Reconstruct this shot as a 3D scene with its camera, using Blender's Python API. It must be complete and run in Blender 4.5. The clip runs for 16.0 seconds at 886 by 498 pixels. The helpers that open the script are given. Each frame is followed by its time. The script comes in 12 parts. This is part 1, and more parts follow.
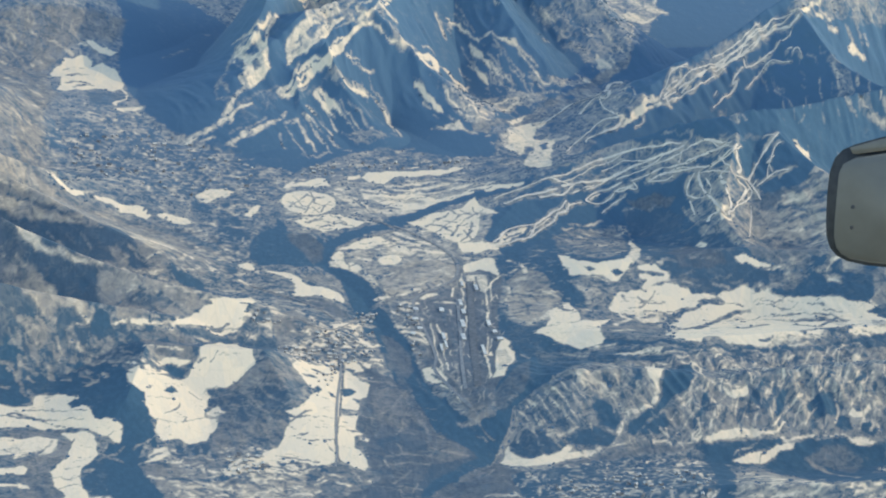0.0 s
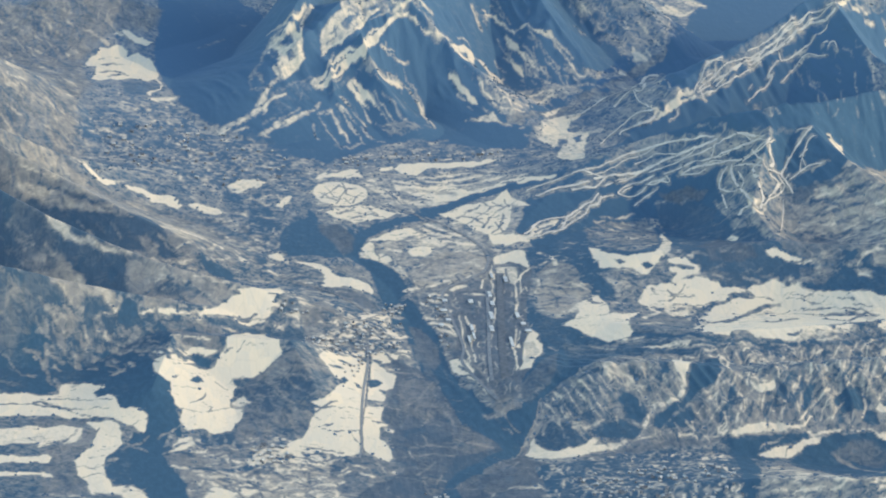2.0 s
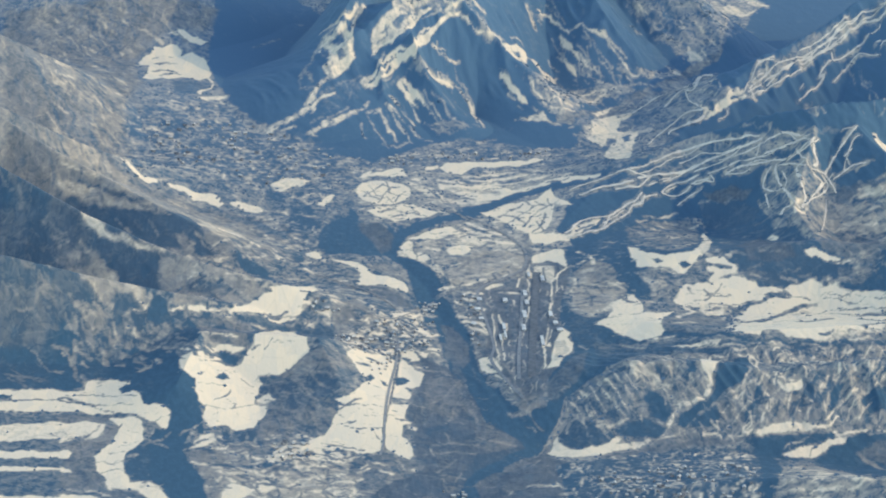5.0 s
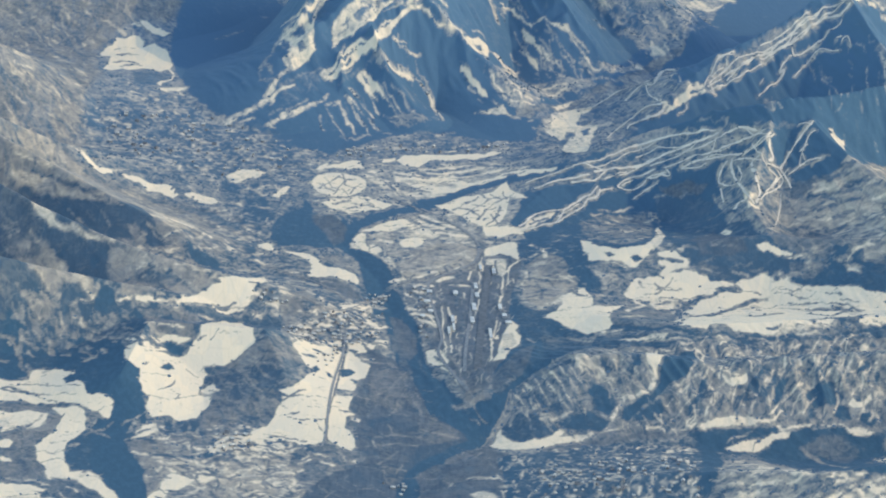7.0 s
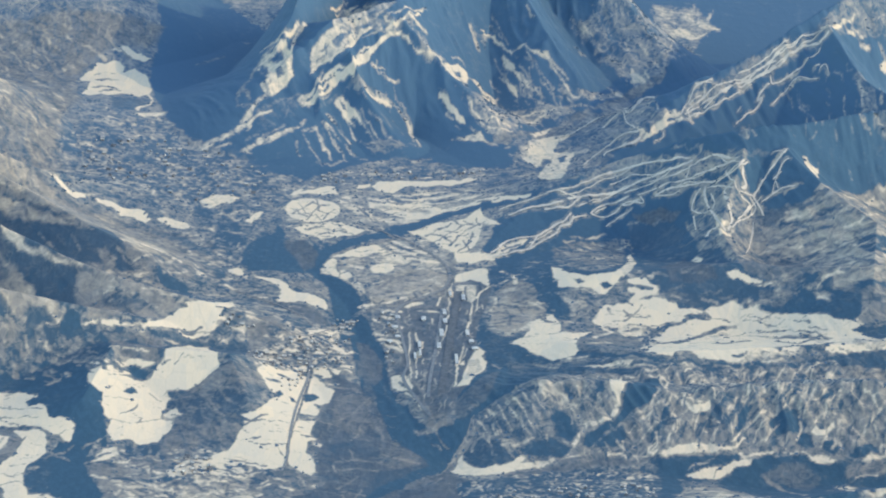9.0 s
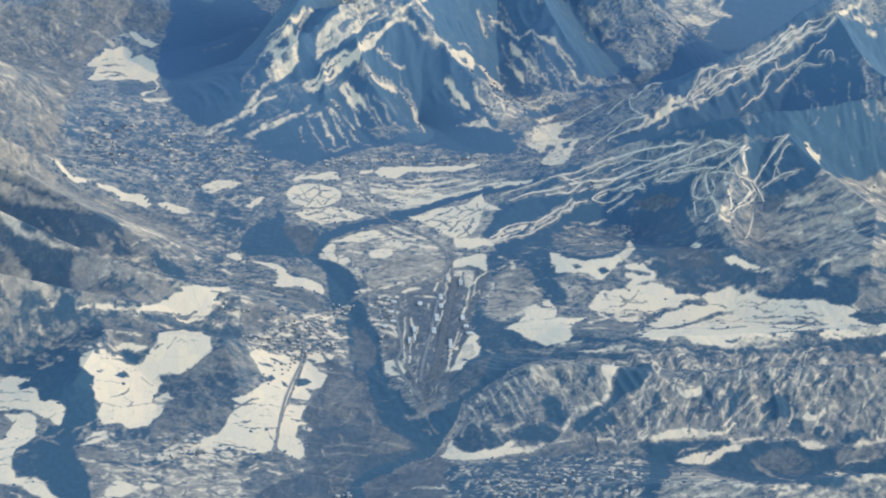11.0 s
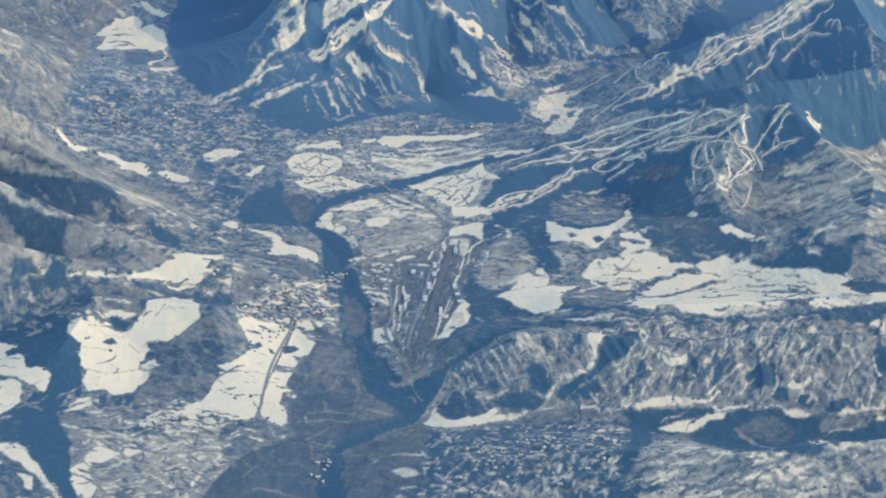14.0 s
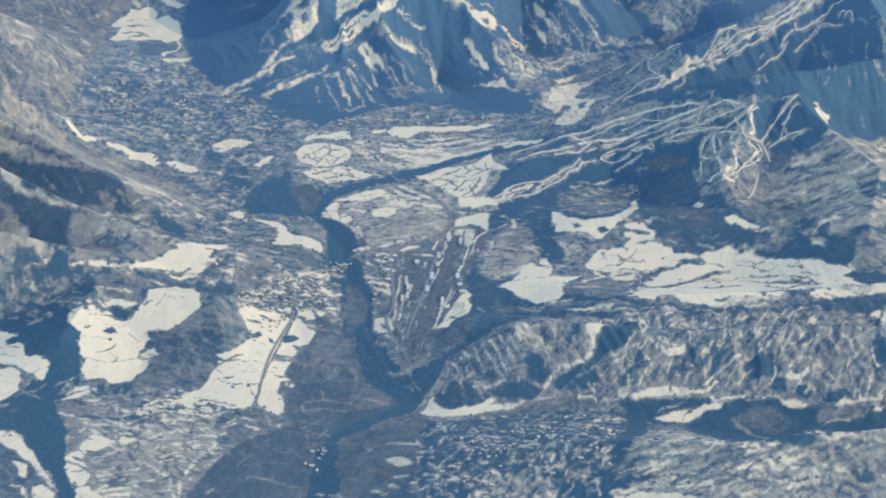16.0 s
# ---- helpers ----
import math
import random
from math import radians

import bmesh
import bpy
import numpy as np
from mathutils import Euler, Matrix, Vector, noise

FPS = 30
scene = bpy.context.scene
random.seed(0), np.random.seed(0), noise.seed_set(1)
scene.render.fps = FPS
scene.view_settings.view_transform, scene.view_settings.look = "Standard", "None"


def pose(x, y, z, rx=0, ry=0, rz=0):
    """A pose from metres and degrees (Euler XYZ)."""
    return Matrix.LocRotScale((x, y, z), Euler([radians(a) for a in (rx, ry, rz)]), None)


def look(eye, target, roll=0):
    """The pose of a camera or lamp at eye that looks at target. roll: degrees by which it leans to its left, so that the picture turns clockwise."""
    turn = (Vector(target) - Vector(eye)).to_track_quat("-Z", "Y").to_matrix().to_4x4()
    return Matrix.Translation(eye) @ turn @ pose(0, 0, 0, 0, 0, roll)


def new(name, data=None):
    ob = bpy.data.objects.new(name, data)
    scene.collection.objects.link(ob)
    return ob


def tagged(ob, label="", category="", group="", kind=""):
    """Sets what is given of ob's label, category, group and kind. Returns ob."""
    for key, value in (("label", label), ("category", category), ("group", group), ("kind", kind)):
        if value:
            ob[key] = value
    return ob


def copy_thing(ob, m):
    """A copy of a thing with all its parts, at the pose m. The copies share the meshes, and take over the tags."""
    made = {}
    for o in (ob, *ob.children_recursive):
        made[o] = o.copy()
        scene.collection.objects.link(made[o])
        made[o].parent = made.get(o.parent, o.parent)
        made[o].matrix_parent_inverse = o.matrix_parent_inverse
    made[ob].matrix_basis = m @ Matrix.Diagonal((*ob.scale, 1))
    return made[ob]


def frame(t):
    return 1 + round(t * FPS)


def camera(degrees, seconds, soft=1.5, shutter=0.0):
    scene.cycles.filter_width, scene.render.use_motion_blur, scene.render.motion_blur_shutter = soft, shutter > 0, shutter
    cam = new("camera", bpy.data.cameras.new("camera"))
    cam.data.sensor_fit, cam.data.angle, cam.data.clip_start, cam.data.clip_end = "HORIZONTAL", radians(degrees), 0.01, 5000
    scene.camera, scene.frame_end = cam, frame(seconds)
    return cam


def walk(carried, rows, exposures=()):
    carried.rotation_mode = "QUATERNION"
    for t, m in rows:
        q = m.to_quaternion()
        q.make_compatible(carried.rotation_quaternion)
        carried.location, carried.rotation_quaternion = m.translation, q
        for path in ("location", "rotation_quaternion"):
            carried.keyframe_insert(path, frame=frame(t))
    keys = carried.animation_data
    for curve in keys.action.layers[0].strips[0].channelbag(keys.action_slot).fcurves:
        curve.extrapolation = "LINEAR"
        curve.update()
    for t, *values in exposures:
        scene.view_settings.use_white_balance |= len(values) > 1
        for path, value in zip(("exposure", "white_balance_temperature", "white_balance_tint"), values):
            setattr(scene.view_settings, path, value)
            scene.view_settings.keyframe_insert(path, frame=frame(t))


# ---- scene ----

cam = camera(14.0960, 16.0, soft=2.0)
walk(cam, [
    (0.0, pose(-222.4960, -2220.0000, 920.0000, 68.4877, -4.4135, -2.7774)),
    (0.1, pose(-222.4968, -2220.0000, 920.0000, 68.4838, -4.4585, -2.8087)),
    (0.2, pose(-222.4976, -2220.0000, 920.0000, 68.4786, -4.5050, -2.8378)),
    (0.3, pose(-222.4984, -2220.0000, 920.0000, 68.4723, -4.5511, -2.8627)),
    (0.4, pose(-222.4992, -2220.0000, 920.0000, 68.4655, -4.5948, -2.8813)),
    (0.5, pose(-222.5000, -2220.0000, 920.0000, 68.4586, -4.6341, -2.8914)),
    (0.6, pose(-222.5008, -2220.0000, 920.0000, 68.4521, -4.6708, -2.8961)),
    (0.7, pose(-222.5016, -2220.0000, 920.0000, 68.4456, -4.7063, -2.8970)),
    (0.8, pose(-222.5024, -2220.0000, 920.0000, 68.4383, -4.7414, -2.8882)),
    (0.9, pose(-222.5032, -2220.0000, 920.0000, 68.4296, -4.7674, -2.8667)),
    (1.0, pose(-222.5040, -2220.0000, 920.0000, 68.4186, -4.7841, -2.8269)),
    (1.1, pose(-222.5047, -2220.0000, 920.0000, 68.4034, -4.7933, -2.7586)),
    (1.2, pose(-222.4722, -2219.6634, 919.8672, 68.3848, -4.7848, -2.6681)),
    (1.3, pose(-222.1246, -2219.0382, 919.6205, 68.3651, -4.7654, -2.5618)),
    (1.4, pose(-220.8943, -2218.7015, 919.4876, 68.3467, -4.7298, -2.4418)),
    (1.5, pose(-218.7668, -2218.7015, 919.4876, 68.3324, -4.6930, -2.3173)),
    (1.6, pose(-215.7143, -2218.7015, 919.4876, 68.3233, -4.6458, -2.1897)),
    (1.7, pose(-212.0328, -2218.7015, 919.4876, 68.3176, -4.5805, -2.0586)),
    (1.8, pose(-208.3328, -2218.7015, 919.4876, 68.3135, -4.5189, -1.9347)),
    (1.9, pose(-204.6358, -2218.7379, 919.5020, 68.3091, -4.4618, -1.8219)),
    (2.0, pose(-200.9440, -2218.8366, 919.5409, 68.3027, -4.4097, -1.7238)),
    (2.1, pose(-197.2560, -2218.9820, 919.5983, 68.2909, -4.3639, -1.6454)),
    (2.2, pose(-193.5706, -2219.1586, 919.6680, 68.2751, -4.3239, -1.5844)),
    (2.3, pose(-189.8864, -2219.3508, 919.7438, 68.2598, -4.2880, -1.5332)),
    (2.4, pose(-186.2023, -2219.5429, 919.8196, 68.2501, -4.2543, -1.4841)),
    (2.5, pose(-182.5169, -2219.7195, 919.8893, 68.2505, -4.2207, -1.4293)),
    (2.6, pose(-178.8289, -2219.8650, 919.9467, 68.2637, -4.1903, -1.3777)),
    (2.7, pose(-175.1370, -2219.9636, 919.9857, 68.2864, -4.1643, -1.3343)),
    (2.8, pose(-171.4400, -2220.0000, 920.0000, 68.3149, -4.1384, -1.2860)),
    (2.9, pose(-167.7400, -2220.0000, 920.0000, 68.3456, -4.1080, -1.2198)),
    (3.0, pose(-165.0000, -2220.0000, 920.0000, 68.3744, -4.0890, -1.1391)),
    (3.1, pose(-162.7000, -2220.0000, 920.0000, 68.4110, -4.0701, -1.0332)),
    (3.2, pose(-160.4000, -2220.0000, 920.0000, 68.4581, -4.0452, -0.9034)),
    (3.3, pose(-158.1000, -2220.0000, 920.0000, 68.5013, -4.0146, -0.7522)),
    (3.4, pose(-155.8000, -2220.0000, 920.0000, 68.5264, -3.9788, -0.5823)),
    (3.5, pose(-153.5000, -2220.0000, 920.0000, 68.5194, -3.9382, -0.3961)),
    (6.0, pose(-96.0000, -2220.0000, 920.0000, 68.0953, -3.6595, 0.7956)),
    (6.5, pose(-84.5000, -2220.0000, 920.0000, 68.1390, -3.7416, 0.8955)),
    (7.0, pose(-73.0000, -2220.0000, 920.0000, 68.1523, -3.8900, 1.0965)),
    (7.5, pose(-61.5000, -2220.0000, 920.0000, 68.2915, -3.9677, 1.2563)),
    (8.0, pose(-50.0000, -2220.0000, 920.0000, 68.4923, -3.9931, 1.4979)),
    (8.5, pose(-38.5000, -2220.0000, 920.0000, 68.5327, -3.9322, 1.6945)),
    (9.0, pose(-27.0000, -2220.0000, 920.0000, 68.6000, -3.9420, 1.7538)),
    (11.5, pose(30.5000, -2220.0000, 920.0000, 68.3413, -3.5819, 2.9487)),
    (12.0, pose(42.0000, -2220.0000, 920.0000, 68.2843, -3.5694, 3.0347)),
    (12.5, pose(53.5000, -2220.0000, 920.0000, 68.0714, -3.5934, 3.0967)),
    (13.0, pose(65.0000, -2220.0000, 920.0000, 68.0056, -3.5182, 3.2054)),
    (13.5, pose(76.5000, -2220.0000, 920.0000, 67.9798, -3.4139, 3.5530)),
    (14.0, pose(88.0000, -2220.0000, 920.0000, 67.9132, -3.1534, 4.2061)),
    (14.5, pose(99.5000, -2220.0000, 920.0000, 67.8745, -2.9323, 4.8233)),
    (15.0, pose(111.0000, -2220.0000, 920.0000, 67.8379, -2.8204, 5.1342)),
    (15.5, pose(122.5000, -2220.0000, 920.0000, 67.8203, -2.8234, 5.2198)),
    (16.0, pose(134.0000, -2220.0000, 920.0000, 67.7850, -2.8105, 5.3079)),
], [(0.0, 0.42, 6950.0, 8.0), (7.0, 0.41, 6900.0, 8.0), (10.0, 0.40, 6730.0, 8.0), (14.0, 0.39, 6620.0, 8.0), (16.0, 0.38, 6620.0, 8.0)])

world = bpy.data.worlds.new("sky")
scene.world = world
world.use_nodes = True
sky = world.node_tree.nodes.new("ShaderNodeTexSky")
sky.sky_type, sky.sun_disc = "NISHITA", False
sky.dust_density, sky.ozone_density = 0.3, 1.7
sky.sun_elevation, sky.sun_rotation = radians(27), radians(93)
world.node_tree.links.new(sky.outputs[0], world.node_tree.nodes["Background"].inputs[0])
world.node_tree.nodes["Background"].inputs[1].default_value = 0.33
sun = new("sun", bpy.data.lights.new("sun", "SUN"))
sun.data.energy, sun.data.angle, sun.data.color = 1.5, radians(0.5), (1, 0.83, 0.52)
sun.matrix_world = look((0.88, -0.05, 0.45), (0, 0, 0))



def material(name):
    m = bpy.data.materials.new(name)
    m.use_nodes = True
    t = m.node_tree
    b = t.nodes["Principled BSDF"]
    b.inputs["Specular IOR Level"].default_value = 0.2
    return m, t, b


def node(t, kind, links=(), **values):
    n = t.nodes.new(kind)
    for key, value in values.items():
        setattr(n, key, value)
    for socket, source in links:
        if isinstance(source, bpy.types.NodeSocket):
            t.links.new(source, n.inputs[socket])
        else:
            n.inputs[socket].default_value = source
    return n


def arith(t, op, a, b, c=0.0):
    return node(t, "ShaderNodeMath", ((0, a), (1, b), (2, c)), operation=op).outputs[0]


def blend(t, fac, a, b):
    n = node(t, "ShaderNodeMix", data_type="RGBA")
    for i, v in ((0, fac), (6, a), (7, b)):
        if isinstance(v, bpy.types.NodeSocket):
            t.links.new(v, n.inputs[i])
        else:
            n.inputs[i].default_value = v
    return n.outputs[2]


def cloud(t, place, scale, detail=4.0, rough=0.6):
    return node(t, "ShaderNodeTexNoise", (("Vector", place), ("Scale", scale), ("Detail", detail), ("Roughness", rough))).outputs[0]


def step(t, value, lo, hi):
    n = node(t, "ShaderNodeMapRange", (("Value", value), ("From Min", lo), ("From Max", hi)), interpolation_type="SMOOTHSTEP")
    return n.outputs[0]


SNOW = (0.765, 0.592, 0.388, 1)
# forest base colour with the blue of the air haze mixed in
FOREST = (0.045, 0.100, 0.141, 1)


def land():
    """Snow, conifer forest and bare ground, shared out by the cover of the land and broken up by noise at three scales."""
    m, t, b = material("land")
    place = node(t, "ShaderNodeNewGeometry").outputs["Position"]
    flat = node(t, "ShaderNodeMapping", (("Vector", place), ("Scale", (1, 0.55, 0.6)))).outputs[0]
    snow = node(t, "ShaderNodeAttribute", attribute_name="snow").outputs["Fac"]
    bare = node(t, "ShaderNodeAttribute", attribute_name="bare").outputs["Fac"]
    big, mid = cloud(t, flat, 0.06, 3), cloud(t, flat, 0.12, 3, 0.6)
    clump = node(t, "ShaderNodeTexNoise", (("Vector", flat), ("Scale", 0.27), ("Detail", 2.0), ("Distortion", 0.8))).outputs[0]
    n = arith(t, "MULTIPLY_ADD", big, 1.3, arith(t, "MULTIPLY_ADD", mid, 0.8, arith(t, "MULTIPLY", clump, 1.0)))
    mixed = arith(t, "MULTIPLY", arith(t, "SUBTRACT", 1.0, snow), snow)
    n = arith(t, "MULTIPLY", arith(t, "SUBTRACT", n, 1.55), arith(t, "MULTIPLY", arith(t, "MULTIPLY_ADD", arith(t, "MULTIPLY", mixed, step(t, snow, 0.08, 0.3)), 1.5, 0.12), arith(t, "MULTIPLY_ADD", bare, -0.6, 1.0)))
    bold = arith(t, "MULTIPLY", mixed, arith(t, "MULTIPLY_ADD", bare, -1.5, 2.5))
    for scale, seed, sign, wide in ((0.05, 0.0, 0.36, 0.07), (0.06, 40.0, -0.38, 0.07), (0.10, 90.0, 0.42, 0.06), (0.12, 140.0, -0.36, 0.06)):
        moved = node(t, "ShaderNodeMapping", (("Vector", flat), ("Location", (seed, seed * 0.7, 0)), ("Rotation", (0, 0, 0.12)), ("Scale", (1, 1.7, 1)))).outputs[0]
        wave = node(t, "ShaderNodeTexNoise", (("Vector", moved), ("Scale", scale), ("Detail", 1.5), ("Distortion", 0.6))).outputs[0]
        line = step(t, arith(t, "ABSOLUTE", arith(t, "SUBTRACT", wave, 0.5), 0.0), wide, 0.0)
        n = arith(t, "MULTIPLY_ADD", arith(t, "MULTIPLY", line, bold), sign, n)
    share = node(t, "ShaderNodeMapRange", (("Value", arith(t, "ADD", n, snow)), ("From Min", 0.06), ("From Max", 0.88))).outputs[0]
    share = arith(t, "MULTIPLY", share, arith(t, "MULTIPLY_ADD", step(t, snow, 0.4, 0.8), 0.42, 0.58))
    far_haze = node(t, "ShaderNodeAttribute", attribute_name="far_haze").outputs["Fac"]
    parcel = node(t, "ShaderNodeTexVoronoi", (("Vector", node(t, "ShaderNodeMapping", (("Vector", place), ("Rotation", (0, 0, 0.35)), ("Scale", (1, 0.5, 0)))).outputs[0]), ("Scale", 0.085), ("Randomness", 0.9)), feature="DISTANCE_TO_EDGE").outputs[0]
    hedge = arith(t, "MULTIPLY", step(t, parcel, 0.06, 0.01), step(t, cloud(t, flat, 0.07, 2), 0.42, 0.55))
    share = arith(t, "MULTIPLY", share, arith(t, "MULTIPLY_ADD", hedge, -0.06, 1.0))
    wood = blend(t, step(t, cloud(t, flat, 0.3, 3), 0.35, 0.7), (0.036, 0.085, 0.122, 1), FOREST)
    # far woods turn paler blue: distance haze put into their base colour
    wood = blend(t, far_haze, wood, (0.071, 0.136, 0.194, 1))
    plots = node(t, "ShaderNodeMapping", (("Vector", place), ("Rotation", (0, 0, 0.5)), ("Scale", (1, 0.45, 0)))).outputs[0]
    plot = node(t, "ShaderNodeTexVoronoi", (("Vector", plots), ("Scale", 0.11))).outputs["Color"]
    tone = node(t, "ShaderNodeSeparateColor", ((0, plot),)).outputs[0]
    rows = node(t, "ShaderNodeTexNoise", (("Vector", node(t, "ShaderNodeMapping", (("Vector", place), ("Rotation", (0, 0, 0.5)), ("Scale", (1, 0.12, 0)))).outputs[0]), ("Scale", 0.5), ("Detail", 2.0))).outputs[0]
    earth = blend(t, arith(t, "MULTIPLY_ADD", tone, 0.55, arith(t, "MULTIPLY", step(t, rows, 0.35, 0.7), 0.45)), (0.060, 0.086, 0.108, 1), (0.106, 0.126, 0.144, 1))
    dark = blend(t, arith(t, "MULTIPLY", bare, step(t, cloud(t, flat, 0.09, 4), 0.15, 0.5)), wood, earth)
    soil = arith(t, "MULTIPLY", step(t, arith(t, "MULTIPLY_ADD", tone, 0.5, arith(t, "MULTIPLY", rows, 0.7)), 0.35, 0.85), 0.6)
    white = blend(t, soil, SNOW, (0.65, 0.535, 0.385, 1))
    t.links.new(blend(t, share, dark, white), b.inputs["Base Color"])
    b.inputs["Roughness"].default_value = 0.9
    bump = node(t, "ShaderNodeBump", (("Strength", 0.35), ("Distance", 1.5), ("Height", mid)))
    t.links.new(bump.outputs[0], b.inputs["Normal"])
    return m


def plain(name, low, high, scale=0.3, rough=0.85):
    """A surface of two near tones in fine patches."""
    m, t, b = material(name)
    place = node(t, "ShaderNodeNewGeometry").outputs["Position"]
    t.links.new(blend(t, step(t, cloud(t, place, scale, 5), 0.35, 0.65), (*low, 1), (*high, 1)), b.inputs["Base Color"])
    b.inputs["Roughness"].default_value = rough
    return m


LAND = land()
PISTE = plain("piste_snow", (0.52, 0.45, 0.36), (0.70, 0.59, 0.44), 0.12)
ASPHALT = plain("asphalt", (0.18, 0.185, 0.18), (0.26, 0.25, 0.23), 0.4)
WALL = plain("timber_and_plaster", (0.16, 0.15, 0.145), (0.34, 0.32, 0.30), 0.8)
ROOF = plain("snowy_roof", (0.30, 0.30, 0.28), (0.56, 0.50, 0.40), 0.3)
TILE = plain("dark_roof", (0.09, 0.095, 0.105), (0.18, 0.175, 0.17), 0.6)
STEEL = plain("pale_sheet_roof", (0.36, 0.36, 0.34), (0.60, 0.56, 0.46), 0.25, 0.6)
TARMAC = plain("runway_tarmac", (0.10, 0.11, 0.115), (0.15, 0.155, 0.155), 0.35)
RUBBER = plain("dark_rubber", (0.03, 0.035, 0.04), (0.045, 0.05, 0.055), 400, 0.6)
GREYPAINT = plain("grey_paint", (0.13, 0.13, 0.115), (0.15, 0.15, 0.135), 60, 0.5)
# conifer tones carry the same haze blue as FOREST
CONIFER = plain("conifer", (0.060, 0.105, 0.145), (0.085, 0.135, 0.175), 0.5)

def smooth(a, b, x):
    u = np.clip((x - a) / (b - a), 0, 1)
    return u * u * (3 - 2 * u)


def grain(x, y, seed):
    """Smooth value noise, -1 to 1, one lattice cell a unit."""
    xi, yi = np.floor(x), np.floor(y)
    fx, fy = x - xi, y - yi
    fx, fy = fx * fx * (3 - 2 * fx), fy * fy * (3 - 2 * fy)

    def lattice(i, j):
        h = np.sin(i * 127.1 + j * 311.7 + seed * 74.7) * 43758.5453
        return 2 * (h - np.floor(h)) - 1

    low = lattice(xi, yi) * (1 - fx) + lattice(xi + 1, yi) * fx
    high = lattice(xi, yi + 1) * (1 - fx) + lattice(xi + 1, yi + 1) * fx
    return low * (1 - fy) + high * fy


def crest(x, y, line, width, power=1.25):
    """A ridge: the crest's line of (x, y, height), falling to nothing over width to either side."""
    best = np.zeros_like(x)
    for (ax, ay, az), (bx, by, bz) in zip(line, line[1:]):
        dx, dy = bx - ax, by - ay
        s = np.clip(((x - ax) * dx + (y - ay) * dy) / (dx * dx + dy * dy), 0, 1)
        d = np.hypot(x - ax - s * dx, y - ay - s * dy)
        best = np.maximum(best, (az + s * (bz - az)) * np.clip(1 - d / width, 0, 1) ** power)
    return best


GORGES = [
    ([(-122, 75), (-97, 20), (-85, -40), (-66, -110), (-40, -190), (-18, -225)], 27, 2),
    ([(25, -90), (10, -150), (-12, -205), (-30, -245), (-60, -290), (-80, -380)], 27, 2),
]
RIDGES = [
    # ski mountain and its spurs
    ([(-224, 321, -2), (-180, 378, 32), (-135, 432, 66), (-86, 468, 73), (-72, 530, 96), (-21, 620, 125)], 92, 0.115),
    ([(-83, 446, 62), (-51, 422, 41), (-14, 387, 22), (8, 354, 8)], 50, 0.115),
    ([(-119, 397, 49), (-105, 367, 29), (-82, 339, 11)], 30, 0.115),
    ([(-142, 378, 35), (-137, 350, 19), (-123, 327, 5)], 28, 0.115),
    ([(-3, 567, 87), (34, 493, 47), (67, 447, 19)], 70, 0.115),
    ([(53, 619, 102), (108, 545, 49), (145, 489, 22)], 80, 0.115),
    ([(-180, 398, 34), (-166, 445, 66), (-158, 490, 94), (-140, 560, 118)], 58, 0.03),
    # eastern ski ridge
    ([(79, 308, 10), (144, 376, 55), (193, 404, 73), (246, 440, 96), (308, 488, 124), (381, 558, 152)], 90, 0.14),
    ([(246, 419, 87), (271, 363, 74), (311, 308, 66)], 110, 0.05),
    # lower ski ridge
    ([(-1, 150, 4), (32, 215, 16), (53, 227, 27), (87, 242, 37), (108, 242, 45), (136, 234, 60), (174, 224, 69), (205, 229, 74), (269, 256, 84), (361, 281, 98)], 80, 0.1),
    ([(174, 203, 58), (156, 124, 34), (167, 79, 31)], 60, 0.1),
    ([(205, 208, 62), (264, 116, 50), (255, 24, 38)], 115, 0.05),
    # western hills
    ([(-150, -50, 12), (-184, -46, 20), (-243, -36, 28), (-285, -14, 33), (-326, 8, 40), (-400, 50, 60), (-490, 90, 85)], 62, 0.03),
    ([(-185, 62, 0), (-238, 45, 16), (-285, 75, 24), (-330, 110, 32), (-400, 140, 50)], 60, 0.03),
    ([(-225, -80, 20), (-295, -85, 32), (-379, -95, 52), (-490, -100, 76)], 60, 0.03),
    ([(-203, 178, -2), (-281, 189, 9), (-328, 164, 27), (-422, 142, 66)], 70, 0.03),
    ([(-306, 377, 2), (-344, 339, 17), (-419, 302, 62), (-522, 280, 110)], 130, 0.03),
    ([(-277, 500, 4), (-351, 575, 50), (-444, 634, 112)], 140, 0.03),
    # eastern plateau and near hills
    ([(8, -139, 19), (39, -149, 28), (127, -158, 31), (198, -144, 36), (292, -137, 45), (448, -123, 62)], 92, 0.2),
    ([(46, -51, 14), (100, -97, 29), (225, -72, 35), (357, -50, 46)], 110, 0.02),
    ([(75, 64, 20), (176, 70, 29), (253, 42, 41), (377, 66, 61)], 100, 0.02),
    ([(33, -322, 19), (97, -315, 29), (173, -334, 43), (239, -318, 49), (371, -308, 69)], 110, 0.05),
    ([(-250, -195, 12), (-240, -123, 18), (-166, -124, 19), (-149, -179, 12)], 55, 0.02),
]


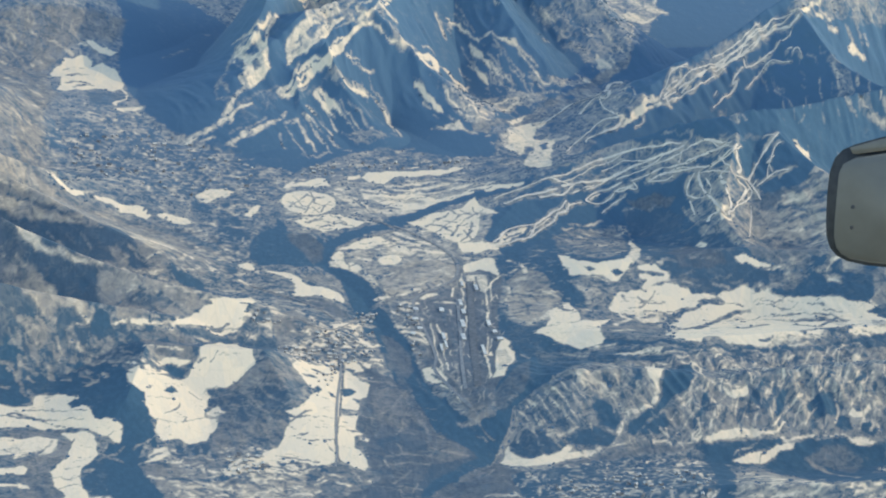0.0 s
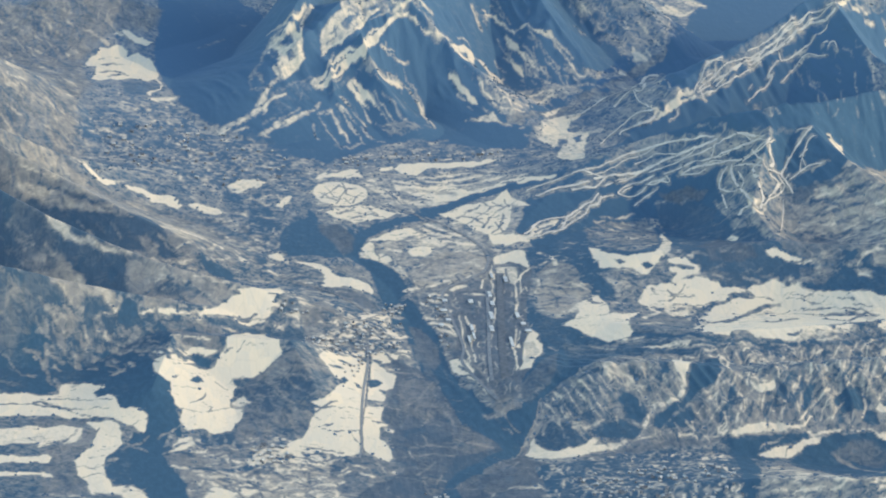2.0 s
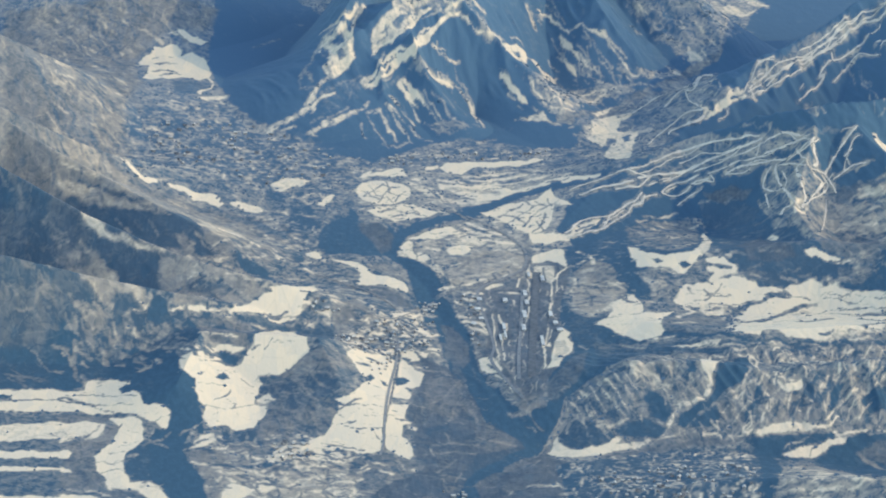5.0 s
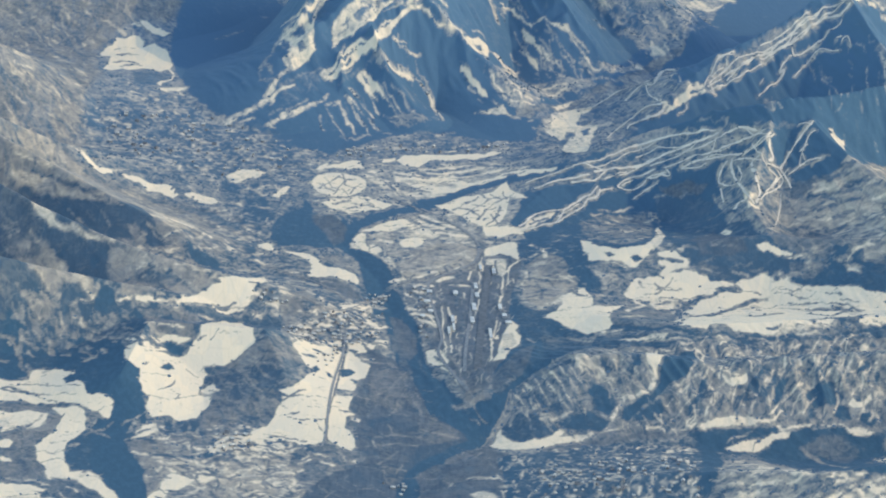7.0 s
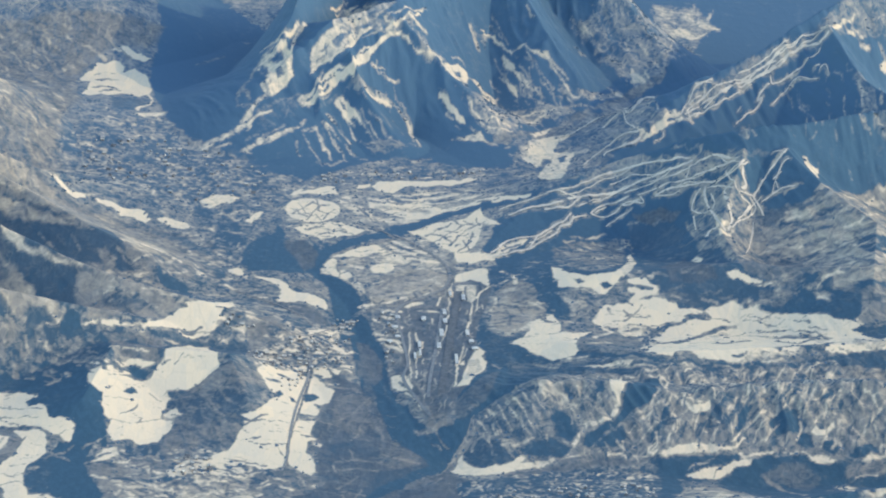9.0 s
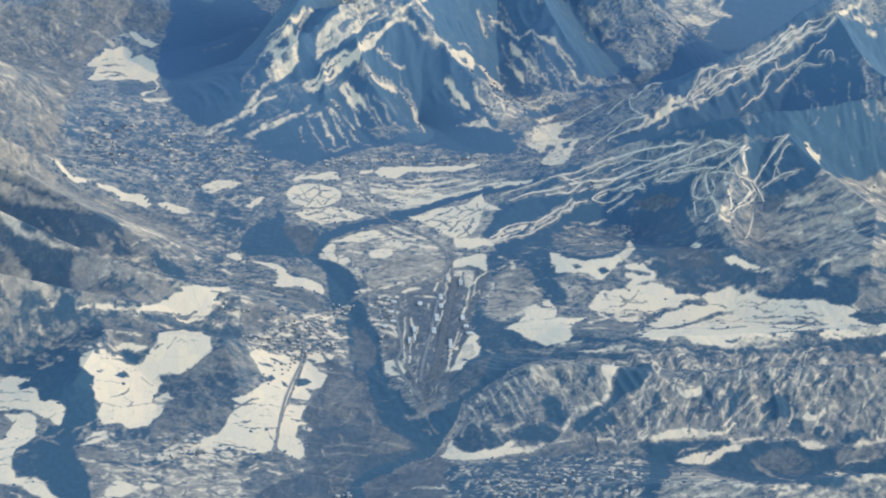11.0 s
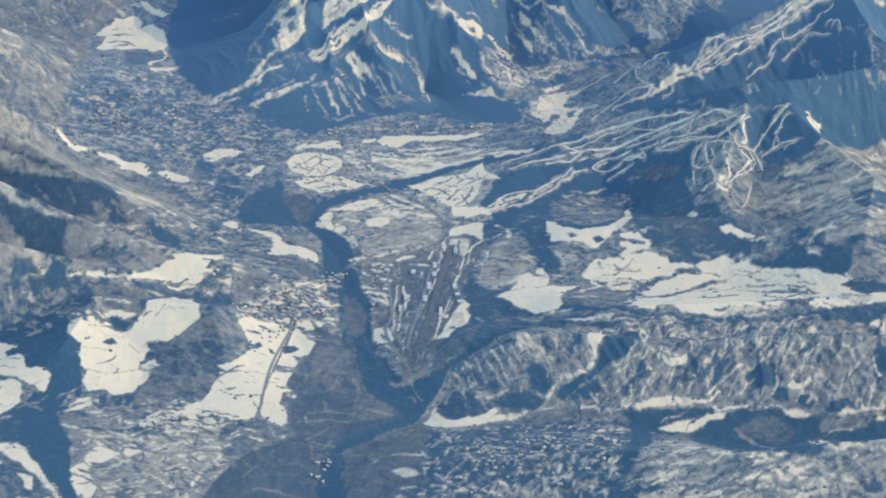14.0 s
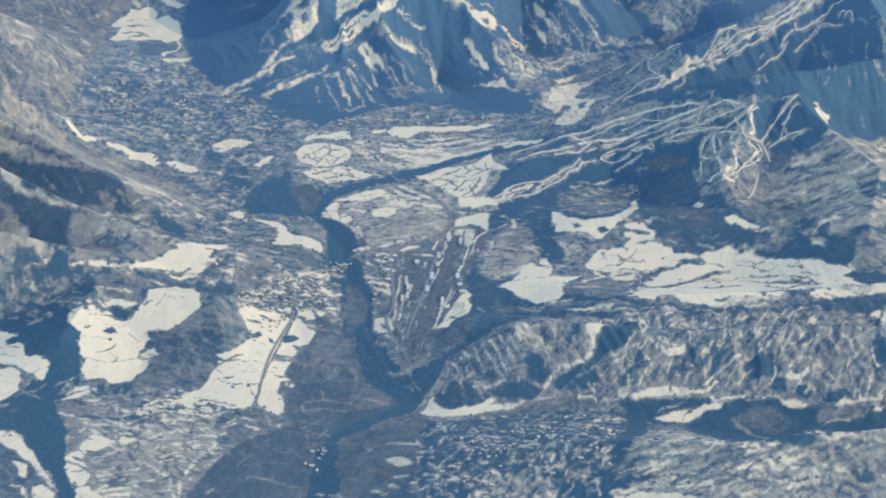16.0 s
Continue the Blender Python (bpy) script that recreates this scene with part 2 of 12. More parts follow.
def terrain(x, y):
    """Height of the land, in metres."""
    z, craggy = np.zeros_like(x), np.zeros_like(x)
    for line, width, crag in RIDGES:
        h = crest(x, y, line, width, 1.0 if crag in (0.115, 0.14) else 1.25)
        z = np.sqrt(z * z + h * h) * 0.35 + np.maximum(z, h) * 0.65
        craggy = np.maximum(craggy, 0.6 * crag * np.minimum(h, 45))
    for line, width, depth in GORGES:
        z = z - crest(x, y, [(a, b, depth) for a, b in line], width, 1.6)
    u = x + 0.45 * y + 9 * grain(x / 40, y / 50, 5)
    v = y - 0.25 * x + 9 * grain(x / 40, y / 50, 6)
    rough = 1 - np.abs(grain(u / 17, v / 46, 1)) + 0.55 * (1 - np.abs(grain(u / 8 + 3, v / 22, 2))) + 0.25 * grain(u / 4, v / 8, 3)
    z = z + craggy * (rough - 0.9)
    return z + np.clip(np.hypot(x, y - 200) - 900, 0, 3000) * 0.05

# land cover: share of snow, share of bare ground or leafless wood, softness of the edge, outline; shaded faces are laid
# as snowless cover
COVER = []


def cover(snow, bare, soft, outline):
    COVER.append((snow, bare, soft, outline))


cover(0.34, 0.8, 6, [(-441, 289), (-368, 463), (-325, 275), (-322, 103), (-404, 49)])
cover(0.28, 0.25, 5, [(-380, 556), (-291, 715), (-273, 396), (-227, 310), (-152, 266), (-165, 204), (-203, 168), (-273, 176), (-322, 250), (-355, 465)])
cover(0.36, 0.8, 4, [(-416, 126), (-331, 146), (-298, 146), (-200, 118), (-179, 48), (-241, 44), (-303, 79), (-402, 36)])
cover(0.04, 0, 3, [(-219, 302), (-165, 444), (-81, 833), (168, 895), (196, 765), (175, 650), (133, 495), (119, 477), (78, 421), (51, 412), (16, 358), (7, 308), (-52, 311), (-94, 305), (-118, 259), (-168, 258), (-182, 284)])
cover(0.45, 0.25, 2, [(-152, 264), (-118, 263), (-69, 310), (-10, 305), (16, 290), (-9, 275), (-93, 260), (-150, 237)])
# the mountain's west face and the wedge under the peak: shade laid as wood
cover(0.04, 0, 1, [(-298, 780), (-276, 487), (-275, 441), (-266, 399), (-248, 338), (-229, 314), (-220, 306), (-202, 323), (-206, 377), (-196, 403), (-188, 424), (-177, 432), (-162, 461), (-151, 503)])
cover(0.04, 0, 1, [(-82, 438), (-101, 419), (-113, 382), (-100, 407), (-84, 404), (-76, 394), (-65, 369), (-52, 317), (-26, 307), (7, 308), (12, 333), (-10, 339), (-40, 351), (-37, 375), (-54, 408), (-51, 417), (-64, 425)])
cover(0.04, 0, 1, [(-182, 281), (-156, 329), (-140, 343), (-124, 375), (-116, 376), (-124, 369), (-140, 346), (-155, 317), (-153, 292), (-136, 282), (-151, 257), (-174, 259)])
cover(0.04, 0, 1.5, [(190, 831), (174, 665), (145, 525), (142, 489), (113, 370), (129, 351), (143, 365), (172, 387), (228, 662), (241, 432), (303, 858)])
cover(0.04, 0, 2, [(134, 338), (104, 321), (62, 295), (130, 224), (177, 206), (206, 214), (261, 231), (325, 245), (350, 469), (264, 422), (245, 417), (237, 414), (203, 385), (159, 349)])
cover(0.08, 0, 5, [(220, 386), (271, 360), (351, 454), (325, 249), (261, 234), (206, 221)])
cover(0.03, 0, 2, [(177, 202), (210, 215), (262, 232), (325, 247), (326, 225), (228, 158), (205, 161), (188, 164), (175, 179)])
cover(0.04, 0, 1.5, [(-7, 127), (2, 184), (30, 210), (50, 225), (138, 222), (173, 193), (177, 179), (143, 196), (135, 185), (92, 191), (51, 162), (14, 93)])
cover(0.44, 0.45, 4, [(138, 160), (190, 163), (228, 151), (326, 216), (303, 42), (212, 50), (146, 89)])
cover(0.34, 0.2, 2, [(43, 164), (92, 188), (100, 164), (87, 70), (52, 78), (38, 118)])
cover(0.05, 0, 1.5, [(92, 188), (137, 185), (139, 137), (143, 103), (161, 83), (175, 58), (190, 49), (212, 50), (244, 41), (303, 42), (301, 16), (243, 3), (211, 18), (181, 28), (176, 46), (159, 42), (136, 35), (106, 52), (102, 65), (93, 84), (101, 164)])
cover(0.1, 0.8, 2, [(106, 65), (138, 79), (154, 58), (151, 43), (117, 51)])
cover(0.22, 0.1, 4, [(182, 49), (219, 42), (244, 35), (243, 23), (211, 29)])
cover(0.06, 0, 1.5, [(-9, 122), (7, 117), (27, 134), (38, 72), (35, 20), (14, 10), (8, 60), (-1, 43), (-2, -24), (13, -48), (28, -61), (45, -84), (13, -82), (0, -83), (-7, -45), (-10, 25), (-2, 63)])
cover(0.35, 0.15, 2, [(0, 57), (25, 38), (44, 19), (28, -14), (9, -35), (-3, 0), (-7, 25)])
cover(0.34, 0.6, 1.5, [(-7, -174), (12, -139), (40, -135), (113, -111), (233, -86), (289, -81), (278, -197), (180, -199), (61, -211), (-6, -223)])
cover(0.05, 0, 1.5, [(83, -165), (89, -154), (107, -123), (112, -131), (106, -159), (97, -172), (90, -181), (78, -184), (82, -176)])
cover(0.05, 0, 1.5, [(24, -187), (27, -169), (36, -161), (43, -154), (40, -180), (31, -194), (17, -203), (12, -206), (5, -199)])
cover(0.03, 0, 1.5, [(-6, -227), (-9, -192), (0, -192), (9, -204), (21, -206), (12, -221), (0, -224)])
cover(0.08, 0, 2, [(21, -206), (40, -195), (57, -184), (68, -189), (57, -207), (33, -213)])
cover(0.1, 0, 3, [(64, -207), (71, -188), (83, -180), (101, -177), (101, -205), (78, -208)])
cover(0.04, 0, 1.5, [(124, -108), (52, -85), (56, -68), (85, -87), (116, -106), (179, -94), (179, -100)])
cover(0.03, 0, 1, [(-152, 159), (-159, 104), (-172, 60), (-142, 75), (-126, 75), (-109, 44), (-104, 17), (-89, 20), (-89, 47), (-111, 76), (-120, 99), (-125, 127), (-132, 110), (-144, 118)])
cover(0.05, 0, 0.8, [(-124, 106), (-93, 134), (-66, 163), (-30, 193), (14, 210), (34, 216), (31, 225), (-10, 216), (-42, 199), (-66, 177), (-90, 149), (-120, 121)])
cover(0.28, 0.15, 4, [(-213, 183), (-156, 183), (-166, 82), (-192, 120)])
cover(0.32, 0.2, 4, [(-274, -86), (-157, -62), (-161, -135), (-217, -99), (-262, -128), (-299, -116)])
cover(0.3, 0.8, 4, [(-410, 39), (-340, 92), (-303, 77), (-261, 86), (-228, 71), (-201, 33), (-227, 20), (-277, -21), (-329, 5), (-408, 27)])
# shaded hollows of the western hills, their shade laid as dark wood
cover(0.05, 0.25, 2.5, [(-409, 32), (-348, 92), (-323, 82), (-302, 71), (-271, 65), (-257, 58), (-254, 47), (-256, 33), (-263, 47), (-269, 47), (-269, 33), (-283, 38), (-293, -15), (-309, -8), (-325, 70), (-338, 81), (-342, 12), (-407, 21)])
cover(0.08, 0.35, 4, [(-407, 21), (-341, 6), (-328, -5), (-319, -16), (-334, -15), (-388, -103)])
cover(0.04, 0.05, 2, [(-318, -12), (-312, -11), (-293, -18), (-277, -20), (-274, -27), (-275, -45), (-270, -85), (-281, -89), (-301, -40), (-310, -27)])
cover(0.06, 0.05, 3, [(-388, -103), (-332, -93), (-316, -98), (-325, -112), (-314, -135), (-381, -146)])
cover(0.34, 0.9, 3, [(-343, -17), (-327, -14), (-319, -17), (-309, -31), (-284, -89), (-298, -94), (-317, -96), (-332, -92)])
cover(0.36, 0.9, 2.5, [(-275, -22), (-251, 25), (-219, 14), (-204, -48), (-218, -56), (-240, -53), (-255, -48), (-269, -41)])
cover(0.2, 0.4, 3, [(-274, -46), (-251, -53), (-218, -56), (-230, -79), (-266, -91)])
cover(0.3, 0.5, 4, [(-321, -116), (-298, -97), (-266, -92), (-250, -135), (-290, -131), (-314, -135)])
cover(0.03, 0, 1, [(-313, -131), (-297, -128), (-286, -130), (-261, -135), (-245, -176), (-237, -187), (-232, -238), (-239, -243), (-239, -273), (-228, -318), (-213, -398), (-228, -400), (-250, -322), (-259, -300), (-265, -271), (-259, -246), (-253, -239), (-249, -227), (-256, -217), (-270, -208), (-275, -184), (-289, -170), (-308, -158)])
cover(0.04, 0, 1.5, [(-383, -134), (-326, -116), (-316, -136), (-309, -180), (-371, -212)])
cover(0.18, 0.15, 2, [(-368, -233), (-300, -224), (-282, -241), (-286, -269), (-292, -282), (-290, -305), (-270, -325), (-257, -353), (-252, -404), (-339, -417)])
cover(0.2, 0.35, 2, [(-206, -163), (-187, -153), (-173, -138), (-164, -139), (-146, -137), (-141, -160), (-151, -199), (-155, -216), (-167, -237), (-205, -235), (-231, -255), (-232, -280), (-212, -276), (-199, -225), (-187, -198), (-196, -178)])
cover(0.34, 0.7, 2, [(-174, -139), (-162, -137), (-146, -130), (-141, -151), (-162, -161), (-180, -158)])
cover(0.44, 0.7, 2, [(-227, -256), (-215, -245), (-181, -241), (-157, -229), (-129, -263), (-101, -258), (-122, -301), (-140, -342), (-221, -355)])
cover(0.46, 0.7, 3, [(-222, -333), (-208, -300), (-183, -287), (-155, -289), (-136, -324), (-131, -435), (-197, -447)])
cover(0.28, 0.05, 3, [(-214, -249), (-174, -231), (-160, -235), (-191, -283), (-224, -287)])
cover(0.12, 0.85, 1, [(-102, -144), (-95, -103), (-81, -126), (-66, -161), (-43, -208), (-43, -243), (-68, -274), (-73, -317), (-133, -341), (-123, -297), (-97, -262), (-103, -226), (-108, -181)])
cover(0.1, 0.8, 1, [(-135, -414), (-130, -342), (-112, -281), (-83, -277), (-63, -286), (-72, -319), (-64, -422)])
cover(0.22, 0.75, 1, [(-63, -324), (-57, -279), (-43, -247), (-22, -217), (-14, -252), (-7, -342)])
cover(0.3, 0.6, 1.5, [(-47, -419), (-48, -302), (-17, -274), (-7, -336), (-1, -413)])
cover(0.03, 0, 1, [(-94, 2), (-85, 2), (-67, -56), (-63, -75), (-66, -106), (-54, -147), (-39, -186), (-26, -201), (-26, -196), (-19, -177), (-17, -146), (2, -88), (20, -74), (29, -146), (12, -153), (-5, -168), (-12, -191), (-21, -214), (-42, -247), (-55, -276), (-61, -291), (-62, -372), (-73, -367), (-74, -296), (-69, -274), (-57, -250), (-43, -238), (-44, -206), (-59, -186), (-66, -154), (-81, -117), (-87, -68)])
cover(0.12, 0.6, 1.5, [(-86, -76), (-69, -79), (-66, -117), (-58, -158), (-73, -139)])
cover(0.2, 0.1, 2, [(-7, -267), (26, -241), (107, -238), (103, -375), (-10, -377)])
cover(0.55, 0.25, 3, [(86, -263), (108, -246), (104, -329), (86, -332)])
cover(0.03, 0, 1, [(-17, -269), (-5, -261), (-4, -313), (-5, -377), (-12, -377)])
cover(0.08, 0.05, 1, [(104, -214), (116, -210), (140, -234), (159, -284), (190, -250), (200, -219), (209, -320), (277, -210), (278, -197), (225, -202), (194, -203), (174, -203), (165, -220), (136, -235), (119, -233), (110, -314), (101, -375), (93, -375), (104, -296)])
cover(0.46, 0.45, 2, [(106, -376), (118, -328), (145, -256), (169, -335), (208, -331), (259, -324), (257, -370)])
cover(0.46, 0.45, 2, [(104, -402), (111, -338), (132, -326), (165, -336), (204, -326), (258, -318), (301, -317), (302, -384)])
cover(0.2, 0.1, 3, [(82, -344), (102, -351), (111, -337), (119, -362), (105, -402), (80, -402)])
cover(0.52, 0.25, 2, [(-164, -76), (-91, -30), (-87, -99), (-142, -133)])
cover(0.9, 0, 0.8, [(-221.0, -355.2), (-219.4, -330.8), (-211.8, -331.1), (-208.1, -353.1)])
cover(0.7, 0.2, 0.8, [(-154, -322), (-142, -312), (-137, -334), (-157, -337)])
cover(0.15, 0.4, 0.8, [(-184, -304), (-178, -291), (-176, -318), (-177, -348), (-182, -349)])
cover(1, 0, 0.8, [(-375.9, -178.6), (-325.4, -187.3), (-307.6, -188.6), (-306.3, -170.9), (-288.6, -171.4), (-282.4, -179.8), (-282.9, -190.2), (-273.5, -196.2), (-270.4, -208.1), (-259.2, -215.7), (-251.0, -226.6), (-252.6, -237.1), (-256.5, -232.7), (-261.3, -227.2), (-275.6, -223.4), (-286.9, -215.2), (-297.5, -213.6), (-301.3, -205.4), (-313.2, -199.9), (-372.7, -199.8)])
cover(0.95, 0, 0.8, [(-370.7, -212.4), (-323.1, -204.2), (-301.7, -207.7), (-297.2, -215.9), (-284.6, -220.4), (-285.9, -223.6), (-304.0, -217.1), (-368.6, -226.4)])
cover(0.85, 0, 0.8, [(-365.0, -249.2), (-318.9, -235.6), (-299.3, -227.2), (-289.7, -234.8), (-289.7, -248.9), (-298.7, -258.6), (-305.9, -255.7), (-361.7, -270.7)])
cover(0.95, 0, 0.8, [(-360.0, -281.7), (-305.8, -277.6), (-307.3, -284.2), (-358.3, -292.7)])
cover(0.95, 0, 0.8, [(-356.8, -302.7), (-300.9, -299.8), (-355.3, -311.9)])
cover(0.9, 0, 0.8, [(-350.7, -342.0), (-292.0, -337.9), (-279.5, -345.7), (-279.7, -357.0), (-347.3, -364.1)])
cover(0.97, 0, 0.8, [(-257.9, -309.3), (-254.0, -308.6), (-247.6, -321.5), (-220.0, -398.9), (-232.6, -400.8), (-251.2, -333.6)])
cover(0.85, 0, 0.8, [(-256.1, -314.4), (-238.1, -336.2), (-220.5, -371.3), (-195.1, -446.9), (-224.4, -452.6), (-257.6, -340.0), (-290.2, -314.8)])
cover(0.5, 0.6, 1.5, [(-83, 44), (-73, 72), (-52, 93), (-36, 85), (-30, 71), (-40, 52), (-51, 35), (-70, 26), (-85, 24)])
cover(0.66, 0.2, 1.5, [(71, 19), (105, 31), (143, 25), (159, 33), (181, 27), (218, 13), (242, -4), (290, -68), (288, -94), (234, -78), (190, -84), (153, -98), (131, -94), (100, -76), (83, -46)])
cover(0.55, 0.5, 2, [(2, 52), (23, 51), (40, 27), (42, 2), (28, -24), (11, -32), (0, 6)])
cover(1, 0, 0.8, [(181.0, 16.2), (195.9, 15.6), (218.1, 13.2), (224.5, 8.8), (223.1, 2.6), (228.4, -2.9), (242.0, -10.5), (290.1, -70.7), (289.6, -79.3), (240.6, -23.8), (217.1, -6.7), (199.0, 2.2), (180.5, 6.6)])
cover(1, 0, 0.8, [(226.9, -73.0), (234.4, -70.9), (288.8, -87.9), (281.1, -138.5), (234.1, -75.9)])
cover(0.65, 0, 0.8, [(238, 121), (249, 115), (255, 99), (241, 113)])
cover(0.42, 0.4, 0.8, [(-19, -216), (-12, -209), (-7, -222), (12, -236), (26, -223), (43, -218), (96, -211), (116, -206), (127, -200), (148, -200), (176, -199), (158, -206), (130, -209), (95, -216), (43, -224), (15, -248), (-8, -246)])
cover(0.22, 0.9, 0.8, [(-63, 27), (-32, 70), (-26, 86), (-7, 89), (-1, 71), (-3, 48), (-7, 25), (-9, -45), (0, -75), (-7, -89), (-23, -150), (-25, -171), (-33, -175), (-44, -155), (-51, -128), (-65, -107), (-60, -75), (-63, -39), (-67, 6)])
cover(0.8, 0, 0.8, [(122.6, 559.5), (180.5, 745.3), (169.5, 676.2), (144.8, 659.7)])
cover(0.36, 0.05, 2, [(-131, 366), (-112, 380), (-91, 379), (-71, 378), (-61, 337), (-85, 327), (-108, 332), (-148, 314), (-153, 327)])
# dark face below the peak, its shade painted in as snowless cover
cover(0.03, 0, 1.2, [(-106, 393), (-82, 437), (-55, 420), (-45, 404), (-52, 403), (-52, 372), (-44, 347), (-56, 303), (-64, 340), (-76, 381), (-92, 384)])
cover(0.4, 0.1, 1.5, [(-27, 438), (-15, 444), (-3, 444), (21, 415), (12, 376), (-7, 359), (-16, 365), (-30, 387)])
cover(0.3, 0.05, 1.5, [(-23, 512), (-5, 507), (11, 476), (39, 465), (63, 443), (67, 432), (47, 441), (27, 459), (12, 462), (-4, 495)])
cover(0.36, 0.1, 1.5, [(-3, 466), (12, 458), (32, 430), (40, 408), (21, 409), (9, 435)])
cover(0.34, 0.05, 1.5, [(53, 551), (63, 556), (79, 534), (99, 514), (121, 492), (121, 479), (99, 490), (80, 508), (64, 536)])
cover(0.34, 0.1, 1.5, [(78, 559), (140, 744), (152, 650), (135, 504), (111, 514), (91, 537)])
cover(0.32, 0.5, 2, [(-44, 359), (-7, 357), (16, 373), (63, 414), (119, 475), (115, 415), (63, 398), (24, 370), (1, 342), (-36, 346)])
cover(0.35, 0.05, 1.5, [(-169, 385), (-160, 416), (-146, 428), (-101, 454), (-81, 442), (-113, 405), (-134, 378), (-158, 351)])
cover(0.03, 0, 1, [(-152, 370), (-124, 394), (-118, 390), (-130, 376), (-154, 336), (-168, 330)])
cover(0.3, 0.05, 1.5, [(-183, 375), (-179, 419), (-165, 439), (-157, 431), (-165, 386), (-175, 365)])
cover(0.5, 0.2, 2, [(215, -94), (233, -97), (252, -152), (224, -149), (218, -108)])
cover(0.45, 0.2, 0.7, [(-153, 218), (-118, 247), (-93, 254), (-85, 268), (-9, 297), (2, 227), (-10, 219), (-66, 177), (-90, 156), (-146, 162)])
cover(0.5, 0.2, 0.7, [(-112, 108), (-89, 134), (-61, 149), (-26, 183), (2, 178), (3, 109), (-25, 86), (-36, 75), (-87, 76), (-106, 68)])
cover(0.5, 0.85, 0.7, [(-84, 46), (-75, 73), (-60, 89), (-40, 84), (-34, 75), (-48, 47), (-63, 31), (-80, 28)])
cover(0.04, 0, 1.5, [(-187, 289), (-172, 307), (-157, 324), (-152, 358), (-128, 372), (-111, 377), (-99, 426), (-74, 450), (-10, 519), (59, 544), (57, 455), (45, 440), (11, 389), (-8, 346), (14, 344), (7, 304), (-61, 307), (-87, 315), (-143, 270), (-176, 262)])
cover(0.22, 0, 1.5, [(-156, 311), (-133, 357), (-123, 372), (-114, 369), (-98, 340), (-80, 327), (-79, 318), (-104, 309), (-127, 280), (-139, 271), (-149, 294)])
cover(0.3, 0, 0.8, [(-27, 436), (-21, 443), (-3, 438), (7, 385), (-1, 363), (-9, 363), (-19, 380)])
cover(0.28, 0.1, 0.8, [(-3, 403), (18, 442), (45, 440), (63, 432), (37, 410), (7, 385)])
cover(0.36, 0, 0.8, [(-25, 504), (-9, 515), (6, 492), (-2, 487), (-14, 496)])
cover(0.5, 0, 0.8, [(-192, 397), (-188, 424), (-178, 428), (-165, 430), (-166, 394), (-161, 374), (-171, 372), (-179, 359), (-195, 349), (-184, 369)])
cover(0.48, 0, 0.8, [(95, 538), (132, 583), (132, 506), (114, 499), (106, 501), (115, 488), (106, 478), (99, 496), (105, 513)])
cover(0.25, 0, 0.8, [(261, 376), (273, 359), (282, 339), (285, 248), (268, 241), (263, 250), (266, 352)])
cover(0.02, 0, 1, [(-41, -204), (-26, -181), (-15, -175), (-23, -199), (-35, -228), (-46, -250), (-58, -269), (-65, -287), (-58, -322), (-50, -419), (-63, -422), (-73, -326), (-72, -297), (-70, -276), (-54, -243), (-49, -230)])
cover(0.24, 0.75, 1, [(-58, -324), (-51, -269), (-34, -239), (-24, -225), (-11, -313), (-2, -413), (-47, -419)])
cover(0.75, 0.1, 0.8, [(-258.3, -312.4), (-255.8, -307.9), (-246.2, -329.9), (-235.9, -347.5), (-221.1, -371.4), (-199.7, -447.8), (-215.2, -450.8), (-246.5, -361.1)])
cover(0.93, 0, 0.8, [(-219.0, -348.0), (-216.1, -327.9), (-213.2, -307.4), (-202.6, -309.3), (-194.2, -327.5), (-181.8, -340.7), (-205.8, -346.9)])
cover(0.35, 0.75, 2, [(-211, -354), (-183, -342), (-172, -384), (-200, -397)])
cover(0.5, 0.6, 2, [(-160, -321), (-145, -310), (-131, -331), (-138, -355), (-156, -343)])
cover(0.3, 0.7, 2, [(-167, -368), (-144, -356), (-128, -434), (-156, -440)])
cover(0.46, 0.45, 1.5, [(118, -261), (156, -255), (169, -303), (204, -328), (217, -334), (227, -343), (223, -393), (115, -402)])
cover(0.05, 0, 1.2, [(167, -212), (199, -201), (221, -216), (230, -322), (230, -333), (217, -330), (197, -330), (173, -267), (142, -229)])
cover(0.8, 0.1, 0.8, [(236.2, -319.4), (255.8, -320.2), (294.7, -331.3), (239.8, -328.6)])
cover(0.1, 0, 2, [(231, -343), (256, -341), (295, -351), (237, -350)])
cover(0.5, 0.45, 2, [(231, -353), (302, -353), (302, -384), (229, -392)])
cover(0.36, 0.75, 2, [(-226, -310), (-184, -277), (-147, -274), (-128, -307), (-138, -355), (-131, -435), (-197, -447)])
cover(0.15, 0.25, 1.5, [(-212, -241), (-203, -207), (-191, -197), (-168, -206), (-158, -201), (-164, -232), (-190, -245), (-207, -265), (-232, -283), (-240, -268), (-223, -256)])
cover(0.92, 0, 0.7, [(-219.0, -348.0), (-214.5, -327.6), (-211.8, -305.6), (-201.6, -305.1), (-194.9, -323.7), (-183.7, -329.4), (-180.8, -336.6), (-197.4, -337.5), (-213.4, -350.8)])
cover(0.52, 0.8, 1, [(-178, -292), (-167, -276), (-153, -287), (-151, -315), (-163, -321), (-172, -315)])
cover(0.46, 0.9, 1, [(-203, -345), (-194, -339), (-178, -352), (-183, -364), (-172, -384), (-191, -388)])
cover(0.12, 0.4, 1, [(-191, -365), (-186, -355), (-177, -359), (-178, -374), (-185, -378)])
cover(0.7, 0.3, 1, [(-159, -344), (-146, -345), (-138, -355), (-147, -361)])
cover(0.48, 0.1, 1, [(84, -245), (100, -231), (105, -322), (91, -333), (83, -321)])
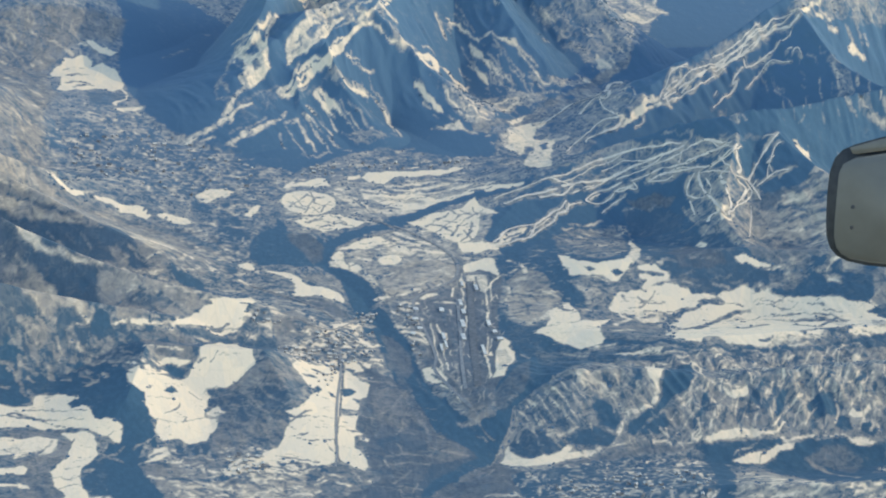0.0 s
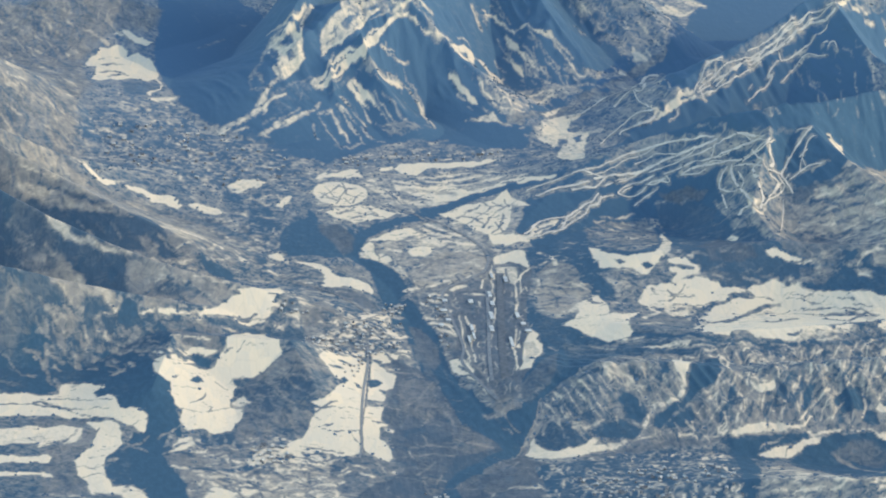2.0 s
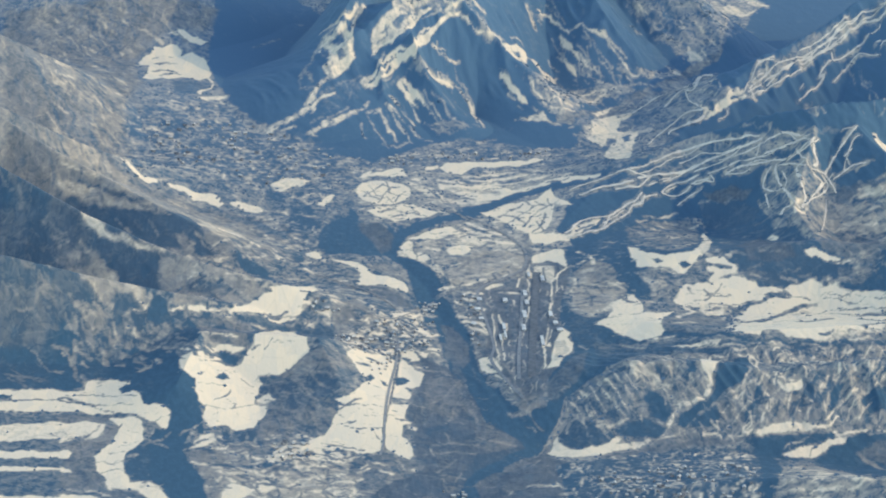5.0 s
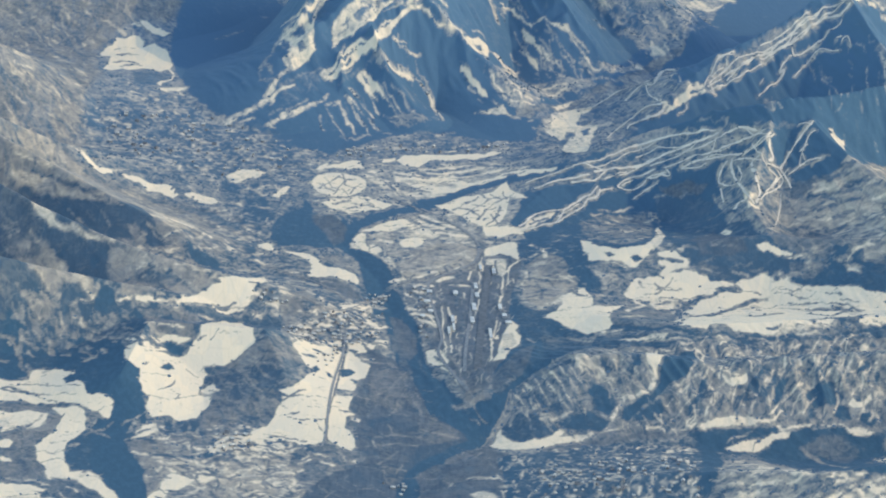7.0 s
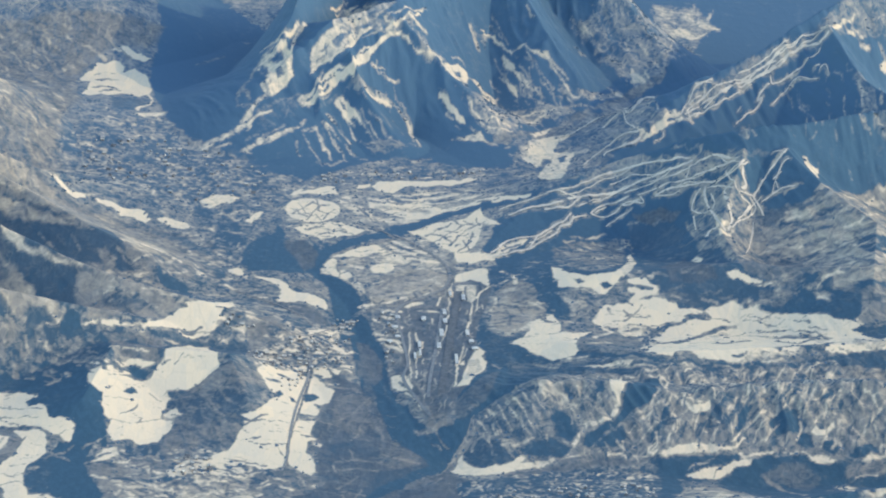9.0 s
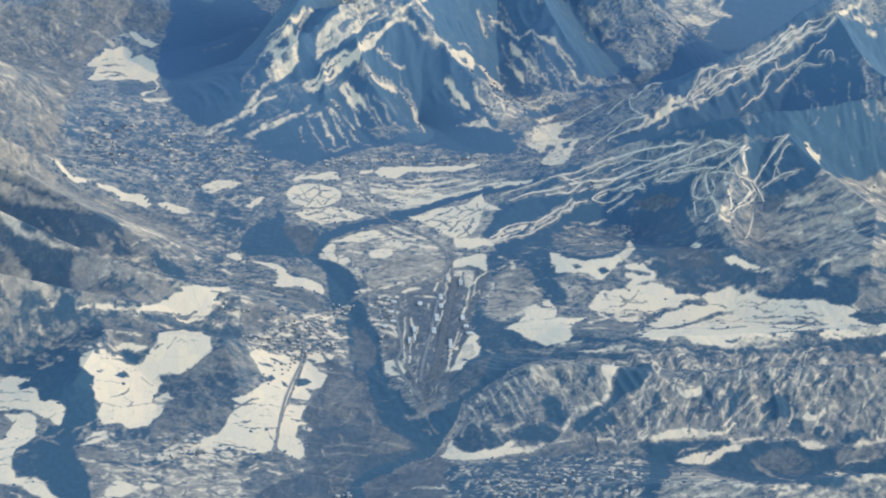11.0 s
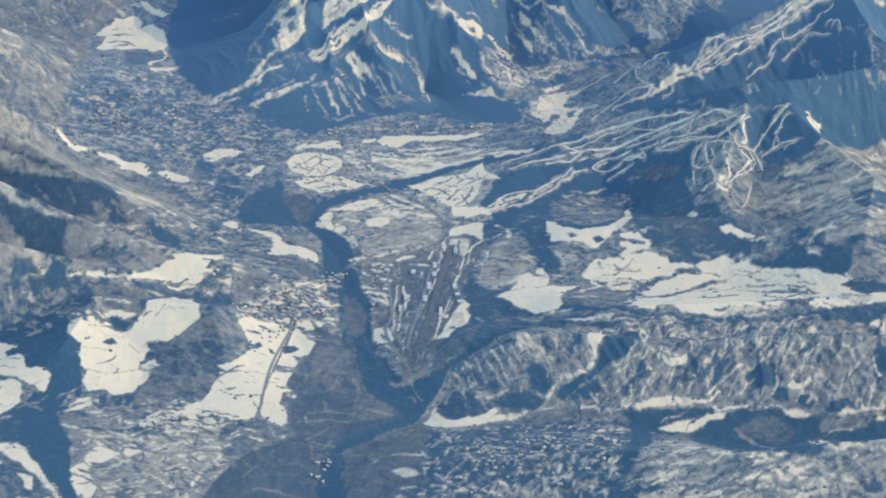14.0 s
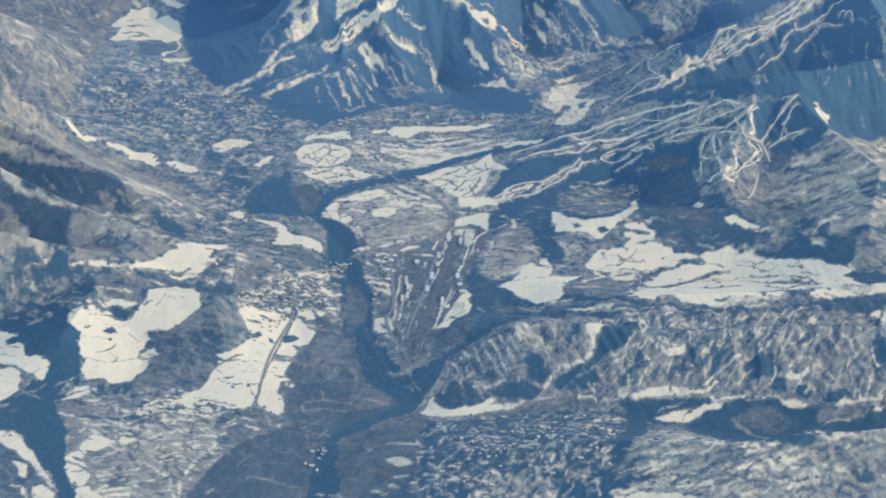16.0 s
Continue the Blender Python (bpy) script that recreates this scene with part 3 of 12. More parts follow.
cover(0.04, 0, 1, [(-17, -257), (-7, -266), (3, -379), (-5, -379)])
cover(0.06, 0, 1, [(71, -346), (82, -349), (108, -349), (115, -361), (96, -365), (74, -363)])
cover(0.6, 0.2, 1, [(242, -219), (256, -320), (262, -322), (243, -325)])

# streaks: gullies filled with snow, hedges and strips of wood
STREAKS = []


def streak(snow, width, line):
    STREAKS.append((snow, width, line))


streak(0.9, 3.1, [(264.5, 431.7), (276.4, 430.1)])
streak(0.55, 2.6, [(271.6, 417.2), (291.5, 332.7)])
streak(0.7, 3.2, [(245.2, 128.0), (263.0, 116.4)])
streak(0.55, 2.4, [(-367.8, 122.6), (-342.1, 108.6), (-320.0, 89.5), (-284.7, 90.4), (-244.2, 79.5)])
streak(0.1, 1.1, [(187.7, -1.2), (216.3, -15.1), (234.4, -70.3)])
streak(0.15, 1.7, [(-322.0, -212.5), (-300.3, -219.0), (-285.5, -227.0), (-267.5, -233.0), (-252.6, -243.0)])
streak(0.3, 1.0, [(-323.1, -204.2), (-302.1, -204.5), (-290.7, -212.4)])
streak(0.65, 2.0, [(241.7, 129.5), (251.6, 124.0)])
streak(0.9, 2.0, [(121.0, -346.7), (153.4, -340.2), (178.8, -346.5)])
streak(0.9, 2.0, [(178.7, -351.7), (205.3, -342.9)])
streak(0.1, 1.2, [(146.7, -349.9), (168.9, -350.8), (192.3, -340.3)])
streak(0.1, 1.2, [(111.5, -346.1), (131.0, -338.0)])
streak(0.72, 1.8, [(102.6, 545.2), (118.8, 520.7), (126.6, 503.2)])
streak(0.6, 1.4, [(216.6, -156.6), (231.4, -145.7)])
streak(0.5, 2.2, [(-410.8, 449.3), (-384.6, 417.7), (-352.7, 330.4)])
streak(0.5, 2.1, [(-392.1, 302.7), (-368.1, 315.4)])
streak(0.5, 2.1, [(-382.4, 234.7), (-357.1, 231.9), (-321.0, 166.0)])
streak(0.5, 2.3, [(-414.5, 508.7), (-387.9, 478.6)])
streak(0.5, 2.3, [(-373.6, 506.7), (-338.1, 474.1)])
streak(0.45, 4.4, [(-368.3, 126.0), (-346.4, 143.4), (-318.6, 146.3), (-290.1, 145.2)])
streak(0.12, 2.5, [(-383.2, 240.1), (-358.7, 243.6), (-340.3, 230.9)])
streak(0.12, 2.4, [(-367.0, 117.6), (-346.1, 109.2), (-312.6, 92.1)])
streak(0.12, 2.7, [(-416.2, 488.6), (-389.2, 454.4)])
streak(0.12, 2.5, [(-389.5, 284.2), (-368.2, 283.2)])
streak(0.75, 4.0, [(286.1, 428.1), (295.6, 430.1)])
streak(0.6, 2.2, [(276.5, 431.7), (304.9, 431.5)])
streak(0.1, 1.2, [(153.1, -348.5), (165.6, -345.8)])
streak(0.1, 1.1, [(124.5, -354.7), (146.9, -352.5)])
streak(0.1, 1.1, [(179.6, -365.7), (192.2, -358.0), (204.9, -351.0)])
streak(0.1, 1.1, [(215.2, -363.9), (227.7, -347.9)])
streak(0.1, 1.1, [(167.0, -370.8), (182.5, -357.6)])
streak(0.1, 1.1, [(199.1, -366.3), (211.5, -353.6), (217.5, -341.5)])
streak(0.95, 2.0, [(175.6, -351.8), (194.5, -337.8)])
streak(0.95, 2.0, [(182.4, -355.8), (195.1, -350.6)])
streak(0.95, 2.0, [(140.9, -359.8), (160.0, -358.9)])
streak(0.95, 2.0, [(205.2, -358.2), (214.4, -346.2)])
streak(0.8, 1.8, [(234.1, -199.4), (247.8, -195.1)])
streak(0.75, 2.3, [(-15.3, -323.5), (-12.5, -335.0)])
streak(0.75, 1.3, [(-25.4, -353.5), (-20.2, -355.3)])
streak(0.8, 1.6, [(-57.7, -357.7), (-52.5, -359.5)])
streak(0.7, 1.3, [(-68.1, -352.7), (-64.5, -355.0)])
streak(0.4, 1.0, [(-122.6, -344.5), (-105.3, -348.8), (-88.9, -346.4)])
streak(0.45, 1.0, [(-47.6, -301.9), (-22.0, -353.8)])
streak(0.9, 1.6, [(-231.7, -384.8), (-224.6, -387.2)])
streak(0.1, 1.3, [(-247.9, -338.1), (-230.7, -373.3)])
streak(0.15, 1.3, [(-219.0, -348.0), (-204.9, -333.5), (-181.2, -334.3)])
streak(0.05, 1.6, [(-201.9, -367.7), (-197.5, -355.3)])
streak(0.2, 1.3, [(-179.5, -324.6), (-165.9, -345.3), (-144.0, -356.3)])
streak(0.15, 1.7, [(-210.7, -338.6), (-199.2, -382.2)])
streak(0.2, 1.4, [(-183.6, -281.3), (-172.6, -315.3), (-173.3, -331.2)])
streak(0.25, 1.4, [(-154.6, -279.6), (-146.4, -310.1), (-146.4, -341.5)])
streak(0.68, 1.5, [(124.5, -353.8), (156.5, -353.4), (178.4, -344.4), (194.3, -334.8)])
streak(0.68, 1.5, [(108.8, -359.8), (140.7, -356.4), (160.2, -363.1)])
streak(0.68, 1.5, [(173.4, -370.5), (192.3, -359.8), (211.3, -350.3)])
streak(0.68, 1.5, [(182.5, -357.6), (198.1, -344.6), (217.2, -333.5)])
streak(0.1, 1.0, [(144.4, -365.2), (172.8, -359.8), (195.4, -356.2), (211.0, -343.4)])
streak(0.1, 1.0, [(199.0, -363.3), (214.8, -353.7), (224.2, -343.9)])
streak(0.1, 1.0, [(133.7, -345.5), (159.3, -345.5)])
streak(0.1, 1.0, [(178.9, -352.8), (188.1, -342.9)])
streak(0.1, 1.0, [(150.4, -358.6), (169.3, -353.8)])
streak(0.7, 1.7, [(217.3, -228.4), (229.8, -323.0)])
streak(0.5, 1.3, [(28.5, -333.5), (61.0, -328.6)])
streak(0.5, 1.3, [(68.0, -333.5), (83.7, -325.4)])
streak(0.5, 1.3, [(10.4, -350.4), (24.5, -360.9)])
streak(0.5, 1.3, [(33.2, -349.6), (63.0, -353.8)])
streak(0.75, 1.7, [(-188.5, -312.0), (-173.6, -332.6)])
streak(0.45, 1.0, [(-35.7, -239.6), (-44.9, -327.4)])
streak(0.45, 1.0, [(-25.5, -280.1), (-35.1, -329.6)])
streak(0.55, 2.1, [(-390.6, 292.2), (-363.4, 279.2), (-340.8, 267.7)])
streak(0.55, 2.1, [(-387.0, 266.6), (-365.5, 263.0), (-324.6, 162.1)])
streak(0.55, 2.1, [(-383.2, 240.1), (-348.9, 232.7)])
streak(0.55, 2.3, [(-405.4, 508.2), (-364.6, 471.1), (-329.8, 399.0)])
streak(0.55, 2.3, [(-415.2, 481.2), (-393.6, 454.3)])
streak(0.03, 2.1, [(-388.6, 277.5), (-361.2, 262.5)])
streak(0.03, 2.1, [(-382.0, 232.1), (-357.1, 231.9)])

# fields, woods and bare ground, and sun and shade painted in as cover, with their true edges, in the order in which
# they lie over one another
FINE = []


def field(snow, bare, soft, outline):
    FINE.append((snow, bare, soft, outline, None))


def line(snow, bare, width, course):
    FINE.append((snow, bare, 0.0, course, width))


field(0.32, 0.85, 5, [(-419.1, 508.8), (-276.9, 539.9), (-277.8, 511.8), (-286.6, 498.6), (-313.4, 494.9), (-321.9, 470.1), (-332.8, 448.2), (-331.9, 398.2), (-321.6, 361.8), (-329.4, 315.6), (-324.7, 274.9), (-328.7, 237.9), (-326.2, 142.8), (-341.6, 105.2), (-365.8, 109.2)])
# shaded west face of the ski mountain, its shade put into the cover
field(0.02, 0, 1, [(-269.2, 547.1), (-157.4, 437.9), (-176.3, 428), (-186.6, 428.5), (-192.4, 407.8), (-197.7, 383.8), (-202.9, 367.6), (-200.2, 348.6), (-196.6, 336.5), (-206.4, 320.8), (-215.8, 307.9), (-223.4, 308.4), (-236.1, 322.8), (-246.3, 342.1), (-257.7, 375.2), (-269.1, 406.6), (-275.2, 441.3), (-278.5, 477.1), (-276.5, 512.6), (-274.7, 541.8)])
line(0.14, 0.2, 3.6, [(-242.5, 488.6), (-232.3, 503.1), (-220.2, 524.7)])
line(0.1, 0.2, 4, [(-229.6, 529.3), (-208.7, 559.3)])
field(0.1, 0.4, 3, [(-299.7, 381.7), (-276.7, 393.7), (-272.4, 370.2), (-288.2, 353.4), (-296.2, 359.8)])
field(0.92, 0, 0.5, [(-312.5, 486.3), (-306.5, 493.6), (-298.9, 495.2), (-292.5, 490), (-285.6, 489.1), (-279.7, 485.1), (-284.6, 479.6), (-291.5, 480.1), (-297.6, 482.5), (-303.3, 484.9), (-309.8, 482.6)])
field(0.95, 0, 0.5, [(-329.7, 432), (-328.4, 449.1), (-323.2, 454.4), (-321.2, 464.3), (-314, 467.7), (-302.8, 471.9), (-297.9, 468), (-299.4, 457.2), (-294.1, 462.6), (-290, 465.8), (-284.8, 458.6), (-278, 447.1), (-273.4, 421.4), (-272.6, 406.4), (-281.4, 397.6), (-289.7, 401.4), (-296.6, 395), (-302.2, 385.6), (-309.1, 388.8), (-314.4, 376.5), (-321.9, 377.7), (-320.3, 400.4), (-321.5, 425.1), (-327.8, 422.3)])
line(0.45, 0.5, 2.1, [(-319.5, 448.4), (-311.2, 454.2), (-304.4, 453.8)])
line(0.45, 0.5, 3.9, [(-315.6, 432.1), (-308.3, 439), (-300.7, 438.4)])
line(0.45, 0.5, 3.9, [(-315.3, 407.5), (-308.6, 415.5), (-300.4, 412.1)])
line(0.45, 0.5, 3.7, [(-309.6, 394.4), (-302.1, 407.2), (-296.4, 406.8)])
line(0.85, 0, 2.2, [(-272.4, 404.8), (-268.6, 391.5), (-270.1, 377.8), (-276.5, 367.4), (-278, 360.2)])
line(0.92, 0, 6.7, [(-276.4, 347.1), (-268.9, 354.6), (-258.1, 360.6)])
line(0.6, 0.2, 3.2, [(-260.6, 349.3), (-250.5, 341.9), (-247.6, 338.2)])
line(0.5, 0.2, 2.1, [(-246.4, 333.5), (-238.3, 323.3)])
line(0.5, 0.3, 3.7, [(-325.7, 275.8), (-316.3, 275.5), (-308, 276.1)])
line(0.5, 0.3, 3.2, [(-285.4, 261), (-275.5, 254.2)])
line(0.5, 0.3, 6.7, [(-316.5, 221.7), (-305.1, 230.7)])
line(0.5, 0.3, 7.1, [(-298.7, 228.8), (-276, 228.8)])
line(0.5, 0.3, 5.9, [(-271.5, 201.6), (-258.8, 206.7)])
line(0.5, 0.3, 3.8, [(-268.8, 182.6), (-259.4, 182.1)])
line(0.5, 0.3, 3.4, [(-295.5, 175.4), (-280.2, 185.6)])
line(0.5, 0.3, 3.7, [(-295, 253.3), (-285.1, 250.3)])
line(0.5, 0.3, 4.5, [(-238.1, 220.7), (-228.3, 227.2)])
line(0.5, 0.3, 4, [(-233.4, 290.7), (-223.7, 285.5)])
line(0.5, 0.3, 2.3, [(-204.1, 294), (-195.3, 289.5)])
line(0.5, 0.3, 3.2, [(-196, 269.3), (-189.2, 261)])
line(0.5, 0.3, 5.1, [(-259.1, 249), (-246.2, 243)])
line(0.5, 0.3, 4.4, [(-243.8, 214.5), (-235, 208.4)])
line(0.5, 0.3, 2.3, [(-301.1, 251.7), (-295, 241.4)])
line(0.5, 0.3, 3.1, [(-333.3, 241.4), (-324.6, 238.3)])
line(0.5, 0.3, 3.9, [(-271.5, 291.3), (-262.8, 288.6)])
line(0.5, 0.3, 4, [(-265.4, 316), (-256.4, 311.3)])
line(0.5, 0.3, 4.3, [(-304.1, 318.9), (-291.3, 318.5)])
line(0.5, 0.3, 2.8, [(-302, 299.2), (-294.9, 292)])
line(0.5, 0.3, 2.9, [(-299.2, 153.8), (-286.1, 163.9)])
line(0.68, 0.2, 4.5, [(-308, 276.1), (-290.7, 271.9)])
line(0.68, 0.2, 4.2, [(-252.1, 272.6), (-241.7, 264.3)])
line(0.68, 0.2, 5, [(-238.4, 300), (-225.1, 303.2)])
line(0.68, 0.2, 5.3, [(-218.4, 289.2), (-208.4, 284)])
line(0.68, 0.2, 2.3, [(-231.1, 236.7), (-226.8, 218.9)])
line(0.06, 0.1, 3.6, [(-321.8, 250.2), (-310.6, 261.9)])
line(0.06, 0.1, 4.8, [(-312.5, 241.2), (-300, 241.7)])
line(0.06, 0.1, 3.1, [(-251.6, 305.4), (-241.6, 287.4)])
line(0.06, 0.1, 5.8, [(-219.2, 270.7), (-206.3, 267.2)])
line(0.06, 0.1, 4, [(-277.9, 183.4), (-269.9, 193.3)])
line(0.06, 0.1, 7.6, [(-257.1, 225.5), (-244.6, 224.5)])
line(0.06, 0.1, 4.7, [(-326.8, 292.9), (-310.7, 300.8)])
line(0.06, 0.1, 4.8, [(-278.2, 273.3), (-261, 269.4)])
line(0.06, 0.1, 4.3, [(-304.6, 283.8), (-288.8, 294.4)])
line(0.06, 0.1, 3.3, [(-226.5, 257), (-216.9, 240.6)])
line(0.06, 0.1, 5.5, [(-286.8, 316.4), (-270, 319.5)])
line(0.62, 0.9, 2.6, [(-410.6, 481), (-390.8, 449.2), (-365.2, 326.7)])
line(0.62, 0.9, 2.8, [(-404.6, 502), (-386.4, 467.2), (-359.9, 432.5)])
line(0.62, 0.9, 9, [(-393.3, 312.1), (-377.6, 322.8), (-358.5, 325.3), (-337.9, 315)])
line(0.62, 0.9, 2.9, [(-389, 486.3), (-371.7, 474.5), (-344.2, 450.4)])
line(0.62, 0.9, 4.8, [(-380.2, 278.2), (-367.3, 292.2), (-353.6, 285.3), (-338.6, 283.9)])
line(0.62, 0.9, 4, [(-364.9, 290.1), (-357.3, 280.7), (-346.5, 279.3)])
line(0.62, 0.9, 4, [(-361.8, 410.9), (-344, 369.5), (-332.6, 344)])
line(0.62, 0.9, 2.6, [(-367.3, 492.3), (-351.7, 475.8), (-338.1, 455.4)])
line(0.62, 0.9, 2.6, [(-371.6, 149.9), (-358.2, 155.7), (-344.1, 156.3)])
line(0.62, 0.9, 3.4, [(-351.4, 252), (-338.6, 250.2), (-329.2, 241.9)])
line(0.62, 0.9, 3.1, [(-349.4, 493.5), (-330.1, 482.9), (-315.4, 471.9)])
line(0.62, 0.9, 3, [(-385.5, 256.1), (-377.3, 257.5), (-368.4, 253.9)])
line(0.62, 0.9, 3.4, [(-381.4, 463.2), (-366.5, 451.1)])
line(0.62, 0.9, 4.7, [(-345.7, 307.9), (-334.5, 322.4)])
line(0.62, 0.9, 5, [(-378.6, 297.4), (-370.5, 300.9)])
line(0.62, 0.9, 5.7, [(-356.9, 329.6), (-346.5, 314.3)])
line(0.1, 0.6, 4.1, [(-412.8, 464.7), (-395.7, 436), (-379, 408.2)])
line(0.1, 0.6, 3.3, [(-397, 479.3), (-374.7, 445), (-346.6, 392.3)])
line(0.1, 0.6, 2.6, [(-376.3, 492.6), (-355.3, 468.2), (-339.5, 428.3)])
line(0.1, 0.6, 3.6, [(-367.2, 275.7), (-353.1, 265), (-338, 262.1)])
line(0.1, 0.6, 2.8, [(-354.8, 246.1), (-342.7, 233.1), (-328.4, 160)])
line(0.1, 0.6, 3.7, [(-340.2, 297.8), (-327.6, 281.6)])
line(0.1, 0.6, 3, [(-375, 241.2), (-361.8, 235.7)])
line(0.1, 0.6, 3.6, [(-384.9, 281.3), (-371, 272.2)])
line(0.1, 0.6, 6.7, [(-365.2, 326.7), (-350.7, 313.7)])
line(0.1, 0.6, 3.7, [(-357.8, 452.5), (-335.2, 408.1)])
# sunlit bands along the western crests, their brightness put into the cover
field(0.5, 0.95, 2, [(-382, 232.2), (-370, 234.8), (-356.9, 230.1), (-336.1, 156.8), (-323.5, 153.6), (-312.2, 143.5), (-304.4, 88.7), (-316, 88.6), (-333.5, 103.5), (-351.1, 116.1), (-367.8, 122.6)])
field(0.55, 0.95, 2, [(-365.4, 107.2), (-349.5, 105.6), (-329.1, 99.8), (-315.7, 86.3), (-299.2, 78.3), (-273.9, 102.1), (-253, 90.4), (-232.5, 81.3), (-224.4, 67.9), (-231.6, 44.4), (-244.9, 48.9), (-255.9, 77.4), (-270.1, 82.3), (-302.2, 71.6), (-319, 82.3), (-339.8, 92.3), (-352, 95.9), (-364.7, 102.2)])
line(0.68, 0.9, 2.1, [(-307.3, 81.3), (-296.9, 75.5), (-286.9, 72.8)])
line(0.68, 0.9, 9, [(-254.9, 66), (-243.6, 72.2), (-231.3, 65.5)])
line(0.68, 0.9, 1.9, [(-357.4, 105.5), (-345, 101.7), (-332.7, 97.8)])
line(0.68, 0.9, 1.7, [(-363.5, 120.2), (-342.7, 112.6), (-326.1, 106.2)])
line(0.05, 0.3, 1.9, [(-341.6, 105.2), (-320.5, 93.3), (-303.6, 82.4), (-284.8, 91.4)])
line(0.08, 0.3, 3.2, [(-309.9, 141.4), (-293.8, 142.1), (-269.1, 136.8), (-248.2, 127.7)])
line(0.1, 0.3, 3.4, [(-283.7, 141.9), (-264.8, 134.3), (-235.8, 122), (-210.1, 98), (-189.3, 82.6)])
line(0.42, 0.8, 9, [(-321.7, 139), (-300.3, 127.2), (-276.7, 133)])
field(0.12, 0.7, 4, [(-364, 97.7), (-351.4, 91.9), (-341, 87.2), (-332.1, 78.8), (-329.6, 6.9), (-327.9, 0.6), (-320.3, -5.9), (-327.1, -10.7), (-340, -11.5), (-348.7, -16)])
# shadow patch of the western hill, painted as dark wood
field(0.06, 0.4, 1.5, [(-327.4, 80.8), (-302.4, 73.2), (-282.5, 68.1), (-264, 80.1), (-255.1, 58.9), (-253.1, 46.7), (-246.4, 38.6), (-238.9, 28.5), (-242.2, 23.3), (-254.2, 28.6), (-265, 33.1), (-278.8, 36.9), (-292.9, -14.5), (-308.8, -7.9), (-316.5, -0.6), (-333, 77)])
field(0.34, 0.95, 1.2, [(-269.2, 46.4), (-264.8, 48.4), (-260.5, 44.3), (-256.6, 32.9), (-258.7, 28.1), (-263.9, 33.7)])
line(0.25, 0.5, 1.6, [(-313.4, 68.8), (-307.9, 61.4), (-298.7, 49.5)])
line(0.18, 0.5, 1.5, [(-290.5, 64.4), (-285.5, 55.1), (-281.5, 47.3)])
line(0.3, 0.8, 1.7, [(-256.5, 49.6), (-250.3, 38.4), (-239.7, 28.4)])
# a second shadow patch, then the sunlit slope, both painted as cover
field(0.06, 0.45, 1.5, [(-320.3, -5.9), (-308.4, -10.2), (-292.5, -17.6), (-277.9, -21.1), (-272.7, -27.5), (-274.8, -40.3), (-271.9, -83.3), (-284.6, -87.9), (-296.8, -41.7), (-307.5, -30.9), (-314.1, -18.2), (-323.4, -9.9)])
field(0.45, 0.95, 1.5, [(-274.7, -23.1), (-254.4, 23.4), (-234.5, 14.8), (-215.3, -41.7), (-202.7, -48.6), (-206.5, -55.4), (-220.3, -66.4), (-247.9, -87.2), (-260.6, -88.7), (-269.9, -50.4), (-275.1, -38)])
field(0.14, 0.6, 2.5, [(-256.7, -43.5), (-245.9, -47.6), (-232.7, -52.5), (-237.5, -60.1), (-248.6, -59.9), (-254.6, -55)])
line(0.08, 0.3, 1.4, [(-247.4, -47.4), (-236.5, -52.1), (-221.3, -55.1)])
line(0.6, 0.9, 1.2, [(-250.8, -39.7), (-242.9, -44.8), (-235.1, -47.3)])
# sunlit nose and crest line, their light painted as snow
field(0.72, 0.75, 1, [(-331.8, 9), (-330.5, 75.5), (-315, -0.8), (-308, -7.6), (-317.3, -5.6), (-326.5, 1.5)])
line(0.66, 0.8, 3.7, [(-316.1, -3.6), (-304.8, -9.5), (-290.9, -15.7), (-273.5, -20.8), (-258.5, 26.1), (-238.6, 18), (-222.7, 12), (-204.3, -46.9)])
line(0.06, 0.2, 3.1, [(-238.2, 14), (-222.5, 9.2), (-206.7, -45.9), (-200.7, -2.6)])
line(0.06, 0.2, 4.6, [(-227.9, 26), (-215.9, 20.8), (-204, 17)])
field(0.44, 0.95, 2.5, [(-338.6, -13.2), (-326.8, -12.2), (-314, -24), (-305, -35.6), (-288.6, -85.7), (-281.9, -89.2), (-295, -92.7), (-308.6, -94.5), (-321.1, -89.6), (-338.4, -22.7)])
line(0.06, 0.4, 2.8, [(-328.5, -13.8), (-322.7, -20.6), (-321.2, -25.5), (-329.2, -21.7)])
line(0.66, 0.9, 9, [(-308.7, -35.9), (-294, -86), (-284.4, -89.1)])
line(0.5, 0.9, 1.3, [(-346.4, -6.1), (-342.3, -9)])
field(0.09, 0.5, 3, [(-348, -20.8), (-340.1, -23.6), (-320.8, -91.3), (-309.2, -95.7), (-317.9, -106.2), (-328.2, -115.3), (-334.2, -124.1)])
field(0.36, 0.9, 2, [(-314.8, -102.4), (-302.1, -94.1), (-296.9, -100.2), (-300.8, -116.6), (-293.2, -127.2), (-296.4, -136.4), (-311, -134.7), (-318.4, -120.8), (-318.1, -109.9)])
field(0.08, 0.3, 1.5, [(-300, -95.7), (-287.8, -91.1), (-284.2, -96.7), (-289.8, -104.3), (-290.3, -114.1), (-295.8, -113.8), (-300.6, -105.1)])
line(0.7, 0.4, 1.9, [(-285.3, -101.8), (-278.7, -99.4), (-274.3, -93.4)])
line(0.7, 0.4, 1.6, [(-283.8, -94.2), (-275.5, -96.3), (-271.4, -99.5)])
line(0.55, 0.6, 2, [(-298.8, -118.1), (-289.5, -120)])
line(0.5, 0.6, 2.2, [(-274.3, -110.9), (-263, -114.9)])
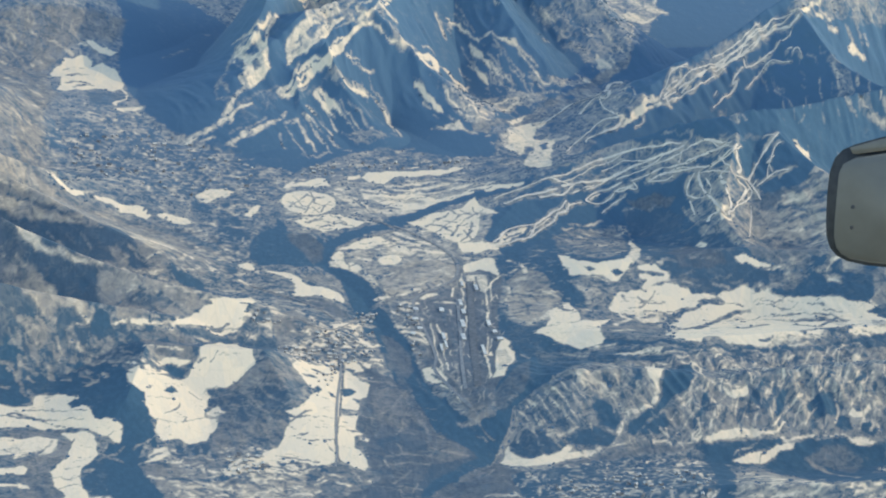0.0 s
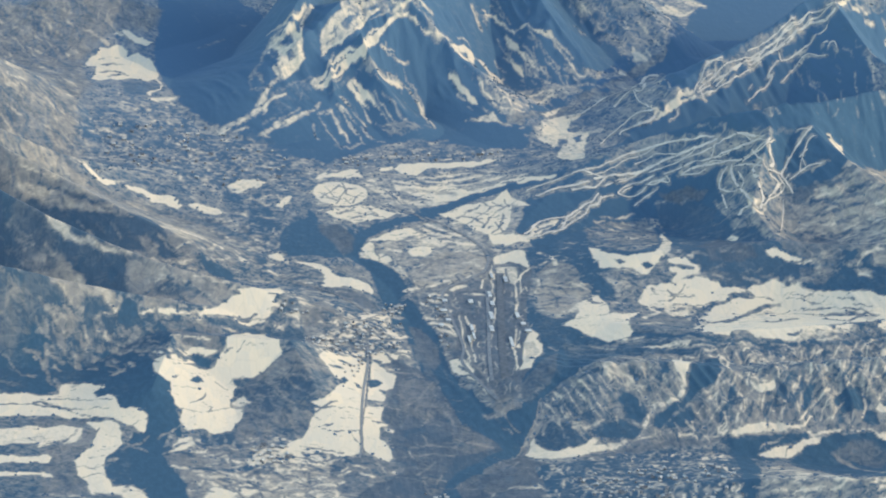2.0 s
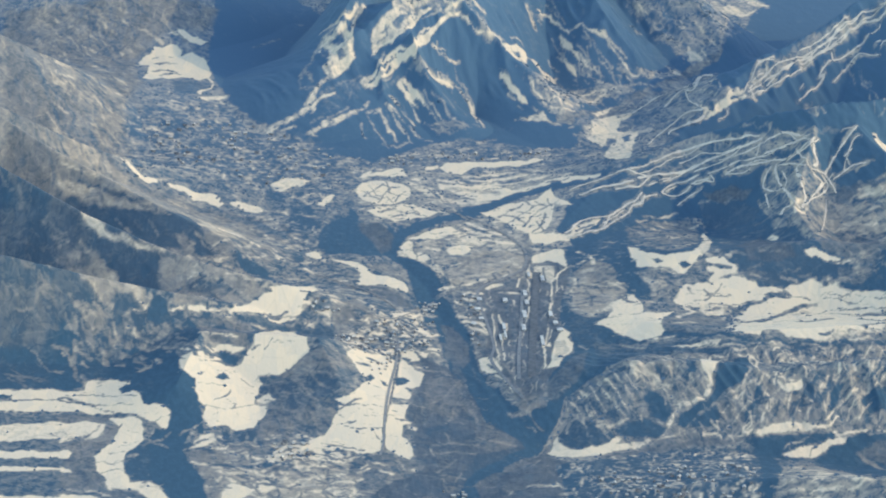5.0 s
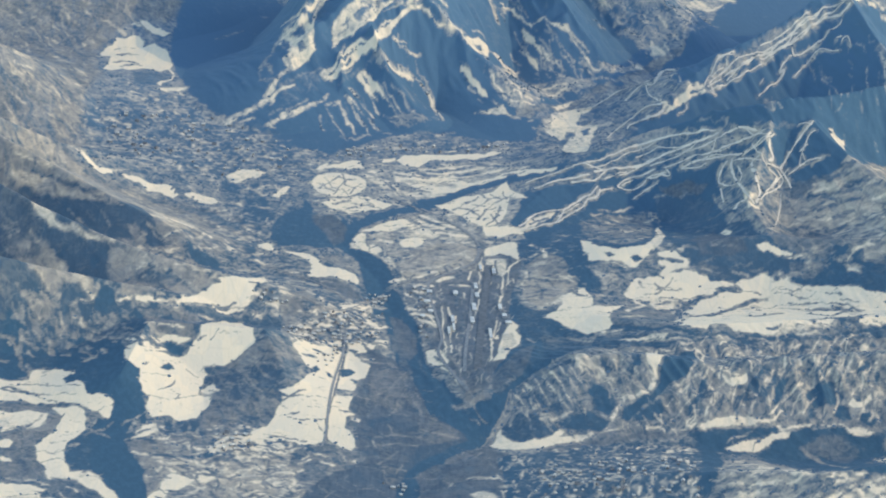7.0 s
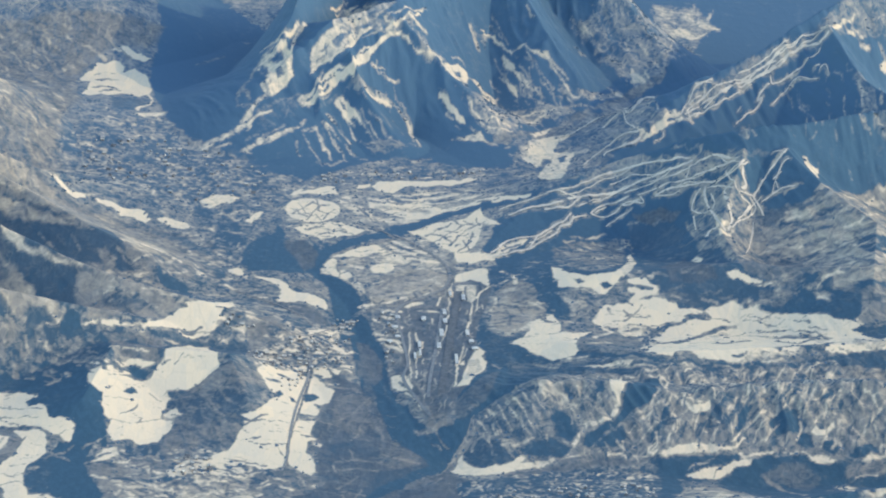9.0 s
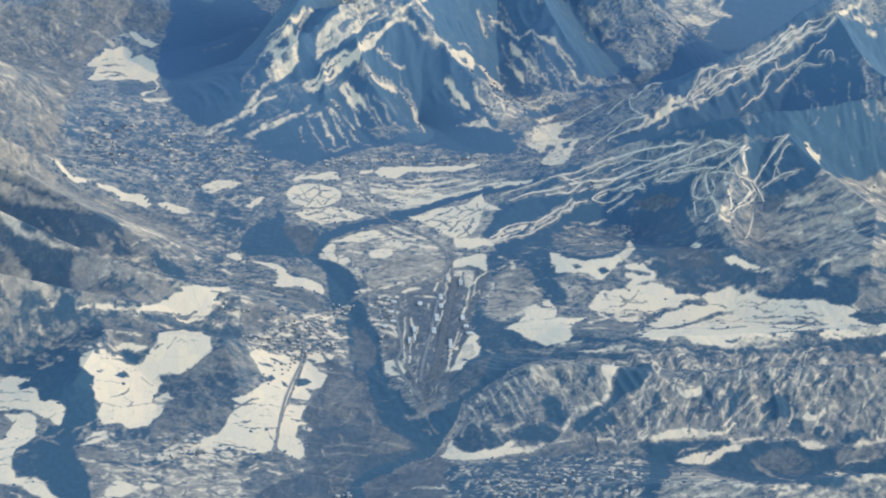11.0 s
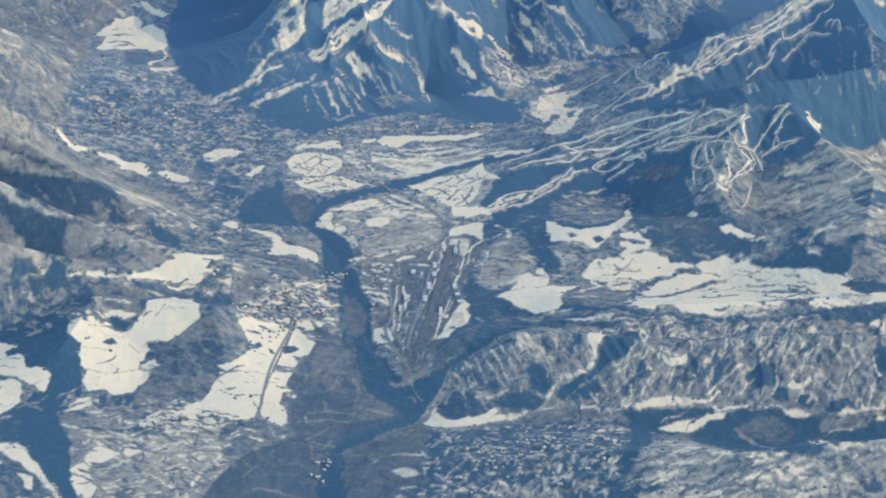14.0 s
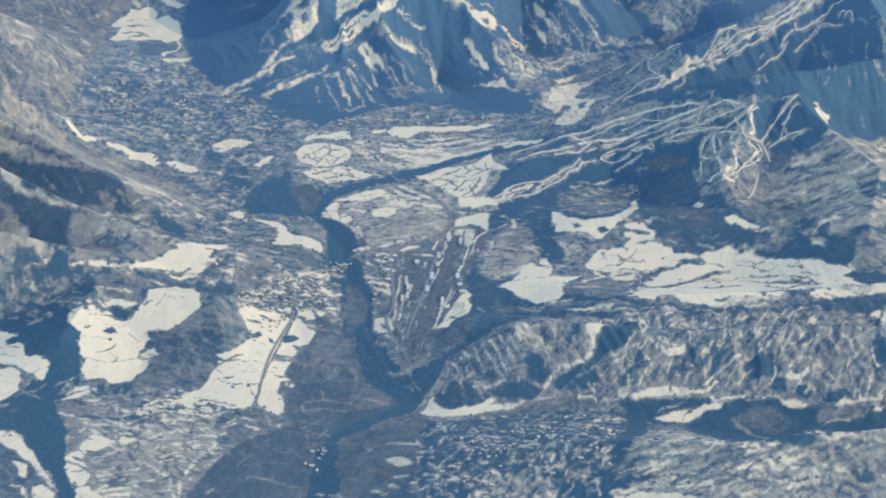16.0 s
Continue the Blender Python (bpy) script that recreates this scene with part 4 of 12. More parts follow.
field(0.05, 0.1, 1.2, [(-274.5, -86.2), (-263.9, -91.6), (-255, -96.3), (-242.6, -95.7), (-238.4, -138.3), (-255.7, -132.8), (-261.9, -109), (-275.8, -105.3)])
line(0.5, 0.7, 1.1, [(-260.4, -90.8), (-254.7, -85.6)])
field(0.25, 0.85, 2, [(-242.4, -97.6), (-228.8, -93.9), (-212, -96.9), (-207.1, -135.6), (-225.2, -133.1), (-238.9, -126.8)])
line(0.75, 0.3, 1.8, [(-241.4, -123.7), (-229.7, -125.1), (-217, -126)])
line(0.06, 0.1, 4.5, [(-239, -102), (-224.4, -101.8), (-212.4, -115.6)])
field(1, 0, 0.5, [(-318.8, 164.4), (-314.8, 168.7), (-309.1, 161.9), (-304.5, 157.4), (-292.4, 158.8), (-290.7, 154), (-298.7, 149.3), (-307.1, 151.6), (-312.7, 157.7)])
field(1, 0, 0.5, [(-285.5, 158.9), (-275.6, 160.6), (-267.4, 160.3), (-255.1, 158.5), (-246.7, 154.9), (-244.6, 145.4), (-247.3, 139.7), (-255.8, 144.9), (-263.9, 145.2), (-268.6, 152), (-276.8, 152.6), (-283.1, 154.6)])
line(0.2, 0.5, 1.5, [(-249.2, 151.4), (-247.3, 156.6), (-244.8, 151.9), (-246.4, 147.7)])
field(0.92, 0, 0.5, [(-240.9, 148.4), (-232.3, 152.2), (-224, 148.7), (-217, 146), (-213.9, 137.7), (-220.8, 134.1), (-229, 136.4), (-237.5, 142.4)])
field(0.85, 0.2, 0.7, [(-213.2, 191.9), (-206.1, 206.4), (-194.1, 210), (-184.8, 206), (-190.9, 193.2), (-200.7, 187.8), (-206.2, 179.8)])
field(0.92, 0, 0.6, [(-178.6, 160.3), (-175.2, 171.1), (-169.6, 177.9), (-164.5, 181.2), (-168.9, 166.7), (-174.4, 157.7)])
line(0.72, 0.3, 2.5, [(-209, 125.4), (-202.5, 112.3), (-205.9, 105.6)])
line(0.72, 0.3, 3, [(-201.3, 140.2), (-194.8, 132.6)])
line(0.72, 0.3, 2.1, [(-221.1, 44.5), (-218.3, 58.8), (-213.8, 50.9)])
line(0.72, 0.3, 3.2, [(-204.7, 49.4), (-200.1, 40.8), (-186.6, 42.9)])
line(0.72, 0.3, 2.4, [(-203.9, 54.9), (-198.4, 44.2)])
line(0.72, 0.3, 1.8, [(-224.2, 27.3), (-221.1, 35.9), (-217.2, 27.1)])
line(0.72, 0.3, 2.2, [(-214.9, 32.1), (-209.7, 38.9)])
line(0.72, 0.3, 3.9, [(-188.9, 77), (-181.7, 74.5)])
line(0.72, 0.3, 3.4, [(-180.3, 36), (-174.1, 30.2)])
line(0.72, 0.3, 3.5, [(-202, 94.9), (-195.6, 88.2)])
line(0.72, 0.3, 4.2, [(-167.7, 113.7), (-161.7, 112.7)])
line(0.72, 0.3, 3.6, [(-202.9, 162.3), (-195.3, 169.4)])
line(0.72, 0.3, 1.8, [(-218.9, -43), (-207, -42.8)])
field(0.06, 0.2, 2, [(-222.2, 202.3), (-212.1, 177.5), (-204.1, 179.1), (-199.3, 157.3), (-210.4, 155.1), (-216.6, 172.6)])
field(0.06, 0.1, 2, [(-198.1, 151.9), (-182.6, 160.6), (-176.2, 123), (-183.9, 89), (-194.7, 103.1)])
line(0.08, 0.2, 7.1, [(-235.8, 122), (-214.9, 109.5), (-197.7, 90.7)])
field(0.05, 0.1, 2, [(-229.1, 38.3), (-216.2, 24.1), (-200.2, 17.3), (-203.9, -43.3), (-222.9, 13.4)])
field(0.07, 0.2, 2, [(-188.1, 64.5), (-182.8, 73.3), (-181, 46.5), (-190.2, 38.5)])
field(0.95, 0, 0.5, [(-181.1, 66.2), (-176.8, 71.2), (-171.6, 62.8), (-168.8, 56), (-173.4, 55.1), (-179.8, 58)])
field(1, 0, 0.4, [(-263.3, -97.2), (-254.9, -91), (-242.5, -86.8), (-233.3, -86.3), (-219.3, -78.5), (-213, -64.5), (-204.6, -55.6), (-201.2, -48.5), (-188.8, -45), (-174.2, -1.2), (-169.5, -26.7), (-175.1, -52.6), (-172.1, -56.8), (-177.7, -65.8), (-181.6, -76), (-189.4, -79.6), (-198.6, -81.7), (-204.6, -75.6), (-218.8, -84.2), (-233.1, -88.2), (-249.1, -93), (-259.6, -97.6)])
line(0.05, 0, 2.7, [(-198.7, -75.6), (-192.6, -73)])
line(0.2, 0.3, 1.6, [(-204.2, -81.4), (-193.4, -75.9), (-178.9, -73.2)])
line(0.12, 0.2, 2, [(-176, -54.6), (-174.2, -49.8), (-171.8, -46.9)])
line(0.3, 0.3, 1.4, [(-218.7, -85.4), (-203.8, -76.7)])
field(0.1, 0.2, 1.5, [(-218.4, -88.1), (-204.9, -81.2), (-198.3, -85.3), (-189.1, -83.2), (-167.6, -75.4), (-156.6, -73.9), (-152.5, -80.6), (-164.6, -129.6), (-177, -100.1), (-195.9, -91.4), (-210.3, -96.1)])
line(0.8, 0.3, 2.7, [(-168.6, -62.8), (-161, -64.6)])
line(0.7, 0.3, 6.3, [(-166.7, -36.7), (-159.4, -30.8), (-156.5, -50.6)])
line(0.5, 0.5, 2.3, [(-178.4, -79.7), (-156.8, -71.5), (-145.6, -73)])
line(0.6, 0.4, 2.7, [(-210.4, -94.9), (-201.1, -95.1)])
line(0.5, 0.6, 2.2, [(-157.7, -59.5), (-151.8, -63.4)])
line(0.06, 0.1, 3.1, [(-171.1, -55.5), (-165.2, -59.2)])
line(0.06, 0.1, 2.6, [(-160, -54.7), (-157.7, -59.5)])
field(1, 0, 0.4, [(-207.2, -127.2), (-203.6, -106), (-194, -91.7), (-181.4, -87.5), (-173.1, -126.2), (-169.2, -133.7), (-174.3, -140.8), (-182.4, -150.5), (-188.9, -157.4), (-202.2, -160.1), (-198.3, -167), (-201.8, -184.7), (-201.7, -193.5), (-192.5, -194.8), (-194.9, -212.1), (-200.8, -225.7), (-208.9, -231.2), (-216.1, -228.7), (-223, -229), (-228.1, -230.6), (-232.1, -225.6), (-230.9, -213.1), (-235.9, -205.7), (-237.9, -192.8), (-238.3, -182.4), (-245.6, -180.2), (-256.6, -158.4), (-247.7, -160), (-237.1, -158.3), (-226.8, -153.7), (-223, -155.3), (-212.7, -150.5), (-211.7, -143.1), (-208.8, -135.7)])
field(0.92, 0, 0.4, [(-251.2, -142.6), (-238.9, -141.3), (-225.3, -132.7), (-214.3, -134.7), (-207.9, -137.5), (-217.4, -139.2), (-228.1, -140.1), (-237.9, -144), (-248.2, -147.9)])
field(0.95, 0, 0.4, [(-250.8, -156.6), (-245, -151.5), (-236.6, -145.8), (-229.3, -146.1), (-223.7, -147.8), (-233.8, -155.9), (-244, -161.1)])
field(0.05, 0, 0.5, [(-228.7, -141.3), (-215.1, -141.4), (-216.3, -150.3), (-223.5, -150.5), (-227.4, -146.9)])
field(0.03, 0, 0.4, [(-226.9, -171.3), (-223, -163.5), (-218.5, -165.6), (-222.1, -172.6)])
line(0.2, 0.3, 1.3, [(-224.7, -201.1), (-218.8, -189.2), (-216.1, -183.8)])
line(0.45, 0.3, 1, [(-219.3, -194.8), (-212.5, -200.1), (-214.1, -205.6)])
line(0.35, 0.3, 1.3, [(-215.3, -207), (-201.7, -194.2), (-192.5, -194.8)])
line(0.35, 0.3, 0.8, [(-199.2, -135), (-194.4, -125.3)])
line(0.12, 0.2, 3, [(-200.9, -182.6), (-195.5, -174.8), (-190.6, -179)])
line(0.1, 0.1, 2.1, [(-207, -136.5), (-203.2, -131.5)])
line(0.5, 0.4, 1.3, [(-236.2, -184.6), (-220.8, -178.5)])
line(0.15, 0.2, 1.9, [(-237.3, -174.7), (-235.3, -169.7)])
line(0.1, 0.2, 2.9, [(-235.6, -145.1), (-227.6, -145.5)])
line(0.5, 0.3, 1.3, [(-232.6, -210.6), (-218, -209.1)])
line(0.55, 0.3, 1.3, [(-211.4, -164.7), (-203.6, -171.4)])
field(0.06, 0.1, 1.5, [(-211.6, -126.6), (-207.5, -124), (-206.8, -130.9), (-211.8, -141.6), (-218.2, -139.3), (-208.8, -135.7)])
field(0.32, 0.95, 1, [(-169.1, -136.2), (-160, -132.3), (-153.6, -147.2), (-150.4, -170), (-162.3, -160.5), (-172.6, -163.5), (-179.8, -161.2), (-189.8, -159), (-177.4, -146.5)])
field(0.1, 0.4, 1.5, [(-198.8, -161.8), (-186.8, -161.1), (-176.1, -163.1), (-162.3, -160.5), (-150.2, -172.4), (-153.4, -187.6), (-159.5, -198.7), (-170.4, -192.2), (-180.5, -197), (-187.4, -188.4), (-192, -175.7)])
field(0.9, 0.1, 0.6, [(-200.5, -187.2), (-193.9, -178.2), (-187.9, -186.8), (-189.6, -191.6), (-196.2, -192.7)])
field(0.24, 0.8, 1.5, [(-189.7, -195.3), (-176.9, -199.1), (-163.4, -193.6), (-153, -193.2), (-151, -209.9), (-157.7, -223.2), (-168.4, -219.3), (-174.2, -233.7), (-184.1, -239.5), (-190.8, -250.4), (-198.6, -230.3), (-193.8, -212.8)])
line(0.06, 0.3, 1.6, [(-184.6, -166.5), (-174.6, -182.9), (-168.3, -197.8)])
line(0.06, 0.3, 1.6, [(-172.3, -166.8), (-162.6, -180.4), (-156.4, -193.1)])
line(0.06, 0.3, 1.5, [(-184.1, -194.9), (-176, -209.6), (-171.3, -225.7)])
line(0.06, 0.3, 1.6, [(-173, -203.5), (-165.4, -213.2), (-160.4, -223.4)])
line(0.06, 0.3, 1.5, [(-188.3, -208.4), (-181.6, -226.6)])
line(0.38, 0.9, 1.6, [(-181.3, -164.2), (-169.5, -180.7), (-163.2, -195.4)])
line(0.38, 0.9, 1.6, [(-167.2, -165.2), (-158.2, -179)])
line(0.38, 0.9, 1.6, [(-180.2, -201.2), (-171.5, -214.9)])
line(0.38, 0.9, 2.4, [(-183.9, -219), (-174.9, -223.8)])
line(0.38, 0.9, 3.3, [(-191.4, -234.1), (-181.2, -232.4)])
field(0.02, 0, 0.8, [(-284.7, -180.8), (-275.3, -164.8), (-256.1, -139.5), (-247.3, -177.8), (-239.6, -183.2), (-237.2, -206.3), (-232.7, -219.8), (-235, -230.6), (-238.8, -237.3), (-243.7, -246.1), (-245.9, -254.7), (-233.1, -280), (-226.2, -302.5), (-220.6, -332.5), (-220.1, -347.5), (-234, -349.8), (-240.2, -328), (-246.3, -317.5), (-255.4, -311.2), (-259.6, -288.3), (-259.2, -276.3), (-263.7, -260.9), (-260.3, -248.2), (-259.3, -238.8), (-252.3, -239.4), (-250.3, -226.5), (-249.9, -218.1), (-257.8, -212.9), (-268.3, -211.8), (-271.7, -196.9), (-280.4, -187.6)])
field(0.05, 0.1, 1.5, [(-274.4, -262.7), (-262.5, -252.5), (-259, -277.9), (-256.7, -311.4), (-262.2, -310), (-268.9, -309.5), (-273.8, -290.7)])
line(0.6, 0.5, 2.2, [(-270.9, -278.2), (-268, -273.7)])
line(0.4, 0.7, 2.2, [(-264.3, -261), (-255.1, -251.3), (-249.4, -240.8)])
line(0.5, 0.6, 1.8, [(-243.9, -244.3), (-237.8, -237.1), (-234.8, -232.3)])
line(0.3, 0.7, 2.2, [(-260.2, -252.2), (-250.5, -262.8)])
field(0.03, 0, 1.5, [(-332.6, -134.7), (-323.3, -136.8), (-318.4, -159.8), (-310, -181.2), (-318.1, -188.7), (-325.4, -187.3)])
line(0.42, 0.8, 2.3, [(-318.7, -136.1), (-319.4, -149.3), (-313.8, -167.8), (-306.1, -184)])
field(0.05, 0.1, 1.5, [(-311.7, -134.8), (-297.6, -137.5), (-292.8, -159.9), (-305.6, -170.8), (-314.4, -152), (-314.6, -139.5)])
line(0.35, 0.9, 2.6, [(-306.7, -126.6), (-301, -133.7), (-297.2, -143.8)])
line(0.5, 0.7, 3.3, [(-275.3, -164.8), (-268.4, -157.3)])
line(0.3, 0.8, 2, [(-295.7, -127.7), (-286.3, -130.3), (-283.9, -121.2)])
line(0.3, 0.8, 2.2, [(-279.8, -125), (-270, -131.8)])
line(0.1, 0.3, 3, [(-292.8, -135.8), (-278.3, -137.9)])
field(1, 0, 0.4, [(-324.8, -191.6), (-317.7, -192.1), (-307.6, -188.6), (-307.5, -175.5), (-298.5, -177), (-286.6, -173.9), (-280.2, -180.7), (-281.4, -191.7), (-273.5, -196.2), (-270.2, -210.1), (-260.9, -215.6), (-255.7, -215.7), (-251.2, -222.1), (-254.3, -228), (-251.4, -235.2), (-255, -237.3), (-260.8, -231.8), (-268.1, -228.2), (-275, -227.8), (-282.6, -222.6), (-295.7, -213.8), (-307.7, -201.6), (-316.3, -203), (-323.4, -201.7)])
field(0.05, 0, 0.4, [(-286.2, -185.6), (-282.5, -181.6), (-278.7, -184.8), (-278.9, -195.2), (-283.1, -194.7)])
line(0.15, 0.3, 2.5, [(-323.4, -201.7), (-316.9, -198), (-307.3, -204.9), (-300.9, -208.6)])
line(0.3, 0.4, 1.4, [(-300.9, -208.6), (-293.4, -218.5), (-286.1, -221.5)])
line(0.1, 0.2, 3.3, [(-282.6, -221.9), (-275.3, -225.3), (-268.7, -228.8)])
line(0.3, 0.5, 2.2, [(-301.5, -209.4), (-296.4, -208.4), (-291.6, -210.7)])
line(0.4, 0.4, 1.7, [(-317.4, -194.6), (-299.8, -194.7), (-274.7, -201.4)])
field(1, 0, 0.4, [(-322.5, -208.4), (-312.1, -208.3), (-301.3, -211), (-291.6, -219.5), (-298.3, -221.2), (-310.8, -218.3), (-321.4, -216.7)])
field(0.2, 0.7, 1, [(-320.5, -223.3), (-306.8, -222.6), (-292.9, -222.9), (-282.8, -226.6), (-288.4, -231), (-302, -232.7), (-311.8, -236.9), (-318.8, -236.4)])
field(0.88, 0.2, 0.5, [(-317.9, -242.9), (-308.9, -233.1), (-298.7, -231.3), (-290.8, -234.2), (-288.2, -244.5), (-290.9, -253.2), (-295.3, -258.8), (-302.6, -255.1), (-308.8, -260.3), (-314.9, -265.4)])
line(0.3, 0.6, 1.5, [(-309.1, -257.9), (-299.9, -254.7), (-294.5, -243.1), (-293.4, -235.4)])
line(0.3, 0.6, 1.9, [(-306.6, -255.8), (-302.3, -257.5), (-298.1, -250.3)])
field(0.3, 0.8, 1, [(-290, -234.9), (-280.7, -237.9), (-282.5, -251.8), (-285.5, -266.1), (-291.4, -273.6), (-291.6, -283.2), (-305.6, -284), (-313.8, -273.3), (-314.6, -267.7), (-302.1, -259.1), (-290.7, -254.8)])
field(1, 0, 0.4, [(-287, -228.9), (-275, -227.8), (-267.7, -231.2), (-264.6, -252.9), (-268.9, -265.8), (-273, -274.6), (-274.3, -286.8), (-270.5, -301.9), (-266.8, -313), (-260.3, -312), (-264.3, -320.4), (-274.4, -319.7), (-279.9, -315.2), (-284.1, -308.1), (-288.8, -297.1), (-291.8, -281.7), (-288.4, -273.1), (-284.4, -264.3), (-282.5, -251.8), (-280.5, -239.3)])
line(0.55, 0.5, 1.5, [(-289.5, -289.3), (-281.5, -288), (-274.4, -285.2)])
line(0.55, 0.5, 1.4, [(-284.8, -302.7), (-277.1, -296.7), (-271.9, -298.2)])
line(0.15, 0.2, 1.1, [(-280.3, -235.9), (-282.1, -249.3), (-283.9, -262.6)])
line(0.6, 0.4, 1.5, [(-283, -276.2), (-273.9, -272.3)])
field(1, 0, 0.4, [(-313.6, -274.9), (-309, -274.1), (-305.8, -280), (-310.2, -285.5), (-312.1, -285.8)])
field(0.95, 0, 0.4, [(-310.7, -296.7), (-301.7, -301.5), (-302.8, -305.6), (-309.6, -305.2)])
field(0.22, 0.7, 1.5, [(-312, -286.6), (-292.2, -283.3), (-288, -300.9), (-280.9, -320.7), (-286.8, -326.3), (-306.6, -327.2), (-309.1, -308.2), (-301.2, -305.4)])
field(0.95, 0, 0.4, [(-305.4, -336.2), (-292.7, -332.6), (-277.1, -338.5), (-278.9, -342.6), (-294.8, -341.4), (-303.9, -347.4)])
line(0.6, 0.5, 2.2, [(-306.4, -328.7), (-289.9, -328.4), (-274.4, -333.5)])
line(0.7, 0.4, 3, [(-303.1, -353.3), (-286.9, -352.2), (-270.5, -351.8)])
field(0.15, 0.5, 1.5, [(-277.4, -322.5), (-264.1, -322.7), (-256.5, -330.6), (-251.2, -348.7), (-270.5, -351.8), (-277.6, -334)])
line(0.7, 0.3, 2.4, [(-268, -323.3), (-260.8, -322.1), (-258.2, -315.5)])
line(0.75, 0.3, 2.3, [(-266.7, -333.8), (-258.8, -340.1)])
line(0.6, 0.3, 1.6, [(-271.9, -340.7), (-262.5, -350.5)])
field(0.97, 0, 0.5, [(-257.1, -310.7), (-251.3, -318.3), (-243.1, -332.3), (-235.6, -350), (-249.2, -352.2), (-256.5, -330.6)])
field(0.3, 0.85, 1, [(-238.7, -264.9), (-224.8, -260.9), (-221.1, -278), (-230, -281.1), (-236.7, -277.4)])
field(0.85, 0.2, 0.5, [(-232.1, -242.1), (-223.7, -236.2), (-220.8, -248.9), (-229.7, -259.3), (-235.7, -261.1)])
line(0.1, 0.3, 2.4, [(-234.1, -256), (-228.7, -248.5)])
field(0.3, 0.85, 1.5, [(-229.7, -283.4), (-217.3, -289.3), (-211.6, -315.7), (-219.3, -332.3), (-222.8, -309.8)])
field(0.1, 0.3, 2, [(-222.3, -279.8), (-204.7, -279.3), (-210.9, -285.9), (-219.5, -284.1)])
line(0.85, 0.3, 2.9, [(-233.4, -280), (-224, -283.3)])
field(0.34, 0.85, 1.5, [(-223.4, -254.2), (-200.7, -246.3), (-188.2, -252.4), (-190, -272.9), (-201.3, -279.5), (-218.3, -279.1)])
field(0.52, 0.8, 1.5, [(-217.6, -287), (-176.5, -294.5), (-144.4, -269.4), (-131.1, -263.2), (-121.9, -309), (-125.7, -332.5), (-217.9, -347.2), (-217.2, -333.5), (-213.2, -316)])
field(0.86, 0.1, 0.5, [(-190.6, -265.8), (-181.5, -251.3), (-173.7, -241), (-163.1, -244.2), (-156.6, -239), (-145.6, -249.4), (-142.6, -265.1), (-147.7, -270.7), (-161.7, -264.2), (-171.6, -269.9), (-177.9, -266.9), (-181.3, -275.5), (-188.3, -273.4)])
line(0.05, 0.1, 2.7, [(-178.8, -241.9), (-174.7, -246.1)])
line(0.05, 0.1, 3.5, [(-182.2, -273.2), (-176.4, -273.9)])
line(0.05, 0.1, 3.4, [(-178.1, -282.9), (-171.9, -284.2)])
line(0.05, 0.1, 2.8, [(-191.2, -258.6), (-186.4, -262.7)])
line(0.05, 0.1, 2.4, [(-166.1, -251.2), (-161.6, -256.9)])
line(0.05, 0.1, 1.9, [(-155.8, -251.1), (-151, -262.5)])
line(0.05, 0.1, 3.3, [(-196.7, -274), (-187.3, -277.2)])
line(0.05, 0.1, 2.3, [(-203.8, -250.9), (-196, -261.8)])
line(0.05, 0.1, 2.2, [(-168.2, -269.3), (-162.5, -278)])
line(0.05, 0.1, 2.4, [(-152.1, -266.7), (-143.9, -277.3)])
line(0.05, 0.1, 3.1, [(-212.8, -264.6), (-202.1, -270.9)])
line(0.05, 0.1, 1.8, [(-195.3, -249.5), (-192.3, -257.2)])
line(0.05, 0.1, 3.4, [(-173.8, -262.2), (-168.9, -259.8)])
line(0.74, 0.4, 3.6, [(-219.4, -285.7), (-204.3, -284.8), (-193.7, -289.4), (-184.5, -295.8)])
line(0.74, 0.4, 3.6, [(-210.5, -290.6), (-196.5, -296.2)])
line(0.74, 0.4, 3.7, [(-199.1, -266.4), (-192, -269.2)])
line(0.74, 0.4, 3.7, [(-175.6, -238), (-167.3, -233.4)])
line(0.74, 0.4, 3.1, [(-163.7, -236), (-156.3, -243)])
line(0.74, 0.4, 3.7, [(-170.9, -279.3), (-154.4, -271.8)])
line(0.74, 0.4, 3.2, [(-175.6, -306), (-166.3, -296.7), (-153.5, -286.8)])
line(0.74, 0.4, 3, [(-149.9, -290.1), (-137.2, -276.2)])
line(0.74, 0.4, 3.2, [(-174.2, -325.1), (-165, -314.4), (-155.4, -308.2)])
line(0.74, 0.4, 3, [(-160.8, -326.7), (-148.5, -311.7), (-138.9, -304)])
line(0.74, 0.4, 3.8, [(-195.4, -309.2), (-184.8, -308.3)])
line(0.74, 0.4, 3, [(-141.3, -319.8), (-131.9, -310.6)])
line(0.74, 0.4, 2.6, [(-181.3, -318.5), (-175.8, -325.3)])
line(0.74, 0.4, 3.6, [(-156, -299), (-143, -292.9)])
line(0.74, 0.4, 3.8, [(-211.8, -276.5), (-205.9, -273.9)])
line(0.74, 0.4, 2.9, [(-135.6, -303.4), (-129.3, -296.2)])
field(0.95, 0, 0.5, [(-219.6, -342.9), (-213.4, -331.3), (-211.8, -312.7), (-207.7, -306.6), (-200.1, -310), (-191.1, -313.2), (-197.6, -322.7), (-206.4, -328.7), (-210.4, -346)])
field(0.88, 0.1, 0.5, [(-196, -302.3), (-187.9, -299.4), (-182.4, -309.4), (-186.3, -314.7), (-193.3, -311.2)])
line(0.2, 0.6, 2.2, [(-219, -307.6), (-209.8, -298.3), (-194.2, -303.6), (-175.6, -306)])
line(0.18, 0.6, 2.2, [(-207, -328.8), (-190.6, -327.7), (-167.1, -331.5)])
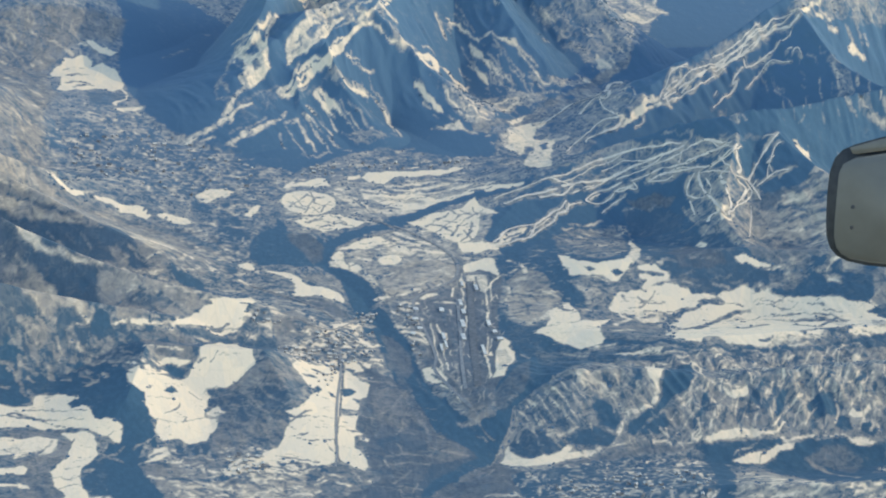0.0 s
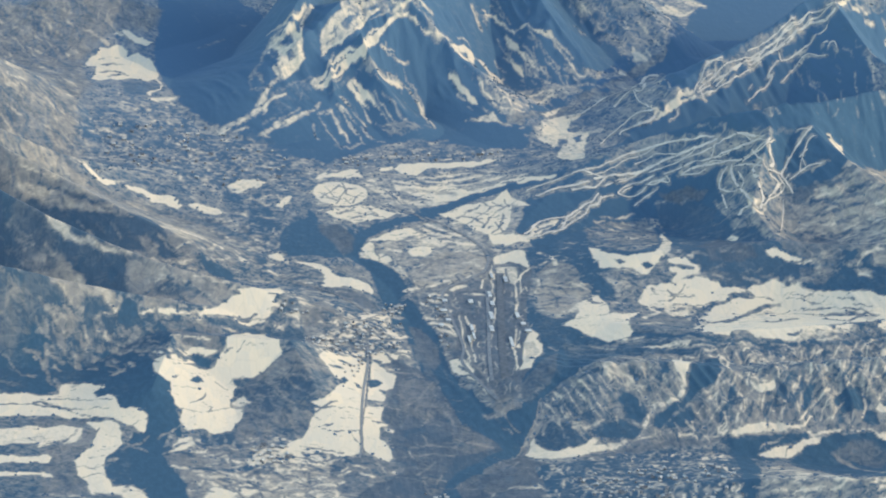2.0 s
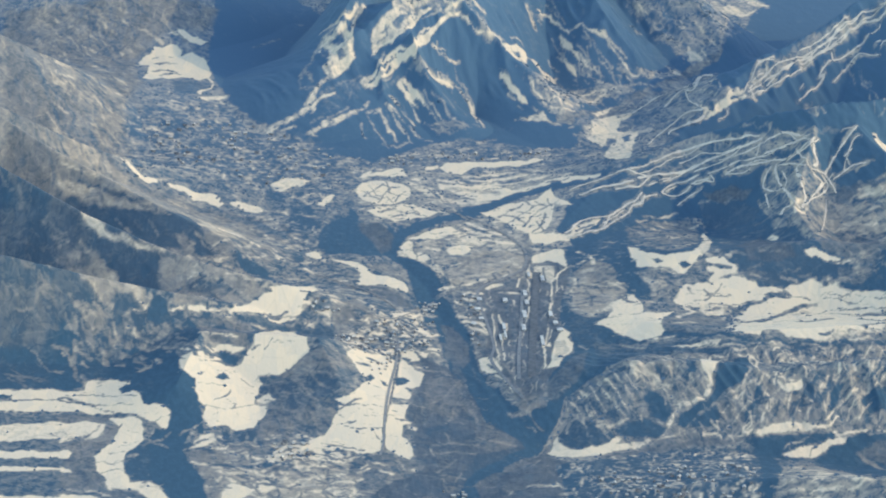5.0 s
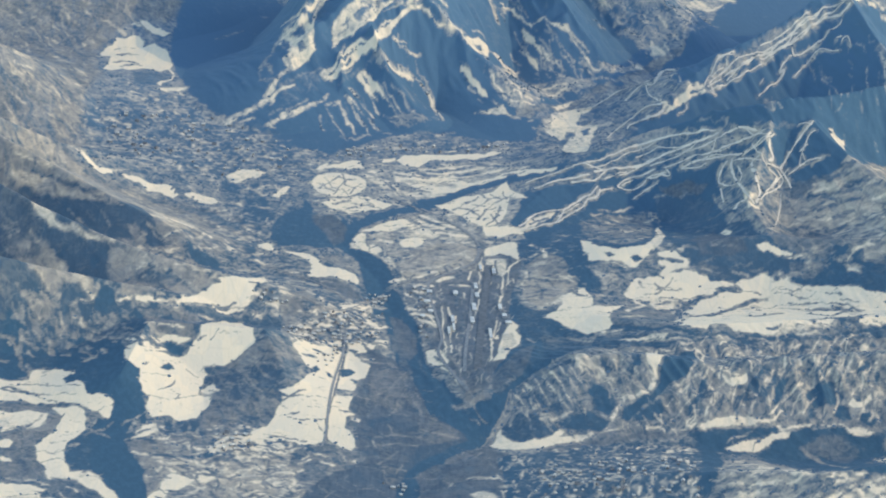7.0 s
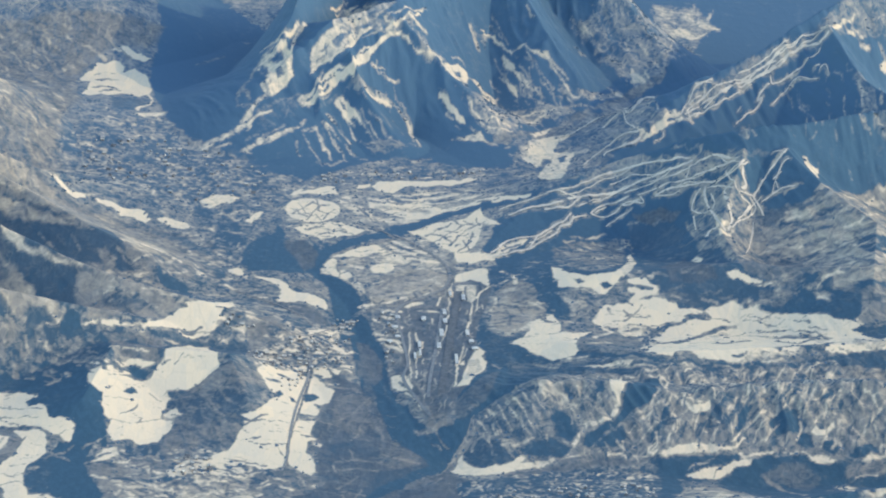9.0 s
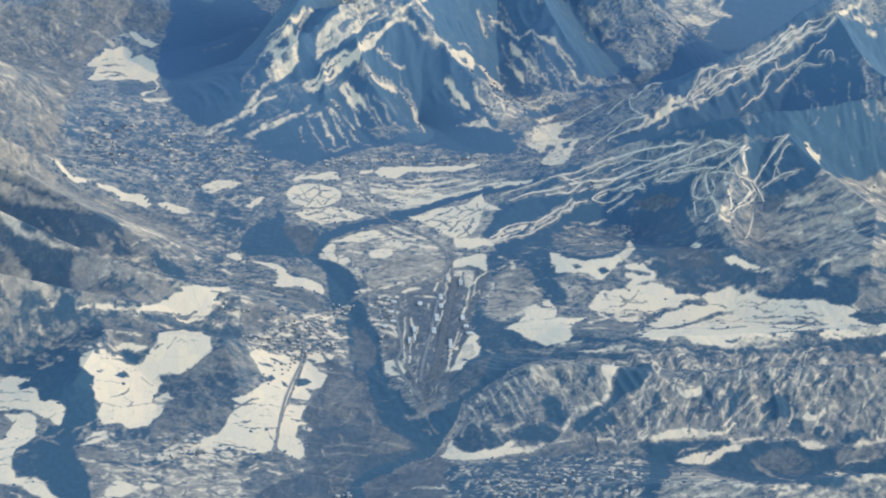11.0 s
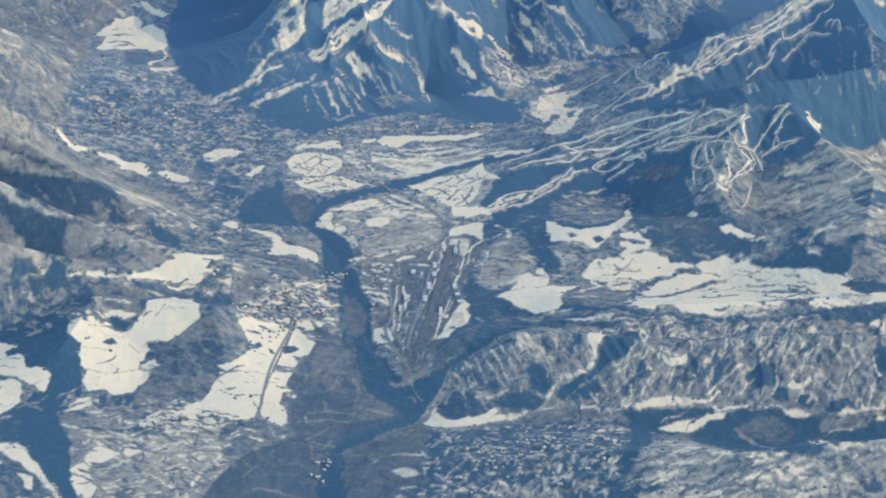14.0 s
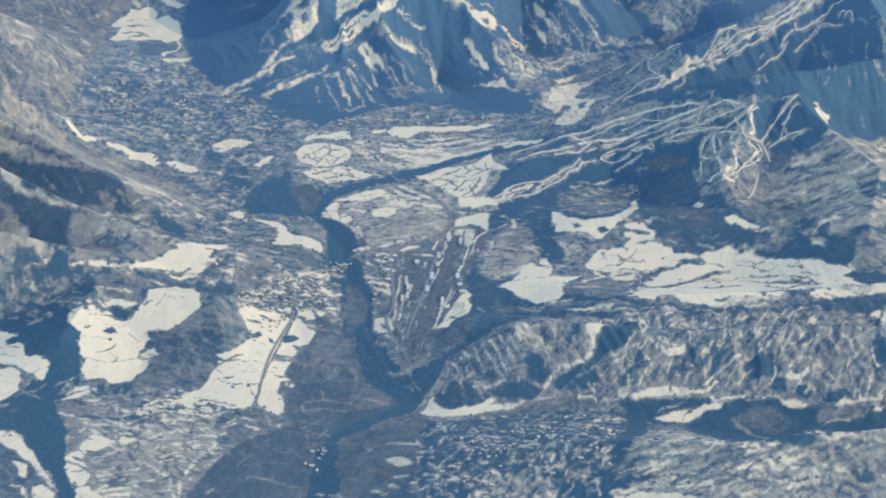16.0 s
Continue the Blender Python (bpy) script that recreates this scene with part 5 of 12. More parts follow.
line(0.15, 0.6, 1, [(-183.2, -295.5), (-179.7, -318.3), (-179.9, -337.4)])
line(0.15, 0.6, 1, [(-169.3, -301.1), (-166, -323.7)])
line(0.25, 0.7, 2.1, [(-166.8, -288.9), (-142.3, -304.5), (-128.8, -306.2)])
line(0.15, 0.5, 2.4, [(-186.2, -299.9), (-175.3, -309.9), (-170.7, -305.2)])
line(0.2, 0.7, 1.1, [(-157.8, -271.6), (-151.5, -290.4), (-151.7, -313.8)])
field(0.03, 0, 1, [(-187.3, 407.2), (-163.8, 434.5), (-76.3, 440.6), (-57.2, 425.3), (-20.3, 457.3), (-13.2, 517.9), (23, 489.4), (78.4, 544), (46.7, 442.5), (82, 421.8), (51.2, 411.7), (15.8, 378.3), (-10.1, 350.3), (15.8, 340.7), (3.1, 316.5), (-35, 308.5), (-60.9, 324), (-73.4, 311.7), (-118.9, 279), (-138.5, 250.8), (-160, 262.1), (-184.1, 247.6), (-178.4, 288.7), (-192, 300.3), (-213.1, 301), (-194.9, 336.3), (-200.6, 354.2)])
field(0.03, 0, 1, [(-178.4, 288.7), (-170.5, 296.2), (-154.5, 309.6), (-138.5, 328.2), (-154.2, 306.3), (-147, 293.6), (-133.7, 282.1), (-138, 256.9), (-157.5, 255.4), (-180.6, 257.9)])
line(0.3, 0.1, 5.2, [(-182.6, 342.6), (-166.4, 356.3), (-149.8, 364.7)])
field(0.12, 0, 2, [(-182.1, 335.8), (-164.5, 360.8), (-153.4, 356.6), (-156.7, 341.7), (-168.7, 329), (-180.6, 317.3)])
field(0.78, 0.1, 0.6, [(-179.4, 413.8), (-169.4, 420.7), (-164.4, 393.9), (-160.6, 380.7), (-164.3, 373.9), (-169.5, 369.1), (-175.3, 358.8), (-182, 361.8), (-185.8, 371.4), (-180.1, 375.6), (-183.9, 386.6), (-188.6, 393.7), (-188, 417.5)])
field(0.15, 0.1, 0.6, [(-179.5, 403.3), (-176.4, 407), (-172.8, 410.7), (-169.7, 396.1), (-174.8, 396.2)])
field(0.2, 0.1, 0.6, [(-187.3, 407.2), (-181.7, 398.7), (-181.5, 382.2), (-186, 386.3)])
field(0.2, 0.1, 0.5, [(-176.7, 388), (-168.9, 386.5), (-166.4, 382.1), (-172.6, 379.6)])
line(0.85, 0, 2.7, [(-189.1, 435.4), (-178, 423.2), (-169.6, 423.2), (-161.7, 435.9)])
line(0.85, 0, 2.3, [(-164.3, 373.9), (-163.6, 384.3), (-164.9, 400.1), (-162.9, 425.8), (-156.1, 439.3)])
line(0.85, 0, 1.7, [(-178, 423.2), (-168.4, 409.1), (-164.3, 393.1)])
line(0.8, 0, 3.6, [(-175.6, 361.7), (-183.6, 355.4), (-189.3, 345.3), (-192.5, 333.2)])
line(0.3, 0.3, 3, [(-200.7, 366), (-195.3, 367.4), (-191.4, 356.1)])
line(0.3, 0.2, 2.8, [(-200.3, 350), (-192.5, 348.6)])
line(0.85, 0, 5.6, [(-221.4, 299.3), (-212.8, 306.9), (-202.9, 315.3), (-193.9, 323.7), (-190.7, 326.5)])
line(0.85, 0, 2.8, [(-192.3, 325.1), (-185.5, 335.8), (-174.1, 344.2)])
line(0.75, 0, 2.4, [(-190.6, 325.2), (-193.7, 331.6), (-189, 337)])
line(0.8, 0, 2.3, [(-189.3, 320), (-188, 325.2)])
line(0.6, 0.1, 2.5, [(-210.8, 298.8), (-200.8, 304.8)])
line(0.75, 0, 3.8, [(-188.2, 295.9), (-179.6, 304.6), (-171.5, 309.8), (-161.6, 319.4)])
line(0.75, 0, 3.2, [(-179.9, 307.8), (-167.8, 316.5), (-157.7, 324.9), (-148.6, 336.5)])
line(0.5, 0.1, 2.2, [(-176.2, 314.7), (-162.3, 329.5)])
line(0.65, 0.1, 2, [(-161.6, 319.4), (-155.8, 329.1), (-147.9, 339.1)])
line(0.4, 0.1, 2.4, [(-189.1, 306.9), (-180.4, 314.3)])
line(0.6, 0.2, 3.3, [(-216.6, 292), (-207.6, 285.3), (-203.8, 290.8)])
line(0.6, 0.2, 2.2, [(-191.6, 295.9), (-185, 292.5)])
field(0.72, 0.1, 0.6, [(-147.3, 389.3), (-149.2, 401.8), (-146.9, 410), (-143.2, 417), (-137.2, 424.1), (-128.7, 429.7), (-102.6, 437.9), (-115, 426.4), (-121.1, 418.6), (-127, 405.8), (-135, 398.2), (-141.2, 394.3)])
field(0.12, 0, 0.5, [(-134.2, 415.3), (-128.1, 422.5), (-121.8, 428.3), (-124.3, 419.3), (-130.7, 409.7)])
line(0.1, 0, 1.3, [(-143.8, 400.9), (-137.7, 405.5), (-139.7, 413.3)])
line(0.1, 0, 1.6, [(-124.2, 429.5), (-115.9, 427.4)])
line(0.1, 0, 1.6, [(-126.8, 402.8), (-120.8, 414.1)])
line(0.3, 0.1, 1.2, [(-142.8, 408.9), (-136.2, 413.2)])
line(0.9, 0, 1.9, [(-147.9, 384.4), (-143.3, 394.7), (-133, 399.7), (-123, 412.1), (-114.2, 427.4)])
line(0.85, 0, 1.7, [(-121.1, 418.6), (-111.7, 430.5), (-102.6, 437.9)])
line(0.85, 0, 1.5, [(-119.7, 429.6), (-114, 425.4)])
line(0.7, 0, 1.3, [(-112.3, 426.8), (-106.3, 429.4), (-97.2, 437.8)])
field(0.93, 0, 0.5, [(-81.4, 440.1), (-93.5, 435.7), (-99.5, 427.3), (-105.4, 416.7), (-112.9, 410.9), (-117.5, 390.5), (-121.7, 391.3), (-126, 392.6), (-132.4, 391.9), (-137.4, 385.4), (-141.9, 371.5), (-145.8, 369.6), (-154, 364.3), (-155.3, 358.2), (-149.1, 356), (-142.3, 357.2), (-136.9, 364.4), (-132.9, 372.2), (-124.8, 379.1), (-118.7, 382.9), (-115.1, 379), (-114.3, 384.1), (-112.2, 393.4), (-104.9, 410.7), (-99, 421.3), (-93.1, 430.6), (-82.4, 437.4)])
line(0.05, 0, 1.4, [(-148.7, 362.2), (-141.6, 368.5), (-135.7, 380.2), (-129.6, 384.9)])
line(0.06, 0, 1.1, [(-131.9, 386.4), (-125.7, 388.4), (-121.4, 388.4)])
line(0.06, 0, 1.3, [(-142.1, 374.7), (-138.5, 387.9)])
line(0.85, 0, 1.9, [(-154.9, 358.3), (-145.7, 368.2), (-142, 373.7), (-139.5, 389.4)])
line(0.06, 0, 1.1, [(-139.2, 365.4), (-133.4, 378.2)])
line(0.8, 0, 1.7, [(-105.6, 419.1), (-109.8, 417.6), (-114.5, 407.3)])
line(0.5, 0.1, 1.5, [(-153.4, 356.6), (-146.3, 354)])
line(0.5, 0, 1.3, [(-142.3, 357.2), (-135.8, 362.8), (-129.7, 375.4)])
line(0.05, 0, 2.5, [(-140.2, 351.1), (-124.3, 373.3), (-116.2, 378.5)])
line(0.4, 0.1, 2.2, [(-102.6, 437.9), (-95.3, 435.8)])
field(0.9, 0, 0.5, [(-82.7, 440.2), (-77.2, 437.4), (-71.9, 431.9), (-64.1, 428), (-56.3, 424.6), (-59.4, 425.2), (-68.4, 427.4), (-74.5, 432.1), (-80.2, 437.3)])
line(0.75, 0, 6.8, [(-74.1, 447.6), (-66, 445.3), (-59.6, 426.7)])
line(0.7, 0, 8, [(-57.2, 424.7), (-49, 438.4), (-45.7, 423.9)])
field(0.55, 0.1, 0.6, [(-116.4, 379.8), (-107.9, 382.9), (-101.1, 387.7), (-92.1, 390.2), (-85.1, 386.5), (-87, 381), (-93.6, 377.9), (-102.7, 372.8), (-110.7, 372.6)])
line(0.8, 0, 2, [(-102.5, 408), (-97.7, 404.1), (-90.8, 403), (-77.5, 403.7)])
line(0.5, 0.1, 1.2, [(-98.4, 413.3), (-99.2, 405.5)])
line(0.8, 0, 1.7, [(-100.2, 407.1), (-91.1, 406.8)])
line(0.85, 0, 2.9, [(-102.8, 374.6), (-93.8, 381.5), (-84.9, 382.8)])
line(0.6, 0, 1, [(-114, 376.1), (-107, 368.5), (-101.5, 363.5)])
line(0.5, 0, 1.5, [(-83.7, 398.9), (-80.9, 391.2), (-73.5, 387.2)])
line(0.55, 0, 1.8, [(-89.9, 390.8), (-78.2, 382.9)])
line(0.5, 0.1, 1.3, [(-73.8, 384.8), (-68.7, 375.3), (-61.5, 344.4)])
line(0.7, 0, 2.1, [(-78.3, 385.2), (-71.9, 376.1), (-66, 359.1), (-60.5, 338.5)])
line(0.7, 0.1, 1.9, [(-68.6, 373), (-64.9, 339.4)])
line(0.55, 0, 1.7, [(-99.5, 355.6), (-90.2, 344.6), (-83.1, 334.7), (-76.2, 325.4)])
line(0.6, 0, 2.1, [(-85.4, 337.9), (-78.5, 329.1), (-74.8, 323.9)])
line(0.6, 0, 2.7, [(-65.6, 333.2), (-60.4, 336.2)])
field(0.92, 0, 0.5, [(-127, 362.9), (-124.8, 369.6), (-120.7, 371.9), (-116, 366.3), (-111.3, 359.6), (-107.9, 354), (-103.1, 347.5), (-106.2, 348.9), (-112.1, 353.9), (-114, 351.3), (-110.1, 345.6), (-116, 349.1), (-120.8, 356.3)])
field(0.1, 0, 0.4, [(-122.9, 366.1), (-119.3, 364.5), (-116.6, 357.4), (-119.7, 359.2)])
line(0.8, 0, 2, [(-119.4, 354.1), (-113.4, 342.7), (-107.6, 334.2)])
line(0.75, 0, 2.1, [(-131.5, 352.7), (-124.3, 343.7), (-117.2, 335.3), (-112.5, 328.5)])
line(0.7, 0, 1.4, [(-134.4, 343.5), (-129.2, 332), (-124.2, 320.9), (-120.2, 310.3)])
line(0.75, 0, 2.3, [(-131.7, 341.1), (-121.3, 330.7), (-114.3, 320.6), (-108.3, 311.3)])
line(0.7, 0, 1.2, [(-111.3, 359.6), (-103.2, 348.3), (-95.9, 335.8), (-87.5, 320.4)])
line(0.65, 0, 1.2, [(-106, 356.9), (-96.4, 343), (-89.4, 332.6), (-82.3, 319.3)])
line(0.65, 0, 1.8, [(-142.7, 327.1), (-138.9, 334.6), (-134.7, 323.1), (-128.8, 310.3), (-124.7, 298.7)])
line(0.7, 0, 1.7, [(-138, 333.8), (-133.1, 323.9), (-131, 310.8)])
line(0.6, 0, 1.6, [(-147.8, 325), (-140.8, 310.4), (-134.3, 294.7), (-129.6, 285.4)])
line(0.6, 0, 1.6, [(-151.3, 314.2), (-150.4, 300.7), (-145.9, 296.6)])
line(0.55, 0, 1.5, [(-125.5, 327.3), (-118.1, 310.8), (-113.3, 298.6)])
line(0.55, 0, 2.4, [(-116.6, 323.9), (-107.3, 308), (-98.6, 304.1)])
line(0.5, 0, 1.3, [(-104.3, 334.6), (-97.4, 324.2), (-92.8, 316.4)])
line(0.6, 0, 2.2, [(-149.3, 327.9), (-139, 335.9)])
line(0.55, 0.1, 3.3, [(-134.2, 292.8), (-123.4, 286.7), (-117.6, 300)])
line(0.04, 0, 1.4, [(-127.9, 351.4), (-119.6, 338.6)])
line(0.04, 0, 1.3, [(-122.4, 347.5), (-115, 334.4)])
line(0.04, 0, 1.2, [(-134.8, 337.7), (-130.3, 321.8)])
line(0.04, 0, 1, [(-113.5, 345.5), (-104, 330.1)])
line(0.04, 0, 1, [(-100.9, 345.9), (-92.2, 330)])
line(0.04, 0, 2.8, [(-92.3, 365.1), (-81.3, 342.6)])
line(0.04, 0, 1.6, [(-84.6, 378.5), (-73.9, 349)])
field(0.4, 0.2, 1, [(-99.9, 331), (-87.2, 331.9), (-74.3, 331), (-69.7, 326.4), (-82.3, 318), (-94.9, 316.7)])
field(0.9, 0, 0.4, [(-47.9, 436.3), (-43.4, 440.3), (-36.6, 447.6), (-28.7, 451), (-25.7, 444.7), (-33.1, 416.2), (-38.6, 417.3), (-44.1, 413.5)])
field(0.2, 0, 0.4, [(-39.5, 436.3), (-34.1, 440.8), (-33, 434.8), (-37.2, 426.2)])
line(0.6, 0, 4.5, [(-31.6, 428.3), (-28.5, 410.8)])
line(0.6, 0, 2, [(-40.1, 453.9), (-32.2, 461.1), (-26.8, 453.6)])
field(0.97, 0, 0.4, [(-50.3, 404.1), (-46.7, 401.4), (-41.1, 393.2), (-35, 384), (-27.2, 373.3), (-26.1, 367), (-30, 369.8), (-34.6, 376.8), (-40.6, 385.9), (-47.2, 396.6)])
line(0.75, 0, 1.5, [(-41.3, 383.8), (-36.6, 374.9)])
line(0.5, 0, 1.5, [(-54, 380.8), (-50.2, 372)])
line(0.3, 0, 1.4, [(-34.2, 368.9), (-29.8, 363.4)])
line(0.85, 0, 5.5, [(-21, 446.6), (-14.4, 443.9), (-5.9, 443.9)])
line(0.6, 0.1, 3.1, [(-27.8, 507.5), (-24.1, 500.8), (-20.4, 490.9)])
line(0.8, 0, 1.6, [(-19.9, 510.8), (-10.5, 509.4), (-1.2, 497.5), (6.6, 487.8)])
line(0.5, 0.1, 1.3, [(-13.2, 517.9), (-3.9, 508), (3.1, 498.3)])
field(0.85, 0, 0.5, [(-2.1, 489.8), (3.7, 485.4), (10.6, 471.7), (17.5, 460.4), (23.5, 451.3), (26.8, 445.5), (21, 448.3), (15.5, 454), (9.9, 466.4), (1.8, 478.1)])
field(0.95, 0, 0.4, [(2.2, 462.1), (7.6, 458.2), (11.3, 451), (13.8, 442.8), (10.7, 445.4), (6, 452.7)])
line(0.6, 0, 1.7, [(11.7, 441.5), (16.2, 431.2)])
line(0.7, 0, 1.8, [(7.9, 489), (16.4, 491.6), (25.4, 482.7), (32.2, 477.1), (41.4, 469.6), (50.8, 455.1)])
line(0.8, 0, 2.3, [(25.4, 481.7), (34.6, 473.2), (40.7, 465.5), (46.3, 455.2), (51, 447), (60, 439)])
line(0.6, 0, 1.6, [(16.5, 488.9), (25.8, 469.8), (33, 458.1), (39.9, 448.6)])
line(0.5, 0, 1.2, [(12.6, 474.4), (22, 456), (29, 443.5)])
line(0.5, 0.1, 1.6, [(-7.3, 487.1), (-2.4, 474.4), (4.4, 461.1)])
line(0.4, 0.1, 1.7, [(15.5, 455.1), (24.8, 440.3), (33.7, 430)])
line(0.5, 0.1, 1.9, [(22.5, 443.6), (29.3, 433.3), (38.1, 429.6)])
field(0.42, 0.1, 1, [(-25.7, 396.5), (-17.5, 435.7), (-8.2, 444.9), (0.9, 437.2), (9.7, 431), (16, 399.7), (11.4, 369.3), (0.5, 356.7), (-8.1, 357.8), (-17.1, 365.6), (-23.2, 381.3)])
field(0.5, 0.15, 1, [(9.8, 427.3), (29.3, 430.1), (51.3, 428.4), (60, 418.9), (46.9, 412), (33.9, 410), (15.8, 387.4)])
line(0.78, 0.1, 1.3, [(-24.7, 394.2), (-19.7, 381.1), (-12.8, 366.1)])
line(0.78, 0.1, 1.2, [(-19.3, 391), (-11.1, 380.5), (-6.4, 369.5)])
line(0.78, 0.1, 2.9, [(-13.5, 386), (-4.5, 386.3), (4.6, 387.3)])
line(0.78, 0.1, 2.2, [(-10.8, 372.6), (-2.1, 377.7), (6.9, 375.3)])
line(0.78, 0.1, 2.1, [(-8.3, 363.8), (0.3, 363.6), (9.2, 367.6)])
line(0.78, 0.1, 1.9, [(-4.5, 386.3), (0.2, 366.9)])
line(0.78, 0.1, 3, [(-15.2, 437.5), (-4.9, 441)])
line(0.78, 0.1, 2.2, [(7.6, 427.7), (16.4, 419.6), (27.3, 422.3)])
line(0.78, 0.1, 2.9, [(16, 399.7), (33.8, 416)])
line(0.78, 0.1, 1.4, [(-19.7, 381.1), (-15, 367.5)])
field(0.8, 0.15, 0.6, [(-32.4, 353.6), (-23.1, 354.4), (-14.6, 358.3), (-12.3, 351.6), (-7.9, 347.2), (-18.6, 345.8), (-29.3, 349.5)])
line(0.5, 0.2, 2.5, [(-42.2, 355.2), (-29.3, 348)])
line(0.55, 0.2, 2.9, [(-7.9, 347.2), (-2.3, 343.3)])
line(0.6, 0.2, 1.8, [(-23.4, 363), (-18.9, 357)])
line(0.4, 0.2, 2.9, [(5, 338.5), (13.6, 349.7), (18.1, 361.7)])
line(0.5, 0.2, 3, [(5.1, 334.2), (9.4, 327.7)])
field(0.34, 0.1, 1.5, [(61.3, 548.6), (87.8, 528.2), (106, 497.1), (119.3, 476.4), (128.2, 488.1), (135.3, 515.6), (166.4, 663.1), (177.9, 696.9)])
line(0.8, 0, 2.2, [(62.6, 547.9), (72, 533.3), (81.1, 519.7)])
line(0.5, 0.1, 1.9, [(81.1, 519.7), (92.5, 503.9), (99.3, 487.5)])
line(0.05, 0, 3.6, [(82.9, 544), (90, 524.1), (101.5, 499.9)])
field(0.85, 0.1, 0.6, [(134, 686.7), (177.9, 696.9), (174.7, 683.6), (162.6, 662.2), (156.6, 657.8), (147.5, 666.5), (139.1, 672.3)])
line(0.6, 0.1, 2.2, [(109.9, 539.8), (119.1, 525.9), (130.5, 514.4)])
line(0.7, 0.1, 1.8, [(96.7, 529.1), (105.9, 511.5), (114.9, 492.4), (120.2, 485.6)])
line(0.6, 0.1, 1.9, [(105.6, 530), (114.8, 513.1), (126, 497.1)])
field(0.7, 0.15, 0.6, [(101.5, 501.5), (108.2, 496.9), (114.9, 486.6), (111.3, 483.6), (103.8, 489.2)])
line(0.6, 0.1, 1.9, [(123.6, 516.7), (130.4, 509.4), (128.2, 499.2)])
line(0.5, 0.1, 1.9, [(92.6, 501.1), (99.2, 508.9), (96.7, 522.7)])
line(0.6, 0.1, 1.7, [(130.5, 514.4), (151.4, 647.4)])
line(0.5, 0.1, 2.1, [(119.2, 506), (126, 498.8)])
line(0.55, 0.1, 1.3, [(69.7, 536.2), (78.9, 520.5), (85.8, 507.7)])
line(0.06, 0, 2.1, [(101.3, 519.5), (112.6, 498.3)])
line(0.06, 0, 1.9, [(116.8, 528.7), (125.9, 516.2)])
line(0.5, 0.1, 5.5, [(58.5, 522.4), (63.2, 519.6)])
field(0.28, 0.6, 1.5, [(51.2, 411.7), (77.7, 429.9), (101.5, 476.6), (123.8, 491.5), (146.9, 505.9), (137.2, 485.5), (114.8, 476.4), (101.1, 458.2), (60, 407.2)])
field(0.5, 0.3, 1, [(59.9, 445), (82.9, 457.9), (92.5, 475.3), (96.9, 467.7), (82.4, 443.9), (66.5, 435.6)])
line(0.8, 0.1, 5.3, [(87.8, 470.4), (93.1, 463.5)])
line(0.5, 0.2, 3.4, [(66.6, 440.7), (80.2, 442.5)])
line(0.6, 0.2, 3.3, [(33.8, 423.1), (51.3, 428.4), (71, 426.1)])
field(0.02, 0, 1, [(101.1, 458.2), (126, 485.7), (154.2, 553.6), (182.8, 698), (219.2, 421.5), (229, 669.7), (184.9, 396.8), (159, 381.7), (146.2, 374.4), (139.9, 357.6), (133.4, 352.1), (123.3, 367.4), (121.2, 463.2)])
# shade on the valley foot and the face below the peak, painted as wood
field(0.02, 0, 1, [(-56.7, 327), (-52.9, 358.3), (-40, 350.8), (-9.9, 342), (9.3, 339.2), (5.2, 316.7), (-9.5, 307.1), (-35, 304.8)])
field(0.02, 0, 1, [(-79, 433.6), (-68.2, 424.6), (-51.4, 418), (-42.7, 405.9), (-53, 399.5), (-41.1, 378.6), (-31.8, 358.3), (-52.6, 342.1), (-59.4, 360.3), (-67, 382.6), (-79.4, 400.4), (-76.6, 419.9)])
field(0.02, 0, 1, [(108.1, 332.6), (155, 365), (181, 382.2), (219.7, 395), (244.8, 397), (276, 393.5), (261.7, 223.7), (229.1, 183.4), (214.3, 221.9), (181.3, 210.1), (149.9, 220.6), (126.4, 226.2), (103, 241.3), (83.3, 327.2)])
field(0.92, 0, 0.5, [(135.6, 352), (127, 350.1), (120.6, 345.1), (114.8, 341.8), (112.3, 334.2), (106.1, 340.7), (104.1, 348.1), (104.7, 332.9), (103.9, 327.9), (109, 327.4), (114.4, 331.3), (122.9, 335.7), (131.4, 343.2), (141.1, 346.2)])
line(0.1, 0, 1.4, [(125.8, 342.7), (133.5, 347.2), (137.7, 349.8)])
line(0.85, 0, 3, [(123.9, 351.1), (130, 352.6)])
line(0.4, 0, 1.4, [(115.9, 380), (121.4, 353.2)])
line(0.5, 0, 2.2, [(104.9, 348.7), (100.5, 360.4)])
line(0.5, 0, 1.2, [(102, 345.9), (96.4, 364.6), (93.2, 389.9)])
line(0.5, 0, 2.5, [(70.8, 317.6), (61.8, 298)])
field(0.85, 0.05, 0.5, [(17.9, 341.1), (24.7, 364.1), (38, 379.2), (53.1, 382.6), (59.6, 387.6), (55, 373.5), (46.2, 360.1), (41.6, 340.1), (40.4, 321), (32.8, 321.6), (33.4, 305.1), (28.4, 303.2), (19.2, 322.1)])
field(0.6, 0.1, 0.8, [(16.6, 345.6), (22.4, 354.9), (23.6, 330.5), (20.1, 322.1), (16.7, 331.8)])
field(0.92, 0.05, 0.5, [(23.8, 374.8), (33.9, 395.8), (39.1, 395.4), (33.8, 384.9), (26.9, 372.6)])
field(0.82, 0.05, 0.5, [(40.8, 339.9), (50.1, 338.9), (59.3, 334.4), (53.9, 319.9), (52.7, 300.8), (46.4, 242.8), (34.9, 241.2), (30.2, 283.6), (33.4, 300.7), (40.3, 314.1)])
field(0.1, 0, 0.5, [(45.6, 324.7), (50.8, 331.1), (50.4, 313), (46.1, 310.9)])
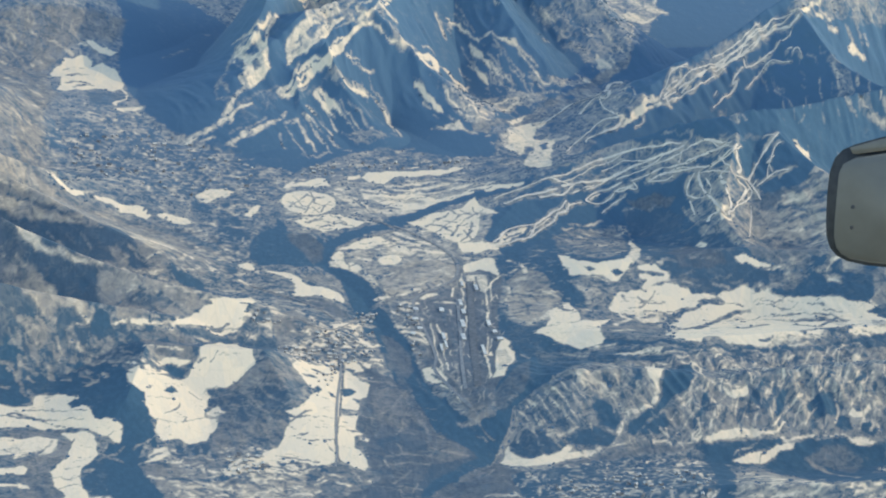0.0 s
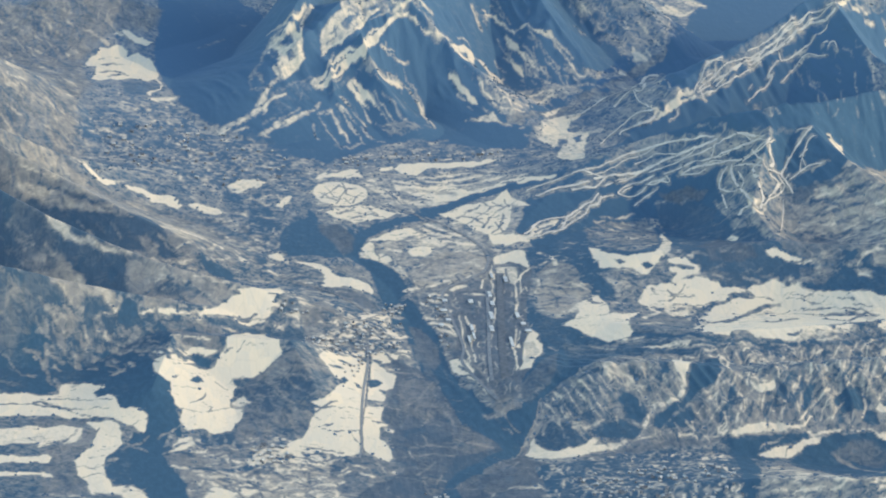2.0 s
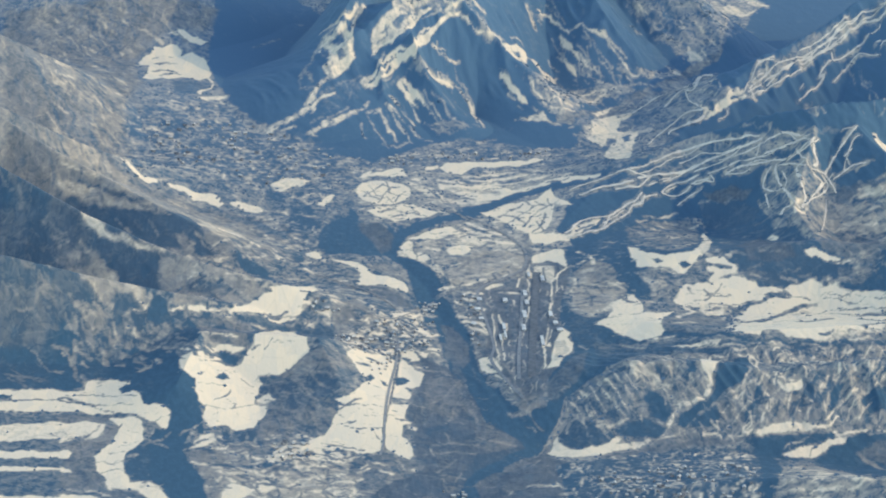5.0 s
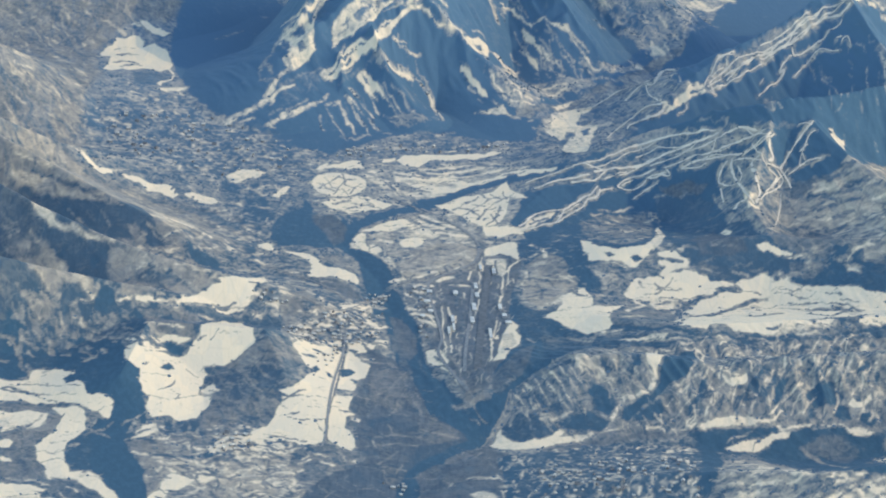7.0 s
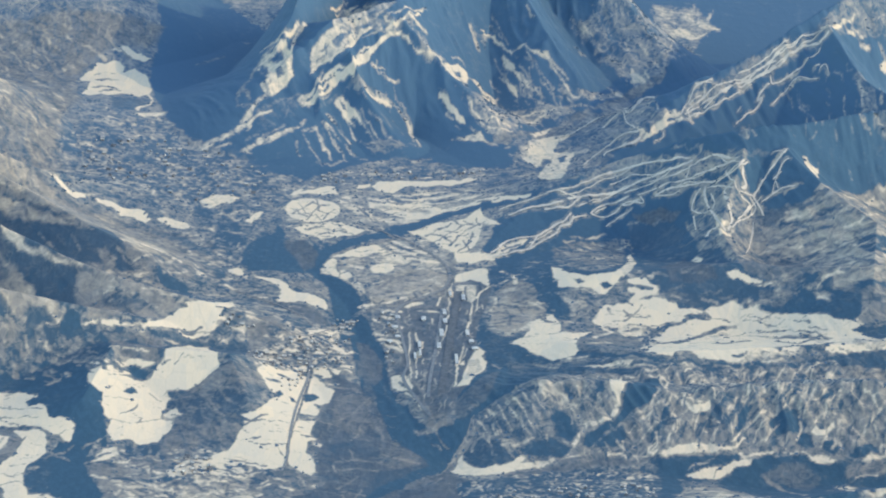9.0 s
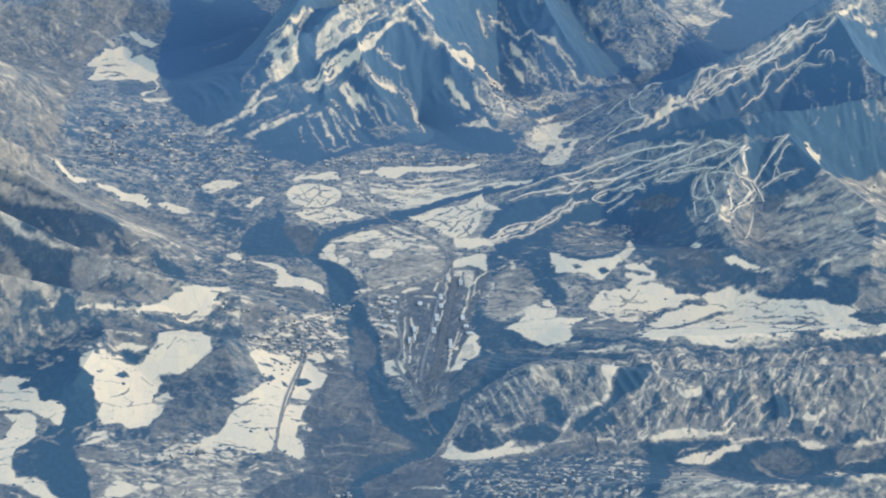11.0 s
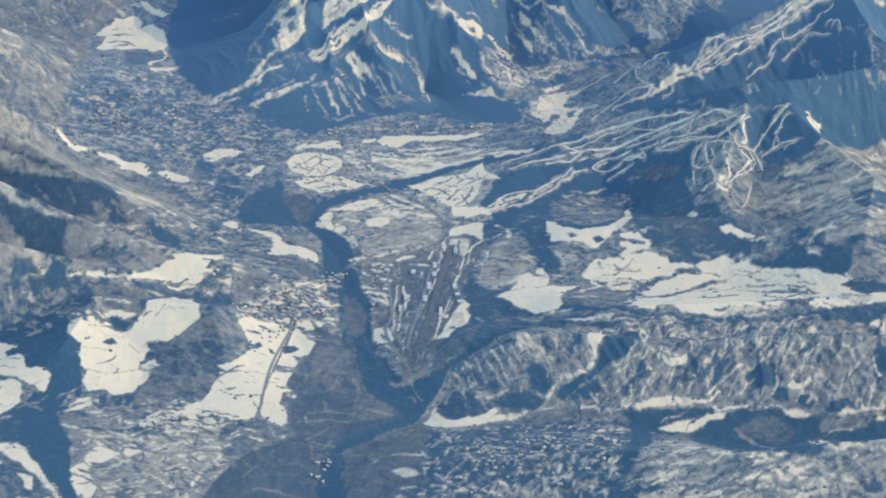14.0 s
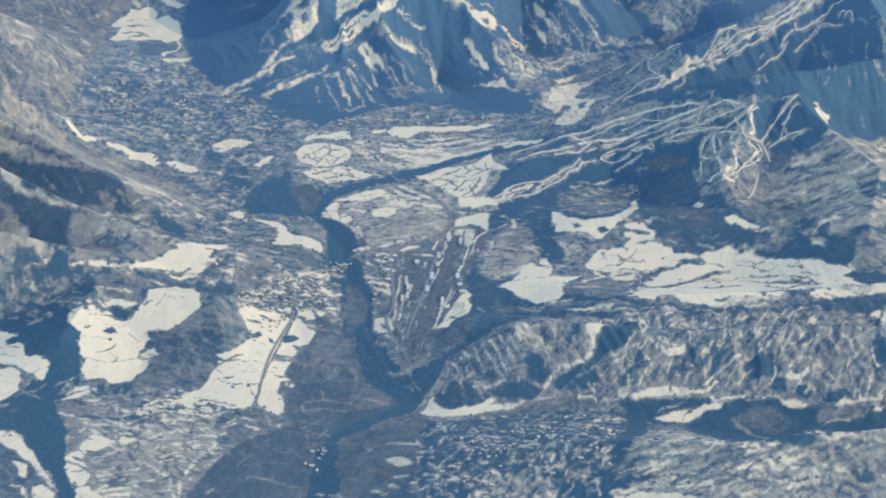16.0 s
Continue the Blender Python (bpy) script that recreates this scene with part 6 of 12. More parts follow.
line(0.6, 0.1, 4.8, [(58.5, 334.7), (68.9, 333.5)])
line(0.5, 0.1, 1.4, [(61.7, 328), (64.1, 305.4)])
line(0.5, 0.1, 1.6, [(138.1, 227.4), (142.1, 228.7), (146.1, 223.2), (144.2, 220.7)])
line(0.4, 0.1, 1.8, [(124.5, 235.2), (136.2, 227.9)])
field(0.3, 0.1, 1, [(182, 347.5), (189, 349.9), (178, 219.2), (173.1, 215.4), (170, 221.2)])
line(0.6, 0, 1.5, [(175.1, 223.9), (177.2, 218.1)])
line(0.5, 0, 1.7, [(180.4, 221.8), (182.9, 218)])
line(0.5, 0, 1.2, [(228.1, 365.8), (232.1, 361)])
line(0.5, 0, 1.2, [(222, 226.5), (227.9, 232.4)])
line(0.35, 0, 1.2, [(232.1, 361), (226.9, 236.6)])
line(0.3, 0, 1.3, [(225.9, 363.6), (235.8, 348)])
line(0.25, 0, 1.1, [(246, 356.7), (251.6, 339)])
line(0.3, 0, 1, [(252.4, 373.2), (261.8, 347.7), (258.6, 249)])
line(0.3, 0, 1, [(260.5, 371), (270, 350.5)])
line(0.25, 0, 1, [(256.1, 356.3), (252.2, 247.1)])
field(0.92, 0, 0.4, [(246.8, 402), (250.8, 399.4), (256, 389.4), (257.5, 383.9), (252.1, 390.1), (248, 396.2)])
line(0.85, 0, 5.2, [(254.9, 407.5), (257.9, 397.6)])
line(0.8, 0, 1.6, [(248.1, 392.7), (254.8, 386.1), (260.5, 378.3)])
field(0.8, 0, 0.5, [(241.3, 424.2), (254.7, 427.5), (246.8, 410.4), (244.8, 403), (240.7, 401.3), (238.9, 409.8), (241.6, 413.3)])
line(0.75, 0, 3.1, [(266.6, 435.8), (277.6, 435.3)])
line(0.4, 0, 9, [(262.5, 380.1), (276.4, 405.8)])
field(0.9, 0, 0.4, [(217.8, 211.7), (221.2, 212.6), (224.2, 205.3), (229.1, 210.4), (228.4, 185), (224.1, 176.1), (220.4, 182.6), (216.8, 190.5)])
line(0.35, 0, 1.7, [(209.6, 193.7), (215.3, 192.8)])
line(0.3, 0, 0.9, [(229.5, 212.5), (232.4, 215.5)])
field(0.02, 0, 0.8, [(-7.3, 131.9), (2.4, 178.4), (30.7, 191.2), (54.7, 214.6), (79.1, 225.6), (103.4, 226), (130.4, 220.3), (161.5, 210.1), (174.5, 197), (176.8, 190.3), (189.4, 187.3), (197.2, 201.7), (209.9, 212.3), (229.1, 183.4), (261.1, 210.8), (261, 207), (219.6, 156.7), (204.3, 157.8), (188.7, 161.2), (185.1, 172.9), (146.3, 186.4), (138.6, 175.4), (134, 155.2), (95.9, 169.5), (87.7, 170.6), (71.4, 163.3), (55.1, 163.6), (42.9, 151.4), (14.4, 106.6), (2.6, 108.7)])
line(0.45, 0.05, 6.2, [(103.4, 219.4), (126.7, 213.1), (150.2, 207.9), (168.6, 193.2)])
line(0.3, 0.05, 7, [(63, 212.1), (91.4, 219.6), (118.9, 212.8)])
field(0.85, 0.05, 0.5, [(0.7, 123.6), (4.6, 138.6), (10.6, 149.1), (16.6, 151.4), (24.7, 155.4), (20.7, 144), (12.6, 135.9), (8.6, 121.8), (2.7, 119)])
line(0.05, 0, 2, [(6.6, 131.3), (12.7, 140.9), (18.7, 145.3)])
line(0.5, 0.1, 2, [(95.8, 184.2), (109.6, 183.8)])
field(0.3, 0.05, 1, [(146.4, 194.3), (157.3, 184.3), (165.7, 165.5), (185.1, 168), (185.5, 156.8), (176.3, 146.7), (165.1, 123.4), (148.6, 109), (138.7, 135.9), (137.3, 163.7), (142.4, 178.5)])
field(0.92, 0.05, 0.5, [(152.3, 152), (156.1, 139.3), (159, 131.5), (165.3, 136), (167.3, 130.6), (161.4, 114), (156.3, 114.8), (153.3, 130.8)])
field(0.2, 0.4, 0.3, [(154.5, 134.2), (157.4, 132.5), (158.9, 129.1), (155.7, 127.1)])
line(0.5, 0.3, 1.3, [(135.2, 167.1), (137.5, 149.6), (140, 126.4)])
line(0.5, 0.3, 2.3, [(167.4, 134.8), (176.9, 139)])
line(0.4, 0.4, 2, [(188.1, 139.1), (194.2, 146.5)])
line(0.4, 0.4, 2.2, [(185.7, 125.1), (189.6, 127.3)])
field(0.14, 0.9, 1, [(97.7, 192), (107.5, 193.1), (123.3, 189.2), (131.9, 183.5), (127.3, 178), (115.6, 179.6), (101.7, 186.1)])
line(0.6, 0.2, 1.5, [(113.6, 182.3), (122.6, 179.2)])
field(0.06, 0.3, 1, [(95.8, 184.2), (127.3, 175.1), (135.8, 152.4), (131.2, 135.9), (114.6, 144.8), (97.8, 163.2)])
field(0.3, 0.2, 1.5, [(-126.8, 268.9), (-94.3, 302.5), (-69.2, 314.9), (-39.2, 304), (-9.5, 301), (15.8, 304.5), (10.6, 234.8), (-17.9, 234.8), (-50.5, 214.2), (-83.9, 232.1), (-133.6, 233.9), (-150.6, 242.4)])
line(0.6, 0.3, 4, [(-98.4, 295.5), (-88, 303.8)])
line(0.6, 0.3, 4.1, [(-81.2, 286.7), (-68.7, 295.4)])
line(0.6, 0.3, 4.2, [(-62.7, 309), (-52.2, 316.2)])
line(0.6, 0.3, 4.3, [(-51.6, 284.2), (-39.1, 291.7)])
line(0.6, 0.3, 4.8, [(-30.7, 303.2), (-18, 299.7)])
line(0.6, 0.3, 4.2, [(-118.5, 270.6), (-108.3, 277.5)])
line(0.6, 0.3, 3.8, [(-24.2, 280.1), (-9.5, 292.7)])
line(0.6, 0.3, 4.7, [(-93.5, 275.7), (-78.7, 271.4)])
line(0.6, 0.3, 6.8, [(-9.7, 247.6), (2.6, 250.4)])
line(0.6, 0.3, 4.7, [(15.7, 286.7), (26.2, 291.7)])
line(0.6, 0.3, 5.1, [(-7.8, 223.8), (2.5, 230.2)])
line(0.08, 0.1, 5.7, [(-111.9, 262.2), (-97.4, 267.6)])
line(0.08, 0.1, 5.1, [(-69, 307.7), (-56.1, 298)])
line(0.08, 0.1, 5.7, [(-39.3, 307.7), (-26.5, 301.6)])
line(0.08, 0.1, 4.7, [(-85.6, 292), (-72.6, 279.9)])
line(0.08, 0.1, 6.7, [(-17.9, 266.8), (3.1, 282.3)])
line(0.08, 0.1, 4.2, [(3.1, 288.2), (15.1, 261.2)])
field(1, 0, 0.4, [(-92.6, 248.1), (-88, 259.9), (-72.2, 264.3), (-51.4, 268.5), (-34.7, 275.5), (-25.4, 273.8), (-22.1, 282.9), (-13.7, 282.2), (-26.2, 267.2), (-38.7, 262.6), (-55.3, 255.7), (-65.7, 254.8), (-75.8, 239.7), (-86.2, 239.9)])
field(0.95, 0, 0.4, [(-149.4, 219), (-143.8, 231.9), (-134.3, 231.4), (-128.9, 240.8), (-123.7, 244.3), (-117.4, 243.1), (-116, 228), (-124.9, 223.9), (-137.3, 223.8)])
field(0.9, 0.1, 0.4, [(-104.3, 248.2), (-93.7, 253.9), (-92.6, 248.1), (-100.8, 242.9)])
field(0.5, 0.3, 1, [(-117.2, 237.2), (-92.4, 239.9), (-73.6, 236.5), (-55.2, 249.7), (-30.3, 255.5), (-17.9, 258.5), (-7.6, 247.1), (-7.8, 223.8), (-17.9, 215.2), (-34.1, 210.5), (-91.4, 209.6), (-112.4, 220.5)])
line(0.85, 0.1, 4.4, [(-73.5, 231.8), (-55, 240.3), (-38.5, 246.5)])
line(0.85, 0.1, 4.7, [(-67.2, 226.1), (-46.6, 233.4), (-30.2, 241)])
line(0.85, 0.1, 5.2, [(-54.7, 220.3), (-34.2, 225.7), (-13.8, 233.4)])
line(0.85, 0.1, 4.6, [(-91.9, 224.6), (-75.3, 222.1)])
line(0.1, 0.2, 3.4, [(-67.3, 231.9), (-42.6, 240)])
line(0.1, 0.2, 3.5, [(-75.4, 224.4), (-58.8, 223)])
line(0.1, 0.2, 3.8, [(-46.5, 224.4), (-30.2, 230.1)])
line(0.1, 0.2, 3.6, [(-30.3, 252.6), (-15.9, 241.3)])
line(0.1, 0.2, 3.5, [(-92.1, 230.5), (-77.6, 229.8)])
field(0.93, 0.05, 0.5, [(-151.3, 193), (-148.7, 205.1), (-142.8, 210.9), (-132.7, 215.3), (-122.3, 212.7), (-113.8, 205.1), (-112.1, 191.6), (-114.8, 177.4), (-122.5, 169.1), (-134.6, 167.8), (-144.9, 171.4), (-150.5, 178.3)])
field(0.93, 0.05, 0.5, [(-142.7, 151.6), (-134.3, 162.2), (-122.4, 166.8), (-112.6, 174.4), (-102.9, 165), (-93.9, 161.1), (-90.7, 159.5), (-101.5, 146.3), (-113.3, 140.7), (-121, 133.7), (-129.3, 140.9), (-137.6, 145.9)])
line(0.38, 0.4, 1.6, [(-146.5, 179.1), (-139.8, 191.8), (-132.4, 208.4)])
line(0.38, 0.4, 1.2, [(-134.7, 170), (-130.7, 187.9), (-127.2, 202.4)])
line(0.38, 0.4, 1.5, [(-130.6, 213.4), (-126.9, 194.4), (-119.1, 184.5)])
line(0.38, 0.4, 1.4, [(-122.7, 172.4), (-119.4, 190.2), (-115.5, 196.7)])
line(0.38, 0.4, 1.6, [(-142.4, 202.9), (-137.5, 186.6), (-131.1, 178.7)])
line(0.38, 0.4, 2.7, [(-146.5, 164.3), (-130.4, 165.2), (-110.6, 173.7)])
line(0.38, 0.4, 2.5, [(-133.8, 151.1), (-125.2, 157.3), (-113.9, 155)])
line(0.38, 0.4, 2.2, [(-125.3, 141.7), (-117.7, 150.9), (-107.9, 156.2)])
line(0.38, 0.4, 2.8, [(-132.3, 204.9), (-122, 203.5)])
line(0.38, 0.4, 1.4, [(-124.7, 172), (-129.2, 182.5)])
line(0.38, 0.4, 1.4, [(-112.4, 168.8), (-105.7, 153.2)])
line(0.38, 0.4, 1.8, [(-143.7, 187.6), (-135, 175.7)])
field(0.72, 0.25, 0.6, [(-116.5, 219.7), (-108.1, 215.5), (-95.4, 206.4), (-90.9, 193.5), (-82.5, 186), (-66.3, 188.9), (-54.1, 183.9), (-66.1, 177.1), (-78.2, 175.5), (-90.5, 178.8), (-98.9, 188.5), (-107.4, 198.3)])
field(0.9, 0.1, 0.5, [(-91.6, 216.5), (-75.2, 216.3), (-58.7, 218.4), (-44.3, 214), (-38.1, 207.4), (-26, 214.1), (-9.8, 224.9), (6.5, 224.9), (24.5, 218.3), (24.5, 214), (6.4, 214), (-9.8, 212.4), (-21.9, 204.7), (-38, 198.9), (-50.1, 187.5), (-62.2, 186.9), (-74.6, 193.3), (-85.1, 202.7), (-90.5, 207.4)])
line(0.6, 0.5, 7, [(-83.1, 206.6), (-66.7, 206.4), (-50.3, 201.8)])
line(0.4, 0.5, 1.7, [(-116.2, 213.9), (-105.3, 195.2), (-94.5, 178)])
line(0.3, 0.4, 1.4, [(-99.5, 205.6), (-90.6, 184.4), (-78.1, 173.2), (-70.4, 153.7)])
line(0.3, 0.4, 2.8, [(-86.8, 190.9), (-66.3, 188.9)])
line(0.3, 0.4, 1, [(-91.4, 209.6), (-95, 195)])
field(0.5, 0.3, 0.8, [(-111.3, 191.8), (-94.9, 189.3), (-90.3, 173.1), (-81.9, 163.5), (-89.9, 161.9), (-106.4, 170)])
field(0.02, 0, 0.6, [(-122.7, 100.7), (-119.5, 117.5), (-109, 133.8), (-93.5, 147.8), (-77.7, 158.6), (-62, 175.2), (-50, 184.1), (-34, 200.8), (-17.9, 211.7), (-3.7, 218.3), (-1.7, 209.3), (-15.8, 199.9), (-29.9, 191.1), (-41.9, 180.7), (-57.7, 164), (-67.4, 148.4), (-81.3, 143.6), (-93, 133.6), (-104.5, 120.4), (-112, 108.1), (-117.4, 96.7), (-122.1, 86.8)])
line(0.6, 0.3, 2, [(-84.2, 172.1), (-73.5, 151.2), (-65.3, 140.9)])
line(0.3, 0.5, 1.7, [(-75.6, 155.4), (-67.2, 137.5), (-49.1, 128.4), (-36.9, 112.2), (-30.8, 95.3), (-28.6, 81)])
field(0.04, 0, 1, [(-171.9, 118.3), (-164.7, 130.7), (-151.5, 144.3), (-146.4, 123.3), (-127.9, 110.5), (-122.3, 91.2), (-119.1, 73.9), (-129.9, 70.1), (-141.5, 67.9), (-157.1, 67.6), (-167, 71), (-175.4, 80), (-174.8, 101.5)])
field(0.1, 0.85, 1.2, [(-146.6, 126.5), (-132.9, 131.4), (-123.2, 111.4), (-123.6, 86.5), (-130.1, 75.5), (-137.1, 95.8), (-143.6, 107.5)])
field(0.94, 0.05, 0.5, [(-62.5, 160.1), (-53.7, 166.7), (-45.8, 176.3), (-37.8, 180.6), (-29.8, 183.3), (-21.7, 185.7), (-17.8, 192.5), (-13.8, 202.7), (-10.6, 207), (-8.9, 190.8), (-3.6, 179.7), (4.4, 173.2), (-3.6, 172.6), (-9.6, 175.7), (-11.4, 151.7), (-13.3, 136.1), (-19.3, 127.8), (-29.2, 124.9), (-35.2, 129.4), (-41.3, 139.5), (-47.4, 146.7), (-53.5, 155.3)])
line(0.38, 0.4, 1.9, [(-49.5, 153.2), (-41.6, 165.2), (-31.7, 176.1)])
line(0.38, 0.4, 1.7, [(-39.4, 147.1), (-31.5, 161), (-21.6, 175.3)])
line(0.38, 0.4, 1.3, [(-31.3, 134.9), (-26.2, 151), (-20.7, 165.3)])
line(0.38, 0.4, 1.3, [(-25.2, 127.4), (-17.4, 140.8), (-15.5, 162)])
line(0.38, 0.4, 1.7, [(-21.7, 182.6), (-15.6, 174.5)])
line(0.38, 0.4, 2.1, [(-44.8, 158.1), (-37.5, 156.1), (-29.3, 140.3)])
line(0.38, 0.4, 2.7, [(-34.4, 165.6), (-26.3, 161.5)])
line(0.38, 0.4, 1.9, [(-19.6, 167.1), (-12.8, 174.2)])
line(0.38, 0.4, 1.2, [(-17.3, 130.9), (-21.4, 145.9)])
line(0.38, 0.4, 2.1, [(-29.8, 183.3), (-24.9, 175.6), (-17.6, 176.8)])
line(0.38, 0.4, 1.1, [(-13.7, 186.5), (-11.2, 174)])
field(0.95, 0, 0.5, [(-28.4, 125), (-21.2, 123.7), (-9.3, 126.8), (0.6, 128.4), (6.6, 124.4), (0.7, 116.8), (-9.2, 112.6), (-17.1, 106.7), (-25.8, 107.5), (-29, 115)])
line(0.2, 0.3, 2.6, [(-28.9, 107.2), (-21, 101.4), (-13.1, 103.4)])
field(0.3, 0.5, 1, [(-33.1, 119.5), (-28.4, 125), (-26.5, 100.6), (-20.8, 87), (-26.6, 76.4), (-30.8, 95.3)])
field(0.96, 0, 0.5, [(-111.8, 102.8), (-104.2, 111.8), (-92.8, 126), (-81, 130.4), (-74.7, 120.7), (-76.5, 114.9), (-88.3, 109.4), (-99.9, 102.9), (-107.7, 99.3)])
field(0.6, 0.4, 0.8, [(-88.4, 112.7), (-74.7, 120.7), (-65.1, 132.3), (-53, 125), (-40.9, 113.8), (-34.8, 104.6), (-40.7, 99), (-52.4, 97.6), (-64.3, 101.1), (-80, 98.1)])
line(0.88, 0.1, 3.5, [(-73.8, 131.5), (-64.8, 121.8), (-54.8, 117.6)])
line(0.88, 0.1, 3.3, [(-71.2, 140.4), (-59.1, 130.8), (-48.9, 121.2)])
line(0.88, 0.1, 4, [(-64.5, 109.4), (-52.7, 108.7), (-40.8, 105.9)])
line(0.88, 0.1, 3.9, [(-84.2, 105.9), (-68.5, 108.9), (-58.4, 101.9)])
line(0.88, 0.1, 4.1, [(-74.6, 115.3), (-64.6, 113.5)])
line(0.15, 0.4, 2.1, [(-74.9, 126), (-66.7, 116.4), (-52.7, 110.7)])
line(0.15, 0.4, 2.1, [(-71.1, 133.9), (-56.9, 122.6)])
line(0.15, 0.4, 2.6, [(-92.1, 104.4), (-76.3, 107.4)])
line(0.15, 0.4, 2.4, [(-79.1, 93), (-64.2, 95.8), (-52.6, 104.6)])
line(0.15, 0.4, 2.4, [(-52.8, 117.8), (-40.9, 113.8)])
field(0.95, 0, 0.5, [(-85.7, 88.5), (-76.1, 96.8), (-66.2, 98.6), (-68.8, 89.6), (-73.6, 80.2), (-82.6, 78.5)])
field(0.92, 0.05, 0.5, [(-118.4, 91.8), (-111.7, 100.7), (-107.2, 88.2), (-101, 78.7), (-96.7, 69), (-100.4, 63.9), (-108.3, 65.9), (-114.6, 78.5)])
line(0.2, 0.4, 1.2, [(-108.3, 95), (-104.5, 68.7)])
line(0.2, 0.4, 3.2, [(-111.7, 100.7), (-96, 103.7), (-80.2, 103.5)])
field(0.5, 0.5, 0.8, [(-106.9, 99.4), (-88.1, 103), (-83.8, 92.1), (-87.2, 75.6), (-75.5, 75.7), (-79.1, 64.5), (-90.6, 59.6), (-95, 74.2), (-103.1, 83.6)])
line(0.75, 0.2, 3.9, [(-99.4, 89.1), (-91.4, 85.3)])
line(0.7, 0.3, 1.8, [(-94.8, 69.2), (-92.3, 54.5), (-86.1, 40.3)])
line(0.3, 0.4, 1.3, [(-87.5, 86.1), (-90.9, 69.6)])
field(0.6, 0.4, 0.6, [(-118.2, 87.3), (-111.3, 73.6), (-102.2, 59.1), (-90.6, 59.6), (-86.2, 45.1), (-87.8, 35.4), (-98.1, 54.3), (-110, 62.1), (-118.3, 73.9)])
line(0.8, 0.1, 2.8, [(-117.9, 82.9), (-110.2, 65.9), (-100.4, 62)])
field(0.52, 0.9, 0.8, [(-83.8, 40.4), (-80.8, 55.9), (-71.4, 70.1), (-61.9, 82.4), (-48.4, 93.1), (-34.6, 89.9), (-28.6, 81), (-30.4, 65.3), (-36.1, 53.9), (-45.6, 39.8), (-57, 31.6), (-70.3, 27.1), (-81, 24.2)])
line(0.3, 0.9, 2.2, [(-78.7, 51.1), (-67.5, 70.9), (-52.2, 84.3)])
line(0.3, 0.8, 2.5, [(-80.2, 35.8), (-72.8, 47.1), (-67, 48.1)])
line(0.66, 0.7, 3.2, [(-55.7, 65.8), (-40.3, 73.9), (-34.3, 64.6)])
line(0.66, 0.8, 3.8, [(-70.7, 42.3), (-51.6, 51)])
line(0.35, 0.9, 2.9, [(-63.7, 74.7), (-48, 67.2)])
line(0.15, 0.6, 1.2, [(-84.3, 45.2), (-82.5, 26.1), (-80.7, 16.4)])
line(0.85, 0.1, 3, [(-79.8, 23.2), (-70.3, 25.1), (-59, 37.3)])
line(0.85, 0.1, 3, [(-88.3, 16.5), (-81, 24.2)])
line(0.3, 0.6, 3.2, [(-77.7, 16.5), (-58.7, 21.2), (-47.4, 31.4), (-32.2, 54.6)])
line(0.6, 0.4, 2.3, [(-89.4, 26), (-84.6, 18.3)])
field(0.02, 0, 0.8, [(-119.1, 73.9), (-106.4, 68.7), (-98.1, 54.3), (-89.7, 35.4), (-85.3, 16.4), (-92.5, 5.3), (-95.6, -14), (-87.7, -25.9), (-82.9, -59.3), (-98.2, -48.7), (-103.5, -7), (-108.5, 22.5), (-111.6, 54.8), (-117.6, 58.3)])
field(0.03, 0, 0.6, [(-92.2, -2.2), (-86.9, 6.9), (-80.1, -2.8), (-78.3, -26.4), (-70.3, -45), (-66, -67.6), (-64.2, -96), (-66.7, -116), (-61.8, -142), (-47.8, -163.1), (-33.4, -184.3), (-26.1, -196.6), (-19.4, -186.2), (-12.7, -171.4), (-9.5, -157.3), (4.6, -148.1), (27.1, -99.1), (28.8, -154), (11.7, -160.1), (-2.2, -171.7), (-9, -179.7), (-12.2, -197), (-18.8, -210.3), (-23.7, -231.2), (-29, -229.5), (-36.2, -216.7), (-43.3, -211.1), (-57.6, -197.6), (-63.3, -179.2), (-67.5, -154.7), (-71.8, -126.9), (-76.2, -96.3), (-82.6, -69.3), (-89.2, -36.7)])
field(0.12, 0.85, 0.8, [(-87.2, -40.9), (-79.6, -44.7), (-68.3, -76.4), (-67.7, -99.7), (-72.1, -116.5), (-78, -97), (-83.3, -69.6)])
field(1, 0, 0.4, [(-163.4, 55.9), (-152.5, 55.9), (-145.3, 52.1), (-140.4, 46.8), (-134.1, 35.6), (-124.3, 31.9), (-116.4, 28.1), (-111.6, 23.4), (-110.4, 13.1), (-112.3, 3.1), (-119.5, 10.1), (-127.4, 16.5), (-138.6, 12.4), (-144.6, 16.4), (-143.9, 25.6), (-142.6, 36.1), (-148, 43.3), (-156.2, 52.1)])
line(0.35, 0.6, 3, [(-134.6, 46), (-125.3, 54.8), (-116.9, 41.3)])
line(0.4, 0.6, 2.3, [(-124.8, 43.8), (-115.6, 55.8), (-112.9, 37.4)])
field(0.35, 0.5, 1, [(-138.7, 50.3), (-125.5, 60.4), (-111.4, 49.7), (-111.7, 26.7), (-124.5, 36.2)])
line(0.5, 0.4, 2.5, [(-111.3, 92.7), (-105.1, 83.5)])
field(0.15, 0.8, 1.5, [(-160.8, -1), (-146.3, 13), (-127.2, 11.6), (-115.4, 4.1), (-107, -15.4), (-114.2, -27.7), (-126, -15.1), (-137.8, -5.9), (-153, -5.5)])
line(0.55, 0.5, 4.6, [(-160.8, -1), (-145.6, -1.1), (-129.9, -12.9), (-116, -29.1)])
field(0.3, 0.9, 1.5, [(-158.3, -51.3), (-142.8, -21), (-137.9, -46.9), (-129.9, -55.4), (-134.8, -68.8), (-156.6, -73.9)])
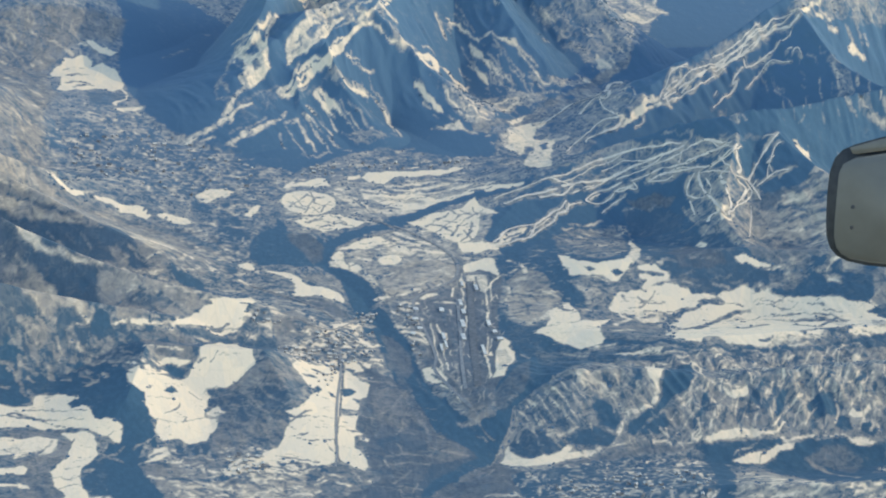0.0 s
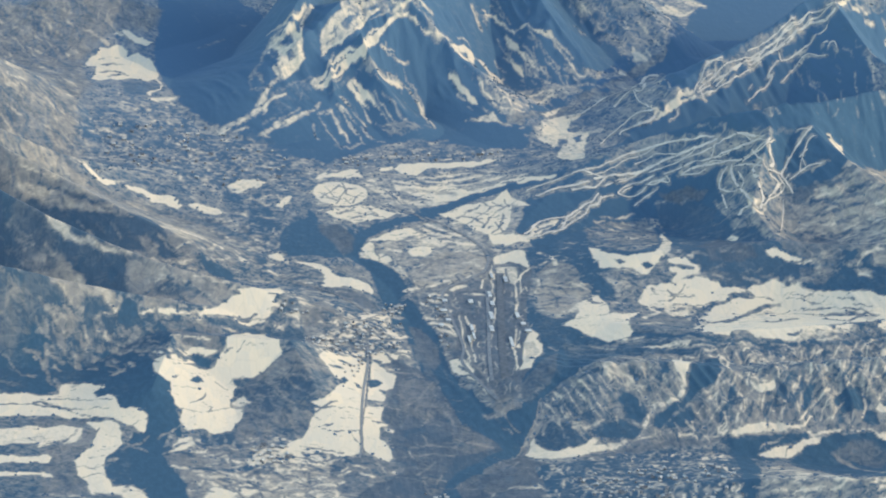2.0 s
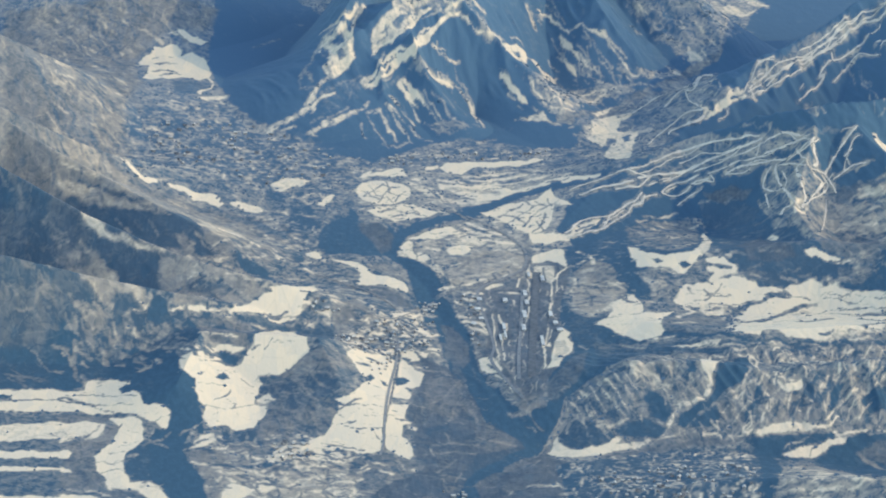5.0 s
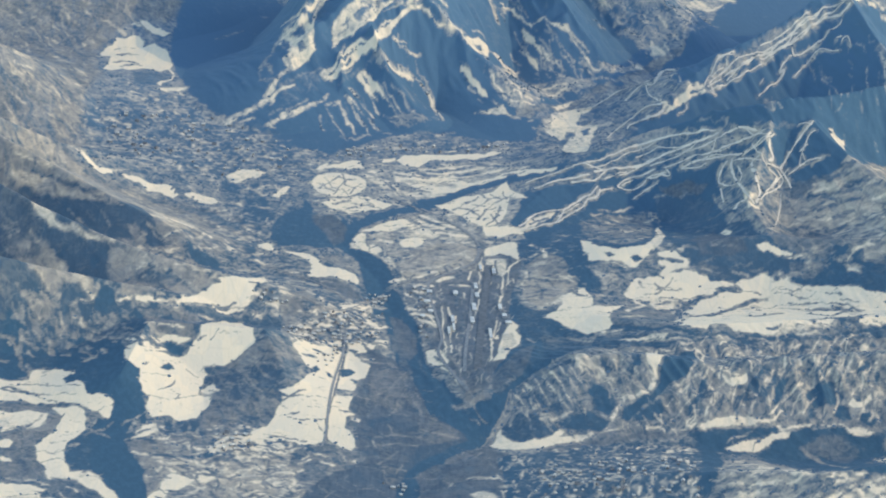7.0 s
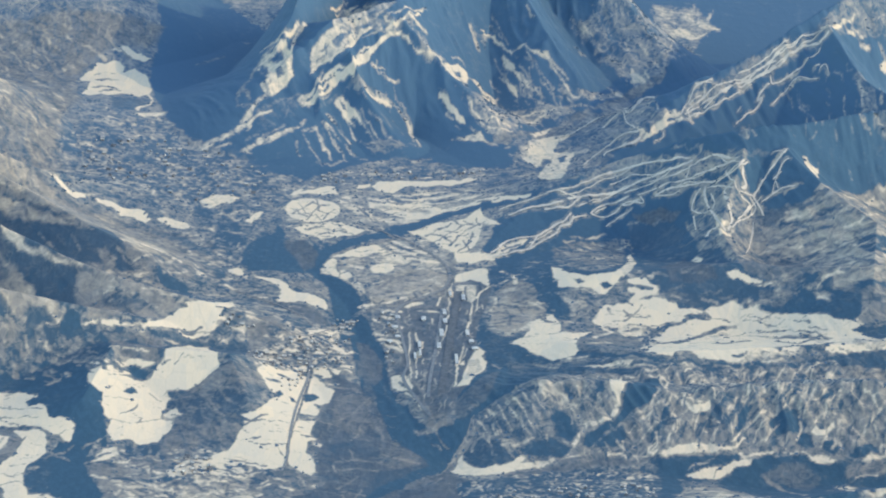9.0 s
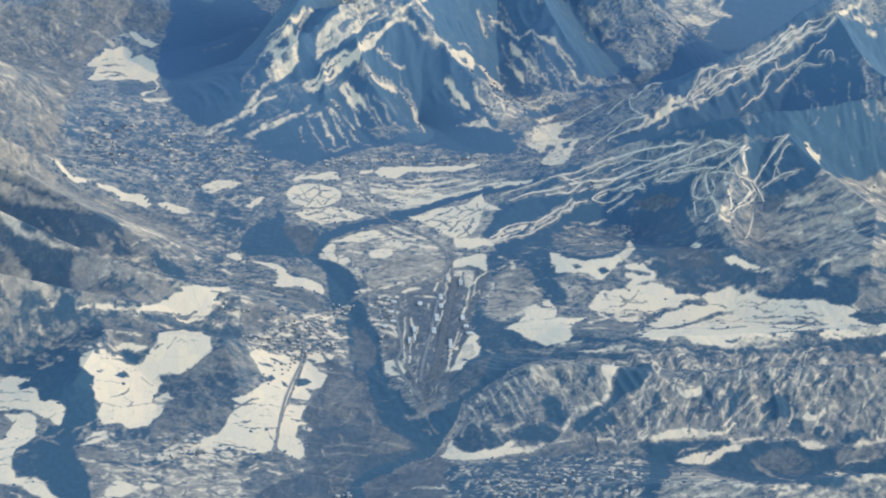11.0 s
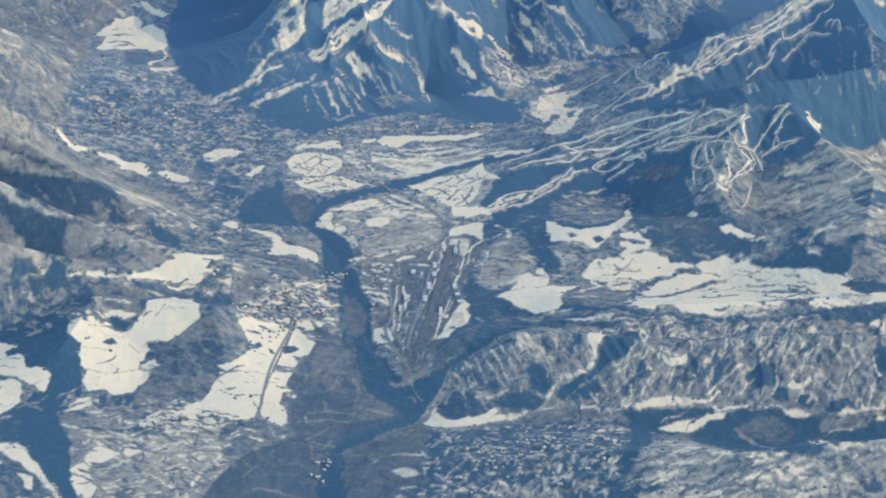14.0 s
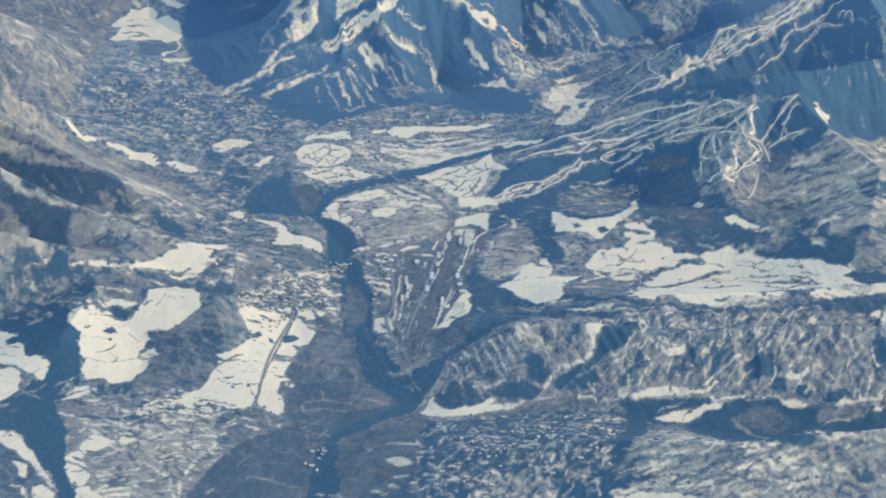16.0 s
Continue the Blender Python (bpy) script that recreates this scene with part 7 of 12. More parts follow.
line(0.75, 0.3, 5.9, [(-158.6, -47.4), (-154, -49.5)])
line(0.7, 0.4, 2.9, [(-142.6, -26.5), (-134.6, -37.4), (-131, -56.1)])
line(0.75, 0.2, 2.9, [(-104.7, -26.1), (-94.9, -13.7)])
line(0.6, 0.3, 3.6, [(-100.6, -34.5), (-91.4, -27.5)])
line(0.06, 0.1, 3.8, [(-128.8, -39.2), (-120.8, -49.6)])
line(0.06, 0.1, 3.6, [(-115.6, 9.2), (-107.6, -0.4), (-103.1, -18.6)])
field(0.14, 0.95, 0.6, [(-62.5, 18.5), (-30, 24.1), (-28.4, 60.5), (-20.8, 76.9), (-7.2, 86), (-1.4, 67.9), (-2.2, 34.1), (-7.2, 0.2), (-9.2, -44.7), (-7.3, -82.8), (-13.2, -138.3), (-20, -155.2), (-23.3, -171.3), (-21.3, -180.7), (-33.5, -181.2), (-37.3, -167.4), (-44.8, -143.1), (-53, -121), (-56.6, -77.1), (-56.7, -40.5), (-65, -2)])
field(0.3, 0.5, 0.8, [(-85.1, 11.6), (-64.4, 18.1), (-60, -6), (-56.7, -40.5), (-57.3, -77), (-63.5, -96.2), (-66, -67.6), (-72.3, -40.5), (-79.8, -12.3)])
field(0.94, 0, 0.4, [(-26.7, 86.1), (-17, 92.3), (-11.1, 99.8), (-4.4, 99.8), (-0.6, 78.7), (-3.4, 61), (-8.4, 72.7), (-15, 76.1), (-21.5, 70.5), (-25.4, 74.6)])
line(0.2, 0.4, 1.7, [(-25.6, 94), (-15, 95.4), (-7.2, 104.1), (-1.4, 94.3), (0.5, 72.8)])
line(0.3, 0.5, 3.2, [(-27.7, 71), (-16.9, 71), (-9.1, 69.6), (-7.2, 53.8)])
field(0.75, 0.3, 0.5, [(-30.4, 63.3), (-21.5, 68.4), (-11.1, 66.8), (-9.8, 44.7), (-13.6, 30.9), (-21.3, 46), (-28.3, 47.1)])
line(0.15, 0.8, 1.2, [(-25.3, 64.2), (-24.4, 45.8)])
line(0.15, 0.8, 1.2, [(-18.4, 63.8), (-17.5, 40.9)])
line(0.88, 0.2, 1.4, [(-7.2, 53.8), (-9, 35.2), (-12.1, 6.5), (-14.4, -33.8)])
line(0.88, 0.2, 1.3, [(-12.9, 40.4), (-13.6, 0.5), (-15.9, -28.3)])
line(0.88, 0.2, 2, [(-9.1, 44.6), (-7.2, 53.8), (-2.2, 60.8)])
line(0.88, 0.2, 1.3, [(-29, 45), (-28.9, 24.1), (-28, 0.9)])
line(0.88, 0.2, 1.3, [(-16.6, -43.8), (-18.3, -71.6), (-21, -117.8)])
line(0.88, 0.2, 1.4, [(-27.9, -10.5), (-30.8, -32), (-33.1, -56.3), (-34.7, -80.9)])
line(0.88, 0.2, 1.3, [(-56.3, -0.4), (-54, -25.5), (-51.6, -55), (-51.8, -77.9), (-48.9, -113.2)])
line(0.88, 0.2, 1.6, [(-63.7, -11.6), (-59.6, -25.6)])
line(0.88, 0.2, 3.6, [(-47.1, 16.3), (-35.7, 15.8)])
line(0.88, 0.2, 1.4, [(-39.3, 1.1), (-37.3, -10.1)])
line(0.88, 0.2, 1.4, [(-34.1, 44), (-35.8, 28.4)])
line(0.88, 0.2, 1.3, [(-46, -55.3), (-47.5, -78.9), (-45.3, -109.3)])
line(0.88, 0.2, 1.4, [(-50.2, -25.6), (-47, -40.8)])
line(0.88, 0.2, 1.3, [(-44.4, -41), (-44.7, -64.6)])
line(0.88, 0.2, 1.5, [(-61.1, -40.3), (-57.1, -54.7)])
line(0.88, 0.2, 1.3, [(-19.3, -82.3), (-21.7, -135.3)])
line(0.88, 0.2, 1.3, [(-14.7, -53.6), (-17.1, -82.3)])
line(0.08, 0.9, 1.1, [(-31.3, 39.4), (-31.7, 1), (-32.1, -41.9), (-33.2, -81.1)])
line(0.08, 0.9, 1.1, [(-58.3, 4.2), (-55.5, -25.5), (-54.1, -59.5), (-54.1, -94.5), (-50.5, -122.3)])
line(0.08, 0.9, 1.1, [(-23.7, 56.1), (-23.4, 0.8), (-24.7, -52.4), (-27.4, -109.6)])
line(0.08, 0.9, 1.2, [(-10.9, 35.5), (-12.1, -11.5), (-16.6, -43.8)])
line(0.08, 0.9, 1.1, [(-37.2, -20.9), (-40.1, -79.8), (-41.6, -126.6)])
line(0.08, 0.9, 1.1, [(-31, -108.2), (-28.9, -149.7)])
line(0.08, 0.9, 1.1, [(-23.8, -71), (-25.5, -141.6), (-26.8, -170.8)])
line(0.34, 0.95, 1.6, [(-54.8, 19.9), (-57.6, 7.3), (-53.3, -20.4), (-49.8, -50.4), (-50, -78.3), (-47.1, -114), (-41.5, -134.9)])
line(0.34, 0.95, 1.5, [(-27.5, -61.5), (-29.2, -108.7), (-30.7, -148.9)])
line(0.34, 0.95, 1.4, [(-40.1, -93), (-40.7, -136.7), (-39.2, -160.5)])
line(0.88, 0.15, 4.4, [(-69.9, 12.2), (-62.3, 13.5)])
line(0.88, 0.15, 4.3, [(-71.6, 2.2), (-63.9, 0.2)])
line(0.88, 0.15, 4, [(-67.4, -12), (-59.8, -15.8)])
line(0.88, 0.15, 4, [(-72.4, -35.9), (-59.3, -40.4)])
line(0.88, 0.15, 3.8, [(-74.6, -26.5), (-68.9, -29.2)])
line(0.88, 0.15, 3.3, [(-56.7, 19.5), (-51.2, 28.6), (-47.4, 31.4)])
line(0.88, 0.15, 3.1, [(-89.1, 16.5), (-85.4, 21.3)])
line(0.88, 0.15, 3.4, [(-79, -2.9), (-73.2, -7.6)])
line(0.88, 0.15, 2.4, [(-64.7, -44.9), (-56.3, -59.3)])
line(0.88, 0.15, 3.6, [(-70.3, -45), (-62.8, -49.6)])
line(0.05, 0.2, 3, [(-77.4, 6.8), (-71.5, -2.7)])
line(0.05, 0.2, 4.6, [(-69.5, -4.4), (-61.9, -7.3)])
line(0.05, 0.2, 4.4, [(-70.9, -21.8), (-61.5, -25.8)])
line(0.05, 0.2, 2.2, [(-47.1, 13.3), (-42.3, 1), (-43.6, -20.6)])
line(0.05, 0.2, 2.6, [(-66.4, -54.1), (-58.6, -68)])
line(0.05, 0.2, 1.9, [(-40.7, -41.2), (-38.6, -60.4)])
line(0.05, 0.2, 1.9, [(-81.2, 6.7), (-78.7, -12.4)])
field(0.97, 0.05, 0.4, [(-20.3, -135.9), (-16.7, -119.7), (-14.6, -82.1), (-11, -63.5), (-7.3, -52.7), (-1.8, -60.1), (-5.5, -68.8), (0, -78.5), (-1.1, -89.2), (-7.7, -114.5), (-13.2, -133.9)])
field(0.7, 0.5, 0.5, [(-13.5, -72.4), (-7.3, -73.3), (-3.7, -90.1), (-9.6, -124.8), (-14.9, -121.3)])
field(0.92, 0.05, 0.4, [(-63.4, -101.5), (-56.3, -96.8), (-50.7, -106.8), (-46.9, -124.2), (-48.6, -131), (-55.8, -124.1), (-61.3, -115.1)])
line(0.1, 0.2, 2, [(-56, -111.9), (-50.5, -122.3)])
line(0.88, 0.1, 1.6, [(-51.4, -130.9), (-46.6, -142.6), (-41.8, -153.9)])
line(0.35, 0.95, 1.4, [(-48.5, -132.7), (-39.3, -157.1), (-33.8, -169.1), (-30.8, -179.1), (-29.9, -187.9), (-26.1, -199.4), (-21.8, -203.9)])
field(0.3, 0.95, 0.7, [(-37.2, -171), (-26.8, -170.8), (-19.7, -174.6), (-20.3, -180.7), (-30, -183.3), (-36.3, -179.4)])
field(0.1, 0.6, 1, [(-20, -155.2), (-11.4, -143), (-2.2, -113.3), (7.1, -96.3), (4.5, -142.5), (-7.5, -165.9), (-16.2, -174.6), (-19.8, -171.3)])
line(0.06, 0.1, 2.7, [(-30.1, -176), (-16.2, -171.7), (-2.4, -154.3)])
field(0.3, 0.5, 0.8, [(-43.9, -182.2), (-33.5, -182.4), (-31.6, -188.9), (-42, -189.2)])
line(0.4, 0.7, 1.4, [(-32.3, -199.1), (-26.6, -204.9)])
line(0.3, 0.6, 1.3, [(-19.7, -174.6), (-20.3, -180.7), (-28.3, -181.1)])
field(0.36, 0.6, 1, [(-156.6, -73.9), (-135, -65.4), (-105.6, -53.9), (-90.9, -43.1), (-85.9, -80.6), (-94.2, -107), (-102.7, -122.1), (-115, -90.1), (-133.5, -88.7), (-140, -108.3), (-154.4, -115.9)])
line(0.9, 0.1, 3.4, [(-134.2, -78.7), (-123.1, -78.5)])
line(0.9, 0.1, 2.9, [(-120.2, -62.3), (-115.4, -69.3)])
line(0.9, 0.1, 3.4, [(-112.2, -74.1), (-103.1, -68.3)])
line(0.9, 0.1, 4.4, [(-101.6, -60.5), (-94.7, -63.5)])
line(0.9, 0.1, 3, [(-107.3, -56.9), (-102, -49.5)])
line(0.9, 0.1, 2.2, [(-129.3, -66.7), (-124.3, -56.3)])
line(0.9, 0.1, 3.5, [(-104.4, -80.3), (-96.5, -75.1)])
line(0.9, 0.1, 3.2, [(-145.1, -81.4), (-138.2, -84.5)])
line(0.9, 0.1, 3.6, [(-119, -84.2), (-111.6, -85.3)])
line(0.9, 0.1, 4.5, [(-96.9, -84.2), (-90.1, -87)])
line(0.9, 0.1, 3.4, [(-106.2, -39.1), (-97.1, -25.9)])
line(0.9, 0.1, 3.1, [(-136.4, -72.7), (-130.6, -75.6)])
line(0.9, 0.1, 3.5, [(-117.2, -47.1), (-106.4, -33.5)])
line(0.9, 0.1, 3.1, [(-97.4, -71.3), (-89.5, -62.2)])
line(0.9, 0.1, 5.7, [(-147.7, -101.8), (-137.9, -90.1)])
line(0.04, 0.1, 2.8, [(-130.8, -72.9), (-123.6, -68.6)])
line(0.04, 0.1, 3.3, [(-121.3, -76.4), (-113.8, -77.9)])
line(0.04, 0.1, 3.7, [(-110.7, -65.5), (-105.1, -64.3)])
line(0.04, 0.1, 3.2, [(-102.3, -85.9), (-96.9, -82.4)])
line(0.04, 0.1, 3.9, [(-101.1, -70.7), (-95.5, -71.2)])
line(0.04, 0.1, 2.8, [(-126.3, -86.6), (-119.1, -82.8)])
line(0.04, 0.1, 2.8, [(-111.2, -92.7), (-104.2, -86.5)])
line(0.04, 0.1, 2.8, [(-141.7, -76), (-135.7, -78.4)])
line(0.04, 0.1, 3.8, [(-116.6, -60.3), (-110.9, -61.4)])
line(0.04, 0.1, 3, [(-94.2, -75.8), (-89.6, -82)])
line(0.04, 0.1, 4.3, [(-137.1, -91.4), (-129.6, -93.3)])
line(0.04, 0.1, 3.6, [(-98.2, -48.7), (-93.6, -53.2)])
line(0.04, 0.1, 2.9, [(-108.2, -78.6), (-103.9, -75.3)])
line(0.04, 0.1, 3.9, [(-150.3, -85.9), (-144.6, -88.3)])
field(1, 0, 0.4, [(-147.2, -126.7), (-140, -108.3), (-132.7, -105.6), (-122, -98.2), (-116.1, -97.9), (-114.1, -111), (-114.6, -132.2), (-114.6, -142.3), (-116.7, -151), (-116.6, -177.6), (-117.2, -200.6), (-120.1, -211.6), (-120.9, -228.9), (-119.1, -245), (-125, -250.1), (-135.2, -251.8), (-145.6, -249.4), (-156.3, -243), (-166, -252.8), (-165.1, -240.4), (-157.1, -231.3), (-154.3, -221.8), (-151.7, -210), (-148.9, -201.2), (-151.1, -194.2), (-142.7, -188.9), (-135, -168.5), (-130.1, -158.2), (-135.7, -155.6), (-138.6, -148.8), (-142.1, -138)])
field(1, 0, 0.4, [(-112.7, -125.6), (-113.5, -141.5), (-115.2, -152.8), (-116.6, -177.6), (-107.7, -176.3), (-105.3, -165.4), (-106.8, -153.8), (-101.7, -147), (-96.4, -146), (-95.9, -129.9), (-102.7, -122.1), (-105, -108.9), (-100.5, -105.4), (-96.3, -101), (-94.7, -93.1), (-104, -90.5), (-111.8, -96.7)])
field(1, 0, 0.4, [(-116.2, -185.7), (-105.9, -177.8), (-106.5, -188.1), (-108, -200.1), (-104.6, -206), (-107.9, -210.8), (-108.9, -226.9), (-103.4, -234.2), (-100.3, -250.1), (-103.4, -257), (-111.3, -250.2), (-118.5, -243.3), (-119.9, -228.7), (-119.4, -211.4), (-117.4, -197.3)])
field(0.95, 0, 0.4, [(-115.7, -158), (-106.7, -156.7), (-107.9, -171.9), (-115.5, -178.6)])
line(0.05, 0.1, 5.6, [(-138.1, -108.7), (-131.9, -108.6)])
line(0.05, 0.1, 4.1, [(-132.7, -121), (-127.5, -123)])
line(0.05, 0.1, 4.5, [(-129.2, -101.4), (-121.6, -106.1)])
line(0.05, 0.1, 3.8, [(-138.5, -137.2), (-133.1, -135.7)])
line(0.05, 0.1, 3.7, [(-119.9, -104.5), (-114.9, -108.4)])
field(0.04, 0, 0.4, [(-133.2, -155.2), (-130.6, -149.1), (-127.5, -154), (-130.7, -161.4)])
line(0.2, 0.2, 2.1, [(-123.1, -154.2), (-120.7, -159.9)])
field(0.04, 0, 0.4, [(-114.7, -139.4), (-110.1, -136), (-106.3, -139.6), (-109.6, -147.8), (-113, -154.1), (-116, -150.5)])
line(0.1, 0.1, 3.1, [(-109.9, -105.2), (-104.9, -111.6)])
line(0.1, 0.2, 3.6, [(-106.8, -153.8), (-101.3, -156.4)])
line(0.25, 0.3, 2.6, [(-116.6, -177.6), (-109.6, -174.8), (-104.2, -174.2)])
line(0.12, 0.2, 2.8, [(-111.7, -203.8), (-105.7, -204.2)])
field(0.15, 0.5, 0.8, [(-107.9, -209.4), (-102.1, -207.4), (-98.9, -215.3), (-102.7, -225.9), (-107.3, -222.5)])
line(0.8, 0.2, 3.2, [(-104.3, -211.2), (-99, -212.8)])
line(0.3, 0.3, 1.2, [(-144.1, -219.4), (-133.6, -219.8), (-119.7, -218)])
line(0.25, 0.3, 1.4, [(-149.4, -218.3), (-137.5, -213.5)])
line(0.35, 0.3, 1.2, [(-142.1, -197.3), (-128.2, -193.6), (-117.8, -190.4)])
line(0.3, 0.3, 1.2, [(-148.9, -201.2), (-138.9, -193.5), (-135.6, -189.1)])
line(0.4, 0.3, 0.8, [(-126.7, -218), (-121.7, -233.2), (-118.2, -249)])
line(0.45, 0.3, 1.2, [(-132.7, -206.4), (-113.7, -200.5)])
line(0.3, 0.4, 2, [(-156.3, -243), (-145.9, -245.4), (-132, -247.2)])
line(0.5, 0.3, 1.4, [(-115.8, -194.4), (-107, -191.5)])
line(0.1, 0.9, 1.1, [(-114, -82.4), (-113.8, -101.3), (-114.1, -126.6), (-115.9, -153.3), (-117.4, -182.4), (-119.3, -201.5), (-120.4, -218.2), (-119.8, -237), (-118.3, -246.5)])
field(0.25, 0.6, 1.2, [(-138.1, -260.3), (-124.9, -252.5), (-111.1, -253.5), (-97.1, -261.6), (-92.9, -280.9), (-109.5, -287.5), (-122.3, -301.3), (-132.3, -302.9), (-140.3, -280.7)])
line(0.75, 0.2, 2.4, [(-133.3, -255.5), (-127.8, -261.1)])
line(0.75, 0.2, 2.6, [(-126.1, -262.4), (-119, -267.6)])
line(0.75, 0.2, 2, [(-110.6, -263.9), (-106.2, -271.1)])
line(0.75, 0.2, 2.6, [(-133.6, -279.6), (-127.8, -274.7)])
line(0.75, 0.2, 2.9, [(-120.2, -277.4), (-113.3, -280.2)])
line(0.75, 0.2, 2.2, [(-101.8, -270.4), (-96.4, -277.5)])
line(0.04, 0.1, 3.5, [(-129.7, -258.9), (-124.4, -262.1)])
line(0.04, 0.1, 3.3, [(-117.6, -261), (-110.5, -266.2)])
line(0.04, 0.1, 3.4, [(-126.7, -282.4), (-119.7, -286.8)])
line(0.04, 0.1, 2.6, [(-105, -274.9), (-98.9, -283.4)])
line(0.04, 0.1, 3.1, [(-137.7, -268.3), (-132.3, -273)])
line(0.04, 0.1, 3.3, [(-113.6, -272.3), (-109.4, -275.6)])
field(0.09, 0.9, 0.6, [(-104, -90.5), (-94.2, -107), (-81.1, -117.4), (-71.5, -141.3), (-65.5, -163.3), (-57.6, -197.6), (-43.2, -213.3), (-35.4, -220.1), (-30.7, -230.4), (-35.8, -241.3), (-46.2, -240.1), (-51.2, -249), (-62.9, -263.2), (-69.2, -279.6), (-73.7, -299.6), (-74.6, -322.2), (-130.6, -333.3), (-121.8, -310.5), (-102.8, -286.4), (-93.5, -266.6), (-97.6, -249.6), (-101.3, -225.6), (-99.2, -208.6), (-104, -178.5), (-100.6, -157.9), (-98.4, -139.3), (-95.5, -120.9)])
field(0.2, 0.95, 0.8, [(-96.6, -139), (-81, -122.3), (-71.1, -154.6), (-63.2, -182.9), (-64.8, -190.5), (-72.1, -179), (-77, -192.2), (-82, -201.5), (-86.1, -185.2), (-91.2, -190.3), (-95.3, -174)])
line(0.33, 0.95, 1.6, [(-91.8, -173.2), (-83.3, -163.1), (-75.2, -136.6)])
line(0.33, 0.95, 1.2, [(-82, -201.5), (-77.4, -181.1), (-72.6, -163)])
line(0.3, 0.95, 1.3, [(-80.8, -127.2), (-70.9, -163.1), (-63.5, -175.4)])
line(0.3, 0.95, 2.1, [(-99.1, -121.5), (-84.6, -123.1), (-73.1, -145.8)])
line(0.28, 0.9, 1.6, [(-68.9, -171.3), (-62.8, -198.1), (-53.9, -204.9)])
line(0.05, 0.6, 1.9, [(-92.4, -155.9), (-87.3, -148), (-85.9, -137.1)])
line(0.05, 0.5, 1.9, [(-98.8, -175.7), (-94.7, -190.9), (-95.7, -208)])
field(0.06, 0.7, 0.8, [(-95.6, -212.2), (-78.5, -200.9), (-69.6, -207.8), (-57.2, -214.1), (-58.7, -222.7), (-77.7, -225.8), (-91.6, -225.7)])
field(0.17, 0.95, 0.8, [(-64.4, -204.4), (-46.8, -209.4), (-37.9, -219.5), (-39.5, -230.2), (-53.2, -238), (-63.7, -231.8)])
line(0.3, 0.9, 2.4, [(-62.3, -219.1), (-50, -223.7), (-39.5, -226.1)])
line(0.25, 0.9, 2.3, [(-89.5, -236), (-77.6, -229.9), (-62, -231.5)])
line(0.3, 0.9, 2, [(-94.2, -249), (-77.2, -242.2), (-63.4, -244)])
line(0.05, 0.5, 2.5, [(-98.2, -233.4), (-91, -240.4)])
field(0.05, 0.6, 0.8, [(-61.7, -243.7), (-46.4, -234.1), (-42.8, -240.7), (-52.8, -253.1), (-62.7, -268.3), (-70.8, -283.6), (-72.1, -273), (-68.1, -260.7)])
line(0.25, 0.9, 1.5, [(-115.3, -307.9), (-102.5, -294.2), (-89.6, -280.3), (-76.8, -254.3)])
line(0.28, 0.9, 1.2, [(-95, -312.4), (-78.9, -293.5), (-72.8, -273.1)])
field(0.18, 0.95, 1, [(-96, -289.2), (-79.7, -270.8), (-75.6, -292.5), (-81.8, -309.4), (-95, -312.4)])
line(0.7, 0.4, 2, [(-93.6, -306), (-91.4, -302.5)])
line(0.25, 0.9, 2.1, [(-121.1, -324.2), (-108.3, -314.5), (-95, -313.9)])
line(0.5, 0.6, 2.4, [(-125.4, -305.7), (-120.7, -301)])
line(0.06, 0.3, 1.5, [(-92.1, -256.8), (-86.7, -265.5)])
line(0.5, 0.4, 1.1, [(-91, -242), (-89.2, -252.3)])
field(0.04, 0.02, 0.6, [(-73.7, -299.6), (-69.1, -283.2), (-61, -268), (-51.1, -252.8), (-42.8, -240.7), (-32.5, -228.8), (-25.7, -213.3), (-21.3, -225.2), (-25.5, -234.1), (-35.8, -245.7), (-45.9, -257.6), (-52.4, -273.2), (-58.9, -285.6), (-62, -297.7), (-62.1, -322.6), (-75.3, -322.3)])
field(0.14, 0.95, 0.6, [(-21.3, -234.5), (-15.3, -248), (-6.9, -255.6), (-15.5, -282), (-12.2, -302.4), (-10.5, -334.5), (-60.7, -323.1), (-60.3, -300), (-55.5, -285.8), (-45.8, -265.9), (-37.4, -250.3)])
line(0.32, 0.95, 1.3, [(-45.2, -311.9), (-38.9, -286.8), (-32.3, -261.7), (-25.5, -245.1)])
line(0.3, 0.95, 1.2, [(-28.8, -298.9), (-25.6, -280.5), (-20.5, -259.2)])
line(0.33, 0.9, 1.6, [(-55.7, -277.5), (-45.5, -289.6), (-48.6, -302.4)])
field(0.7, 0.6, 0.6, [(-37.9, -314), (-30.4, -312), (-22.1, -315.7), (-20.4, -328.9), (-31.8, -326.7), (-36.8, -321.9)])
line(0.6, 0.6, 1.6, [(-18.2, -286.8), (-14.9, -297.3)])
line(0.6, 0.6, 1.4, [(-18.8, -309.9), (-15.5, -326.3)])
line(0.06, 0.5, 3.3, [(-37.3, -263.3), (-33, -257.8)])
line(0.06, 0.5, 2.4, [(-27.2, -299.2), (-22.2, -295.5)])
line(0.3, 0.9, 2.1, [(-61.6, -314.7), (-51.9, -305.5)])
field(0.06, 0.7, 0.8, [(-32.2, -283.8), (-22.2, -270.4), (-13.8, -282.3), (-18.9, -305.5), (-30.4, -305.5)])
line(0.42, 0.95, 1.1, [(-25.5, -234.1), (-21.4, -220.3), (-13.6, -211.5), (-15.5, -204.7), (-12.9, -197), (-10.7, -185.4), (-7.4, -171.4)])
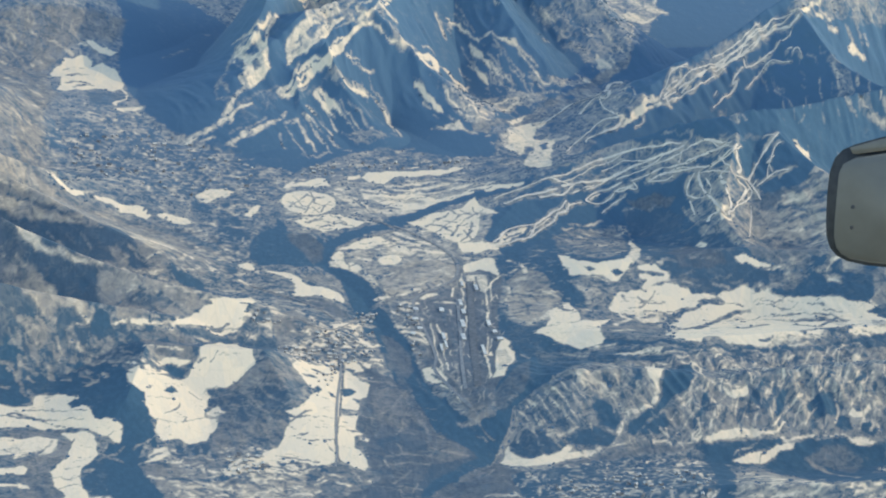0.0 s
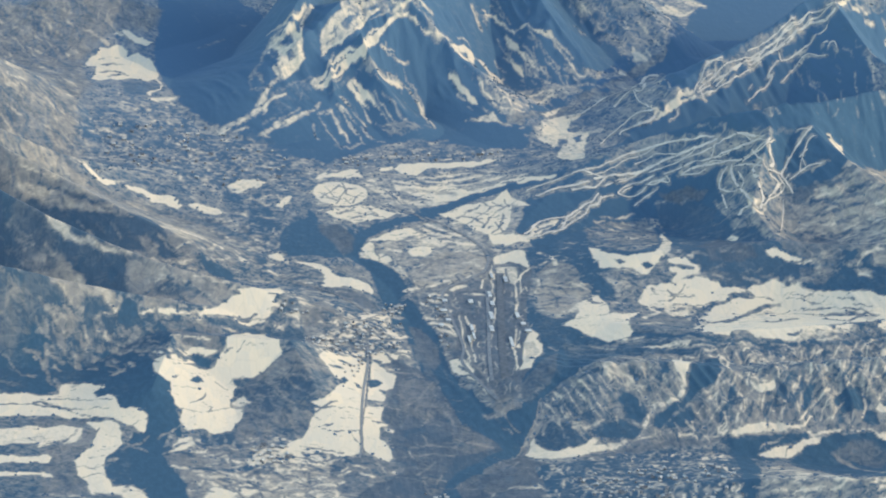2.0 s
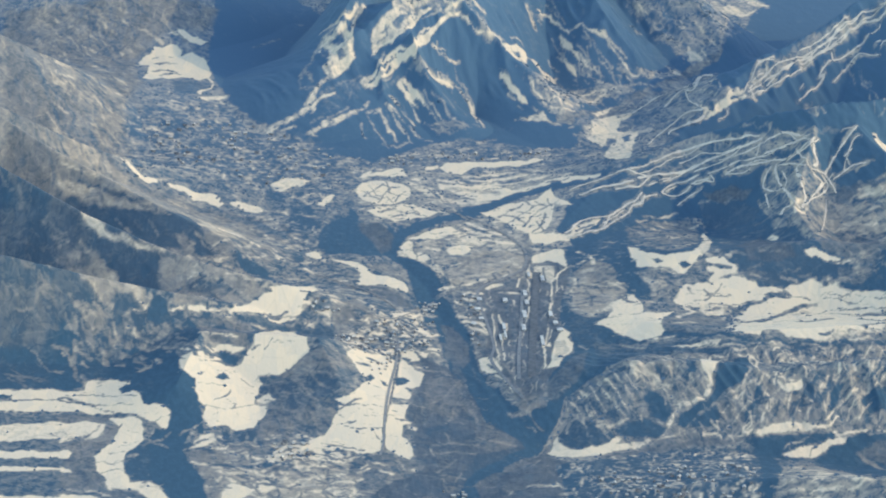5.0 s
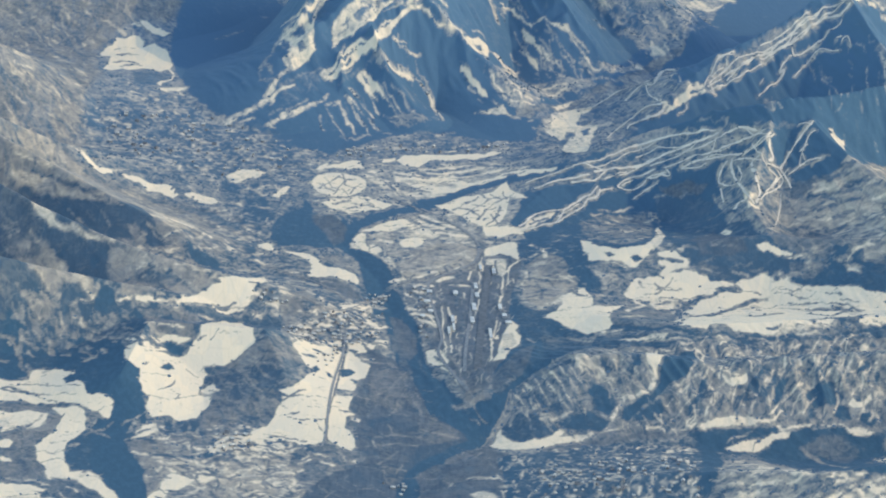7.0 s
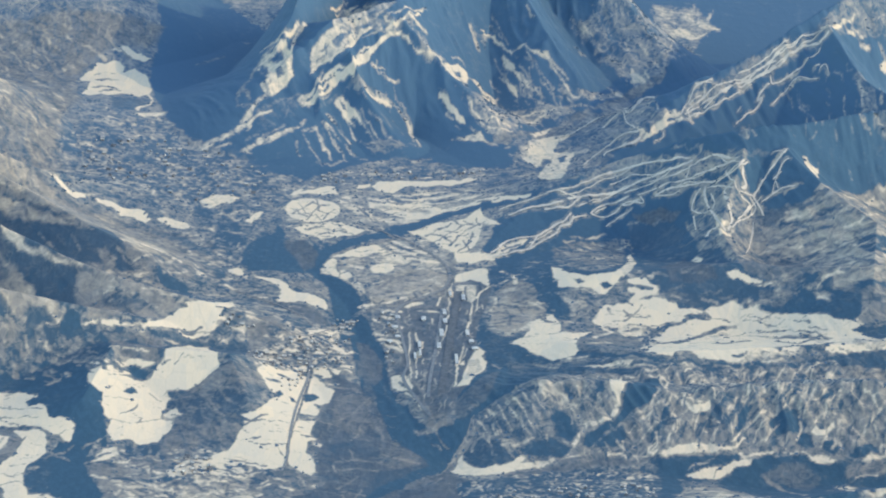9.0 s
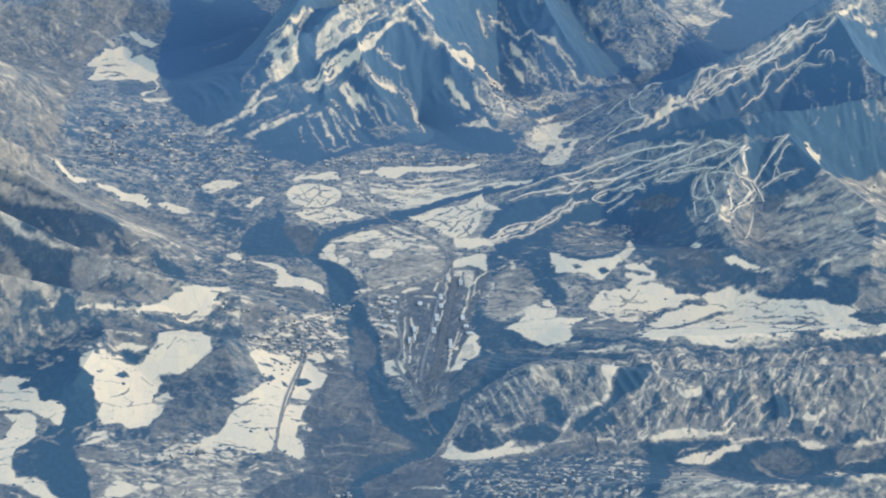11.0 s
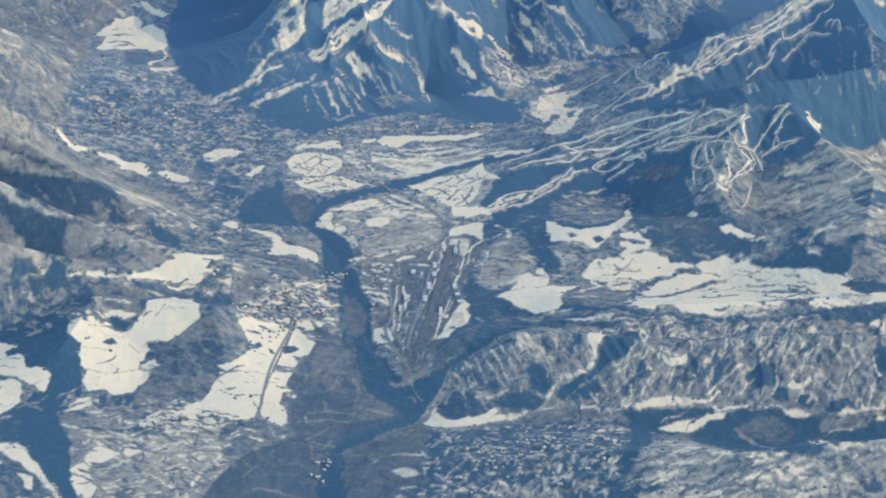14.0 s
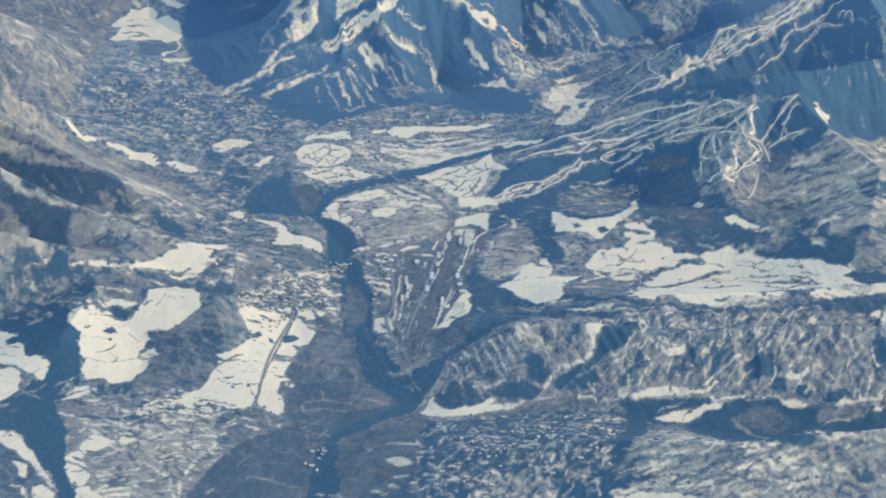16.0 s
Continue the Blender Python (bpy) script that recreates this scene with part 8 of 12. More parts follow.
field(0.05, 0, 0.8, [(2.6, 108.7), (24.3, 111.9), (34.8, 149.3), (55.1, 165.6), (87.7, 168.7), (97.5, 156.5), (96.2, 97.3), (86.5, 59.3), (67.2, 56.3), (44.2, 41.6), (51.6, 18.8), (43.8, 1.9), (28.9, 20.7), (13.8, 40), (0.5, 52.2), (-3.3, 85.2)])
field(0.3, 0.5, 1.5, [(41.9, 141.9), (55.1, 159.3), (75.4, 162.9), (89.7, 167.9), (93, 145.7), (88.4, 97), (71.1, 63.4), (52.8, 86.8), (43.7, 107.8)])
line(0.66, 0.3, 2.9, [(51, 158.1), (55.9, 161.4)])
line(0.66, 0.3, 2.5, [(55.1, 165.6), (67.3, 165.8), (79.6, 172)])
line(0.66, 0.3, 3.9, [(68.3, 129.5), (73.6, 115.3)])
line(0.66, 0.3, 6.5, [(55.7, 112.3), (61.8, 117.2)])
line(0.66, 0.3, 2.2, [(87.4, 153.9), (95.8, 166.2)])
line(0.66, 0.3, 3.8, [(60.9, 146.5), (67.1, 152.1)])
line(0.66, 0.3, 4.6, [(77.8, 120.7), (86.4, 133.5)])
line(0.66, 0.3, 2.9, [(50.6, 135.9), (53.4, 126.7)])
line(0.66, 0.3, 4.2, [(79.8, 83.7), (86.4, 96.8)])
line(0.66, 0.3, 3.1, [(71.3, 159.9), (77.4, 157.7)])
line(0.06, 0.1, 4.4, [(59.1, 153.3), (70.9, 143.9)])
line(0.06, 0.1, 4.7, [(46, 116.9), (57.1, 99.4)])
line(0.06, 0.1, 6.1, [(72.7, 140.7), (81, 146.6)])
line(0.06, 0.1, 6.8, [(60.8, 94.7), (72, 83)])
line(0.06, 0.1, 2.7, [(52.9, 149.6), (58.6, 137.1)])
field(0.96, 0.02, 0.5, [(40.5, 91.2), (46.9, 84), (52.3, 71.7), (61.6, 64.2), (71.1, 59.4), (78.8, 61.1), (84.6, 64.4), (91.5, 96.7), (95.6, 142.1), (97.7, 136), (98.5, 103), (92.6, 69.3), (88.4, 56.3), (82.5, 49.7), (78.6, 41.3), (72.8, 36.4), (65.1, 39.1), (57.5, 45.3), (51.9, 49.4), (46.2, 49.3), (40.7, 64.8)])
field(0.15, 0.1, 0.5, [(55, 56.8), (59.6, 58.3), (64.1, 53.3), (59.5, 50.9)])
field(0.1, 0.1, 0.5, [(72.9, 49.4), (77.9, 52.9), (81, 49.1), (76.7, 45.8)])
line(0.3, 0.3, 1.9, [(57.5, 45.3), (67.1, 41.9), (74.7, 36.6)])
line(0.1, 0.1, 2.5, [(85.6, 54.3), (90.3, 59.5), (96.4, 67.8)])
line(0.7, 0.2, 2, [(42.3, 42), (51.7, 29.5), (57.3, 18.7)])
field(0.5, 0.4, 1, [(39.7, 46.7), (48, 37.1), (57.5, 32.7), (67, 33.8), (65, 22.4), (55.4, 11.6), (47.9, 18.9), (42.2, 26.7)])
field(0.95, 0.02, 0.5, [(91, 54.5), (100, 58.4), (105.7, 56.6), (107.6, 52.3), (114.1, 50.7), (116.3, 46.6), (111.2, 40.2), (103.4, 36.1), (95.7, 29.4), (93.1, 33.1), (97.7, 39.5), (92, 41.8), (94, 48.2)])
line(0.05, 0.1, 3.6, [(98.6, 45.9), (103.6, 48), (107.8, 46.8)])
field(0.85, 0.1, 0.6, [(86.8, 69.7), (96.4, 135.8), (99, 111.4), (93.5, 64.6), (88.4, 56.3)])
field(0.5, 0.9, 0.8, [(2.4, 24.3), (8.1, 39.4), (17.6, 41), (29, 35.2), (34.6, 23.9), (36.5, 15.9), (28.7, 0.1), (18.9, -20.1), (9.5, -25.5), (2.1, -12.6), (0.4, 6.4)])
field(0.4, 0.8, 0.8, [(0.5, 47.5), (8.1, 60.2), (13.9, 69), (25.3, 60.1), (32.8, 44.2), (29, 32.7), (13.8, 40)])
line(0.12, 0.5, 1.7, [(10, 23.2), (13.6, 6.2), (11.5, -13.2)])
line(0.7, 0.6, 1.6, [(23.3, 33.8), (32.7, 21.8), (36.5, 15.9)])
line(0.66, 0.6, 3.7, [(6.2, 50.9), (13.8, 53.7)])
line(0.6, 0.7, 2.9, [(2.1, -18.7), (13.2, -25.9), (24.6, -13.5)])
line(0.8, 0.2, 2.5, [(6.4, 88.8), (14, 80.3), (15.8, 63)])
line(0.7, 0.3, 1.9, [(30.9, 28.3), (39.5, 21)])
line(0.1, 0.3, 1.1, [(4.3, 42), (6.2, 23.8)])
line(0.66, 0.5, 2.2, [(13.8, 31.3), (23.3, 25.5)])
line(0.1, 0.4, 1.4, [(17.6, 26.3), (25, 6.4)])
line(0.7, 0.3, 2.6, [(2.4, 61.7), (10.1, 68)])
line(0.05, 0.1, 2.7, [(1.9, -42.2), (14.9, -35.5), (28.1, -27.1), (36.1, -5.8), (42.1, 7.7)])
field(0.06, 0.1, 0.8, [(-1.7, -29.8), (13, -37.5), (27.9, -33.7), (31.4, -46.2), (16.5, -58.1), (12.8, -82.5), (5.5, -82.6), (-5.5, -54.9)])
field(0.97, 0, 0.4, [(28.5, -6.6), (36.4, 12), (42.1, 11.6), (47.5, -3.9), (46.8, -25.1), (60.1, -23), (67.9, -16.7), (59.7, -34.1), (55.2, -52.7), (60, -69.8), (56.2, -79.1), (49, -79), (41.8, -80.4), (31.1, -67.8), (22, -58.8), (14.8, -48.3), (22.2, -41.1)])
line(0.2, 0.4, 2.4, [(32.6, 6.8), (39.9, -5.2)])
field(0.25, 0.5, 1, [(54.9, -58.1), (69.4, -27), (81.3, -13.3), (96.5, -12), (102.4, -40.1), (93.4, -90.9), (84.5, -90.7), (70.5, -81.6), (60, -74)])
line(0.7, 0.2, 3.6, [(50.8, -82.5), (63.3, -84.5)])
line(0.7, 0.3, 7, [(66.2, -54.1), (75.7, -49.9)])
line(0.06, 0.1, 9, [(67.4, -67.4), (81.6, -76.4), (94.1, -54.1)])
line(0.85, 0.2, 3.3, [(69.2, -30.9), (81.5, -10.4)])
field(0.75, 0.2, 0.6, [(85.6, -3.1), (95.2, 5.2), (102.8, 2.6), (100.4, -10.4), (90.3, -22.5)])
line(0.3, 0.3, 2, [(91.1, -7.4), (98.9, -1.3)])
field(0.96, 0.02, 0.5, [(70.6, 16), (76.5, 23.5), (86.1, 28.8), (95.7, 33.1), (105.3, 33.7), (120.6, 32.8), (128.1, 27.2), (143.4, 25.1), (147.3, 28.3), (155, 31.7), (162.8, 34.8), (169.4, 30.7), (168.1, 26.2), (179.4, 27.4), (181, 19.4), (186.3, 14), (202.8, 9.9), (217.1, 4.7), (222.4, 1), (223.6, -9), (234.3, -14.3), (240.8, -17.9), (240.1, -25.7), (230.2, -22.3), (223, -18.2), (215.6, -19.5), (205, -12.8), (194.1, -12.3), (179.6, -8), (164.9, -4.2), (154, 1), (141.7, -13.1), (131.4, -47.5), (117.6, -34.3), (107, -26.8), (115.9, -2.6), (110.3, 0.2), (99, 5.6), (85.6, 0.5), (74.2, -1.8), (68.6, 5.2)])
field(0.97, 0, 0.4, [(100.7, -89.9), (112.1, -34.3), (126.3, -18.3), (141.7, -13.1), (161.2, -3.5), (179.1, -12.9), (192.8, -25.3), (211.1, -26.8), (217.1, -68.5), (223.6, -77.5), (229.2, -77.7), (225.3, -81.6), (212.5, -81.2), (205.2, -79.6), (186.7, -82.6), (179.2, -85.9), (170, -85.7), (164.4, -90), (153.2, -94.4), (142.2, -95.9), (131.4, -91.7), (124.7, -84), (116.6, -97.5), (107.5, -96.7)])
field(0.95, 0, 0.4, [(131.4, -91.7), (153.4, -89.1), (164.4, -89.1), (160.5, -95.1), (149.5, -97.5), (138.6, -96.1)])
line(0.7, 0.2, 2.4, [(175.2, -95.1), (189.9, -91.3)])
field(0.9, 0.1, 0.5, [(220.5, -41.7), (232, -22.6), (240.1, -25.7), (234.4, -70.8), (223.8, -74.7)])
line(0.05, 0.1, 3.4, [(99.3, -18.1), (110.2, -3.3), (119.9, 4.6), (129.6, 10.7), (139.4, 18.9)])
line(0.05, 0.1, 4.2, [(122.7, -40.9), (133.8, -18.1), (146.4, 0.3), (158, 6.7), (163.7, 7.5)])
line(0.08, 0.2, 2.6, [(95.3, -62.9), (105.6, -19.9), (112.2, 0.4)])
line(0.08, 0.2, 2.7, [(131.7, 17.1), (143.3, 22.1), (147.8, 18.2)])
line(0.25, 0.3, 1.6, [(93.3, 2.9), (112.3, 3.8), (127.7, 11.7)])
line(0.25, 0.3, 5.8, [(113.5, -40.2), (129.2, -28.8)])
line(0.25, 0.3, 1.4, [(169.5, 12.6), (180.6, 9.5), (191.2, 0.3)])
line(0.25, 0.3, 1.6, [(179.9, -2.9), (198.1, -6.1), (215.8, -16.2), (225.3, -32.4)])
line(0.25, 0.3, 3.5, [(188.5, -30.9), (200.6, -54.8), (215.2, -23.8)])
line(0.25, 0.3, 1.4, [(202.4, 3.1), (212.9, -3.5)])
line(0.25, 0.3, 1.4, [(173.4, 16.7), (188, 10.1)])
line(0.25, 0.3, 1.4, [(212.6, -8.4), (226.7, -18.9), (240.1, -25.7)])
line(0.25, 0.3, 5, [(187.1, -77.2), (202.5, -69.2), (212.6, -78.7)])
line(0.25, 0.3, 5.9, [(150.4, -41.5), (170.4, -27)])
line(0.25, 0.3, 1.5, [(143.1, 16.1), (154.5, 15.1), (160.2, 14.2)])
line(0.06, 0.1, 8.3, [(197.2, -18.6), (208, -21.8)])
line(0.06, 0.1, 9, [(205.3, -77), (217.1, -68.5)])
line(0.06, 0.1, 2.1, [(157, -91.6), (164.4, -88.2)])
line(0.06, 0.1, 2.7, [(137.5, 18.7), (143.2, 17.9)])
line(0.35, 0.6, 1.9, [(89.8, 21.3), (93.5, 13.7), (89.6, 8)])
line(0.35, 0.6, 2, [(78.3, 20.4), (82.1, 14)])
line(0.35, 0.6, 1.7, [(101.4, 28.4), (97.4, 18.6)])
field(0.04, 0, 0.8, [(37, 72), (44.2, 41.6), (53.5, 18.7), (51.5, 3.2), (44, 7.7), (40.3, 19.3), (36.6, 43.4)])
field(0.05, 0.2, 1.5, [(110.7, 142.7), (131, 131.4), (143, 107), (157.5, 97.9), (163.5, 68), (159.4, 57.8), (182.1, 48.6), (189.2, 37.8), (181.5, 33.8), (166.6, 37.1), (158.9, 31.8), (139.6, 27.9), (124.5, 36.1), (115.1, 41.6), (113.4, 53.6), (101.9, 59.6)])
field(0.07, 0.9, 1.5, [(112.6, 80.4), (131.6, 103.8), (148.3, 70.1), (153.7, 57.8), (144, 52.3), (121.1, 53.8)])
field(0.12, 0.5, 1.5, [(117, 43), (136.1, 41), (147.5, 36.8), (135.8, 29.4), (120.6, 32.8)])
line(0.5, 0.3, 2.2, [(122.6, 37.2), (130.2, 31.5)])
line(0.5, 0.3, 2.2, [(143.7, 35.6), (153.2, 32.7)])
field(0.95, 0, 0.4, [(137.1, 99.3), (140.9, 101.6), (144.3, 93), (143.1, 90.2), (138.6, 92.5)])
line(0.3, 0.3, 2.4, [(140.9, 101.6), (146.5, 101.8)])
field(0.95, 0.05, 0.4, [(159.5, 60.3), (164.2, 62.8), (170.2, 58.8), (176.6, 54.8), (184.1, 51.9), (191.5, 48.5), (183.9, 46.4), (176.5, 49.3), (168.9, 52.7), (161.3, 55.2)])
line(0.7, 0.2, 1.9, [(183.8, 77.7), (192, 62.5), (199.2, 54.8), (202.8, 50.8)])
line(0.75, 0.2, 3.6, [(201.5, 96), (210.5, 89.9)])
line(0.6, 0.4, 3.3, [(182.5, 63.7), (194, 99.5), (203.5, 97)])
field(0.2, 0.6, 1.2, [(169.6, 72.8), (186.7, 107.2), (213.1, 97.8), (215.9, 51.7), (208.1, 43.3), (196.9, 43.9), (182.3, 56.2), (171.1, 61.7)])
field(0.52, 0.75, 1.5, [(186.7, 156.3), (204.3, 157.8), (219.7, 159.4), (261, 207), (246.8, 66.3), (223.8, 90.7), (205.9, 105.7), (187.2, 114.9), (179.8, 126), (188.1, 139.1)])
field(0.12, 0.6, 1.2, [(188.7, 158.3), (208.2, 161.3), (204.1, 151.9), (196, 143.4), (188.2, 142.2)])
line(0.7, 0.6, 2.9, [(195.9, 140.5), (205.7, 145.5), (215.4, 147.1)])
line(0.7, 0.6, 2.9, [(205.7, 145.5), (219.1, 147)])
line(0.7, 0.6, 2.5, [(217, 138.1), (222.9, 143.6), (226.4, 136.4)])
line(0.7, 0.6, 2.5, [(226.8, 142.9), (239.8, 139.9)])
line(0.7, 0.6, 2.3, [(241.1, 124.4), (251.5, 124.1)])
line(0.7, 0.6, 2.5, [(229, 111.8), (240.2, 109.1), (248.7, 86.3)])
line(0.7, 0.6, 3.3, [(206.4, 115), (217.8, 113.8)])
line(0.7, 0.6, 3.2, [(233.1, 118), (244.2, 111.5)])
line(0.7, 0.6, 2.9, [(199.2, 127), (210.8, 128.5)])
line(0.7, 0.6, 3.3, [(185.2, 115.4), (195.1, 119.4)])
line(0.7, 0.6, 2.9, [(221.2, 106), (232.4, 104.4)])
line(0.7, 0.6, 2.8, [(245.8, 144.3), (260.5, 201.6)])
line(0.7, 0.6, 4, [(217.1, 101.1), (228.1, 96.9)])
line(0.7, 0.6, 2.9, [(204.1, 151.9), (212.6, 153)])
line(0.08, 0.3, 2.9, [(204.4, 160.3), (215.7, 156.2), (227.1, 153.1)])
line(0.08, 0.3, 3.3, [(211.2, 137.9), (222.3, 129.4), (233.6, 127.6)])
line(0.08, 0.3, 2.6, [(192.3, 147.1), (203.5, 138.9)])
line(0.08, 0.3, 5, [(224.4, 96.9), (237.3, 75.5)])
line(0.08, 0.3, 3.4, [(209.7, 104.2), (220.1, 91.7)])
line(0.08, 0.3, 3.4, [(194.8, 112.9), (205.8, 103.6)])
line(0.08, 0.3, 2.8, [(237.6, 131.5), (248.8, 130.8)])
line(0.08, 0.3, 9, [(178.6, 108.5), (186.7, 107.2)])
field(0.04, 0, 1, [(208.6, 54.6), (219.3, 45), (230.6, 49.1), (245.8, 55.5), (241.2, -9.6), (227.7, -1), (217.2, 6.6), (202.9, 11.3), (188.4, 17.8), (181.2, 25.3), (188.9, 32), (200.2, 34.6), (211.5, 37)])
field(0.3, 0.5, 1, [(230.6, 83), (242.6, 72.4), (237.9, 46.7), (230.3, 41.5), (220.8, 38.1), (211.5, 35.9), (219.3, 45)])
line(0.8, 0.2, 2.5, [(243.3, 67.7), (237.1, 44.4), (226.6, 42.3)])
line(0.7, 0.3, 2.1, [(226.6, 42.3), (219, 37.3)])
line(0.6, 0.3, 2.3, [(211.5, 35.9), (222.5, 34.4)])
field(0.5, 0.4, 0.8, [(213.3, 33.8), (226, 29.4), (230.8, 18.7), (222, 22.6)])
line(0.75, 0.2, 2.2, [(218.5, 26.7), (227.2, 19.5)])
field(0.22, 0.5, 1, [(181.9, 42.7), (200.4, 37.5), (203.7, 27.9), (192.3, 22.5), (181.3, 28.1)])
line(0.6, 0.4, 1.9, [(181.5, 33.8), (190.7, 28.6)])
line(0.5, 0.4, 2.1, [(191.1, 39.9), (200.2, 34.6)])
field(0.25, 0.8, 1, [(234, 42.7), (244.3, 41.5), (242.8, 17.9), (233.3, 27.1)])
field(0.1, 0.1, 0.8, [(12.8, -74.9), (41.6, -89.9), (63, -94), (98.2, -105.9), (145.7, -100.8), (186, -96.3), (233.7, -81.3), (232.7, -96.2), (171.1, -105.1), (116.2, -111.6), (80.2, -118.5), (48.2, -111.1), (26.3, -124), (12.6, -100.1)])
field(0.8, 0.2, 0.5, [(57.5, -98.9), (69.8, -103.4), (80.6, -100.7), (92.9, -102.7), (89.2, -108), (76.9, -106.1), (66.2, -105.4)])
line(0.6, 0.3, 2, [(76.9, -108), (98.1, -111.1), (134.8, -104.2)])
line(0.5, 0.3, 2.6, [(50.6, -89.4), (63.2, -88.8)])
line(0.6, 0.4, 1.5, [(200.8, -94.5), (222.9, -89.6)])
line(0.5, 0.5, 1.8, [(116.2, -111.6), (142.1, -103.2), (167.5, -103.4)])
line(0.6, 0.3, 2, [(31, -83.7), (45.1, -96.4)])
field(0.36, 0.45, 1, [(-7.3, -177.2), (1.2, -160.9), (18.5, -147.1), (40.2, -128.4), (62.5, -111.4), (83.7, -120.1), (116.2, -114.3), (152.9, -105.4), (189.5, -99), (232.9, -93.6), (225.2, -189.1), (183.4, -195.3), (112.9, -206.3), (60.7, -211.4), (43.4, -217.7), (12.2, -221.3), (-11.8, -217), (-12.2, -197)])
field(0.42, 0.6, 0.8, [(37.5, -150.7), (48.2, -111.1), (65.8, -118.4), (80.3, -115.9), (87.3, -122), (83.4, -162.3), (78.1, -175.9), (71.1, -182.9), (60.6, -180.1), (50.2, -174), (39.5, -167.8)])
field(0.06, 0, 0.5, [(65.7, -157.7), (70.3, -134.7), (72.8, -155.3), (74.5, -161.7), (69.3, -163.6)])
field(0.9, 0.3, 0.5, [(75.5, -137.9), (85.5, -120.3), (87.1, -151), (83.4, -162.3), (83.4, -170.3), (78.8, -172), (80.9, -164.8), (78, -158.4)])
line(0.9, 0.2, 2.1, [(81, -173.1), (76.4, -180.7), (67.7, -186), (60.7, -188.3)])
line(0.88, 0.3, 2.2, [(60.7, -189.2), (56.5, -200), (53.1, -207.1), (50.3, -211.8)])
line(0.7, 0.2, 1.5, [(45.9, -166.1), (51.9, -171.7), (57.2, -179.2), (59, -186.7)])
line(0.6, 0.5, 1.2, [(36.1, -180.4), (43.2, -186.8), (50.2, -197.2)])
line(0.7, 0.2, 1.9, [(46.6, -164.7), (57.1, -169.5), (67.6, -173.2)])
line(0.7, 0.3, 1.1, [(39.4, -155.2), (50.1, -164.3)])
line(0.7, 0.3, 1, [(51.2, -123.5), (60.6, -155.8), (71.1, -168.4)])
line(0.06, 0.1, 1.4, [(64.1, -163.3), (71.2, -171.1), (76.4, -177.6)])
line(0.06, 0.1, 1.4, [(46.4, -155.5), (55.3, -163)])
line(0.06, 0.1, 2.2, [(41.3, -169.6), (48.4, -179.5), (53.7, -190)])
field(0.03, 0, 0.6, [(85.9, -159.8), (96, -127.8), (106.9, -122.7), (111, -134.5), (104.6, -163.6), (95.7, -171.4), (88.7, -177.7), (83.5, -184), (78.2, -190.3), (71.2, -195), (64.2, -206.5), (60, -205.5), (62.4, -194.3), (71.1, -187.5), (79.9, -180), (85.2, -171.9)])
line(0.8, 0.3, 1.5, [(85.5, -119.1), (97.9, -121.4), (108.7, -122.7), (111.1, -143)])
line(0.85, 0.2, 1.7, [(108, -121.6), (113.9, -127.6), (109.9, -156.7)])
field(0.05, 0.1, 0.8, [(78.2, -191.6), (85.2, -185.9), (86.9, -197.8), (78.1, -205.7), (67.7, -206.3), (65.9, -201.4)])
field(0.25, 0.7, 0.8, [(87, -183.6), (93.9, -180.5), (97.4, -188.9), (92.2, -199.6), (86.9, -200.4)])
field(0.05, 0, 0.5, [(109.8, -170.9), (113.5, -168), (112.5, -180.2), (108.9, -189.3), (106.7, -202.9), (101.9, -202.9), (103.2, -194.2), (106.9, -181.8)])
field(0.35, 0.6, 0.8, [(95.6, -180.6), (108.2, -162.6), (109.8, -169.8), (106.1, -185.4), (100.9, -199.5), (93.9, -204.3)])
line(0.6, 0.4, 1.1, [(88.7, -192.9), (97.4, -182.5), (108.1, -165.5)])
line(0.6, 0.3, 1.1, [(109.9, -156.7), (118.9, -161.3), (122.3, -169.6), (127.3, -178.5)])
field(0.4, 0.8, 0.8, [(114.7, -142.7), (127.7, -160.9), (130.9, -178.1), (137.8, -186.4), (130.5, -198.5), (116.4, -203.1), (109.5, -200.5), (113.1, -184.6)])
line(0.06, 0.2, 1.1, [(114.8, -182.8), (121.8, -189.4), (118.1, -200.6)])
line(0.06, 0.1, 1.4, [(117.5, -179), (125.4, -186.2), (130.6, -193.8)])
line(0.9, 0.2, 2, [(117.8, -159.9), (122.3, -166.2), (127.5, -172.1), (130.9, -173.5)])
field(0.92, 0.1, 0.4, [(127.5, -167.9), (134.6, -167.3), (138.9, -164.3), (140.9, -170), (135.2, -174.3), (130.2, -174.4)])
line(0.7, 0.3, 1.3, [(120.6, -163.9), (125.9, -161.8), (134.6, -166)])
field(0.3, 0.9, 0.8, [(130.9, -178.1), (148.5, -177.1), (149.9, -193.9), (134, -198.1), (125.2, -201.2)])
line(0.72, 0.5, 1.3, [(119.8, -113.9), (128.5, -147.4), (134.7, -161.9)])
line(0.72, 0.5, 1.1, [(130.7, -112.2), (136.5, -136.4), (141.6, -160.7)])
line(0.72, 0.5, 1.5, [(141.8, -109.2), (147.3, -153.4)])
line(0.72, 0.5, 1.4, [(152.8, -108.2), (153.6, -144.3)])
line(0.72, 0.5, 1.6, [(125, -121.6), (129.5, -158.6)])
line(0.72, 0.5, 1.6, [(163.7, -108.9), (149, -157.8), (143.3, -172.6)])
line(0.72, 0.5, 1.2, [(165, -153.6), (157.8, -165.2), (154.9, -179.2)])
line(0.72, 0.5, 1.4, [(170.8, -111), (178.5, -102.2)])
line(0.72, 0.5, 2.1, [(151.1, -102.7), (163.8, -106.4)])
line(0.72, 0.5, 1.3, [(189.3, -102), (181.4, -114.5), (182.7, -156.4)])
